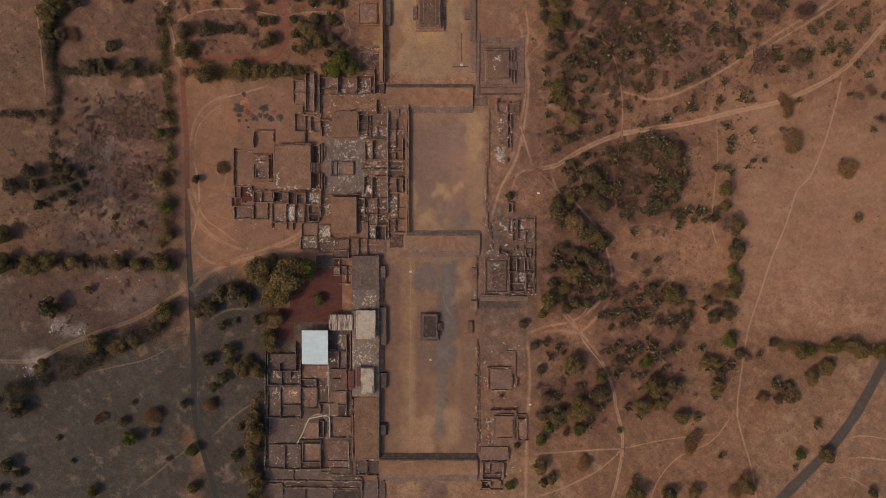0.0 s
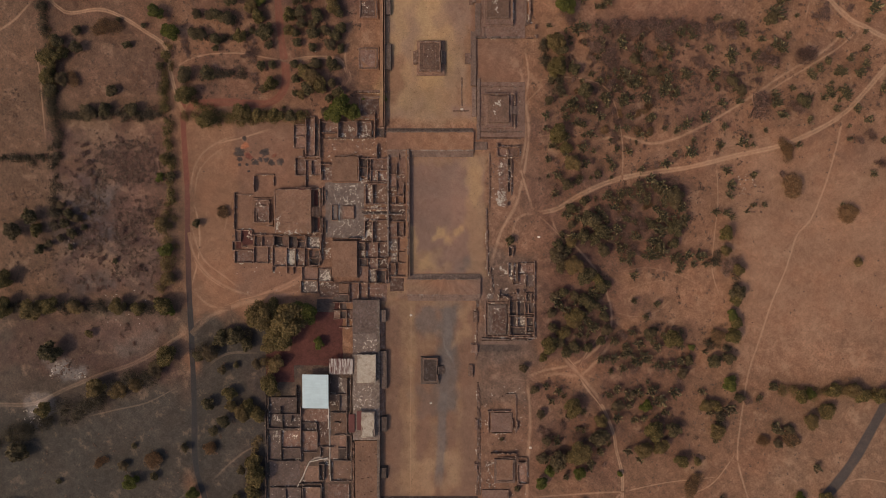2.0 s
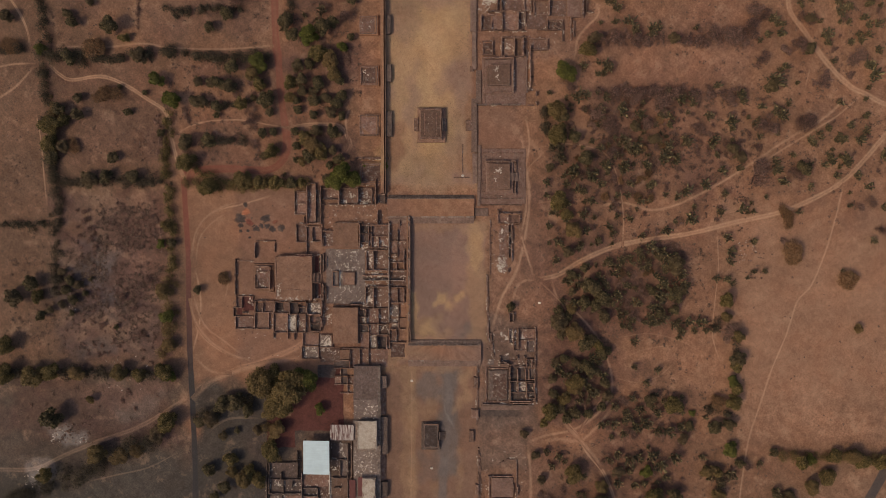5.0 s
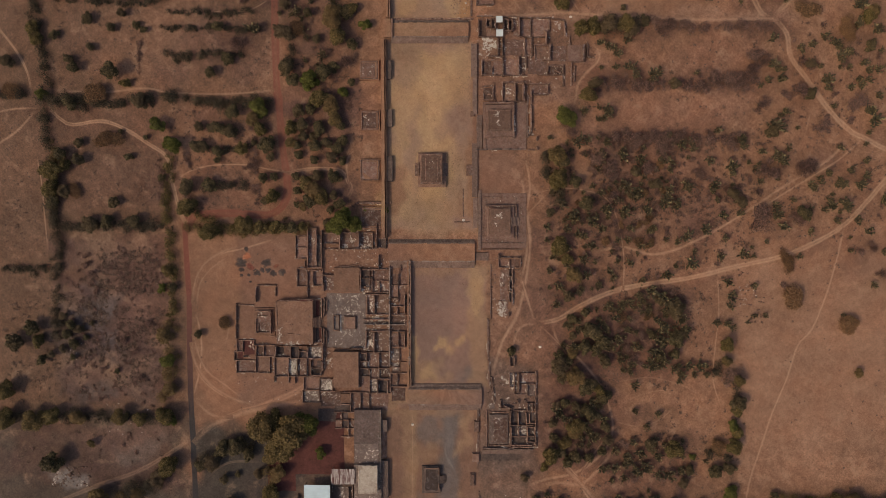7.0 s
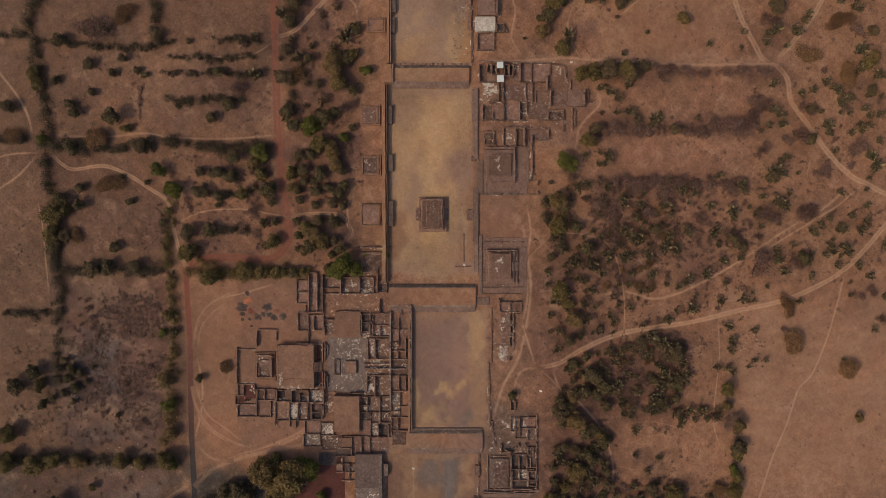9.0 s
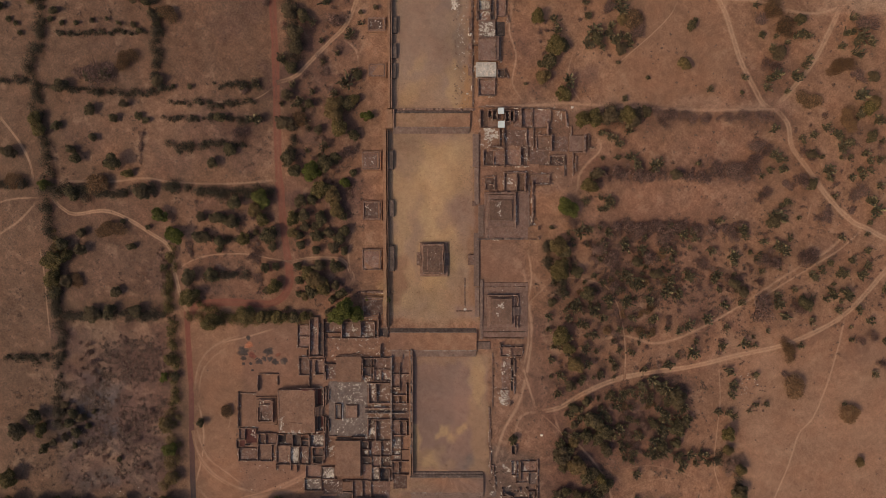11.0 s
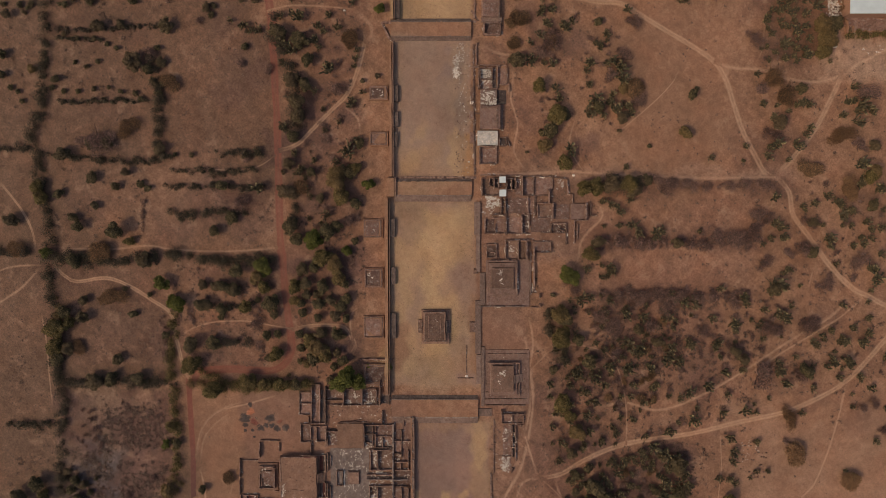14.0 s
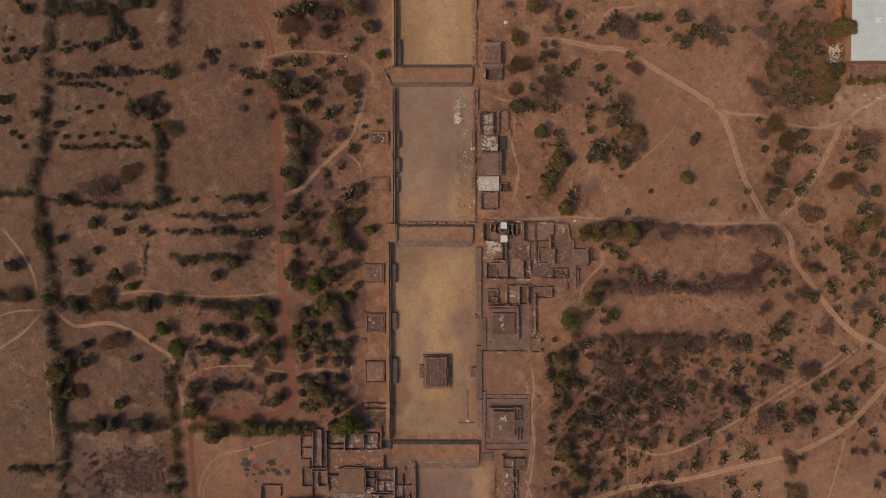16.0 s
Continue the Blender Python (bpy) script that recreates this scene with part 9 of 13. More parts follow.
wall(north_rooms, 27.6, 231.1, 27.6, 223.0, 1.2, 0.6, 0, even=True)
wall(north_rooms, 22.7, 222.7, 29.0, 222.7, 1.2, 0.6, 0, even=True)
wall(north_rooms, 29.0, 222.7, 29.0, 219.4, 1.2, 0.6, 0, even=True)
wall(north_rooms, 23.8, 231.9, 22.7, 230.6, 1.2, 0.6, 0, even=True)
wall(north_rooms, 13.9, 231.1, 13.9, 220.3, 1.2, 0.6, 0, even=True)
wall(north_rooms, 10.6, 231.1, 13.9, 231.1, 1.2, 0.6, 0, even=True)
wall(north_rooms, 10.4, 220.3, 10.4, 213.5, 1.2, 0.6, 0, even=True)
wall(north_rooms, 10.1, 208.8, 14.5, 208.8, 1.2, 0.6, 0, even=True)
wall(north_rooms, 14.5, 230.6, 20.5, 230.6, 1.7, 0.6, 0, even=True)
wall(north_rooms, 14.5, 225.2, 20.5, 225.2, 1.7, 0.6, 0, even=True)
wall(north_rooms, 14.5, 220.5, 22.7, 220.5, 1.7, 0.6, 0, even=True)
wall(north_rooms, 14.5, 230.6, 14.5, 220.5, 1.7, 0.6, 0, even=True)
wall(north_rooms, 20.5, 230.6, 20.5, 220.5, 1.7, 0.6, 0, even=True)
wall(north_rooms, 22.9, 231.1, 23.0, 220.8, 1.7, 0.6, 0, even=True)
floor_slab(north_rooms, 15.0, 225.4, 20.2, 230.0, 0.09, MAT_PATIO)
floor_slab(north_rooms, 15.0, 220.8, 20.2, 224.6, 0.09, MAT_FLOOR)
floor_slab(north_rooms, 20.9, 220.8, 22.5, 230.6, 0.09, MAT_FLOOR_DARK)
floor_slab(north_rooms, 23.5, 223.0, 27.3, 230.6, 0.09, MAT_FLOOR)
plaster(north_rooms, 15.0, 225.4, 20.2, 230.0, 46, 0.16, 0.9)
plaster(north_rooms, 15.0, 220.8, 20.2, 224.6, 22, 0.16, 0.7)
platform(north_rooms, 14.8, 212.6, 22.7, 220.0, 1.4, 1, 0.3, 0, MAT_STEPS, name="platform")
plaster(north_rooms, 15.0, 212.9, 22.3, 219.4, 70, 1.46, 0.9)
floor_slab(north_rooms, 23.0, 213.2, 27.4, 220.0, 0.09, MAT_FLOOR_DARK)
platform(north_rooms, 14.5, 201.2, 24.4, 212.4, 2.9, 1, 0.5, 0, MAT_APRON, name="platform")
wall(north_rooms, 22.8, 211.3, 22.8, 201.3, 0.6, 1.0, 2.8, even=True)
wall(north_rooms, 14.9, 211.4, 23.6, 211.3, 0.5, 0.8, 2.8, even=True)
wall(north_rooms, 15.2, 201.1, 23.6, 201.1, 0.5, 0.7, 2.8, even=True)
platform(north_rooms, 24.4, 200.9, 25.7, 212.9, 1.2, 1, 0.2, 0, MAT_STEPS, name="platform")
platform(north_rooms, 13.4, 193.5, 23.3, 200.6, 1.3, 1, 0.3, 0, MAT_CONCRETE, name="platform")
plaster(north_rooms, 13.9, 193.9, 22.6, 199.9, 46, 1.36, 0.9)
wall(north_rooms, 14.5, 192.7, 22.5, 192.7, 1.5, 0.6, 0, even=True)
wall(north_rooms, 14.6, 184.5, 22.5, 184.5, 1.5, 0.6, 0, even=True)
wall(north_rooms, 14.5, 192.7, 14.6, 184.5, 1.5, 0.6, 0, even=True)
wall(north_rooms, 22.5, 192.7, 22.5, 184.5, 1.9, 0.8, 0, even=True)
floor_slab(north_rooms, 15.1, 184.7, 22.2, 192.1, 0.09, MAT_FLOOR)
plaster(north_rooms, 17.3, 188.0, 20.6, 190.8, 5, 0.16, 0.4)
wall(north_rooms, 23.9, 197.1, 27.5, 197.1, 1.6, 0.5, 0, even=True)
wall(north_rooms, 23.9, 193.2, 27.5, 193.2, 1.6, 0.5, 0, even=True)
wall(north_rooms, 23.9, 197.1, 23.9, 193.2, 1.6, 0.5, 0, even=True)
wall(north_rooms, 27.5, 197.1, 27.5, 193.2, 1.6, 0.5, 0, even=True)
floor_slab(north_rooms, 24.2, 193.5, 27.2, 196.8, 0.09, MAT_FLOOR_DARK)
wall(north_rooms, 28.3, 195.4, 29.4, 193.0, 1.2, 0.6, 0, even=True)
rubble(north_rooms, 10.7, 184.7, 29.1, 263.6, 160, 0, 0.34)
plaster(north_rooms, 10.7, 184.7, 28.1, 231.1, 24, 0.14, 0.4)

east_rooms = thing("ruined_compound", 0, 0, "row of ruined stone rooms with plaster remains", "ruin")
wall(east_rooms, 25.5, 63.8, 25.5, 61.3, 2.0, 0.6, 0, even=True)
wall(east_rooms, 25.8, 61.9, 36.6, 61.9, 2.0, 0.6, 0, even=True)
wall(east_rooms, 25.8, 61.0, 25.8, 57.2, 1.2, 0.6, 0, even=True)
wall(east_rooms, 30.8, 61.0, 30.8, 57.2, 1.2, 0.6, 0, even=True)
wall(east_rooms, 36.3, 61.0, 36.3, 57.2, 1.2, 0.6, 0, even=True)
wall(east_rooms, 25.8, 57.2, 36.6, 57.2, 1.2, 0.6, 0, even=True)
floor_slab(east_rooms, 26.0, 57.4, 30.5, 61.3, 0.09, MAT_FLOOR)
floor_slab(east_rooms, 31.0, 57.4, 36.0, 61.3, 0.09, MAT_FLOOR)
wall(east_rooms, 30.8, 56.1, 30.8, 52.5, 1.5, 0.6, 0, even=True)
wall(east_rooms, 30.8, 50.3, 30.8, 45.5, 1.5, 0.6, 0, even=True)
wall(east_rooms, 30.8, 43.9, 30.8, 40.0, 1.5, 0.6, 0, even=True)
wall(east_rooms, 32.4, 56.1, 32.5, 48.3, 1.5, 0.6, 0, even=True)
wall(east_rooms, 32.5, 46.7, 32.5, 38.6, 1.5, 0.6, 0, even=True)
wall(east_rooms, 30.8, 52.5, 33.0, 52.5, 1.5, 0.6, 0, even=True)
wall(east_rooms, 30.3, 45.5, 33.0, 45.5, 1.5, 0.6, 0, even=True)
wall(east_rooms, 30.9, 35.0, 30.9, 32.8, 1.5, 0.6, 0, even=True)
wall(east_rooms, 21.9, 58.8, 21.9, 31.7, 0.6, 0.6, 0, even=True)
wall(east_rooms, 18.0, 66.0, 37.4, 66.0, 0.6, 0.6, 0, even=True)
wall(east_rooms, 33.6, 56.1, 36.3, 56.1, 0.6, 0.6, 0, even=True)
wall(east_rooms, 25.8, 40.5, 30.6, 40.5, 0.6, 0.6, 0, even=True)
floor_slab(east_rooms, 26.4, 33.0, 30.5, 56.1, 0.09, MAT_FLOOR)
floor_slab(east_rooms, 31.1, 40.0, 32.2, 56.1, 0.09, MAT_FLOOR_DARK)
plaster(east_rooms, 25.8, 33.0, 29.4, 40.3, 46, 0.16, 0.9)
plaster(east_rooms, 26.6, 51.1, 28.5, 53.8, 8, 0.16, 0.6)
plaster(east_rooms, 31.1, 44.1, 33.0, 49.7, 12, 0.16, 0.6)
plaster(east_rooms, 25.8, 47.7, 28.0, 49.7, 6, 0.16, 0.5)
plaster(east_rooms, 23.0, 33.0, 32.7, 56.6, 14, 0.16, 0.4)
rubble(east_rooms, 21.9, 32.2, 36.9, 62.1, 120, 0, 0.34)

south_east_compound = thing("ruined_compound", 0, 0, "dense excavated stone rooms around a paved court", "ruin")
wall(south_east_compound, 31.3, 4.7, 31.4, -2.1, 1.3, 0.6, 0, even=True)
wall(south_east_compound, 33.6, 4.7, 33.6, -6.0, 1.3, 0.6, 0, even=True)
wall(south_east_compound, 35.8, -0.7, 43.9, -0.7, 1.3, 0.6, 0, even=True)
wall(south_east_compound, 35.8, 4.7, 43.9, 4.7, 1.3, 0.6, 0, even=True)
wall(south_east_compound, 40.0, -0.9, 40.0, -7.1, 1.3, 0.6, 0, even=True)
wall(south_east_compound, 44.2, 5.8, 44.2, -7.1, 1.3, 0.6, 0, even=True)
wall(south_east_compound, 31.4, -2.1, 33.6, -2.1, 1.3, 0.6, 0, even=True)
wall(south_east_compound, 33.6, -6.0, 40.0, -6.0, 1.3, 0.6, 0, even=True)
wall(south_east_compound, 35.8, 4.7, 35.8, -4.9, 1.9, 0.7, 0, even=True)
floor_slab(south_east_compound, 31.6, -1.8, 33.3, 4.7, 0.09, MAT_PATIO)
floor_slab(south_east_compound, 33.9, -5.7, 35.5, 4.1, 0.09, MAT_FLOOR)
floor_slab(south_east_compound, 36.4, -0.4, 43.6, 4.1, 0.09, MAT_FLOOR)
floor_slab(south_east_compound, 36.4, -5.7, 39.7, -1.2, 0.09, MAT_FLOOR)
floor_slab(south_east_compound, 40.6, -6.8, 43.9, -1.2, 0.09, MAT_FLOOR_DARK)
plaster(south_east_compound, 26.9, 1.0, 28.8, 3.0, 7, 0.16, 0.8)
plaster(south_east_compound, 29.7, -0.9, 31.0, 1.0, 6, 0.16, 0.7)
plaster(south_east_compound, 31.9, -3.2, 34.7, 4.1, 24, 0.16, 0.7)
plaster(south_east_compound, 37.2, -0.9, 40.0, 1.9, 10, 0.16, 0.7)
plaster(south_east_compound, 29.7, -8.8, 31.1, -7.1, 4, 0.16, 0.7)
wall(south_east_compound, 26.9, -8.5, 26.9, -12.7, 1.8, 0.6, 0, even=True)
wall(south_east_compound, 28.6, -11.3, 32.5, -13.0, 1.8, 0.6, 0, even=True)
wall(south_east_compound, 35.3, -8.5, 35.3, -10.7, 1.8, 0.6, 0, even=True)
wall(south_east_compound, 38.9, -8.5, 38.9, -10.2, 1.8, 0.6, 0, even=True)
wall(south_east_compound, 32.5, -10.7, 35.3, -10.7, 1.1, 0.6, 0, even=True)
wall(south_east_compound, 33.1, -14.1, 43.4, -14.1, 1.1, 0.6, 0, even=True)
wall(south_east_compound, 26.1, -12.7, 28.9, -12.7, 1.1, 0.6, 0, even=True)
floor_slab(south_east_compound, 27.2, -11.6, 31.6, -8.8, 0.09, MAT_FLOOR_DARK)
plaster(south_east_compound, 35.9, -14.4, 38.7, -12.1, 6, 0.16, 0.5)
wall(south_east_compound, 19.9, -13.8, 20.0, -32.4, 0.8, 0.6, 0, even=True)
wall(south_east_compound, 21.0, -14.7, 31.1, -14.7, 0.8, 0.6, 0, even=True)
wall(south_east_compound, 21.1, -31.6, 31.2, -31.6, 0.8, 0.6, 0, even=True)
platform(south_east_compound, 21.1, -31.0, 31.1, -15.5, 0.9, 2, 0.5, 0, MAT_STONE_DARK, name="platform")
floor_slab(south_east_compound, 23.5, -29.7, 29.9, -17.7, 1.0, MAT_FLOOR)
plaster(south_east_compound, 24.6, -19.9, 27.9, -17.4, 8, 1.1, 0.6)
rubble(south_east_compound, 21.6, -30.3, 30.7, -16.0, 40, 0.9, 0.3)
plaster(south_east_compound, 23.2, -28.9, 29.6, -21.0, 9, 1.05, 0.3)
floor_slab(south_east_compound, 21.0, -13.3, 23.8, -10.5, 0.09, MAT_PATIO)
plaster(south_east_compound, 21.0, -13.3, 23.8, -10.5, 5, 0.16, 0.6)
wall(south_east_compound, 31.7, -13.8, 31.7, -21.1, 2.4, 0.9, 0, even=True)
wall(south_east_compound, 32.0, -21.1, 44.3, -21.1, 1.6, 0.6, 0, even=True)
wall(south_east_compound, 39.5, -15.0, 39.6, -21.1, 1.6, 0.6, 0, even=True)
wall(south_east_compound, 41.2, -15.5, 41.2, -20.3, 1.6, 0.6, 0, even=True)
wall(south_east_compound, 40.1, -20.3, 44.3, -20.3, 1.6, 0.6, 0, even=True)
wall(south_east_compound, 42.6, -9.9, 42.6, -14.4, 1.6, 0.6, 0, even=True)
wall(south_east_compound, 40.1, -10.2, 44.3, -10.2, 1.6, 0.6, 0, even=True)
wall(south_east_compound, 40.1, -10.2, 40.1, -13.8, 1.6, 0.6, 0, even=True)
wall(south_east_compound, 44.2, -7.7, 44.4, -32.4, 1.6, 0.6, 0, even=True)
wall(south_east_compound, 40.1, -22.0, 43.8, -22.0, 1.6, 0.6, 0, even=True)
wall(south_east_compound, 43.8, -22.0, 43.8, -26.5, 1.6, 0.6, 0, even=True)
wall(south_east_compound, 40.1, -22.0, 40.2, -29.6, 1.6, 0.6, 0, even=True)
wall(south_east_compound, 40.1, -26.5, 43.8, -26.5, 1.6, 0.6, 0, even=True)
wall(south_east_compound, 35.9, -22.5, 35.9, -26.8, 1.6, 0.6, 0, even=True)
wall(south_east_compound, 32.0, -26.8, 39.9, -26.8, 1.6, 0.6, 0, even=True)
wall(south_east_compound, 40.2, -29.6, 44.1, -29.6, 1.6, 0.6, 0, even=True)
wall(south_east_compound, 32.0, -31.0, 44.4, -31.0, 1.6, 0.6, 0, even=True)
wall(south_east_compound, 32.0, -32.1, 44.7, -32.1, 1.6, 0.6, 0, even=True)
wall(south_east_compound, 35.6, -15.0, 35.6, -20.9, 1.6, 0.6, 0, even=True)
wall(south_east_compound, 32.0, -22.0, 32.0, -30.7, 2.2, 0.8, 0, even=True)
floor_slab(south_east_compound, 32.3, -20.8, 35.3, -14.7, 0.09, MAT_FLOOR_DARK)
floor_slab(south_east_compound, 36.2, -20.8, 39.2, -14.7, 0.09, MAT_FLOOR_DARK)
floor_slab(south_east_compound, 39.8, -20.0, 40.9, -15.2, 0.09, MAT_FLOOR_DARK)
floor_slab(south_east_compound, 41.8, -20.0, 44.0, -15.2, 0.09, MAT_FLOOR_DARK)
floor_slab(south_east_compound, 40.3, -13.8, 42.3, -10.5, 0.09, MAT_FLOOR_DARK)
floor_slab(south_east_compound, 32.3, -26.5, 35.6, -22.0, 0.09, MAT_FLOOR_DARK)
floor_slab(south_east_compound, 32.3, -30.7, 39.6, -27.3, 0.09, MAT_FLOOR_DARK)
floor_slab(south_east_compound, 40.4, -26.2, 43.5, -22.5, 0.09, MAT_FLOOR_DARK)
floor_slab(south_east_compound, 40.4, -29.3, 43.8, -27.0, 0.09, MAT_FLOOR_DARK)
floor_slab(south_east_compound, 36.2, -26.5, 39.8, -22.2, 0.09, MAT_PATIO)
plaster(south_east_compound, 35.6, -26.2, 39.5, -22.0, 20, 0.16, 0.8)
plaster(south_east_compound, 32.3, -30.7, 44.0, -22.5, 14, 0.16, 0.4)
plaster(south_east_compound, 19.9, -32.4, 44.4, 5.8, 50, 0.14, 0.35)
rubble(south_east_compound, 20.5, -32.4, 44.5, 5.8, 240, 0, 0.34)
wall(south_east_compound, 31.3, 13.0, 33.5, 13.0, 1.6, 0.6, 0, even=True)
wall(south_east_compound, 31.3, 8.3, 33.5, 8.3, 1.6, 0.6, 0, even=True)
wall(south_east_compound, 31.3, 13.0, 31.3, 8.3, 1.6, 0.6, 0, even=True)
wall(south_east_compound, 33.5, 13.0, 33.5, 8.3, 1.6, 0.6, 0, even=True)
floor_slab(south_east_compound, 31.6, 8.6, 33.2, 12.8, 0.09, MAT_FLOOR_DARK)
platform(south_east_compound, 17.7, -35.8, 41.6, -33.8, 0.3, 1, 0.2, 0, MAT_STEPS, name="platform")
wall(south_east_compound, 18.3, -32.7, 43.0, -33.5, 1.3, 0.9, 0, MAT_STONE_DARK, even=True)

south_rooms = thing("ruined_compound", 0, 0, "ruined stone temple base and rooms beside the avenue", "ruin")
wall(south_rooms, 21.2, -69.0, 32.8, -69.0, 1.6, 0.6, 0, even=True)
wall(south_rooms, 30.5, -60.7, 35.3, -60.7, 0.8, 0.6, 0, even=True)
wall(south_rooms, 35.3, -61.0, 35.4, -80.3, 0.8, 0.6, 0, even=True)
wall(south_rooms, 21.8, -69.5, 21.8, -80.4, 0.8, 0.6, 0, even=True)
wall(south_rooms, 23.5, -80.4, 33.4, -80.3, 0.8, 0.6, 0, even=True)
platform(south_rooms, 22.9, -79.8, 33.6, -69.8, 0.6, 1, 0.3, 0, MAT_APRON, name="platform")
wall(south_rooms, 33.6, -72.9, 33.6, -78.1, 1.4, 0.6, 0, even=True)
wall(south_rooms, 35.9, -74.1, 35.9, -78.6, 1.4, 0.6, 0, even=True)
plaster(south_rooms, 22.9, -80.3, 33.3, -70.4, 10, 0.16, 0.4)
wall(south_rooms, 23.0, -90.3, 35.7, -90.3, 2.0, 0.8, 0, even=True)
wall(south_rooms, 35.7, -90.6, 35.7, -95.2, 1.2, 0.6, 0, even=True)
wall(south_rooms, 26.4, -92.6, 41.1, -92.6, 1.2, 0.6, 0, even=True)
platform(south_rooms, 24.7, -105.5, 35.1, -93.2, 1.1, 1, 0.4, 0, MAT_STEPS, name="platform")
floor_slab(south_rooms, 25.7, -103.7, 33.9, -93.7, 1.15, MAT_TERRACE)
wall(south_rooms, 33.9, -95.4, 33.9, -102.8, 0.9, 0.6, 1.0, even=True)
wall(south_rooms, 26.3, -104.3, 33.6, -104.3, 0.9, 0.6, 1.0, even=True)
wall(south_rooms, 36.5, -94.9, 40.2, -94.9, 1.6, 0.6, 0, even=True)
wall(south_rooms, 36.5, -93.2, 36.6, -105.8, 1.1, 0.6, 0, even=True)
wall(south_rooms, 41.1, -93.2, 41.1, -105.8, 1.1, 0.6, 0, even=True)
wall(south_rooms, 36.3, -105.8, 42.0, -105.8, 1.1, 0.6, 0, even=True)
floor_slab(south_rooms, 37.1, -105.2, 40.8, -95.4, 0.09, MAT_FLOOR)
plaster(south_rooms, 20.7, -107.7, 25.2, -94.0, 26, 0.16, 0.6)
plaster(south_rooms, 33.4, -103.1, 34.8, -94.6, 6, 0.16, 0.4)
rubble(south_rooms, 19.6, -108.9, 25.8, -93.2, 40, 0, 0.4)
platform(south_rooms, 18.5, -115.8, 31.2, -108.9, 0.7, 1, 0.3, 0, MAT_APRON, name="platform")
wall(south_rooms, 31.5, -108.9, 31.5, -116.1, 1.6, 0.7, 0, even=True)
wall(south_rooms, 18.8, -116.1, 31.5, -116.1, 1.1, 0.7, 0, even=True)
wall(south_rooms, 18.8, -116.7, 29.3, -116.7, 1.6, 1.2, 0, even=True)
wall(south_rooms, 18.8, -125.3, 29.3, -125.3, 1.6, 1.2, 0, even=True)
wall(south_rooms, 18.8, -116.7, 18.8, -125.3, 1.6, 1.2, 0, even=True)
wall(south_rooms, 29.3, -116.7, 29.3, -125.3, 1.6, 1.2, 0, even=True)
floor_slab(south_rooms, 19.1, -125.0, 29.0, -116.9, 0.09, MAT_FLOOR)
wall(south_rooms, 22.5, -117.3, 22.5, -121.9, 1.2, 0.5, 0, even=True)
wall(south_rooms, 19.4, -122.7, 28.7, -122.7, 0.9, 0.5, 0, even=True)
wall(south_rooms, 18.5, -126.2, 22.8, -126.2, 2.0, 0.6, 0, even=True)
wall(south_rooms, 18.5, -129.7, 22.8, -129.6, 2.0, 0.6, 0, even=True)
wall(south_rooms, 18.5, -126.2, 18.5, -129.7, 2.0, 0.6, 0, even=True)
wall(south_rooms, 22.8, -126.2, 22.8, -129.6, 2.0, 0.6, 0, even=True)
floor_slab(south_rooms, 18.8, -129.3, 22.5, -126.4, 0.09, MAT_FLOOR_DARK)
wall(south_rooms, 23.6, -126.2, 28.2, -126.2, 1.2, 0.6, 0, even=True)
wall(south_rooms, 28.2, -126.2, 28.2, -129.6, 1.2, 0.6, 0, even=True)
wall(south_rooms, 18.0, -130.8, 29.3, -130.8, 1.2, 0.6, 0, even=True)
plaster(south_rooms, 19.4, -134.8, 29.3, -126.1, 9, 0.16, 0.5)
rubble(south_rooms, 17.4, -130.8, 41.7, -54.8, 200, 0, 0.34)
plaster(south_rooms, 17.4, -130.7, 41.7, -54.8, 46, 0.15, 0.4)


# ---- modern shelters and buildings ----
def shed(name, x0, y0, x1, y1, h, rise, material, label, ribs=12, along="x", over=0.5, open_sides=True, post=0.12):
    """A roof of ribbed sheets on posts, pitched one way."""
    top = thing(name, (x0 + x1) / 2, (y0 + y1) / 2, label, "roof")
    w, d = (x1 - x0) / 2, (y1 - y0) / 2
    verts, faces = [], []
    n = ribs * 4
    for i in range(n + 1):
        s = i / n
        up = 0.02 if i % 4 in (1, 2) else 0.0
        for e in (-1, 1):
            px, py = (w * e, d * (2 * s - 1)) if along == "x" else (w * (2 * s - 1), d * e)
            verts += [(px, py, h + rise * (e + 1) / 2 + up), (px, py, h + rise * (e + 1) / 2 + up - 0.06)]
    for i in range(n):
        a = 4 * i
        faces += [(a, a + 2, a + 6, a + 4), (a + 1, a + 5, a + 7, a + 3), (a, a + 4, a + 5, a + 1), (a + 2, a + 3, a + 7, a + 6)]
    faces += [(0, 1, 3, 2), (4 * n, 4 * n + 2, 4 * n + 3, 4 * n + 1)]
    part("roof_sheet", mesh_of("roof_sheet", verts, faces, material), top)
    for sx in (-1, 1):
        for sy in (-1, 0, 1):
            v, f = [], []
            px, py = sx * (w - over), sy * (d - over)
            tall = h + (rise * (px / w + 1) / 2 if along == "x" else rise * (py / d + 1) / 2) - 0.06
            box_into(v, f, px - post, py - post, px + post, py + post, -0.1, tall)
            part("post", mesh_of("post", v, f, MAT_BARK), top)
    return top


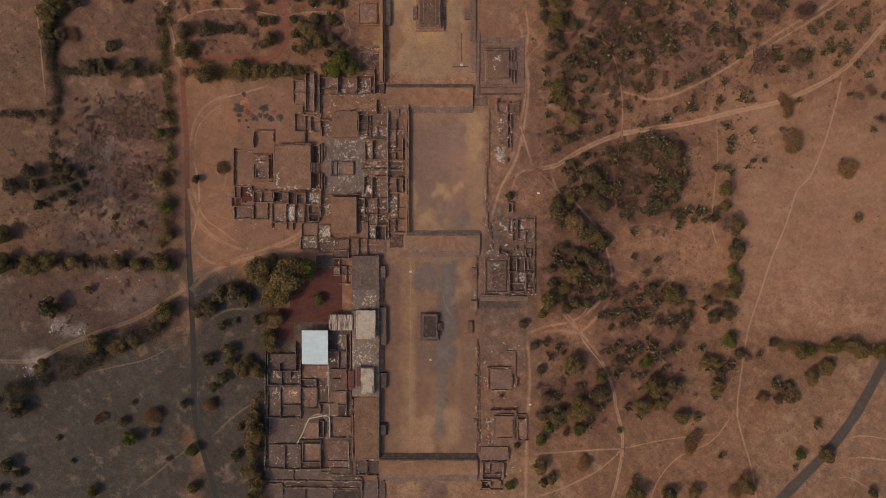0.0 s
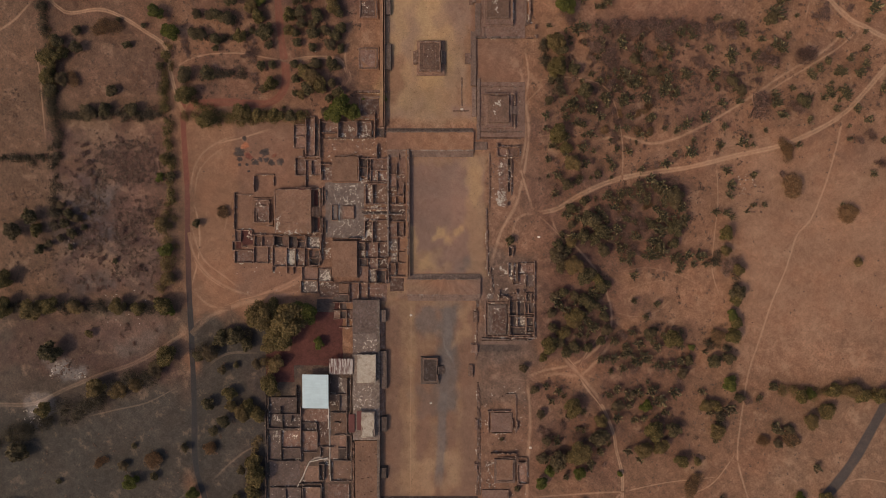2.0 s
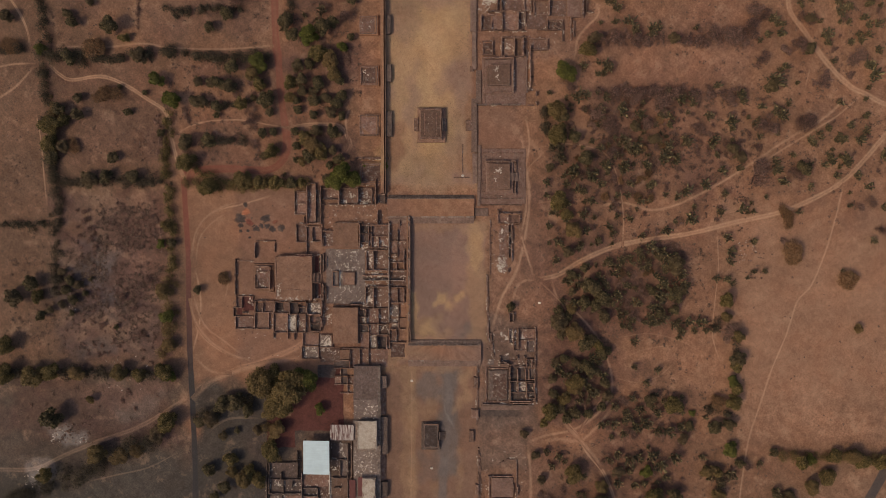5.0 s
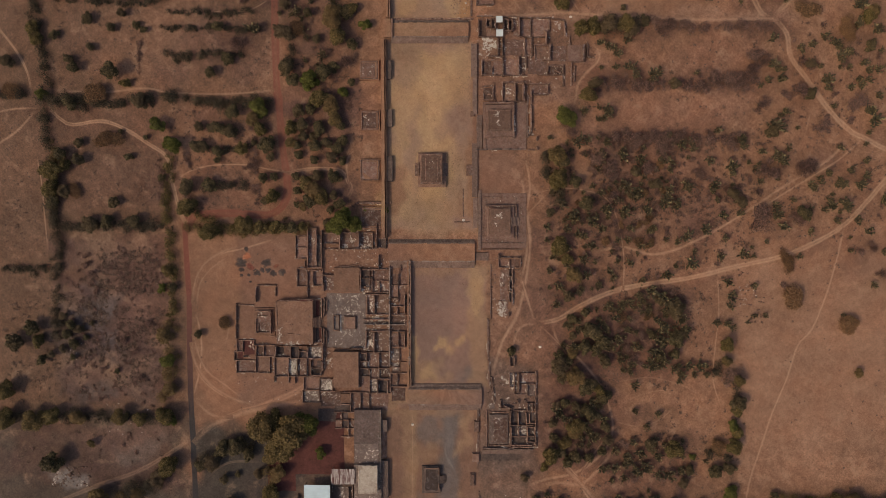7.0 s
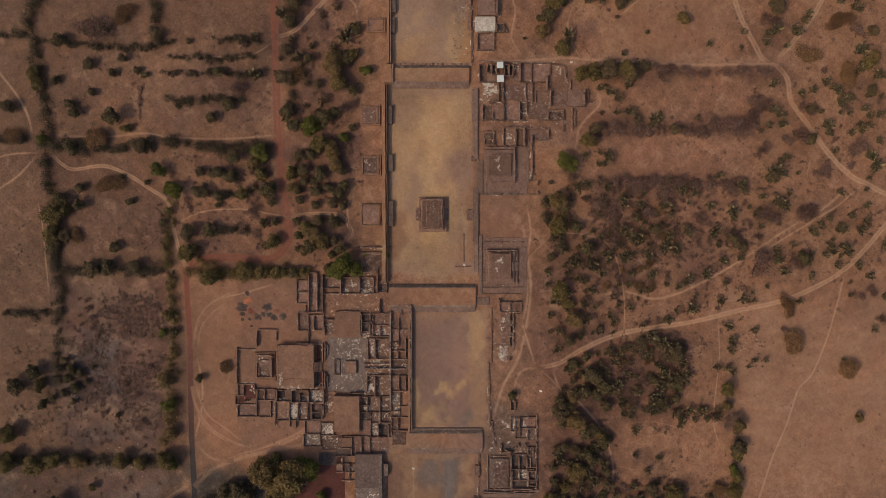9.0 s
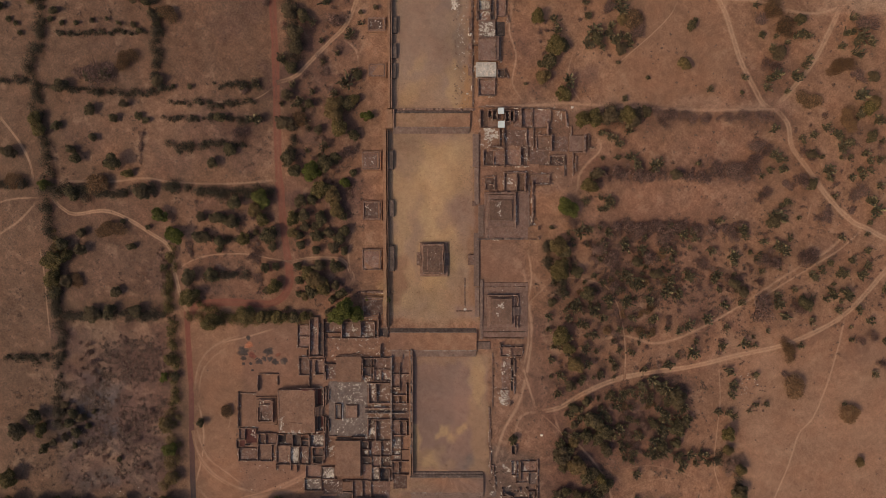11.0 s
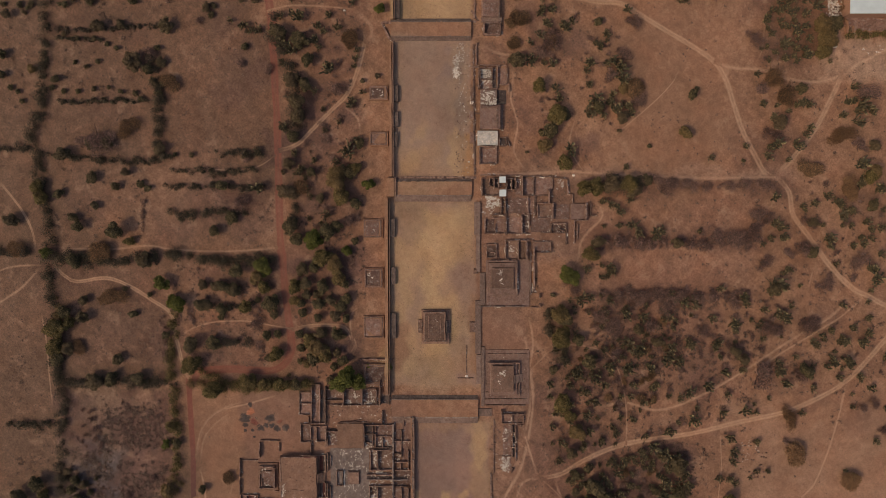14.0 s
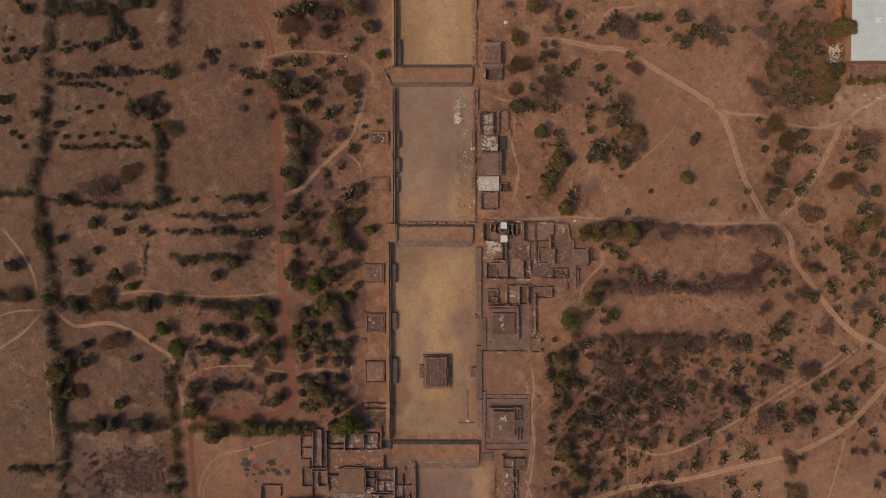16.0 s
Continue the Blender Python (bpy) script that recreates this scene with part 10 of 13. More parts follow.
def boulder(x, y, r, label):
    """A squarish pale stone with broken corners."""
    bm = bmesh.new()
    bmesh.ops.create_icosphere(bm, subdivisions=2, radius=1.0)
    for q in bm.verts:
        q.co = Vector([math.copysign(abs(c) ** 0.6, c) for c in q.co]) * dice.uniform(0.85, 1.1)
        q.co = Vector((q.co.x * r * 0.8, q.co.y * r * 0.6, max(q.co.z * r * 0.5, -0.1) + 0.05))
    me = bpy.data.meshes.new("stone_block")
    bm.to_mesh(me)
    bm.free()
    me.materials.append(MAT_LIME)
    ob = new("stone_block", me)
    ob.location = (x, y, 0)
    tagged(ob, label, "stone")


def flat_roof_house(x0, y0, x1, y1, h, label, z=0.0, worn=0.2):
    """A low plastered block with a rimmed flat roof."""
    top = thing("roofed_temple", (x0 + x1) / 2, (y0 + y1) / 2, label, "building")
    w, d = (x1 - x0) / 2, (y1 - y0) / 2
    v, f = [], []
    box_into(v, f, -w + 0.3, -d + 0.3, w - 0.3, d - 0.3, z - 0.1, z + h - 0.3, 0.1)
    part("wall", mesh_of("wall", v, f, MAT_STONE_GREY), top)
    ring = []
    for (ax, ay), (bx, by) in (((-w, -d), (w, -d)), ((w, -d), (w, d)), ((w, d), (-w, d)), ((-w, d), (-w, -d))):
        n = max(3, int(math.hypot(bx - ax, by - ay) / 1.2))
        for k in range(n):
            u, q = ax + (bx - ax) * k / n, ay + (by - ay) * k / n
            bite = dice.uniform(0, worn) * (2.2 if dice.random() < 0.15 else 1.0)
            ring.append((u - bite * (u / w if abs(u) > w * 0.98 else 0), q - bite * (q / d if abs(q) > d * 0.98 else 0)))
    m = len(ring)
    v = [(x, y, z + h - 0.3) for x, y in ring] + [(x, y, z + h) for x, y in ring]
    v += [(x * 0.93, y * 0.95, z + h + 0.12) for x, y in ring] + [(x * 0.90, y * 0.93, z + h - 0.02) for x, y in ring]
    f = [tuple(range(m - 1, -1, -1)), tuple(range(3 * m, 4 * m))]
    for k in range(3):
        f += [(k * m + i, k * m + (i + 1) % m, k * m + m + (i + 1) % m, k * m + m + i) for i in range(m)]
    part("roof", mesh_of("roof", v, f, MAT_ROOF_LIME), top)
    return top


shed("shelter_roof", -70.12, -66.56, -57.19, -49.8, 4.5, 0.5, MAT_WHITE_SHEET, "bright white ribbed sheet roof over excavated rooms", 3, "x")
shed("shelter_roof", -56.92, -49.95, -45.29, -42.13, 3.6, 0.3, MAT_RUST_PALE, "bleached and rusted corrugated sheet roof", 22, "y")
shed("shelter_roof", -47.66, -78.9, -44.64, -69.9, 3.4, 0.2, MAT_RUST, "dark red rusted corrugated sheet roof", 14, "x")
shed("shelter_roof", -43.24, -77.37, -40.51, -67.85, 4.9, 0.2, MAT_RUST, "dark red rusted corrugated sheet roof on the terrace", 14, "x")
flat_roof_house(-43.29, -53.8, -33.69, -39.64, 4.2, "pale plastered flat roof over a small temple", 1.2)
flat_roof_house(-41.5, -81.43, -34.07, -67.73, 4.2, "pale plastered flat roof with a broken, notched edge", 1.2, 0.9)
shed("shelter_roof", 23.86, 175.15, 26.86, 178.14, 3.6, 0.2, MAT_BIG_SHEET, "small white sheet roof over excavated rooms", 5, "x")
shed("shelter_roof", 23.9, 168.61, 27.18, 171.88, 3.4, 0.2, MAT_BIG_SHEET, "small white sheet roof over excavated rooms", 5, "x")

# the large hall with a white roof, its yard wall and clipped hedge
hall = thing("hall", 214.7, 282.69, "large hall with a low white sheet roof and ochre walls", "building")
hw, hd = 26.28, 28.38
v, fc = [], []
box_into(v, fc, -hw + 0.4, -hd + 0.4, hw - 0.4, hd - 0.4, -0.1, 6.4)
part("wall", mesh_of("wall", v, fc, MAT_WALL_PAINT), hall)
v, fc = [], []
for i in range(121):
    a = -hd + 2 * hd * i / 120
    v += [(-hw, a, 6.4), (-hw, a, 6.9 + 0.012 * (i // 2 % 2)), (hw, a, 6.9 + 0.012 * (i // 2 % 2)), (hw, a, 6.4)]
for i in range(120):
    fc += [(4 * i + k, 4 * i + k + 1, 4 * i + k + 5, 4 * i + k + 4) for k in range(3)]
    fc.append((4 * i + 3, 4 * i, 4 * i + 4, 4 * i + 7))
fc += [(3, 2, 1, 0), (480, 481, 482, 483)]
hall_roof = part("roof", mesh_of("roof", v, fc, MAT_BIG_SHEET), hall, "large dusty white sheet roof")
for row in range(5):
    # faint rust marks in rows where the sheets are screwed down
    for i in range(18 if row < 3 else 11):
        if dice.random() < 0.25:
            continue
        v, fc = [], []
        a, b = -hw + 2.6 + 0.62 * i + dice.uniform(-0.1, 0.1), -hd + 19.5 + (0.9 * row if row < 3 else 5.2 + 4.2 * (row - 3))
        box_into(v, fc, a, b, a + (0.5 if row < 3 else 0.16), b + (0.16 if row < 3 else dice.uniform(0.8, 2.4)), 6.905, 6.925)
        part("rust_mark", mesh_of("rust_mark", v, fc, MAT_SHEET_MARK), hall_roof)
for dx, dy in ((-0.8, 0.9), (0.8, 0.9), (0.0, 0.0), (-0.8, -0.9), (0.8, -0.9)):
    v, fc = [], []
    box_into(v, fc, -hw + 12.2 + dx - 0.5, -hd + 18.6 + dy - 0.3, -hw + 12.2 + dx + 0.5, -hd + 18.6 + dy + 0.3, 6.905, 7.2, 0.05)
    part("roof_vent", mesh_of("roof_vent", v, fc, MAT_VENT), hall_roof, "small bright white roof vent")


yard = thing("yard", 0, 0, "ochre walled yard with broken paving beside the hall", "yard")
wall(yard, 190.75, 256.06, 190.97, 246.88, 1.8, 0.5, 0, MAT_WALL_PAINT)
wall(yard, 191.49, 247.96, 218.72, 247.94, 1.8, 0.5, 0, MAT_WALL_PAINT)
wall(yard, 188.7, 250.66, 192.79, 250.66, 1.8, 0.5, 0, MAT_WALL_PAINT)
wall(yard, 194.15, 250.66, 194.21, 247.96, 1.8, 0.5, 0, MAT_WALL_PAINT)
wall(yard, 206.31, 254.16, 218.55, 254.15, 1.8, 0.5, 0, MAT_WALL_PAINT)
floor_slab(yard, 191.31, 248.47, 229.59, 255.52, 0.07, MAT_FLOOR)
plaster(yard, 182.43, 256.06, 189.12, 263.08, 22, 0.3, 1.1)
rubble(yard, 181.88, 255.52, 189.68, 263.62, 60, 0, 0.6)
plaster(yard, 199.26, 237.11, 216.28, 242, 8, 0.1, 0.8)
plaster(yard, 182.2, 254.9, 186.6, 263.6, 70, 0.25, 1.0)
hedge([(190.2, 257.7), (188.9, 290.5)], 4.0, "dry orange-brown brush along the hall wall", MAT_TWIG_DRY, None, 0.05, 1.6)
hedge([(192.1, 246.1), (199.7, 246.3), (213.3, 246.9), (229.6, 247.4)], 4.2, "clipped dark green hedge beside the hall", MAT_LEAF, 2.0, 0.0, 1.6)

rubble_strip = thing("paving_remains", 0, 0, "broken pale paving and stones along the avenue", "rubble")
plaster(rubble_strip, 1.6, 226.0, 4.6, 237.4, 80, 0.04, 0.6)
plaster(rubble_strip, 3.5, 233.6, 6.8, 243.0, 40, 0.04, 0.45)
plaster(rubble_strip, 2.2, 226.5, 3.8, 231.4, 30, 0.04, 0.8)
plaster(rubble_strip, 4.1, 203.7, 8.2, 226.8, 30, 0.04, 0.4)
rubble(rubble_strip, 2.11, 179.29, 10.97, 242.69, 160, 0, 0.35)
plaster(rubble_strip, 1.84, 179.29, 10.97, 242.69, 40, 0.06, 0.35)
rubble(rubble_strip, 3.74, -124.76, 15.66, -114.13, 20, 0, 0.3)
rubble(rubble_strip, -31.77, -140.65, -7.63, -126.25, 40, 0, 0.35)

rubble_heap = thing("rubble_heap", 0, 0, "pale rubble and stones beside the field track", "rubble")
plaster(rubble_heap, -197.8, -52.04, -189.48, -44.96, 20, 0.1, 0.6)
plaster(rubble_heap, -182.94, -52.61, -179.61, -49.77, 7, 0.1, 0.5)
plaster(rubble_heap, -211.03, -75.37, -201.34, -66.26, 20, 0.1, 0.5)
plaster(rubble_heap, -189.08, 9.89, -178.29, 29.42, 12, 0.1, 0.4)
plaster(rubble_heap, -170.22, -26.59, -148.09, -6.91, 14, 0.1, 0.4)
rubble(rubble_heap, -199.14, -53.46, -176.8, -42.13, 60, 0, 0.5)

rubble_heap = thing("rubble_heap", 0, 0, "pale broken stones of a ruined field hut", "rubble")
plaster(rubble_heap, 143.98, 37.61, 148.33, 48.67, 16, 0.12, 0.4)
plaster(rubble_heap, 150.37, 43.14, 153.23, 47.83, 12, 0.12, 0.4)
rubble(rubble_heap, 142.59, 29.29, 156.82, 48.67, 60, 0, 0.5)
wall(rubble_heap, 150.93, 47.56, 152.66, 44.24, 0.6, 0.5, 0)
boulder(-16.79, -21.23, 0.9, "small pale stone marker in the avenue")
boulder(-7, -65.3, 0.9, "small pale stone marker in the avenue")
boulder(42.72, -87.76, 0.9, "pale concrete block beside the path")
boulder(46.38, 17.65, 0.9, "pale concrete slab beside the path")
boulder(48.68, -42.06, 0.9, "small pale stone beside the path")
boulder(60.28, 179, 0.9, "white painted concrete block beside the track")
boulder(66.73, 165.22, 0.8, "white marker stone at a wall corner")
boulder(8.35, 80.38, 1.0, "white information board in the avenue")
boulder(26.34, 274.54, 1.4, "pale heap of building stone")
boulder(185.65, 241.2, 1.5, "white sack of material on bare earth")
boulder(10.64, 214.11, 1.2, "pale cut stone at the avenue edge")
boulder(-50.9, 258.43, 0.8, "pale field stone on dry earth")
boulder(-63.45, 108.44, 0.5, "pale field stone by the track")
boulder(9.31, 185.61, 0.7, "white marker stone in the avenue")
for parent, v, f in list(CRUMBS.values()):
    tagged(part("crumbled_plaster", mesh_of("crumbled_plaster", v, f, MAT_LIME), parent), "white lime plaster fallen along the wall feet", kind="stuff")


# ---- hedgerows ----
hedge([(-191.8, 117.5), (-191.8, 95.7), (-192.8, 84.7)], 6.1, "dark ragged hedgerow between dry fields", MAT_LEAF)
hedge([(-192.0, 84.7), (-191.2, 57.2), (-191.9, 29.4), (-193.5, 21.1)], 6.7, "dark ragged hedgerow between dry fields")
hedge([(-189.4, 77.0), (-163.0, 77.0), (-135.2, 77.5)], 6.1, "dark ragged hedgerow between dry fields")
hedge([(-219.2, 56.3), (-194.1, 56.3)], 5.6, "dark ragged hedgerow between dry fields")
hedge([(-136.0, 112.0), (-137.8, 84.7), (-135.3, 68.2), (-135.4, 29.4)], 5.6, "dark ragged hedgerow between dry fields", MAT_LEAF)
hedge([(-135.9, 29.4), (-136.4, 1.5), (-138.0, -9.7)], 6.7, "dark ragged hedgerow between dry fields", MAT_LEAF)
hedge([(-229.5, -17.3), (-204.2, -17.0), (-178.9, -16.7), (-136.7, -17.0)], 7.2, "dark ragged hedgerow between dry fields")
hedge([(-228.6, -86.2), (-199.9, -75.4), (-174.2, -64.0), (-154.2, -54.3), (-134.2, -40.1)], 11.2, "dark ragged hedgerow between dry fields")
hedge([(-123.0, -40.1), (-108.8, -33.6), (-96.1, -32.8)], 7.2, "dark ragged hedgerow between dry fields")
hedge([(128.6, -33.6), (141.2, -37.8)], 5.6, "dark ragged hedgerow between dry fields")
hedge([(132.1, 7.0), (143.4, 1.5), (143.6, -12.5)], 6.7, "dark ragged hedgerow between dry fields")
hedge([(166.9, -58.1), (183.8, -60.4), (200.6, -58.1), (219.7, -60.9), (234.3, -61.8)], 6.7, "dark ragged hedgerow between dry fields", MAT_LEAF)
hedge([(-93.8, -83.3), (-94.9, -100.5), (-95.7, -120.6), (-93.0, -135.0), (-94.6, -149.4)], 7.2, "dark ragged hedgerow between dry fields", MAT_LEAF)
hedge([(-87.5, -43.5), (-85.1, -60.5)], 6.7, "dark ragged hedgerow between dry fields", MAT_LEAF)
hedge([(-123.9, 84.6), (-107.4, 76.9), (-93.5, 76.4), (-74.0, 79.7)], 6.1, "dark ragged hedgerow between dry fields", MAT_LEAF)
hedge([(136.1, -66.1), (134.9, -80.3)], 6.7, "dark ragged hedgerow between dry fields")
hedge([(-193.0, 293.6), (-193.5, 269.4), (-195.3, 250.4), (-195.8, 231.4), (-199.0, 209.6), (-203.5, 194.5)], 6.7, "dark ragged hedgerow between dry fields")
hedge([(-200.8, 191.7), (-199.8, 176.6), (-196.1, 157.2), (-196.5, 140.5)], 6.7, "dark ragged hedgerow between dry fields")
hedge([(-196.0, 136.3), (-195.5, 121.0), (-194.5, 104.2), (-193.5, 87.3), (-192.4, 76.0)], 7.2, "dark ragged hedgerow between dry fields")
hedge([(-189.9, 249.1), (-166.5, 249.1), (-139.1, 251.7)], 3.6, "dark ragged hedgerow between dry fields")
hedge([(-190.0, 245.0), (-166.6, 244.4)], 3.1, "dark ragged hedgerow between dry fields")
hedge([(-190.5, 280.7), (-174.1, 280.1), (-163.2, 280.1), (-153.6, 284.1)], 6.7, "dark ragged hedgerow between dry fields")
hedge([(-163.2, 280.1), (-161.3, 266.6)], 5.6, "dark ragged hedgerow between dry fields")
hedge([(-133.5, 290.8), (-132.7, 272.0), (-136.2, 261.2)], 6.1, "dark ragged hedgerow between dry fields", MAT_TWIG)
hedge([(-142.1, 234.1), (-141.0, 217.7), (-141.7, 193.1), (-137.4, 187.6)], 6.7, "dark ragged hedgerow between dry fields")
hedge([(-190.6, 214.5), (-170.0, 215.0), (-146.6, 215.0)], 3.6, "dark ragged hedgerow between dry fields")
hedge([(-225.7, 191.7), (-202.2, 191.7)], 5.0, "dark ragged hedgerow between dry fields")
hedge([(-195.4, 189.0), (-165.0, 186.2), (-142.9, 186.2), (-134.6, 189.8)], 5.0, "dark ragged hedgerow between dry fields")
hedge([(-227.0, 141.9), (-204.8, 141.9)], 6.7, "dark ragged hedgerow between dry fields")
hedge([(-193.7, 139.1), (-166.0, 137.7), (-140.9, 140.5), (-116.0, 137.7), (-85.4, 137.8)], 7.2, "dark ragged hedgerow between dry fields")
hedge([(-137.6, 173.2), (-115.5, 173.8), (-90.6, 173.2)], 4.5, "dark ragged hedgerow between dry fields")
hedge([(-134.7, 182.1), (-109.9, 180.1), (-93.3, 182.1)], 4.2, "dark ragged hedgerow between dry fields")
hedge([(-135.1, 159.4), (-110.1, 161.3), (-97.7, 160.0)], 5.0, "dark ragged hedgerow between dry fields")
hedge([(-148.8, 168.3), (-150.4, 151.6)], 2.5, "dark ragged hedgerow between dry fields", MAT_TWIG)
hedge([(-141.4, 109.8), (-139.0, 87.3)], 3.9, "dark ragged hedgerow between dry fields", MAT_TWIG)
hedge([(-117.9, 96.6), (-97.0, 97.2)], 6.1, "dark ragged hedgerow between dry fields")
hedge([(-116.3, 114.0), (-96.8, 115.4)], 4.5, "dark ragged hedgerow between dry fields")
hedge([(-112.5, 189.8), (-89.1, 190.3)], 4.5, "dark ragged hedgerow between dry fields")
hedge([(-84.3, 255.8), (-83.0, 242.2), (-76.3, 231.3), (-73.7, 215.0), (-75.2, 195.8)], 8.4, "dark ragged hedgerow between dry fields")
hedge([(-79.9, 280.0), (-69.0, 281.4), (-54.1, 278.7)], 7.2, "dark ragged hedgerow between dry fields")
hedge([(-76.8, 172.4), (-75.6, 157.2), (-77.0, 148.9)], 6.7, "dark ragged hedgerow between dry fields")
hedge([(72.2, 174.3), (83.2, 175.1), (94.2, 176.0)], 9.5, "dark ragged hedgerow between dry fields")
hedge([(94.2, 176.0), (110.7, 174.3), (138.2, 173.2), (157.5, 174.3)], 5.6, "dark ragged hedgerow between dry fields", MAT_TWIG)
hedge([(72.4, 147.5), (94.5, 146.7), (116.6, 145.6), (138.7, 147.5), (151.1, 149.5)], 6.1, "dark ragged hedgerow between dry fields", MAT_TWIG)
hedge([(75.4, 121.9), (105.9, 121.1), (139.1, 119.7)], 5.6, "dark ragged hedgerow between dry fields", MAT_TWIG)
hedge([(-128.0, 77.5), (-111.2, 73.2), (-91.6, 76.1), (-66.5, 76.1)], 5.6, "dark ragged hedgerow between dry fields", MAT_LEAF)
hedge([(177.7, 254.2), (180.7, 244.7), (177.6, 236.1)], 6.1, "dark ragged hedgerow between dry fields", MAT_LEAF)
hedge([(50.8, 285.3), (50.9, 269.1)], 3.3, "dark ragged hedgerow between dry fields", MAT_TWIG)
hedge([(47.7, 114.1), (52.0, 98.7), (56.2, 87.5)], 7.2, "dark ragged hedgerow between dry fields")

# ---- trees, bushes and cactus ----
tree("dark_tree", -174.07, 78.64, 4.68)
tree("dark_tree", -165.71, 79.18, 4.35)
tree("dark_tree", -151.8, 79.72, 4.35)
tree("tree", -216.85, -16.74, 6.02)
tree("tree", -202.79, -17.59, 6.69)
tree("tree", -194.31, -15.9, 5.35)
tree("tree", -181.67, -16.74, 4.68)
tree("tree", -160.56, -16.18, 5.35)
tree("tree", -150.74, -17.58, 4.68)
tree("tree", -138.06, -15.89, 6.02)
tree("tree", -198.32, -67.68, 4.68)
tree("tree", -172.62, -56.29, 6.02)
tree("tree", -161.34, -57.71, 5.69)
tree("tree", -152.82, -54.87, 4.68)
tree("tree", -137.06, -40.7, 6.36)
tree("dark_tree", -142.81, -47.78, 5.02)
tree("dark_tree", -211.59, -89.09, 5.69)
tree("dark_tree", -214.22, -80.52, 4.68)
tree("dark_tree", -193.99, -38.74, 6.69)
tree("tree", -176.32, -29.98, 2.68)
tree("bright_tree", -156.54, -103.95, 5.02)
tree("dark_tree", -160.65, -96.21, 3.01)
thorn(-144.99, -93.33, 6.9, True)
thorn(-171.98, -94.78, 4.6, True)
tree("dark_tree", -193.5, -104.84, 1.76)
tree("dark_tree", -186.64, -116.33, 1.76)
tree("dark_tree", -218, -117.8, 4.68)
tree("dark_tree", -213.84, -122.41, 3.01)
tree("dark_tree", -222.61, -130.79, 3.01)
tree("dark_tree", -212.63, -131.07, 3.35)
tree("tree", -175.57, -131.6, 3.35)
tree("dark_tree", -145.14, -101.93, 2.68)
tree("dark_tree", -138.26, -115.42, 1.76)
tree("bright_tree", -125.11, -110.52, 4.01)
tree("tree", -125.67, -129.24, 3.35)
tree("dark_tree", -162.74, 89.07, 3.35)
thorn(-182.06, 95.12, 4.98, True)
tree("dark_tree", -122.03, 24.38, 2.68)
tree("dark_tree", -155.37, -86.76, 1.76)
tree("dark_tree", -129.31, -87.6, 2.68)
tree("dark_tree", -211.68, 21.07, 5.02)
tree("dark_tree", -203.1, 28.03, 4.68)
tree("tree", -200.47, 21.07, 4.01)
tree("dark_tree", -199.3, 11.3, 3.35)
tree("tree", -216.49, -2.7, 5.35)
tree("dark_tree", -195.03, 14.09, 2.68)
tree("bright_tree", -136.7, -18.14, 4.01)
tree("tree", -138.82, 23.83, 4.68)
tree("bright_tree", -137.34, 11.28, 4.35)
tree("tree", -136.45, -2.7, 4.01)
tree("bright_tree", -139.84, 46.61, 2.68)
tree("dark_tree", -134.25, 47.43, 2.68)
tree("tree", -136.9, 55.73, 3.35)
tree("dark_tree", -115.9, -39.28, 4.68)
tree("dark_tree", -121.56, -41.26, 3.68)
tree("dark_tree", -110.18, -32.22, 5.35)
tree("dark_tree", -103.12, -30.81, 5.35)
tree("dark_tree", -97.55, -35.61, 4.01)
tree("tree", -90.08, -20.95, 8.36)
tree("tree", -75.48, -22.36, 10.04)
tree("bright_tree", -67.87, -19.26, 8.36)
tree("tree", -80.61, -30.52, 8.7)
tree("tree", -85.71, -34.19, 6.69)
tree("tree", -83.87, -18.14, 6.02)
tree("bright_tree", -62.09, -35.03, 3.68)
tree("tree", -86.49, -55.41, 5.69)
tree("tree", -83, -44.93, 4.68)
tree("dark_tree", -117.66, -64.79, 4.35)
tree("tree", -105.81, -66.2, 3.68)
tree("tree", -106.86, -59.95, 4.35)
tree("tree", -100.2, -69.62, 5.02)
tree("tree", -92.86, -70.46, 4.68)
tree("tree", -97.33, -66.2, 4.01)
tree("dark_tree", -109.3, -73.61, 4.01)
tree("dark_tree", -115.01, -78.17, 3.35)
thorn(-116.57, -88.16, 5.37, True)
tree("tree", -95.38, -93.29, 4.68)
tree("tree", -94.04, -101.02, 6.36)
tree("tree", -96.12, -109.63, 4.35)
tree("dark_tree", -104.12, -113.38, 3.35)
tree("tree", -97.11, -121.14, 5.02)
tree("tree", -93.47, -126.9, 4.68)
tree("tree", -95.82, -133.54, 4.35)
tree("dark_tree", -101.67, -98.16, 3.35)
tree("dark_tree", -110.38, -47.77, 3.01)
tree("dark_tree", -103.87, -45.78, 2.05)
tree("dark_tree", -93.43, -44.93, 3.35)
tree("tree", 54.76, 102.26, 4.68)
tree("tree", 54.98, 68.01, 6.02)
tree("tree", 62.02, 53.41, 5.35)
tree("dark_tree", 70.58, 26.55, 6.02)
tree("tree", 111.73, -32.18, 5.69)
tree("tree", 63.97, -20.94, 5.69)
tree("dark_tree", 55.37, 8.46, 5.69)
tree("tree", 62.95, 3.43, 6.02)
tree("dark_tree", 68.58, -1.88, 5.02)
tree("dark_tree", 77.01, -6.92, 4.35)
tree("tree", 51.44, -35.01, 6.02)
tree("tree", 58.43, -29.93, 4.01)
tree("tree", 137.51, 19.58, 4.68)
tree("bright_tree", 140.97, -20.93, 4.01)
tree("tree", 141.13, -30.76, 5.02)
thorn(134.15, -32.17, 6.13, True)
thorn(141.12, 3.42, 7.3)
tree("tree", 137.65, 11.23, 3.35)
tree("dark_tree", 143.57, -9.72, 5.02)
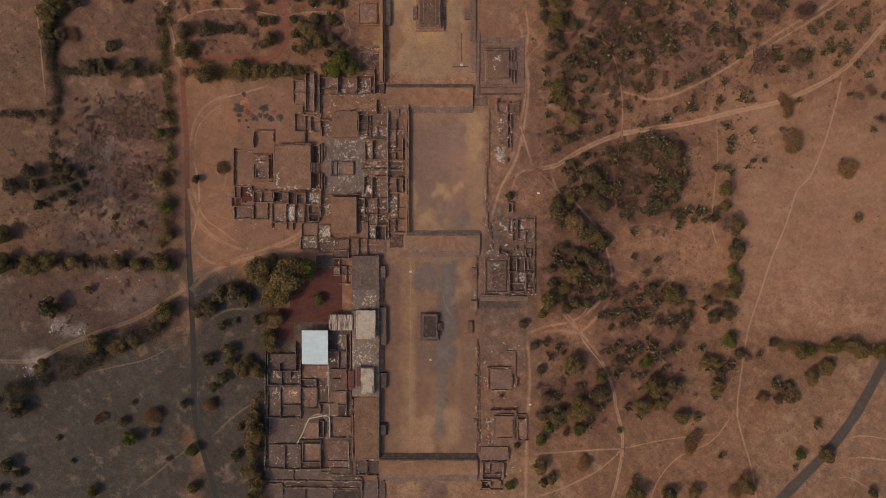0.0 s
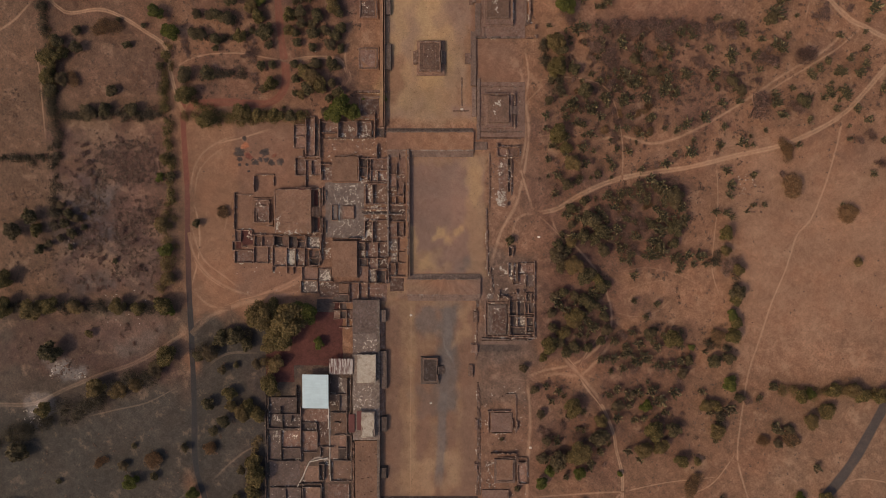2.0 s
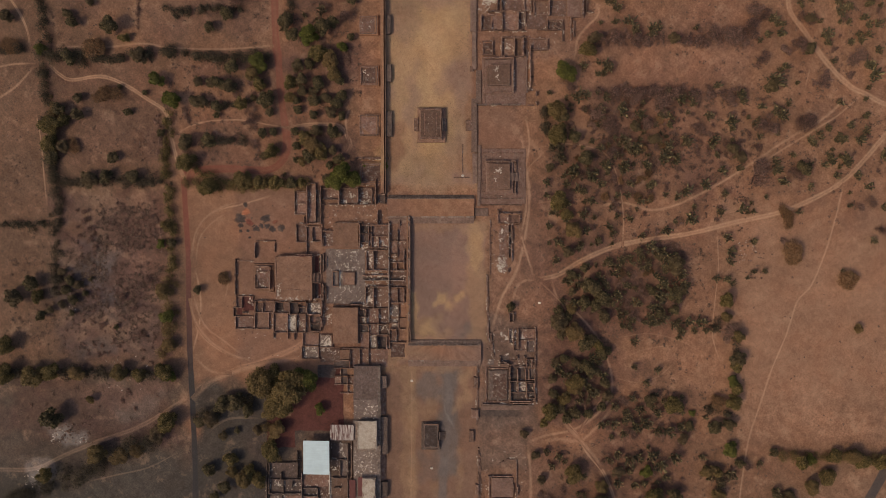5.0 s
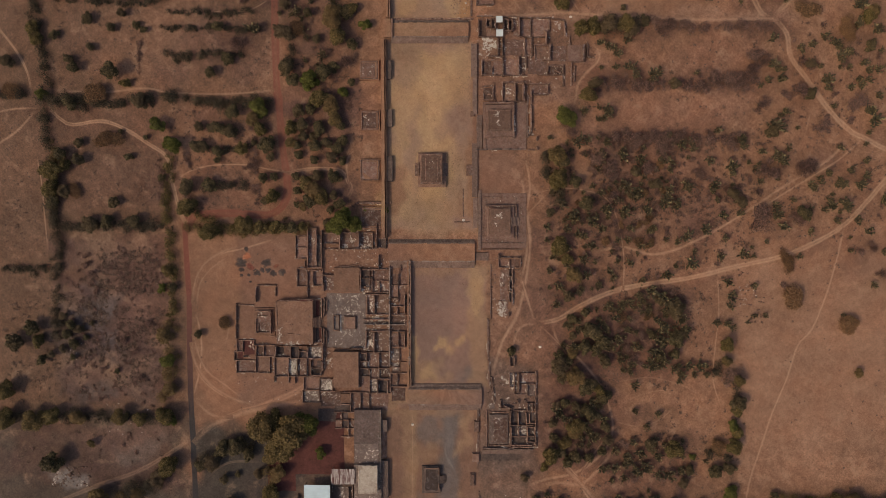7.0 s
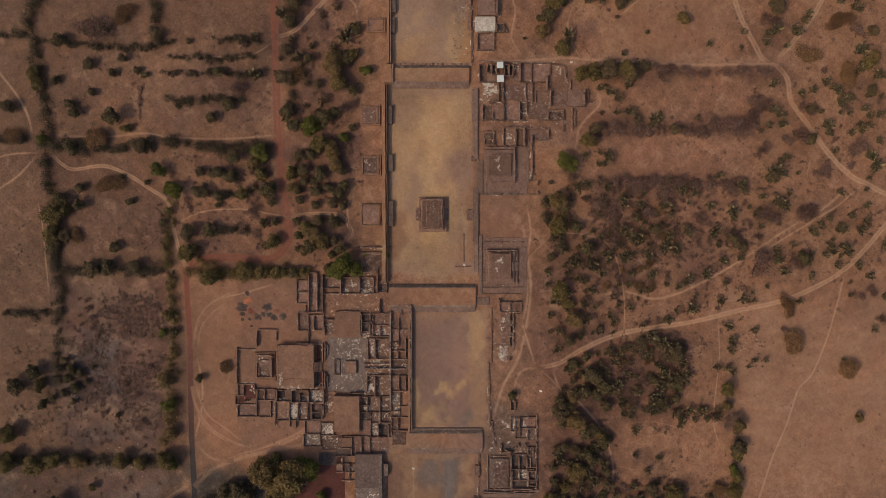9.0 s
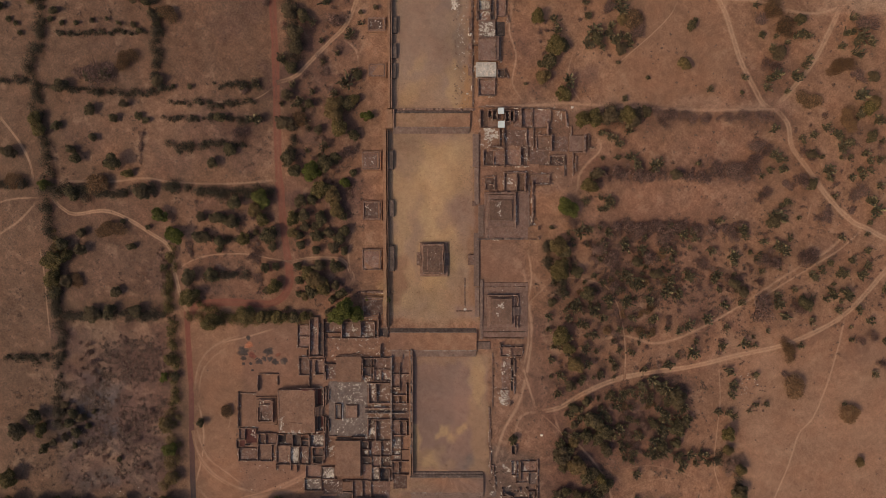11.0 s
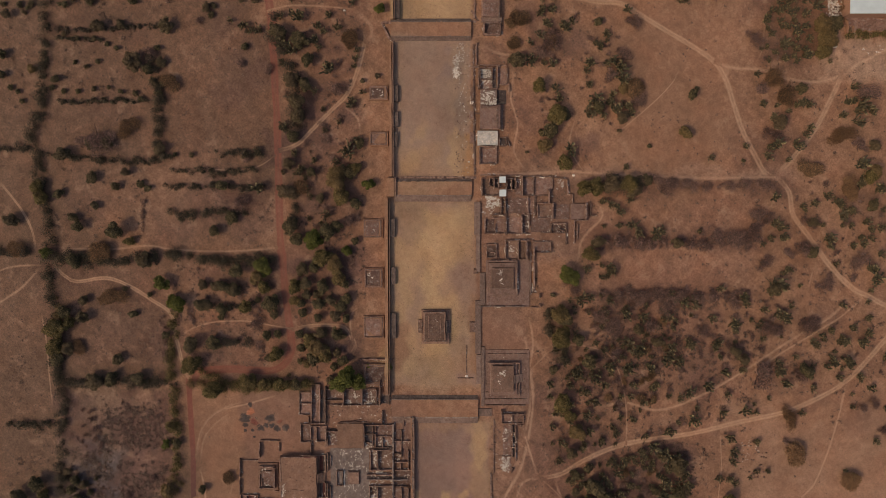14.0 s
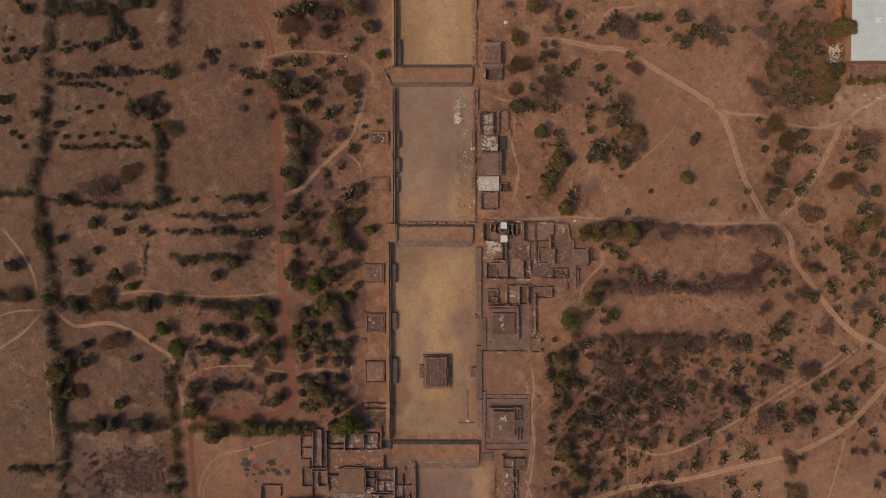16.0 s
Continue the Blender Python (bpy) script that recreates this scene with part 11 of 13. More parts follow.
tree("bright_tree", 140.68, -54.74, 4.35)
tree("dark_tree", 139.91, -42.03, 4.01)
tree("dark_tree", 132.92, -43.44, 4.01)
tree("tree", 129.61, -65.23, 4.35)
tree("tree", 134.68, -66.08, 3.68)
tree("tree", 134.31, -78.3, 5.02)
tree("tree", 103.02, -77.46, 7.03)
tree("dark_tree", 112.32, -77.46, 5.02)
tree("tree", 98.34, -87.43, 5.35)
tree("tree", 106.79, -86, 4.35)
tree("bright_tree", 99.51, -66.1, 3.68)
tree("tree", 62.9, -66.68, 5.35)
tree("tree", 66.46, -88.88, 8.03)
tree("dark_tree", 75.71, -81.75, 6.02)
tree("tree", 77.05, -73.21, 4.01)
tree("bright_tree", 67.39, -99.46, 4.01)
tree("bright_tree", 52.4, -99.18, 3.68)
tree("dark_tree", 56.03, -93.18, 5.35)
tree("bright_tree", 47.62, -105.2, 4.35)
tree("tree", 47.69, -118.11, 4.35)
tree("tree", 49.16, -126.74, 2.68)
thorn(68.95, -118.09, 6.13, True)
thorn(123.16, -105.99, 6.9, True)
tree("tree", 116.76, -93.13, 4.35)
tree("tree", 125.81, -93.98, 2.68)
nopal_fill(138.25, -113.14, 2.34)
tree("tree", 124.36, -130.69, 4.01)
tree("dark_tree", 111.62, -132.43, 4.68)
tree("tree", 94.6, -132.45, 5.69)
nopal_fill(95.09, -124.68, 2.34)
thorn(148.4, -127.5, 8.43, True)
tree("tree", 151.25, -128.93, 4.01)
tree("bright_tree", 176.97, -112.24, 3.35)
nopal_fill(175.13, -119.13, 2.05)
nopal_fill(185.12, -97.36, 2.63)
tree("tree", 189.69, -112.52, 4.68)
thorn(170.71, -81.69, 6.9, True)
nopal_fill(170.95, -79.69, 2.63)
nopal(163.56, -76, 2.93)
thorn(158.92, -83.97, 4.98, True)
tree("tree", 181.23, -73.15, 5.02)
tree("tree", 188.15, -68.32, 5.02)
tree("tree", 175.35, -60.96, 4.35)
tree("bright_tree", 180.95, -59.82, 3.35)
tree("tree", 192.14, -58.12, 4.35)
tree("tree", 200.55, -57.55, 5.02)
tree("tree", 205.4, -60.94, 4.68)
tree("tree", 214.1, -60.94, 4.35)
tree("dark_tree", 162.62, -56.43, 2.68)
nopal_fill(155.71, -62.38, 2.34)
thorn(150.11, -63.52, 3.86)
tree("tree", 202.7, 5.09, 3.01)
thorn(195.73, 29.55, 7.28, True)
tree("tree", 197.09, 30.66, 3.35)
thorn(169.63, 42.02, 7.67, True)
thorn(166.5, 60.23, 6.13, True)
nopal_fill(172.82, 62.43, 2.34)
thorn(166.2, 47.27, 3.43)
tree("dark_tree", 32.16, 15.99, 2.68)
tree("dark_tree", 38.87, -47.15, 2.68)
tree("bright_tree", 32.71, -128.2, 3.01)
tree("dark_tree", 28.3, -83.21, 1.46)
tree("dark_tree", 36.31, -108.08, 2.05)
tree("dark_tree", 120.3, -43.45, 3.35)
tree("bright_tree", 122.17, -36.96, 2.05)
tree("dark_tree", 117.57, -49.1, 3.35)
tree("dark_tree", 47.43, -70.39, 3.01)
tree("tree", 48.68, -42.06, 2.68)
tree("dark_tree", 53.4, -124.72, 3.35)
tree("dark_tree", 213.61, -131.74, 3.01)
tree("dark_tree", 44.54, -57.62, 3.01)
nopal_fill(86.55, 98.13, 2.63)
nopal(107.35, 91.28, 3.22)
nopal_fill(112.9, 89.36, 2.63)
nopal_fill(116.92, 98.1, 2.34)
nopal(130.73, 97.54, 2.93)
nopal(138.86, 106.26, 2.93)
thorn(138.5, 94.8, 5.58)
nopal_fill(132.22, 90.44, 2.05)
nopal(126.36, 76.2, 3.22)
nopal(135.1, 83.05, 2.93)
nopal_fill(143.38, 83.86, 2.34)
nopal(145.1, 63.82, 3.51)
nopal_fill(134.04, 62.46, 2.63)
nopal_fill(136.67, 71.25, 2.34)
nopal(118.1, 72.91, 3.22)
nopal_fill(113.43, 70.17, 2.63)
nopal_fill(100.63, 75.67, 2.63)
nopal_fill(90.1, 76.23, 2.63)
nopal(120.24, 59.16, 3.51)
nopal(108.11, 53.65, 3.22)
nopal_fill(95.93, 50.9, 2.34)
nopal_fill(80.05, 55.6, 2.63)
nopal_fill(84.17, 60.56, 2.34)
nopal(67.51, 61.12, 2.93)
nopal(68.97, 53.4, 2.93)
nopal(78.38, 85.83, 2.93)
nopal_fill(87.24, 85.55, 2.63)
nopal(71.52, 79.54, 3.51)
nopal(62.36, 82.29, 3.51)
nopal(49.38, 77.09, 2.93)
nopal_fill(52.05, 94.07, 2.63)
nopal(82.49, 89.94, 2.93)
nopal_fill(92.15, 91.29, 2.63)
nopal_fill(75.54, 94.04, 2.34)
nopal_fill(59.08, 76.25, 2.63)
tree("dark_tree", 50.72, 84.49, 3.01)
tree("dark_tree", 59.32, 43.18, 4.01)
nopal_fill(52.24, 62.51, 2.34)
nopal_fill(53.78, 39.03, 2.63)
nopal_fill(59.41, 29.33, 2.34)
thorn(151.71, 81.11, 10.3)
nopal_fill(161.27, 87.13, 2.63)
nopal(164.22, 77.27, 2.93)
nopal_fill(160.8, 82.75, 2.34)
thorn(171.06, 81.1, 6.87)
nopal_fill(178.1, 74.79, 2.34)
nopal_fill(177.86, 85.74, 2.05)
nopal_fill(172.95, 83.01, 2.34)
nopal_fill(177.6, 98.04, 2.34)
nopal_fill(181.96, 100.76, 2.34)
nopal_fill(186.3, 103.48, 2.05)
nopal_fill(196.74, 104.83, 2.63)
nopal_fill(193.59, 98.02, 2.63)
nopal_fill(187.45, 89.29, 2.05)
nopal(194.91, 88.74, 3.22)
nopal_fill(201.86, 98.01, 2.63)
nopal_fill(205.07, 102.1, 2.34)
nopal_fill(200.9, 80.52, 2.63)
nopal(206.29, 74.76, 2.93)
thorn(208.67, 67.9, 4.29)
thorn(203.22, 64.61, 3.86)
nopal(213.64, 89.81, 2.93)
nopal_fill(214.27, 65.15, 2.05)
nopal_fill(209.98, 48.63, 2.05)
thorn(213.44, 54.14, 4.29)
thorn(154.04, 104.88, 5.58)
thorn(174.68, 106.22, 6.87)
nopal(138.4, 50.05, 2.93)
nopal(139.91, 42.59, 2.93)
nopal_fill(139.43, 38.16, 2.63)
nopal_fill(151.18, 33.45, 2.05)
nopal_fill(156.74, 33.73, 1.76)
nopal_fill(148.46, 30.13, 1.76)
nopal_fill(137.91, 29.3, 2.63)
nopal_fill(133.17, 30.13, 2.63)
nopal_fill(141, 27.35, 2.05)
nopal_fill(150.92, 48.11, 2.34)
nopal_fill(195.08, 33.71, 1.46)
nopal_fill(78.83, 37.64, 2.63)
nopal(85.77, 39.02, 2.93)
nopal_fill(89.93, 39.85, 2.63)
nopal(94.07, 43.17, 2.93)
nopal(100.98, 45.93, 3.81)
nopal(105.18, 43.16, 3.51)
nopal(109.4, 39.01, 3.81)
tree("dark_tree", 112.2, 37.62, 4.68)
nopal(115.06, 32.08, 3.51)
nopal(116.53, 25.97, 4.1)
tree("dark_tree", 112.41, 22.36, 4.68)
nopal(106.78, 26.53, 3.51)
nopal(103.95, 30.7, 2.93)
nopal(105.46, 20.98, 3.51)
nopal(102.74, 15.41, 3.51)
nopal(106.99, 9.84, 3.81)
nopal(101.43, 8.45, 2.93)
nopal(83.06, 32.09, 3.22)
nopal_fill(81.63, 36.25, 2.63)
nopal(76.12, 29.32, 2.93)
nopal(84.56, 20.98, 3.22)
nopal(80.41, 18.2, 2.93)
tree("dark_tree", 76.2, 20.99, 4.35)
tree("dark_tree", 73.45, 16.81, 4.01)
nopal_fill(92.95, 18.2, 2.63)
nopal_fill(92.88, 25.15, 2.05)
nopal_fill(112.61, 7.05, 2.63)
nopal(119.56, 8.45, 3.22)
nopal(125.14, 8.44, 3.51)
nopal_fill(115.47, 1.47, 2.63)
nopal_fill(127.99, 4.26, 2.34)
tree("dark_tree", 77.68, 11.24, 3.68)
nopal_fill(86.05, 11.24, 2.63)
nopal_fill(65.01, 26.55, 2.63)
nopal(62.28, 18.21, 2.93)
tree("dark_tree", 67.86, 18.21, 4.01)
nopal_fill(93.17, -1.32, 2.63)
nopal(55.52, -13.92, 3.51)
nopal(59.75, -18.13, 2.93)
tree("dark_tree", 70.93, -15.32, 4.68)
nopal(77.95, -18.13, 3.22)
nopal(72.28, -9.72, 2.93)
tree("dark_tree", 79.44, -27.96, 3.68)
nopal(73.82, -26.56, 2.93)
nopal_fill(66.82, -26.56, 2.63)
tree("dark_tree", 59.9, -39.23, 3.35)
nopal_fill(64.1, -37.82, 2.63)
nopal(65.32, -13.92, 3.22)
nopal_fill(93.3, -13.92, 2.05)
nopal_fill(104.51, -15.32, 2.34)
nopal_fill(98.99, -21.77, 2.34)
nopal_fill(92.07, -29.37, 2.63)
tree("dark_tree", 100.48, -29.36, 4.01)
nopal(96.34, -35, 2.93)
nopal_fill(89.34, -36.41, 2.63)
nopal_fill(83.7, -33.59, 2.63)
nopal(104.77, -36.4, 2.93)
nopal(99.23, -42.04, 3.22)
nopal(93.63, -43.46, 2.93)
nopal_fill(89.39, -40.64, 2.63)
nopal(83.79, -42.05, 2.93)
nopal_fill(76.77, -42.9, 2.63)
nopal(110.51, -46.28, 3.51)
nopal_fill(104.89, -46.28, 2.63)
nopal(116.09, -43.45, 2.93)
nopal_fill(85.35, -57.6, 2.63)
nopal(91, -60.43, 2.93)
nopal(95.21, -59.01, 3.22)
nopal(102.24, -59.01, 3.22)
nopal(106.51, -63.26, 3.51)
nopal(113.49, -59, 3.51)
nopal_fill(109.39, -68.93, 2.63)
tree("dark_tree", 85.43, -66.1, 3.68)
nopal_fill(91.06, -66.1, 2.34)
nopal_fill(81.15, -60.43, 2.63)
nopal(55.81, -59.03, 2.93)
nopal_fill(50.17, -56.2, 2.34)
nopal_fill(53.03, -63.85, 2.34)
nopal_fill(93.95, -73.2, 2.34)
nopal(85.49, -71.78, 2.93)
nopal_fill(127.54, -59, 2.34)
nopal(141.74, -67.49, 3.22)
nopal_fill(136.2, -73.18, 2.63)
nopal_fill(130.51, -68.92, 2.63)
nopal_fill(134.95, -83.13, 2.34)
tree("dark_tree", 145.86, -61.82, 3.01)
nopal_fill(91.3, -88.87, 2.63)
nopal_fill(97, -93.14, 2.63)
nopal_fill(73, -94.59, 2.63)
nopal(77.19, -88.88, 2.93)
nopal(55.97, -83.19, 2.93)
tree("dark_tree", 50.32, -83.19, 3.35)
tree("dark_tree", 48.96, -91.75, 3.68)
nopal_fill(60.33, -101.75, 2.34)
tree("bright_tree", 87.19, -100.3, 2.05)
nopal_fill(128.65, -39.22, 2.05)
thorn(-170.91, 195.83, 11.59)
tree("dark_tree", -173.16, 193.63, 4.01)
tree("dark_tree", -166.24, 194.45, 3.68)
thorn(-155.89, 201.86, 6.9, True)
tree("dark_tree", -151.76, 232.74, 5.69)
thorn(-144.81, 237.36, 6.01)
tree("dark_tree", -136.37, 250.38, 4.01)
thorn(-135.42, 223.73, 6.13, True)
tree("dark_tree", -144.95, 229.46, 3.68)
tree("dark_tree", -190.39, 225.4, 2.68)
tree("dark_tree", -187.07, 188.96, 4.35)
tree("dark_tree", -169.26, 250.41, 3.68)
tree("dark_tree", -158.28, 250.94, 3.01)
tree("tree", -201.29, 230.04, 3.01)
tree("dark_tree", -140.07, 191.7, 3.68)
tree("dark_tree", -213.01, 255.87, 3.01)
tree("dark_tree", -204.18, 280.71, 3.01)
tree("dark_tree", -212.74, 266.69, 1.46)
tree("dark_tree", -216.23, 237.41, 3.01)
tree("dark_tree", -215.94, 227.33, 2.68)
tree("dark_tree", -201.91, 261.27, 2.05)
tree("dark_tree", -207.41, 260.73, 1.76)
tree("dark_tree", -153.86, 267.98, 2.68)
tree("dark_tree", -158.46, 270.69, 2.68)
tree("dark_tree", -166.23, 265.29, 3.01)
tree("dark_tree", -152.59, 262.58, 2.68)
tree("dark_tree", -173.12, 262.6, 2.68)
tree("dark_tree", -185.48, 261.26, 2.05)
tree("dark_tree", -153.59, 282.8, 4.01)
tree("tree", -199.87, 173.24, 4.35)
tree("tree", -198.06, 167.71, 3.68)
tree("dark_tree", -212.74, 157.18, 4.01)
thorn(-211.69, 143.29, 6.13, True)
tree("bright_tree", -196.45, 141.35, 3.68)
tree("dark_tree", -182.64, 137.73, 4.68)
tree("dark_tree", -147.9, 137.74, 5.02)
tree("tree", -156.07, 146.92, 3.01)
tree("dark_tree", -161.53, 151.64, 5.69)
thorn(-170.05, 141.91, 7.67, True)
tree("dark_tree", -183.58, 158.57, 3.35)
tree("dark_tree", -180.89, 154.41, 3.68)
tree("dark_tree", -173.48, 177.93, 3.35)
tree("dark_tree", -162.49, 173.79, 2.68)
tree("dark_tree", -190.26, 169.65, 3.01)
tree("dark_tree", -172.37, 164.11, 2.68)
tree("bright_tree", -140.3, 126.59, 4.35)
tree("bright_tree", -132.39, 116.81, 5.35)
tree("dark_tree", -121.27, 115.97, 4.35)
tree("tree", -191.73, 104.16, 6.02)
tree("tree", -186.08, 106.97, 4.01)
tree("dark_tree", -188.19, 112.58, 4.01)
tree("dark_tree", -179.05, 109.78, 3.68)
tree("tree", -193.31, 95.73, 5.02)
tree("dark_tree", -192.05, 89.53, 4.01)
thorn(-164.92, 119.59, 7.28, True)
tree("dark_tree", -178.87, 118.19, 3.01)
tree("dark_tree", -155.32, 111.2, 2.68)
tree("dark_tree", -164.13, 87.86, 2.05)
tree("dark_tree", -186.36, 94.33, 3.68)
tree("dark_tree", -120.29, 126.04, 3.01)
tree("dark_tree", -110.57, 125.2, 4.35)
tree("tree", -126.42, 86.76, 5.69)
tree("dark_tree", -126.27, 97.18, 5.02)
tree("dark_tree", -115.11, 97.18, 4.01)
tree("dark_tree", -146.8, 121, 1.76)
tree("dark_tree", -159.27, 123.79, 1.76)
tree("dark_tree", -156.83, 180.69, 3.01)
tree("dark_tree", -138.76, 101.38, 2.68)
tree("dark_tree", -100.61, 263.07, 2.05)
tree("dark_tree", -93.77, 263.33, 2.68)
nopal_fill(-105.65, 253.61, 2.05)
nopal_fill(-99.38, 250.9, 2.63)
nopal_fill(-92.56, 248.99, 2.63)
tree("dark_tree", -98.95, 240.86, 2.05)
thorn(-100.97, 232.7, 4.29)
nopal(-82.7, 277.34, 2.93)
nopal(-75.88, 277.34, 4.1)
nopal(-69.03, 281.36, 4.39)
nopal(-58.15, 277.32, 3.81)
nopal_fill(-64.93, 282.7, 2.34)
nopal_fill(-51.32, 280, 2.63)
tree("tree", -45.87, 279.99, 6.69)
tree("dark_tree", -39.09, 271.91, 4.01)
tree("dark_tree", -60.93, 269.24, 4.01)
nopal_fill(-55.47, 270.58, 2.63)
thorn(-75.93, 271.95, 8.43, True)
nopal(-75.99, 264.67, 2.93)
nopal_fill(-44.57, 265.72, 2.63)
nopal_fill(-81.54, 255.75, 2.34)
nopal(-73.34, 255.21, 3.81)
nopal_fill(-58.29, 255.73, 2.63)
nopal_fill(-63.8, 250.87, 2.34)
nopal_fill(-61.08, 248.16, 2.34)
nopal_fill(-54.23, 249.78, 2.63)
tree("dark_tree", -82.99, 247.63, 5.35)
nopal(-81.67, 242.2, 3.81)
tree("dark_tree", -72.07, 243.55, 5.35)
nopal(-65.22, 243.55, 3.51)
thorn(-47.42, 244.89, 7.67, True)
nopal_fill(-48.78, 245.71, 2.63)
nopal_fill(-44.71, 238.92, 2.05)
nopal_fill(-45.55, 235.39, 2.34)
nopal_fill(-46.12, 231.31, 2.05)
nopal(-58.47, 229.96, 4.1)
tree("dark_tree", -68.03, 234.04, 4.01)
nopal(-76.21, 239.48, 3.81)
nopal_fill(-80.39, 232.69, 2.63)
tree("dark_tree", -76.35, 224.52, 4.68)
tree("dark_tree", -69.5, 221.79, 4.01)
nopal_fill(-65.4, 219.88, 2.34)
thorn(-54.41, 220.42, 6.87)
tree("dark_tree", -73.69, 213.6, 5.35)
tree("dark_tree", -73.19, 207.58, 4.68)
nopal_fill(-61.34, 210.86, 1.76)
nopal_fill(-42.06, 219.05, 2.05)
tree("dark_tree", -42.04, 224.5, 1.76)
tree("dark_tree", -35.17, 226.68, 1.76)
nopal_fill(-47.03, 214.41, 2.63)
nopal(-79.3, 201.29, 2.93)
tree("dark_tree", -75.21, 197.17, 4.01)
nopal_fill(-44.92, 195.79, 2.63)
tree("dark_tree", -43.55, 194.42, 3.35)
nopal(-49.08, 190.3, 4.1)
tree("dark_tree", -78.07, 184.81, 3.68)
nopal_fill(-65.65, 186.18, 2.34)
nopal_fill(-73.97, 180.67, 2.63)
tree("dark_tree", -67.07, 180.67, 3.01)
tree("bright_tree", -33.68, 258.42, 3.35)
tree("tree", -54.66, 179.29, 5.35)
tree("dark_tree", -49.14, 180.67, 4.35)
tree("tree", -45.82, 182.05, 3.68)
thorn(-87.27, 229.97, 4.29)
nopal_fill(-96.67, 248.18, 2.05)
nopal_fill(-98.72, 188.94, 2.63)
nopal_fill(-93.19, 190.31, 2.63)
thorn(-98.74, 187.01, 3.86)
nopal(-93.38, 172.4, 4.1)
tree("dark_tree", -109.95, 173.79, 3.68)
thorn(-101.19, 166.33, 6.87)
tree("dark_tree", -105.99, 158.58, 3.68)
tree("dark_tree", -114.38, 152.2, 3.35)
tree("dark_tree", -79.58, 171.02, 5.35)
thorn(-72.65, 173.78, 6.13, True)
tree("dark_tree", -63.02, 168.26, 3.01)
tree("tree", -54.68, 175.99, 6.02)
tree("tree", -52.52, 168.26, 5.35)
tree("dark_tree", -45.9, 165.5, 3.35)
nopal(-60.31, 159.96, 2.93)
thorn(-48.71, 157.2, 5.58)
nopal_fill(-68.63, 158.03, 1.76)
tree("dark_tree", -76.96, 154.42, 5.02)
tree("dark_tree", -74.25, 147.49, 4.35)
tree("bright_tree", -65.94, 147.49, 5.35)
tree("dark_tree", -58.99, 151.65, 5.35)
tree("dark_tree", -54.82, 154.43, 3.35)
tree("bright_tree", -49.91, 141.94, 3.35)
tree("dark_tree", -46, 147.49, 2.68)
tree("tree", -61.84, 139.15, 5.69)
tree("tree", -55.76, 136.37, 4.68)
tree("dark_tree", -66.04, 134.42, 3.68)
tree("bright_tree", -91.01, 134.97, 5.69)
tree("tree", -93.85, 129.39, 4.35)
tree("dark_tree", -103.54, 132.18, 4.68)
tree("dark_tree", -113.35, 125.2, 3.35)
tree("dark_tree", -105.03, 123.25, 4.68)
tree("tree", -99.57, 114.86, 4.01)
tree("dark_tree", -110.72, 113.46, 3.68)
tree("dark_tree", -117.65, 115.42, 3.35)
tree("dark_tree", -71.59, 133.58, 4.01)
tree("dark_tree", -93.97, 118.22, 2.05)
thorn(-95.48, 107.02, 5.15)
tree("tree", -98.59, 78.32, 5.35)
tree("tree", -115.41, 74.64, 5.69)
tree("bright_tree", -29.58, 85.43, 1.76)
tree("dark_tree", -112.16, 109.82, 2.05)
tree("tree", 39.92, 281.24, 5.35)
thorn(32.64, 266.45, 5.75, True)
tree("tree", 31, 266.45, 3.01)
nopal(56.27, 277.2, 2.93)
nopal_fill(44.1, 263.75, 2.05)
nopal_fill(44.13, 258.35, 2.63)
nopal_fill(49.55, 263.74, 2.34)
nopal_fill(49.59, 258.34, 2.34)
thorn(33.23, 254.3, 6.9, True)
nopal(46.9, 251.59, 2.93)
nopal(55.1, 250.23, 2.93)
nopal(44.2, 246.18, 2.93)
thorn(46.95, 242.92, 7.73)
thorn(30.55, 242.12, 4.98, True)
tree("dark_tree", 31.95, 233.98, 4.68)
nopal(38.8, 233.97, 3.51)
thorn(44.25, 236.69, 6.01)
nopal(49.75, 232.61, 2.93)
tree("tree", 42.97, 221.73, 4.35)
nopal(51.2, 220.36, 3.22)
nopal(52.6, 215.45, 2.93)
tree("tree", 51.28, 207.53, 6.02)
tree("dark_tree", 48.58, 200.69, 4.68)
tree("dark_tree", 55.94, 208.62, 3.35)
tree("dark_tree", 44.47, 199.33, 2.05)
tree("tree", 45.88, 193.02, 4.01)
nopal(58.26, 191.65, 3.51)
tree("tree", 55.56, 184.78, 4.68)
tree("dark_tree", 37.64, 190.28, 1.17)
tree("bright_tree", -39.51, 174.33, 3.68)
thorn(27.67, 282.6, 4.29)
nopal_fill(68.44, 285.24, 2.34)
nopal_fill(71.31, 269.11, 2.34)
nopal(76.71, 273.14, 3.81)
nopal(79.4, 277.17, 2.93)
thorn(84.36, 270.44, 8.59)
nopal(86.25, 271.79, 2.93)
nopal(94.37, 275.81, 2.93)
nopal(98.45, 275.81, 2.93)
nopal_fill(93.14, 265.05, 2.05)
nopal_fill(103.95, 270.96, 2.05)
tree("dark_tree", 109.33, 275.8, 4.68)
nopal_fill(108.09, 266.38, 2.63)
nopal(112.74, 265.03, 2.93)
nopal_fill(110.87, 262.34, 1.76)
nopal(120.3, 269.06, 3.22)
nopal_fill(116.18, 271.76, 2.63)
thorn(124.32, 273.09, 6.87)
thorn(128.54, 264.48, 5.58)
nopal_fill(133.88, 270.39, 2.34)
nopal(85.04, 258.31, 3.22)
thorn(88.37, 252.37, 6.01)
tree("dark_tree", 71.46, 252.38, 2.68)
nopal_fill(75.06, 246.97, 2.34)
nopal_fill(75.64, 243.44, 1.76)
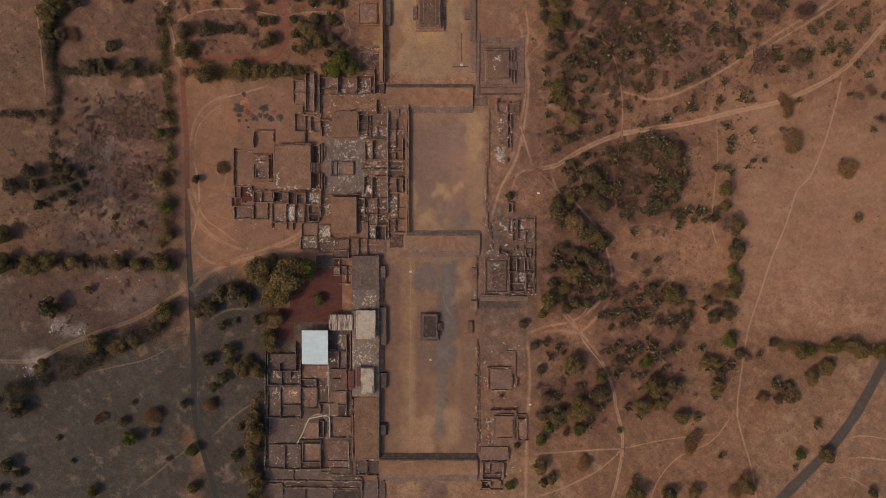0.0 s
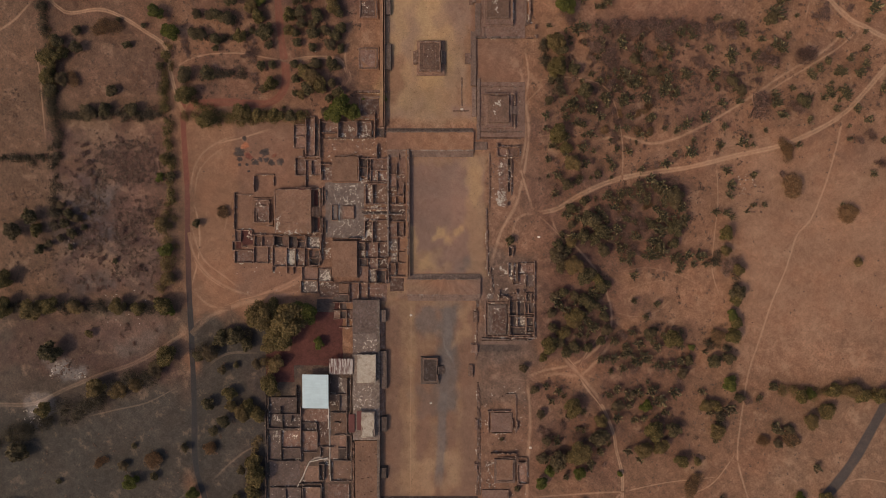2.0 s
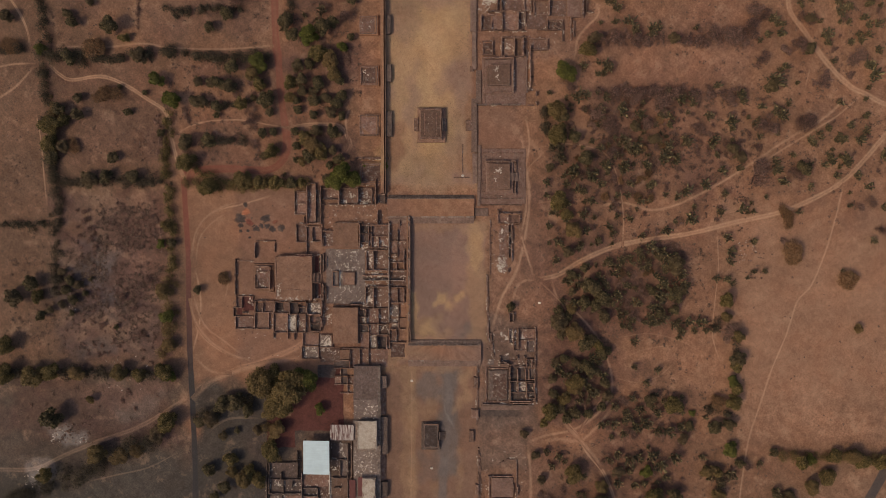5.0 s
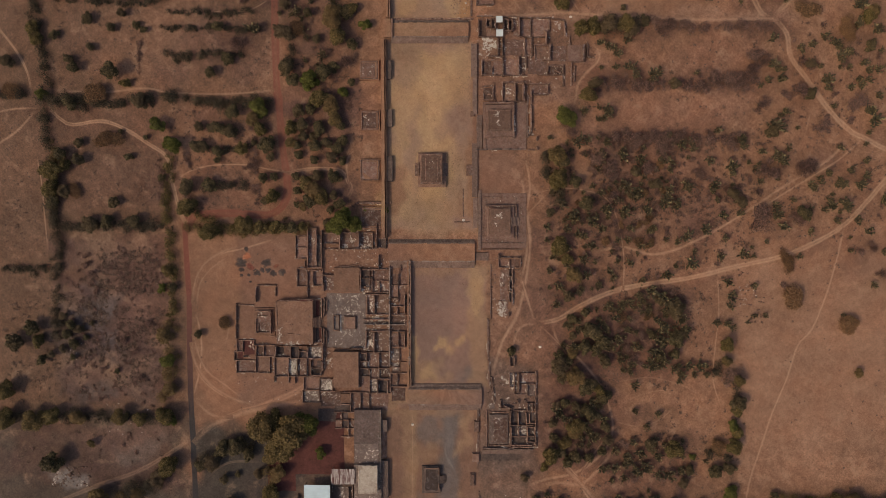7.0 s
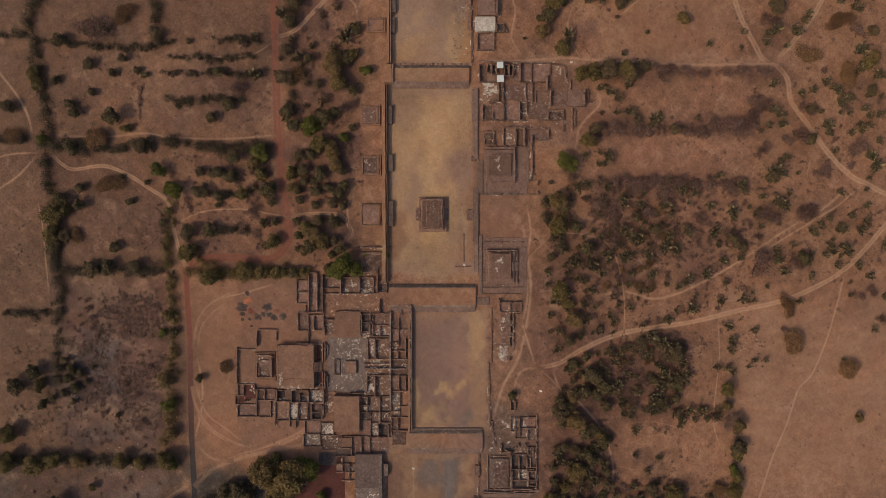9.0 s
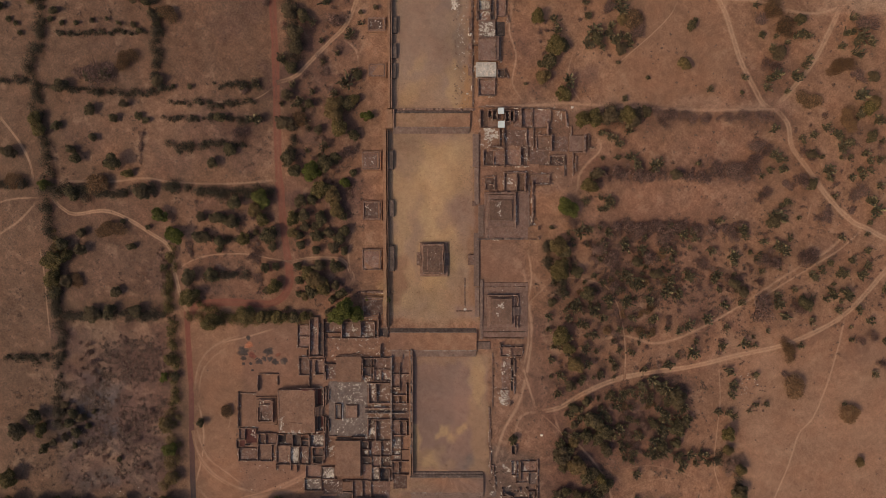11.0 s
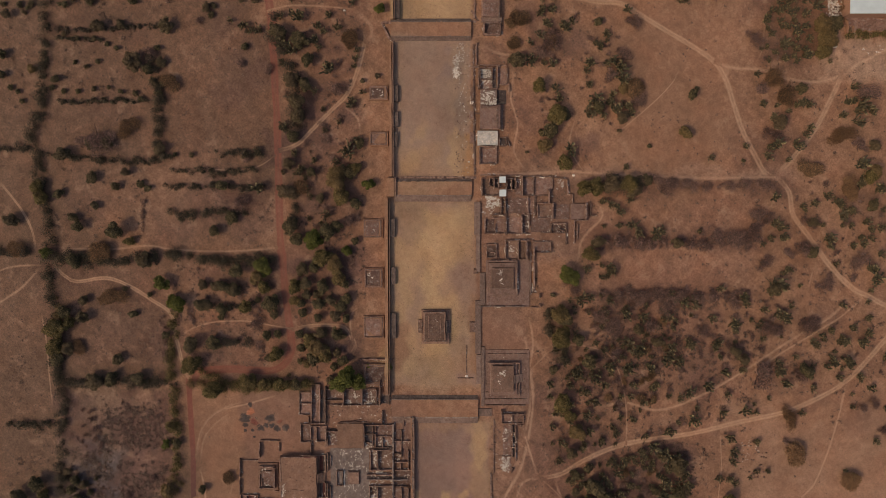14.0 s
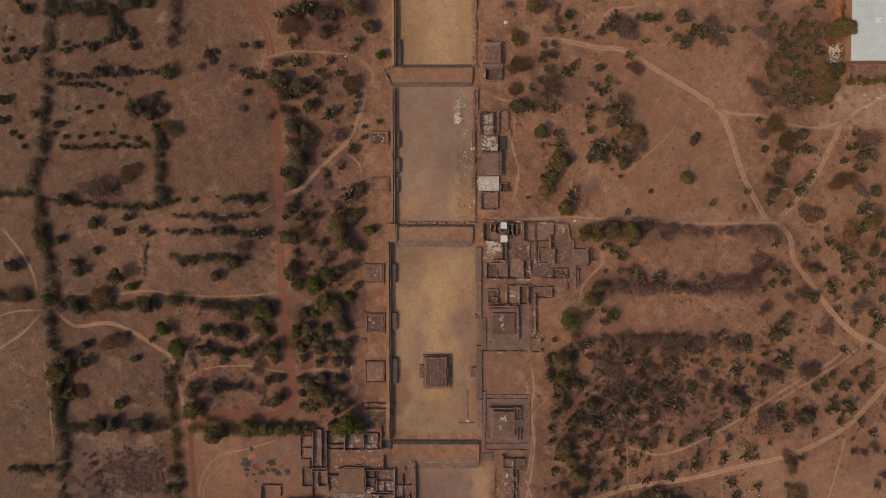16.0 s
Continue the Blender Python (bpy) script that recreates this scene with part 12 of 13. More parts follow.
nopal_fill(70.18, 242.64, 1.76)
nopal_fill(72.39, 239.92, 2.05)
nopal(67.53, 233.14, 2.93)
nopal_fill(66.19, 229.06, 2.34)
nopal_fill(67.61, 223.08, 1.76)
nopal(79.83, 233.95, 3.22)
nopal_fill(75.74, 232.59, 2.34)
nopal(82.6, 229.87, 3.51)
thorn(84.72, 236.66, 5.15)
nopal(84.02, 225.25, 3.22)
thorn(77.16, 227.15, 5.15)
thorn(88.73, 219.8, 7.28, True)
tree("tree", 84.07, 220.34, 3.35)
nopal_fill(78.62, 218.17, 2.34)
nopal_fill(77.28, 214.35, 2.63)
nopal(70.42, 214.9, 3.81)
nopal(67.73, 209.44, 3.22)
tree("dark_tree", 71.83, 210.8, 4.01)
nopal(80.06, 210.8, 3.81)
tree("dark_tree", 82.84, 206.7, 4.01)
nopal(85.53, 212.16, 3.22)
nopal_fill(74.61, 207.52, 2.34)
nopal_fill(87.49, 208.61, 2.63)
thorn(90.98, 214.89, 6.01)
tree("dark_tree", 116.96, 217.6, 3.01)
tree("dark_tree", 119.65, 220.87, 1.46)
tree("tree", 113.66, 199.3, 3.68)
nopal_fill(126.47, 187.51, 2.05)
nopal_fill(85.29, 182.85, 2.05)
tree("dark_tree", 82.36, 200.41, 1.46)
tree("dark_tree", 96.72, 193.01, 1.46)
nopal(127.1, 269.06, 3.22)
nopal_fill(140.14, 270.39, 2.05)
nopal(151.31, 283.8, 2.93)
nopal(148.72, 276.56, 2.93)
nopal_fill(169.02, 280.3, 2.34)
nopal(175.76, 282.44, 3.22)
thorn(148.86, 269.03, 6.01)
nopal_fill(158.33, 271.71, 2.34)
nopal_fill(167.81, 273.05, 2.63)
nopal_fill(173.24, 273.04, 2.34)
nopal(176.08, 267.66, 3.22)
nopal(158.48, 263.64, 2.93)
nopal_fill(165.29, 263.63, 2.34)
nopal(172.09, 263.63, 2.93)
nopal_fill(161.29, 259.59, 2.34)
nopal_fill(154.52, 257.71, 2.34)
nopal(151.87, 253.39, 2.93)
nopal(164.06, 256.89, 2.93)
nopal_fill(170.87, 256.89, 2.63)
nopal(176.25, 259.58, 3.51)
nopal_fill(160.11, 250.14, 2.34)
nopal(166.96, 248.25, 2.93)
nopal_fill(154.72, 246.9, 2.34)
tree("tree", 177.8, 250.94, 5.35)
tree("tree", 178.49, 244.18, 5.69)
tree("dark_tree", 183.81, 250.13, 4.68)
tree("tree", 185, 269.54, 6.69)
thorn(181.51, 267.66, 5.37, True)
nopal(160.27, 242.03, 3.22)
nopal_fill(156.26, 237.97, 2.05)
nopal_fill(153.59, 234.44, 1.76)
nopal_fill(161.78, 234.71, 2.05)
nopal(171.29, 236.6, 3.22)
nopal_fill(166.59, 239.86, 2.63)
tree("tree", 178.1, 237.41, 4.68)
tree("tree", 182.1, 241.47, 4.35)
nopal_fill(183.09, 233.88, 1.46)
thorn(146.58, 244.75, 6.01)
nopal_fill(150.22, 239.87, 1.76)
nopal_fill(148.26, 227.66, 2.34)
thorn(155.11, 226.56, 6.9, True)
thorn(149.76, 220.31, 5.58)
thorn(162.1, 218.4, 7.67, True)
tree("dark_tree", 168.9, 220.3, 3.68)
nopal_fill(151.25, 213.5, 2.05)
nopal_fill(158.11, 212.68, 1.76)
nopal(169.05, 213.22, 2.93)
nopal_fill(173.71, 212.67, 2.34)
nopal_fill(163.64, 209.95, 1.76)
nopal(156.32, 206.13, 2.93)
tree("dark_tree", 158.29, 203.39, 5.02)
thorn(155.63, 199.29, 6.01)
nopal(158.47, 194.36, 3.22)
nopal_fill(173.95, 201.2, 2.63)
nopal_fill(172.09, 198.46, 2.34)
nopal(168.08, 193.54, 3.51)
nopal_fill(154.94, 192.44, 2.34)
nopal(154.47, 188.06, 2.93)
nopal_fill(164.11, 186.68, 1.76)
nopal_fill(143.4, 193, 2.05)
tree("dark_tree", 142.15, 186.14, 1.46)
thorn(174.36, 182.01, 7.67, True)
nopal_fill(194.84, 221.65, 2.63)
nopal(191.73, 214.3, 2.93)
nopal(199.17, 212.11, 4.68)
thorn(201.77, 217.56, 6.44)
nopal(196.61, 204.74, 3.81)
nopal_fill(189.69, 208.02, 2.63)
nopal_fill(203.87, 209.93, 2.63)
thorn(188.55, 197.91, 6.9, True)
tree("dark_tree", 205.12, 192.98, 3.68)
nopal(199.83, 184.75, 3.51)
tree("tree", 204.61, 180.08, 4.68)
thorn(198.26, 192.98, 5.15)
tree("tree", 64.46, 172.39, 5.02)
tree("tree", 70.79, 173.22, 5.35)
tree("dark_tree", 77.67, 173.77, 5.35)
tree("tree", 85.93, 174.32, 5.35)
tree("dark_tree", 89.26, 171.84, 4.68)
tree("dark_tree", 95.54, 176.52, 3.35)
thorn(105.21, 173.77, 6.87)
nopal_fill(74.99, 166.32, 2.34)
nopal_fill(80.53, 164.12, 2.34)
nopal_fill(87.38, 167.7, 2.63)
nopal_fill(83.31, 161.35, 2.34)
nopal(88.9, 154.44, 3.22)
nopal(91.7, 151.12, 2.93)
nopal_fill(82, 154.44, 2.34)
nopal_fill(75.1, 154.44, 1.46)
nopal(99.98, 151.12, 3.22)
nopal_fill(103.28, 152.5, 2.63)
nopal_fill(99.46, 148.35, 2.34)
nopal_fill(121.23, 151.68, 1.76)
thorn(130.38, 148.91, 6.01)
tree("dark_tree", 109.71, 146.13, 3.68)
tree("dark_tree", 72.41, 146.96, 3.68)
tree("tree", 68.32, 140.57, 4.68)
nopal(78.06, 133.63, 3.22)
nopal_fill(80.02, 131.68, 2.34)
nopal_fill(73.95, 129.45, 2.34)
tree("bright_tree", 57.33, 130.28, 6.02)
thorn(60.13, 125.27, 6.01)
nopal_fill(66.99, 133.62, 2.34)
nopal_fill(132.16, 123.9, 2.63)
nopal(64.35, 118.29, 3.22)
nopal_fill(68.49, 119.69, 2.63)
tree("tree", 53.29, 112.14, 6.02)
tree("dark_tree", 56.64, 109.35, 4.35)
tree("tree", 53.94, 98.7, 5.35)
tree("dark_tree", 62.28, 98.7, 4.01)
nopal(78.22, 117.74, 2.93)
nopal(86.61, 110.76, 3.22)
nopal(94.11, 109.92, 2.93)
tree("dark_tree", 92.24, 103.77, 3.35)
nopal_fill(71.46, 97.3, 2.34)
nopal_fill(107.42, 109.93, 2.63)
nopal_fill(108.87, 105.18, 2.34)
nopal(114.26, 116.92, 2.93)
nopal_fill(118.95, 118.32, 2.63)
nopal_fill(120.38, 114.97, 2.34)
nopal_fill(128.23, 109.38, 2.63)
nopal_fill(129.84, 95.38, 2.63)
nopal(117.33, 95.93, 2.93)
nopal(88.16, 95.91, 2.93)
nopal(92.9, 93.95, 3.22)
nopal(86.88, 84.67, 3.22)
nopal(98.01, 85.52, 2.93)
tree("dark_tree", 102.02, 98.17, 4.01)
nopal(109, 95.36, 3.22)
nopal(111.9, 86.94, 2.93)
nopal(106.31, 88.9, 3.22)
tree("dark_tree", 67.36, 88.88, 4.68)
nopal(56.24, 88.3, 3.22)
nopal(61.83, 84.09, 3.22)
nopal_fill(78.54, 84.1, 2.34)
thorn(79.73, 104.32, 7.73)
thorn(97.76, 105.73, 6.87)
thorn(72.74, 109.91, 6.44)
thorn(105.96, 115.52, 6.87)
thorn(92.07, 118.31, 6.01)
thorn(122.78, 102.94, 6.01)
thorn(81.25, 91.7, 6.01)
nopal(158.14, 168.25, 2.93)
nopal_fill(171.44, 164.12, 2.05)
nopal_fill(176.91, 165.5, 2.63)
nopal_fill(183.17, 168.8, 2.63)
nopal(187.9, 166.32, 2.93)
nopal_fill(189.88, 164.12, 2.34)
thorn(193.26, 172.38, 7.67, True)
tree("tree", 202.75, 177.89, 4.68)
nopal(208.38, 172.38, 2.93)
nopal(198.7, 174.59, 2.93)
tree("dark_tree", 204.44, 164.94, 3.68)
thorn(149.49, 159.97, 6.44)
nopal(158.38, 155.83, 3.22)
nopal_fill(160.63, 153.62, 2.34)
thorn(148.24, 153.06, 7.3)
nopal(162.1, 148.91, 2.93)
nopal_fill(156.05, 148.36, 2.34)
nopal_fill(152.51, 145.59, 2.05)
thorn(174.35, 156.66, 5.58)
tree("dark_tree", 176.3, 155.83, 3.01)
nopal_fill(181.27, 155, 1.76)
nopal(190.8, 159.98, 2.93)
nopal_fill(194.88, 161.91, 2.34)
nopal_fill(195.06, 154.45, 2.05)
nopal_fill(190.93, 154.45, 1.46)
nopal_fill(202.45, 156.39, 2.63)
nopal_fill(204.73, 153.07, 2.34)
nopal_fill(209.42, 153.07, 2.63)
nopal_fill(210.01, 140.61, 2.63)
nopal_fill(201.05, 146.15, 2.63)
nopal_fill(204.85, 148.37, 2.34)
nopal(184.18, 148.36, 3.22)
nopal_fill(185.1, 144.21, 2.34)
thorn(171.87, 143.37, 6.44)
tree("dark_tree", 176.59, 141.99, 3.35)
nopal_fill(162.44, 131.71, 2.34)
nopal_fill(165.74, 132.82, 2.05)
nopal(159.79, 126.14, 4.68)
tree("dark_tree", 157.63, 123.35, 4.01)
nopal_fill(170.86, 125.31, 1.46)
thorn(184.65, 127.26, 5.58)
thorn(180.55, 124.76, 3.01)
nopal(205.21, 133.67, 3.81)
nopal(208.09, 128.94, 3.22)
thorn(199.62, 136.44, 7.73)
nopal(143.3, 119.72, 2.93)
nopal_fill(144.74, 116.38, 2.63)
thorn(139.18, 117.77, 5.58)
nopal_fill(153.66, 113.59, 2.63)
nopal_fill(166.91, 115.55, 2.05)
nopal(160.63, 111.36, 2.93)
nopal(164.27, 109.4, 2.93)
nopal_fill(191.83, 115.56, 2.34)
nopal_fill(140.2, 106.59, 2.63)
nopal_fill(139.43, 102.95, 2.34)
thorn(175.43, 105.77, 7.3)
thorn(158.85, 102.96, 6.87)
nopal_fill(186.57, 102.98, 2.05)
nopal_fill(204.43, 109.42, 2.34)
nopal_fill(183.06, 98.78, 2.05)
nopal_fill(179.24, 95.97, 2.34)
tree("dark_tree", 139.6, 93.14, 4.01)
tree("dark_tree", 143.84, 88.93, 3.35)
nopal_fill(192.23, 98.22, 2.63)
nopal(201.95, 97.39, 2.93)
nopal(188.3, 88.12, 2.93)
nopal_fill(184.74, 85.59, 2.63)
nopal(195.25, 87.56, 2.93)
nopal_fill(169.64, 90.35, 1.76)
tree("dark_tree", 174.51, 83.33, 4.35)
nopal(162, 83.32, 2.93)
thorn(152.07, 94.55, 3.01)
thorn(153.67, 157.21, 4.29)
thorn(165.03, 140.6, 3.86)
thorn(152.68, 136.43, 5.15)
thorn(138.65, 148.91, 6.44)
tree("dark_tree", -86.75, 117.11, 4.68)
tree("dark_tree", -85.69, 111.51, 3.01)
tree("dark_tree", -89.42, 100.85, 3.01)
tree("dark_tree", -84.12, 101.42, 2.68)
tree("tree", -84.77, 91.86, 4.35)
tree("dark_tree", -88.41, 90.17, 2.68)
tree("tree", -90.56, 124.65, 4.01)
tree("tree", -75.28, 124.94, 4.68)
tree("dark_tree", -69.99, 126.06, 4.01)
tree("dark_tree", -69.19, 121.31, 3.35)
tree("tree", -75.89, 117.95, 3.68)
tree("dark_tree", -72.29, 116.56, 2.68)
tree("dark_tree", -71.49, 112.08, 3.01)
tree("dark_tree", -61.67, 124.38, 4.35)
tree("dark_tree", -65.03, 121.03, 2.68)
tree("tree", -54.42, 129.13, 4.68)
tree("dark_tree", -51.1, 126.06, 3.01)
tree("dark_tree", -50.59, 119.36, 3.68)
tree("dark_tree", -63.39, 116.56, 3.68)
tree("dark_tree", -57.55, 117.68, 3.68)
tree("dark_tree", -52.55, 115.45, 4.01)
tree("dark_tree", -55.09, 110.69, 4.35)
tree("dark_tree", -50.64, 109.57, 2.68)
tree("dark_tree", -64, 109.56, 3.01)
tree("dark_tree", -62.94, 101.99, 3.35)
tree("dark_tree", -55.14, 101.72, 3.68)
tree("dark_tree", -51.81, 100.6, 2.05)
tree("dark_tree", -72.97, 101.71, 2.68)
tree("tree", -68.82, 98.34, 4.01)
tree("tree", -64.66, 95.25, 5.69)
tree("tree", -60.5, 91.32, 4.68)
tree("dark_tree", -72.75, 94.96, 2.68)
tree("dark_tree", -66.38, 89.34, 4.35)
tree("tree", -70.3, 87.37, 3.01)
tree("dark_tree", -55.2, 92.73, 3.01)
tree("dark_tree", -51.88, 88.51, 3.35)
tree("dark_tree", -56.64, 85.41, 2.68)
tree("dark_tree", -73.36, 87.93, 2.05)
tree("tree", -90.78, 76.64, 4.35)
tree("tree", -82.96, 76.64, 4.68)
tree("dark_tree", -75.41, 76.65, 4.01)
tree("tree", -70.66, 77.22, 3.01)
tree("dark_tree", -58.63, 78.92, 2.68)
tree("bright_tree", -50.25, 80.34, 6.69)
tree("bright_tree", -54.46, 76.95, 4.68)
tree("bright_tree", -44.95, 78.08, 4.68)
tree("bright_tree", -39.9, 85.42, 1.46)

# more of the scrub and the orchard rows
tree("dark_tree", -185.7, 282.8, 2.8)
tree("dark_tree", -180.3, 281.0, 2.8)
tree("dark_tree", -174.8, 281.9, 2.8)
tree("dark_tree", -169.4, 282.8, 2.8)
tree("dark_tree", -163.9, 281.0, 2.8)
tree("dark_tree", -158.4, 282.8, 2.8)
tree("dark_tree", -151.1, 283.7, 2.8)
tree("dark_tree", -145.7, 283.3, 2.8)
tree("dark_tree", -161.3, 273.8, 3)
tree("dark_tree", -163.2, 269.3, 2.6)
tree("dark_tree", -154.1, 271.1, 1.6)
tree("dark_tree", -154.2, 266.6, 1.7)
tree("dark_tree", -154.2, 263.0, 1.5)
tree("dark_tree", -134.8, 280.1, 2.2)
tree("dark_tree", -134.0, 273.8, 2.2)
tree("dark_tree", -136.0, 265.7, 2)
tree("dark_tree", -116.9, 259.4, 2.8)
tree("dark_tree", -115.1, 255.8, 2.2)
tree("dark_tree", -113.6, 260.3, 2)
tree("dark_tree", -186.1, 264.8, 1.6)
tree("dark_tree", -181.6, 263.0, 1.6)
tree("dark_tree", -177.0, 263.9, 1.6)
tree("dark_tree", -173.4, 262.1, 1.6)
tree("dark_tree", -188.0, 261.2, 1.6)
tree("dark_tree", -207.2, 261.3, 1.6)
tree("dark_tree", -205.5, 257.6, 1.6)
tree("dark_tree", -203.6, 259.5, 1.6)
tree("dark_tree", -215.4, 261.3, 1.6)
tree("dark_tree", -204.9, 280.1, 2.2)
tree("dark_tree", -209.4, 284.6, 1.6)
tree("dark_tree", -100.6, 251.2, 1.6)
tree("dark_tree", -96.0, 249.4, 1.6)
tree("dark_tree", -91.5, 248.5, 1.6)
tree("dark_tree", -97.9, 241.3, 1.6)
tree("dark_tree", -179.3, 245.0, 1.6)
tree("dark_tree", -171.9, 245.0, 1.6)
tree("dark_tree", -165.6, 242.3, 1.6)
tree("dark_tree", -161.1, 240.4, 1.6)
tree("dark_tree", -186.5, 247.3, 1.6)
tree("dark_tree", -181.3, 233.2, 1.6)
tree("dark_tree", -175.9, 231.4, 1.6)
tree("dark_tree", -170.3, 234.1, 1.6)
tree("dark_tree", -190.7, 225.9, 2.2)
tree("dark_tree", -140.9, 240.4, 2)
tree("dark_tree", -139.2, 233.2, 3)
tree("dark_tree", -143.0, 224.1, 3)
tree("dark_tree", -138.5, 223.2, 2.4)
tree("dark_tree", -145.7, 231.4, 2.4)
tree("dark_tree", -141.3, 218.6, 2.4)
tree("dark_tree", -192.6, 221.4, 1.7)
tree("dark_tree", -187.1, 219.6, 1.7)
tree("dark_tree", -179.8, 219.6, 1.7)
tree("dark_tree", -172.4, 220.5, 1.7)
tree("dark_tree", -165.1, 221.4, 1.7)
tree("dark_tree", -159.6, 219.5, 1.7)
tree("dark_tree", -152.3, 218.6, 1.7)
tree("dark_tree", -149.6, 215.9, 1.7)
tree("dark_tree", -212.8, 221.4, 1.7)
tree("dark_tree", -209.2, 219.6, 1.7)
tree("dark_tree", -207.4, 215.0, 1.7)
tree("dark_tree", -217.2, 227.8, 1.7)
tree("dark_tree", -217.0, 237.8, 1.7)
thorn(-152.0, 232.8, 3.6)
thorn(-120.6, 253.1, 3.0)
tree("dark_tree", -150.3, 174.7, 2.6)
tree("dark_tree", -146.7, 172.9, 2.4)
tree("dark_tree", -172.7, 164.2, 1.8)
tree("dark_tree", -182.9, 159.0, 2.4)
tree("dark_tree", -156.7, 180.2, 1.6)
tree("dark_tree", -162.3, 173.8, 1.5)
tree("dark_tree", -125.2, 188.8, 1.8)
tree("dark_tree", -133.5, 188.8, 1.5)
nopal(73.3, 271.8, 2.1)
nopal(76.9, 275.4, 2.1)
nopal(80.5, 270.0, 2.1)
nopal(85.1, 272.7, 2.1)
nopal(89.5, 276.3, 2.1)
nopal(93.2, 275.4, 2.1)
nopal(97.7, 276.3, 2.1)
nopal(107.8, 267.3, 2.1)
nopal(111.5, 264.6, 2.1)
nopal(115.0, 268.7, 2.1)
nopal(120.5, 267.8, 2.1)
nopal(124.1, 271.8, 2.1)
nopal(128.1, 269.1, 2.1)
nopal(113.3, 262.8, 2.1)
nopal(56.0, 277.2, 2.1)
nopal(53.3, 270.0, 2.1)
nopal(58.9, 252.9, 2.1)
nopal(57.1, 249.3, 2.1)
nopal(45.4, 233.1, 2.1)
nopal(38.9, 243.0, 2.1)
nopal(68.2, 233.1, 2.1)
nopal(67.3, 222.2, 2.1)
nopal(75.3, 246.6, 2.1)
nopal(71.7, 242.1, 2.1)
nopal(70.7, 252.0, 2.1)
nopal(46.2, 252.0, 2.1)
nopal(43.4, 256.6, 2.1)
nopal(48.8, 258.3, 2.1)
nopal(81.9, 231.2, 2.1)
nopal(79.5, 227.3, 2.1)
nopal(83.8, 223.6, 2.1)
nopal(77.5, 214.5, 2.1)
nopal(70.1, 214.5, 2.1)
thorn(31.5, 267.4, 4.2, True)
thorn(29.4, 251.2, 4.2, True)
thorn(31.7, 234.0, 3.6, True)
thorn(48.9, 243.6, 5.4, True)
thorn(120.4, 271.2, 4.0, True)
thorn(92.0, 221.8, 3.4, True)
thorn(52.4, 274.5, 2.6)
thorn(59.1, 271.8, 2.6)
thorn(86.2, 252.9, 3.2)
thorn(51.7, 240.3, 3.0)
nopal(159.0, 252.5, 2.0)
nopal(162.8, 250.0, 2.1)
nopal(169.8, 271.7, 1.5)
nopal(152.7, 240.6, 1.6)
nopal(159.3, 264.9, 2.0)
nopal(170.3, 268.3, 1.9)
nopal(170.9, 239.3, 2.0)
nopal(167.5, 244.4, 1.7)
nopal(160.4, 273.2, 1.5)
nopal(173.1, 237.2, 1.6)
nopal(163.7, 242.0, 2.0)
nopal(165.3, 236.4, 1.6)
nopal(177.3, 270.5, 1.7)
nopal(155.8, 265.6, 1.7)
nopal(170.0, 262.2, 1.7)
nopal(166.6, 258.8, 1.7)
nopal(172.5, 265.8, 2.1)
nopal(163.7, 268.3, 1.5)
nopal(160.8, 243.3, 1.4)
nopal(167.2, 233.9, 2.2)
nopal(157.8, 257.9, 2.1)
nopal(161.5, 235.5, 2.2)
nopal(165.5, 253.4, 1.7)
nopal(170.8, 250.3, 2.2)
nopal(167.6, 273.9, 2.1)
nopal(152.7, 249.4, 1.6)
nopal(170.2, 255.6, 2.0)
nopal(172.8, 244.6, 2.1)
nopal(152.4, 271.9, 1.9)
nopal(162.4, 261.9, 1.8)
nopal(160.6, 259.2, 1.6)
nopal(174.1, 273.3, 1.7)
nopal(158.3, 269.6, 1.6)
nopal(167.2, 266.7, 1.5)
nopal(194.7, 214.9, 2.2)
nopal(198.4, 212.7, 2.2)
nopal(196.7, 209.4, 2.2)
nopal(200.1, 216.7, 2.2)
nopal(167.4, 213.1, 2.2)
nopal(151.0, 213.1, 2.2)
nopal(171.0, 214.0, 2.2)
nopal(74.1, 135.4, 2.0)
nopal(76.9, 130.2, 2.0)
nopal(73.8, 166.2, 2.0)
nopal(78.4, 165.0, 2.0)
nopal(82.1, 161.6, 2.0)
nopal(188.5, 166.3, 2.0)
nopal(193.2, 161.7, 2.0)
nopal(176.8, 157.0, 2.0)
nopal(184.4, 147.8, 2.0)
nopal(200.0, 148.8, 2.0)
nopal(205.9, 133.6, 2.0)
nopal(198.4, 136.2, 2.0)
nopal(199.1, 184.6, 2.0)
nopal(200.2, 178.2, 2.0)
nopal(196.4, 145.1, 2.0)
thorn(174.4, 141.4, 3.4)
thorn(192.4, 156.1, 2.6)
thorn(189.1, 141.4, 2.4)
nopal_fill(70.0, 28.3, 2.2)
nopal_fill(58.5, 11.0, 2.2)
nopal_fill(77.3, 11.2, 2.3)
nopal_fill(69.7, 36.0, 2.2)
nopal_fill(61.1, 28.0, 2.1)
nopal_fill(68.7, 24.8, 2.4)
nopal_fill(70.5, 26.8, 1.8)
nopal_fill(75.9, 23.0, 2.2)
nopal_fill(64.9, 30.8, 2.0)
nopal_fill(74.8, 31.5, 2.2)
nopal_fill(77.2, 13.8, 2.3)
nopal_fill(57.6, 18.8, 2.3)
nopal_fill(58.5, 28.7, 1.8)
nopal_fill(68.7, 24.5, 2.0)
nopal_fill(73.9, 36.3, 1.6)
nopal_fill(60.1, 32.8, 1.7)
nopal_fill(78.4, 12.4, 1.7)
nopal_fill(68.1, 27.5, 1.9)
nopal_fill(65.0, 18.2, 2.1)
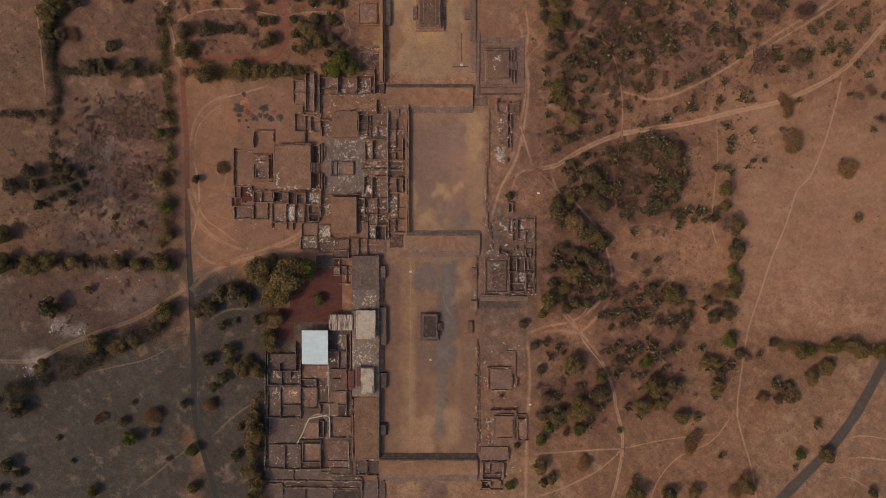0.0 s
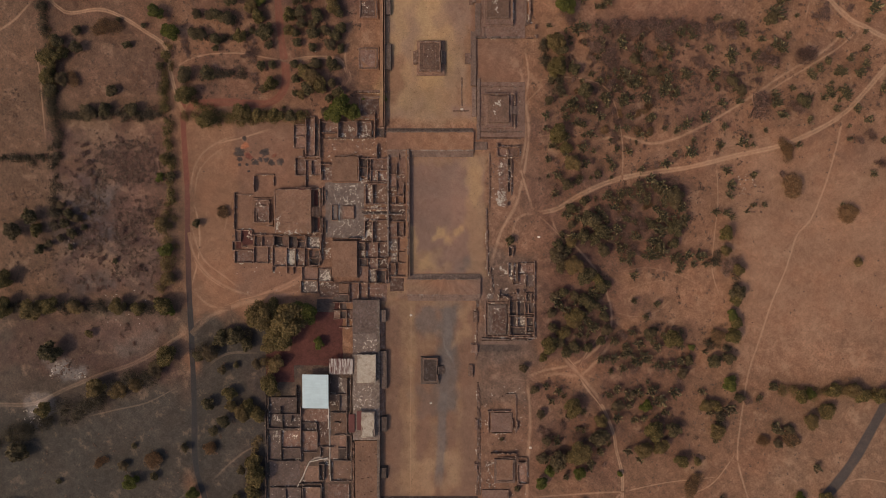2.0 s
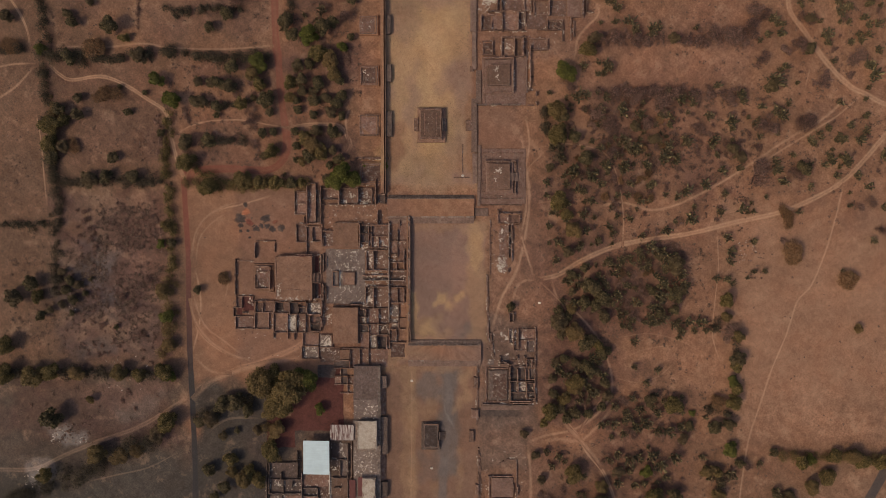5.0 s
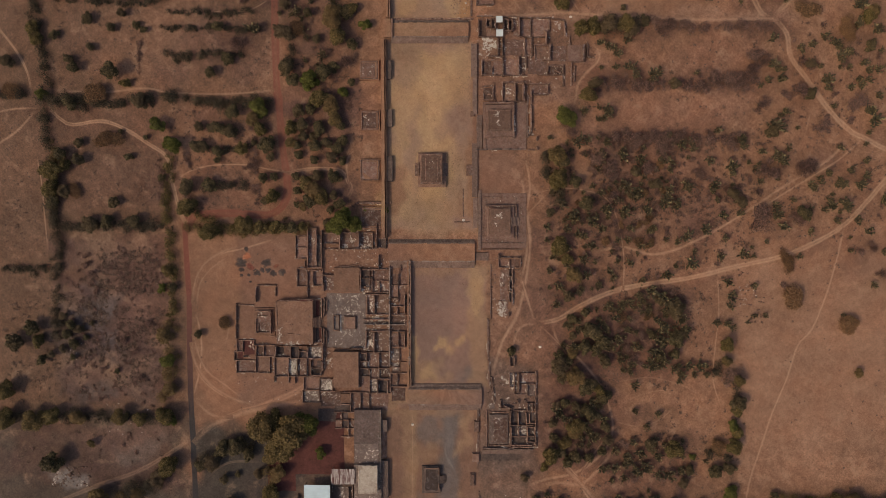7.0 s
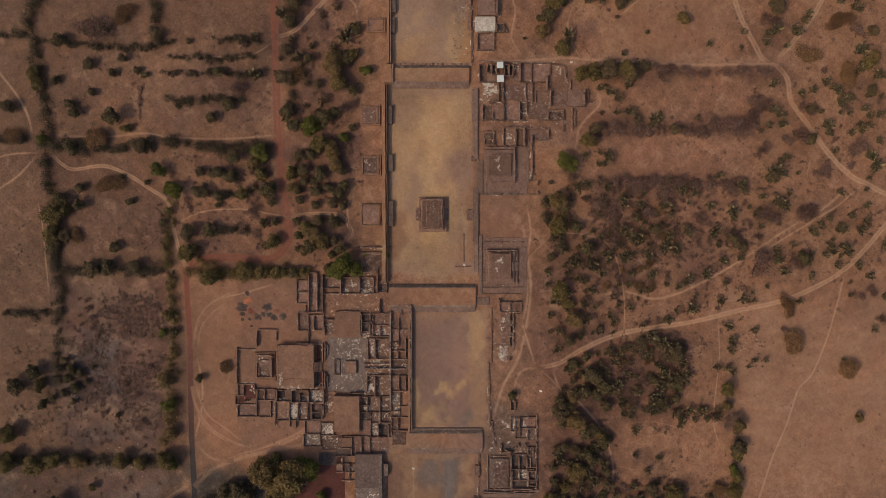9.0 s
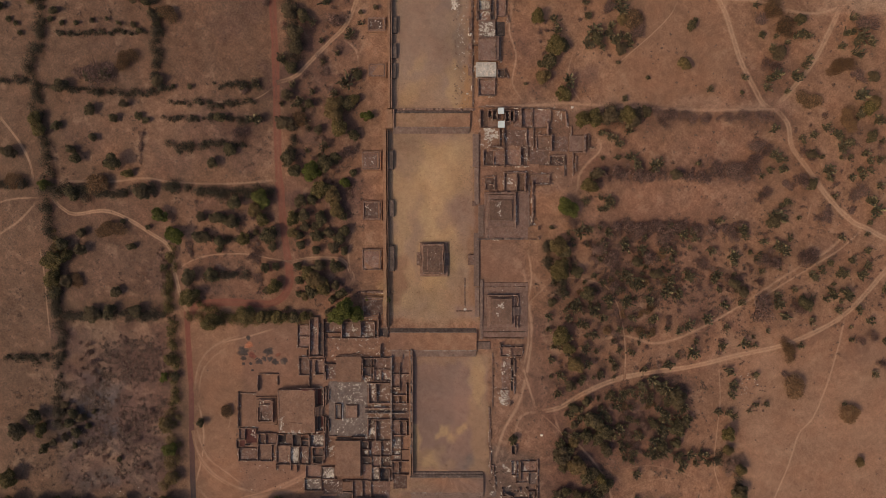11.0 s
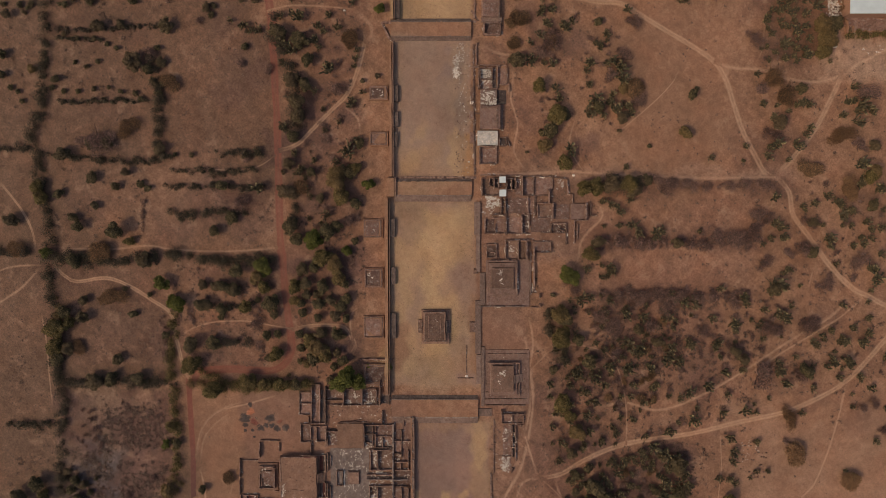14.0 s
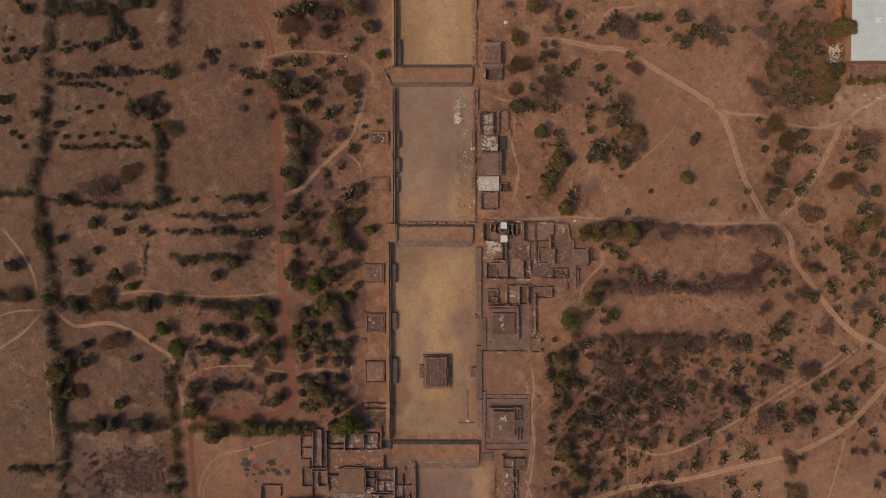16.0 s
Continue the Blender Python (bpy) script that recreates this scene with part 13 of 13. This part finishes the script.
nopal_fill(65.1, 31.0, 1.9)
nopal_fill(101.6, 22.8, 2.2)
nopal_fill(106.2, 39.2, 1.7)
nopal_fill(106.3, 21.1, 2.2)
nopal_fill(106.5, 14.3, 2.1)
nopal_fill(107.2, 29.1, 2.0)
nopal_fill(112.3, 27.4, 2.2)
nopal_fill(107.7, 33.5, 2.0)
nopal_fill(112.0, 39.4, 1.9)
nopal_fill(107.4, 11.6, 2.3)
nopal_fill(106.4, 11.0, 2.2)
nopal_fill(104.1, 25.9, 1.7)
nopal_fill(114.5, 19.1, 2.3)
nopal_fill(114.1, 18.9, 2.2)
nopal_fill(109.6, 38.4, 2.1)
nopal_fill(99.2, 37.0, 2.2)
nopal_fill(99.9, 38.7, 1.7)
nopal_fill(115.5, 35.7, 1.6)
nopal_fill(114.7, 37.7, 2.3)
nopal_fill(112.0, 13.1, 2.4)
nopal_fill(110.2, 14.4, 1.6)
nopal_fill(113.5, 24.3, 2.2)
nopal_fill(101.4, 16.1, 2.3)
nopal_fill(80.0, 39.2, 2.1)
nopal_fill(97.1, 40.1, 1.7)
nopal_fill(84.3, 36.0, 2.2)
nopal_fill(87.5, 38.7, 1.9)
nopal_fill(86.5, 38.2, 1.7)
nopal_fill(89.9, 32.0, 1.9)
nopal_fill(95.3, 41.0, 2.2)
nopal_fill(95.6, 35.3, 2.0)
nopal_fill(122.4, 4.5, 2.3)
nopal_fill(114.3, 8.6, 2.2)
nopal_fill(132.9, 5.4, 2.0)
nopal_fill(128.1, 7.9, 1.8)
nopal_fill(115.5, 4.9, 1.9)
nopal_fill(116.3, 4.1, 2.4)
nopal_fill(86.9, 7.0, 1.9)
nopal_fill(98.3, 8.3, 1.8)
nopal_fill(85.2, 14.6, 2.0)
nopal_fill(88.6, 13.0, 1.9)
nopal_fill(87.5, 6.2, 1.7)
nopal_fill(101.1, 9.5, 2.1)
nopal_fill(90.5, 5.5, 2.3)
nopal_fill(92.2, 9.5, 2.2)
tree("dark_tree", 62.0, 31.7, 3)
tree("dark_tree", 67.6, 35.4, 3)
tree("dark_tree", 104.7, 41.0, 3)
tree("dark_tree", 113.1, 33.5, 3.2)
tree("dark_tree", 115.1, 24.2, 3.2)
tree("dark_tree", 112.4, 14.9, 3)
tree("dark_tree", 105.0, 12.1, 3)
tree("dark_tree", 101.1, 24.2, 2.6)
tree("dark_tree", 62.1, 23.3, 2.8)
tree("tree", 143.0, -12.3, 4.4)
tree("tree", 143.5, 1.8, 4.2)
tree("tree", 142.8, -24.1, 3.8)
tree("dark_tree", 166.3, -78.7, 3.0)
tree("dark_tree", 171.0, -77.8, 3.0)
tree("dark_tree", 172.1, -83.9, 3.0)
tree("dark_tree", 165.5, -85.0, 3.0)

thorn_fill(-162.0, 66.8, 1.1)
thorn_fill(-162.7, 64.1, 1.1)
thorn_fill(-162.8, 61.3, 1.0)
thorn_fill(-162.3, 59.2, 0.8)
thorn_fill(-162.4, 55.6, 1.2)
thorn_fill(-162.8, 46.1, 1.3)
thorn_fill(-159.6, 66.7, 1.2)
thorn_fill(-159.2, 64.1, 1.4)
thorn_fill(-159.8, 61.0, 0.9)
thorn_fill(-159.5, 55.9, 1.0)
thorn_fill(-160.2, 53.0, 0.9)
thorn_fill(-159.5, 50.4, 1.0)
thorn_fill(-159.7, 48.7, 1.0)
thorn_fill(-159.6, 46.0, 1.3)
thorn_fill(-157.2, 58.7, 1.2)
thorn_fill(-157.3, 56.6, 1.1)
thorn_fill(-156.6, 53.8, 1.3)
thorn_fill(-157.3, 51.1, 1.0)
thorn_fill(-157.5, 47.8, 1.4)
thorn_fill(-156.9, 45.9, 1.0)
thorn_fill(-154.2, 64.5, 1.2)
thorn_fill(-153.7, 61.6, 1.1)
thorn_fill(-154.4, 58.7, 0.9)
thorn_fill(-154.4, 55.7, 0.9)
thorn_fill(-154.5, 53.2, 1.4)
thorn_fill(-154.3, 50.4, 0.9)
thorn_fill(-154.5, 48.7, 1.2)
thorn_fill(-154.3, 45.8, 1.0)
thorn_fill(-151.5, 67.1, 0.9)
thorn_fill(-151.1, 64.0, 1.0)
thorn_fill(-151.4, 59.3, 0.8)
thorn_fill(-151.3, 56.5, 0.9)
thorn_fill(-151.0, 53.7, 1.2)
thorn_fill(-151.8, 50.6, 0.8)
thorn_fill(-151.3, 48.8, 1.4)
thorn_fill(-151.6, 46.1, 1.2)
thorn_fill(-148.8, 66.9, 1.1)
thorn_fill(-148.3, 63.8, 1.2)
thorn_fill(-148.6, 61.1, 1.2)
thorn_fill(-148.6, 58.3, 1.3)
thorn_fill(-148.5, 55.7, 1.0)
thorn_fill(-149.0, 53.4, 1.2)
thorn_fill(-148.5, 50.3, 1.0)
thorn_fill(-148.8, 48.0, 1.3)
thorn_fill(-149.2, 46.0, 1.2)
thorn_fill(-145.6, 63.8, 1.4)
thorn_fill(-146.0, 59.0, 0.9)
thorn_fill(-145.9, 55.7, 1.3)
thorn_fill(-146.1, 53.7, 1.1)
thorn_fill(-145.6, 50.5, 1.0)
thorn_fill(-146.2, 48.1, 1.1)
thorn_fill(-145.8, 45.2, 1.4)
thorn_fill(-143.1, 64.1, 1.0)
thorn_fill(-143.1, 61.3, 1.3)
thorn_fill(-143.3, 58.2, 0.8)
thorn_fill(-143.2, 53.3, 1.3)
thorn_fill(-181.6, 63.5, 1.7)
thorn_fill(-167.7, 16.3, 1.8)
thorn_fill(-150.7, -10.5, 1.8)
thorn_fill(-179.5, 28.9, 1.1)
thorn_fill(-188.6, 29.1, 1.8)
thorn_fill(-180.1, 45.3, 1.3)
thorn_fill(-155.4, 25.2, 1.7)
thorn_fill(-152.4, 35.5, 1.9)
thorn_fill(-144.7, 60.2, 2.1)
thorn_fill(-153.6, 56.8, 1.5)
thorn_fill(-159.5, -6.5, 1.4)
thorn_fill(-162.2, -4.0, 1.9)
thorn_fill(-143.4, 29.8, 1.7)
thorn_fill(-179.6, 8.8, 2.0)
thorn_fill(-158.4, 9.2, 1.2)
thorn_fill(-146.2, -12.3, 2.2)
thorn_fill(-163.6, 3.2, 1.3)
thorn_fill(-145.6, -2.1, 1.4)
thorn_fill(-185.0, 31.7, 1.6)
thorn_fill(-151.9, 27.9, 0.9)
thorn_fill(-149.3, 62.1, 1.9)
thorn_fill(-180.5, 40.2, 1.9)
thorn_fill(-181.7, 55.3, 1.6)
thorn_fill(-154.6, -0.8, 1.8)
thorn_fill(-143.3, 27.5, 2.1)
thorn_fill(-184.5, 49.4, 1.6)
thorn_fill(-175.5, 8.2, 1.7)
thorn_fill(-164.4, -1.1, 1.6)
thorn_fill(-173.9, 36.5, 2.0)
thorn_fill(-145.1, 50.5, 2.0)
thorn_fill(-142.3, 24.9, 1.6)
thorn_fill(-179.5, 23.9, 1.6)
thorn_fill(-159.1, 65.0, 2.2)
thorn_fill(-164.0, 34.9, 1.9)
thorn_fill(-161.9, 27.6, 1.8)
thorn_fill(-186.0, 23.7, 1.4)
thorn_fill(-143.4, -7.6, 1.2)
thorn_fill(-165.6, 57.0, 1.5)
thorn_fill(-150.2, -5.8, 1.5)
thorn_fill(-173.3, 51.8, 1.7)
thorn_fill(-143.8, 56.8, 1.9)
thorn_fill(-187.5, 51.6, 1.2)
thorn_fill(-155.6, 41.3, 1.4)
thorn_fill(-158.5, 58.8, 1.9)
thorn_fill(-183.2, 26.0, 1.2)
thorn_fill(-179.6, 24.4, 1.5)
thorn_fill(-170.8, 33.9, 1.6)
thorn_fill(-180.9, 50.8, 1.7)
thorn_fill(-158.3, 24.5, 2.0)
thorn_fill(-160.1, -2.2, 1.2)
thorn_fill(-153.7, 1.6, 2.1)
thorn_fill(-173.5, 41.9, 2.1)
thorn_fill(-179.4, -13.8, 2.1)
thorn_fill(-182.2, 48.0, 1.8)
thorn_fill(-175.9, 59.4, 2.0)
thorn_fill(-169.2, 3.3, 1.1)
thorn_fill(-169.9, 11.8, 0.9)
thorn_fill(-179.7, 12.0, 2.1)
thorn_fill(-141.7, 58.0, 1.6)
thorn_fill(-152.4, 26.6, 1.8)

# ---- loose scrub between the named plants ----
sow(-188.15, -9.71, -139.37, 70.95, 312, 0.3, 1.1, tuft)
sow(-171.56, 43.28, -138.5, 65.42, 220, 0.5, 1.4, tuft)
sow(-163.73, -4.11, -139.28, 37.74, 240, 0.5, 1.4, tuft)
sow(-188.77, 9.89, -167.08, 43.31, 160, 0.6, 1.6, tuft)
sow(-217.93, 57.15, -194.04, 103.91, 66, 0.3, 0.8, tuft)
sow(-219.18, 29.42, -194.67, 55.79, 36, 0.4, 1.1, tuft)
sow(-219.87, -9.71, -189.95, 29.43, 120, 0.4, 1.4, tuft)
sow(-221.11, -54.86, -137.29, -18.15, 102, 0.4, 1.1, tuft)
sow(-222.65, -135.59, -127.18, -77.67, 90, 0.3, 0.9, tuft)
sow(-123.01, -135.55, -91.57, -43.52, 36, 0.4, 1, tuft)
sow(-124.14, -12.52, -74.83, 70.9, 24, 0.3, 0.7, tuft)
sow(45.1, 45.9, 150.96, 100.9, 420, 0.4, 1.4, tuft)
sow(48.18, -4.12, 132.31, 45.95, 320, 0.4, 1.3, tuft)
sow(48.48, -100.25, 145.1, -6.91, 460, 0.4, 1.3, tuft)
sow(43.35, -137.51, 202.42, -100.33, 90, 0.3, 0.9, tuft)
sow(142.45, -54.7, 234.14, 56.94, 78, 0.25, 0.7, tuft)
sow(147.34, -105.9, 220.87, -66.07, 42, 0.3, 0.9, tuft)
sow(141.52, 56.89, 231.08, 111.7, 120, 0.35, 1.2, tuft)
sow(20.33, 12.64, 48.37, 59.78, 36, 0.3, 0.8, tuft)
sow(-187.23, 81.91, -137.87, 112.07, 36, 0.3, 0.8, tuft)
tree("dark_tree", 55.34, 13.75, 3.35)
tree("dark_tree", 59.54, 10.97, 3.68)
tree("tree", 61.75, 14.87, 3.35)
tree("dark_tree", 72.2, -0.2, 3.35)
tree("tree", 75.02, -3, 3.68)
tree("dark_tree", 79.52, -5.8, 3.01)
tree("dark_tree", 56.81, 2.59, 3.35)
tree("dark_tree", 54.1, -11.4, 3.35)
tree("dark_tree", 58.57, -9.72, 3.35)
tree("dark_tree", 63.9, -11.4, 3.01)
tree("dark_tree", 68.66, -12.52, 3.35)
tree("dark_tree", 74.29, -15.88, 3.35)
tree("dark_tree", 78.82, -21.5, 3.35)
tree("dark_tree", 80.28, -27.96, 3.01)
tree("dark_tree", 76.69, -33.87, 3.35)
tree("dark_tree", 71.11, -36.69, 3.35)
tree("dark_tree", 64.09, -36.69, 3.35)
tree("dark_tree", 57.05, -34.44, 3.35)
tree("dark_tree", 53.36, -27.12, 3.01)
tree("dark_tree", 52.47, -19.81, 3.01)
tree("dark_tree", 59.82, -27.96, 2.68)
tree("tree", 63.15, -23.75, 4.35)
nopal(68.17, -20.94, 2.93)
nopal(72.42, -26.56, 2.93)
nopal_fill(66.01, -30.78, 2.63)
nopal_fill(75.09, -11.12, 2.63)
nopal(56.94, -16.73, 2.93)
thorn(69.54, -16.72, 3.86)
thorn(59.85, -32.19, 3.86)
thorn(-109.37, 30.22, 4.6, True)
tree("dark_tree", -188.42, 33.59, 2.68)
tree("dark_tree", -184.88, 29.42, 3.01)
tree("dark_tree", -186.95, 24.41, 3.35)
tree("dark_tree", -180.74, 26.63, 2.68)
tree("dark_tree", -178.03, 22.45, 2.05)
tree("dark_tree", -183.69, 19.67, 3.01)
tree("dark_tree", -175.09, 29.41, 1.76)
tree("dark_tree", -188.8, 16.88, 2.68)
tree("dark_tree", -184.4, 12.69, 2.05)
thorn(-177.27, 58.52, 3.01)
thorn(-174.57, 54.38, 3.43)
thorn(-175.23, 49.39, 3.01)
thorn(-172.51, 46.07, 3.01)
thorn(-177.18, 62.67, 2.58)
thorn(-159.86, 21.05, 3.43)
thorn(-154.36, 15.47, 3.01)
thorn(-146.56, 29.4, 3.01)
thorn(-150.41, 1.5, 3.43)
tree("dark_tree", -162.95, 5.7, 1.76)
thorn(-169.94, 7.1, 3.01)
nopal_fill(50.34, 55.62, 2.63)
nopal_fill(59.21, 58.37, 2.63)
nopal_fill(55.11, 48.16, 2.63)
nopal_fill(64.87, 44.56, 2.63)
nopal_fill(74.57, 48.15, 2.63)
nopal(71.62, 68, 2.93)
nopal_fill(59.15, 66.63, 2.63)
nopal_fill(49.42, 70.77, 2.34)
nopal_fill(64.65, 73.5, 2.63)
tree("tree", 58.64, 61.13, 3.68)
nopal_fill(75.7, 76.24, 2.63)
nopal_fill(84.06, 70.74, 2.34)
nopal_fill(89.72, 59.73, 2.63)
nopal_fill(95.18, 67.98, 2.63)
sow(47.86, 45.9, 150.96, 100.9, 60, 1.5, 2.4, nopal_fill)
sow(48.0, 70.0, 112.0, 124.0, 46, 1.5, 2.4, nopal_fill)
sow(73.21, 7.05, 118.19, 44.56, 26, 1.6, 2.8, nopal_fill)
sow(48.49, -37.82, 82.34, -9.72, 12, 1.6, 2.6, nopal_fill)
sow(76.63, -83.14, 119.45, -26.56, 26, 1.6, 2.8, nopal_fill)
sow(45.97, -100.3, 82.95, -60.45, 14, 1.6, 2.6, nopal_fill)
sow(147.03, 62.39, 225.4, 111.69, 16, 1.5, 2.6, nopal_fill)
sow(47.86, 45.9, 150.96, 100.9, 90, 1.2, 2.8, thorn_fill)
sow(73.21, 7.05, 118.19, 44.56, 40, 2, 4.2, thorn_fill)
sow(48.49, -37.82, 82.34, -9.72, 26, 2, 4.2, thorn_fill)
sow(76.63, -83.14, 119.45, -26.56, 44, 2, 4.2, thorn_fill)
sow(45.97, -100.3, 82.95, -60.45, 24, 2, 4, thorn_fill)
sow(-221.18, -49.19, -134.37, -20.97, 12, 1.2, 2.2, thorn_fill)
sow(-172.89, 41.89, -138.52, 68.18, 50, 0.8, 1.7, thorn_fill)
sow(-189.64, -9.71, -164.65, 29.42, 45, 0.8, 1.8, thorn_fill)
sow(-165.1, -6.91, -139.32, 39.13, 60, 0.8, 1.8, thorn_fill)
sow(-27.15, -111.85, -11.86, -13.92, 484, 0.1, 0.28, tuft)
sow(-14.53, -111.83, 15.07, -13.92, 352, 0.1, 0.25, tuft)
sow(-15.8, 0.08, 20.47, 58.42, 264, 0.1, 0.22, tuft)
sow(69.86, 81.88, 123.1, 122.48, 80, 1.3, 3.0, thorn_fill)
sow(122.51, 81.91, 150.91, 121.11, 26, 1.6, 3.2, thorn_fill)
sow(74, 116.94, 147.5, 123.88, 50, 2, 3.6, thorn_fill)
sow(-81.26, 132.2, -43.86, 285.41, 70, 2, 4.2, thorn_fill)
sow(-135.4, 87.35, -88.72, 137.74, 40, 1.6, 3.6, thorn_fill)
sow(151.94, 81.96, 223.16, 176.52, 50, 1.6, 3.8, thorn_fill)
sow(72.37, 143.37, 149.79, 151.12, 40, 1.8, 3.6, thorn_fill)
sow(43.98, 203.96, 88.36, 285.27, 40, 1.6, 3.6, thorn_fill)
sow(150.02, 232.52, 186.39, 279.78, 24, 1.6, 3.2, thorn_fill)
sow(-81.26, 132.2, -46.63, 285.41, 22, 1.6, 2.8, nopal_fill)
sow(69.87, 81.88, 123.1, 121.09, 12, 1.4, 2.2, nopal_fill)
sow(150.02, 232.52, 186.39, 279.78, 14, 1.6, 2.6, nopal_fill)
sow(151.94, 81.96, 223.16, 176.52, 16, 1.6, 2.6, nopal_fill)
sow(-26.56, 73.34, 13.38, 165.5, 132, 0.1, 0.2, tuft)
sow(4.66, 130.82, 12.99, 150.27, 132, 0.1, 0.3, tuft)
sow(-25.74, 132.21, -7.8, 164.11, 110, 0.1, 0.25, tuft)
sow(-18.96, 76.14, -10.62, 95.84, 44, 0.1, 0.3, tuft)
sow(0.52, 95.86, 12.22, 118.27, 110, 0.1, 0.25, tuft)
sow(-25.86, 76.13, -16.21, 121.05, 88, 0.1, 0.22, tuft)
sow(-25.25, 178.74, 10.97, 243.52, 99, 0.1, 0.2, tuft)
sow(-25.11, 254.32, 10.84, 296.07, 352, 0.1, 0.28, tuft)
sow(-190.77, 217.73, -139.64, 269.37, 156, 0.35, 1.2, tuft)
sow(-217.73, 195.83, -197.96, 285.56, 78, 0.35, 1.2, tuft)
sow(-192.07, 190.32, -142.85, 212.29, 24, 0.3, 0.8, tuft)
sow(-133.08, 182.05, -90.52, 285.47, 78, 0.3, 0.9, tuft)
sow(-192.75, 143.31, -149.19, 182.07, 72, 0.4, 1.2, tuft)
sow(-134.7, 143.32, -85.38, 182.06, 84, 0.4, 1.2, tuft)
sow(-191.16, 81.68, -139.08, 129.36, 90, 0.3, 1, tuft)
sow(-138.18, 85.1, -85.95, 137.74, 220, 0.4, 1.3, tuft)
sow(-75.81, 78.93, -41.32, 285.4, 420, 0.4, 1.3, tuft)
sow(-221.71, 81.63, -197.83, 132.14, 36, 0.3, 0.8, tuft)
sow(24.94, 182.03, 66.59, 285.29, 108, 0.4, 1.2, tuft)
sow(65.73, 179.27, 154.63, 285.24, 156, 0.3, 1, tuft)
sow(152.64, 179.26, 226.05, 285.14, 156, 0.4, 1.2, tuft)
sow(69.43, 121.12, 152.96, 171.01, 120, 0.35, 1.1, tuft)
sow(69.87, 81.91, 153.69, 121.09, 320, 0.4, 1.5, tuft)
sow(149.19, 81.97, 228.71, 176.52, 340, 0.4, 1.3, tuft)
sow(39.28, 81.84, 70.21, 137.79, 72, 0.4, 1.2, tuft)
tagged(new("dry_grass", mesh_of("dry_grass", GRASS["verts"], GRASS["faces"], MAT_GRASS)), "small brown tufts of dry grass on swept sand", "grass", kind="stuff")
tagged(new("dry_scrub", mesh_of("dry_scrub", SHRUBS["verts"], SHRUBS["faces"], MAT_SHRUB)), "knee-high dead brown shrubs strewn over dry earth", "shrubs", kind="stuff")
for name, words in (("prickly_pear", "low olive prickly pear undergrowth in the scrub"), ("thorn_bush", "low leafless brown thorn undergrowth")):
    verts, faces, sizes = FILL[name]
    under = mesh_of(name, np.concatenate(verts).tolist(), faces, MAT_NOPAL if name == "prickly_pear" else MAT_TWIG)
    tagged(new("scrub_undergrowth", under), words, "scrub", kind="stuff")

# bare brush grown through the eastern scrub
brush = random.Random(41)
for x0, y0, x1, y1, count in ((57, 84, 92, 116, 26), (92, 74, 112, 114, 12), (62, 62, 104, 84, 20), (80, 26, 104, 35, 7), (78, 10, 100, 24, 9)):
    for _ in range(count):
        thorn(brush.uniform(x0, x1), brush.uniform(y0, y1), brush.uniform(2.0, 3.6), brush.random() < 0.3)
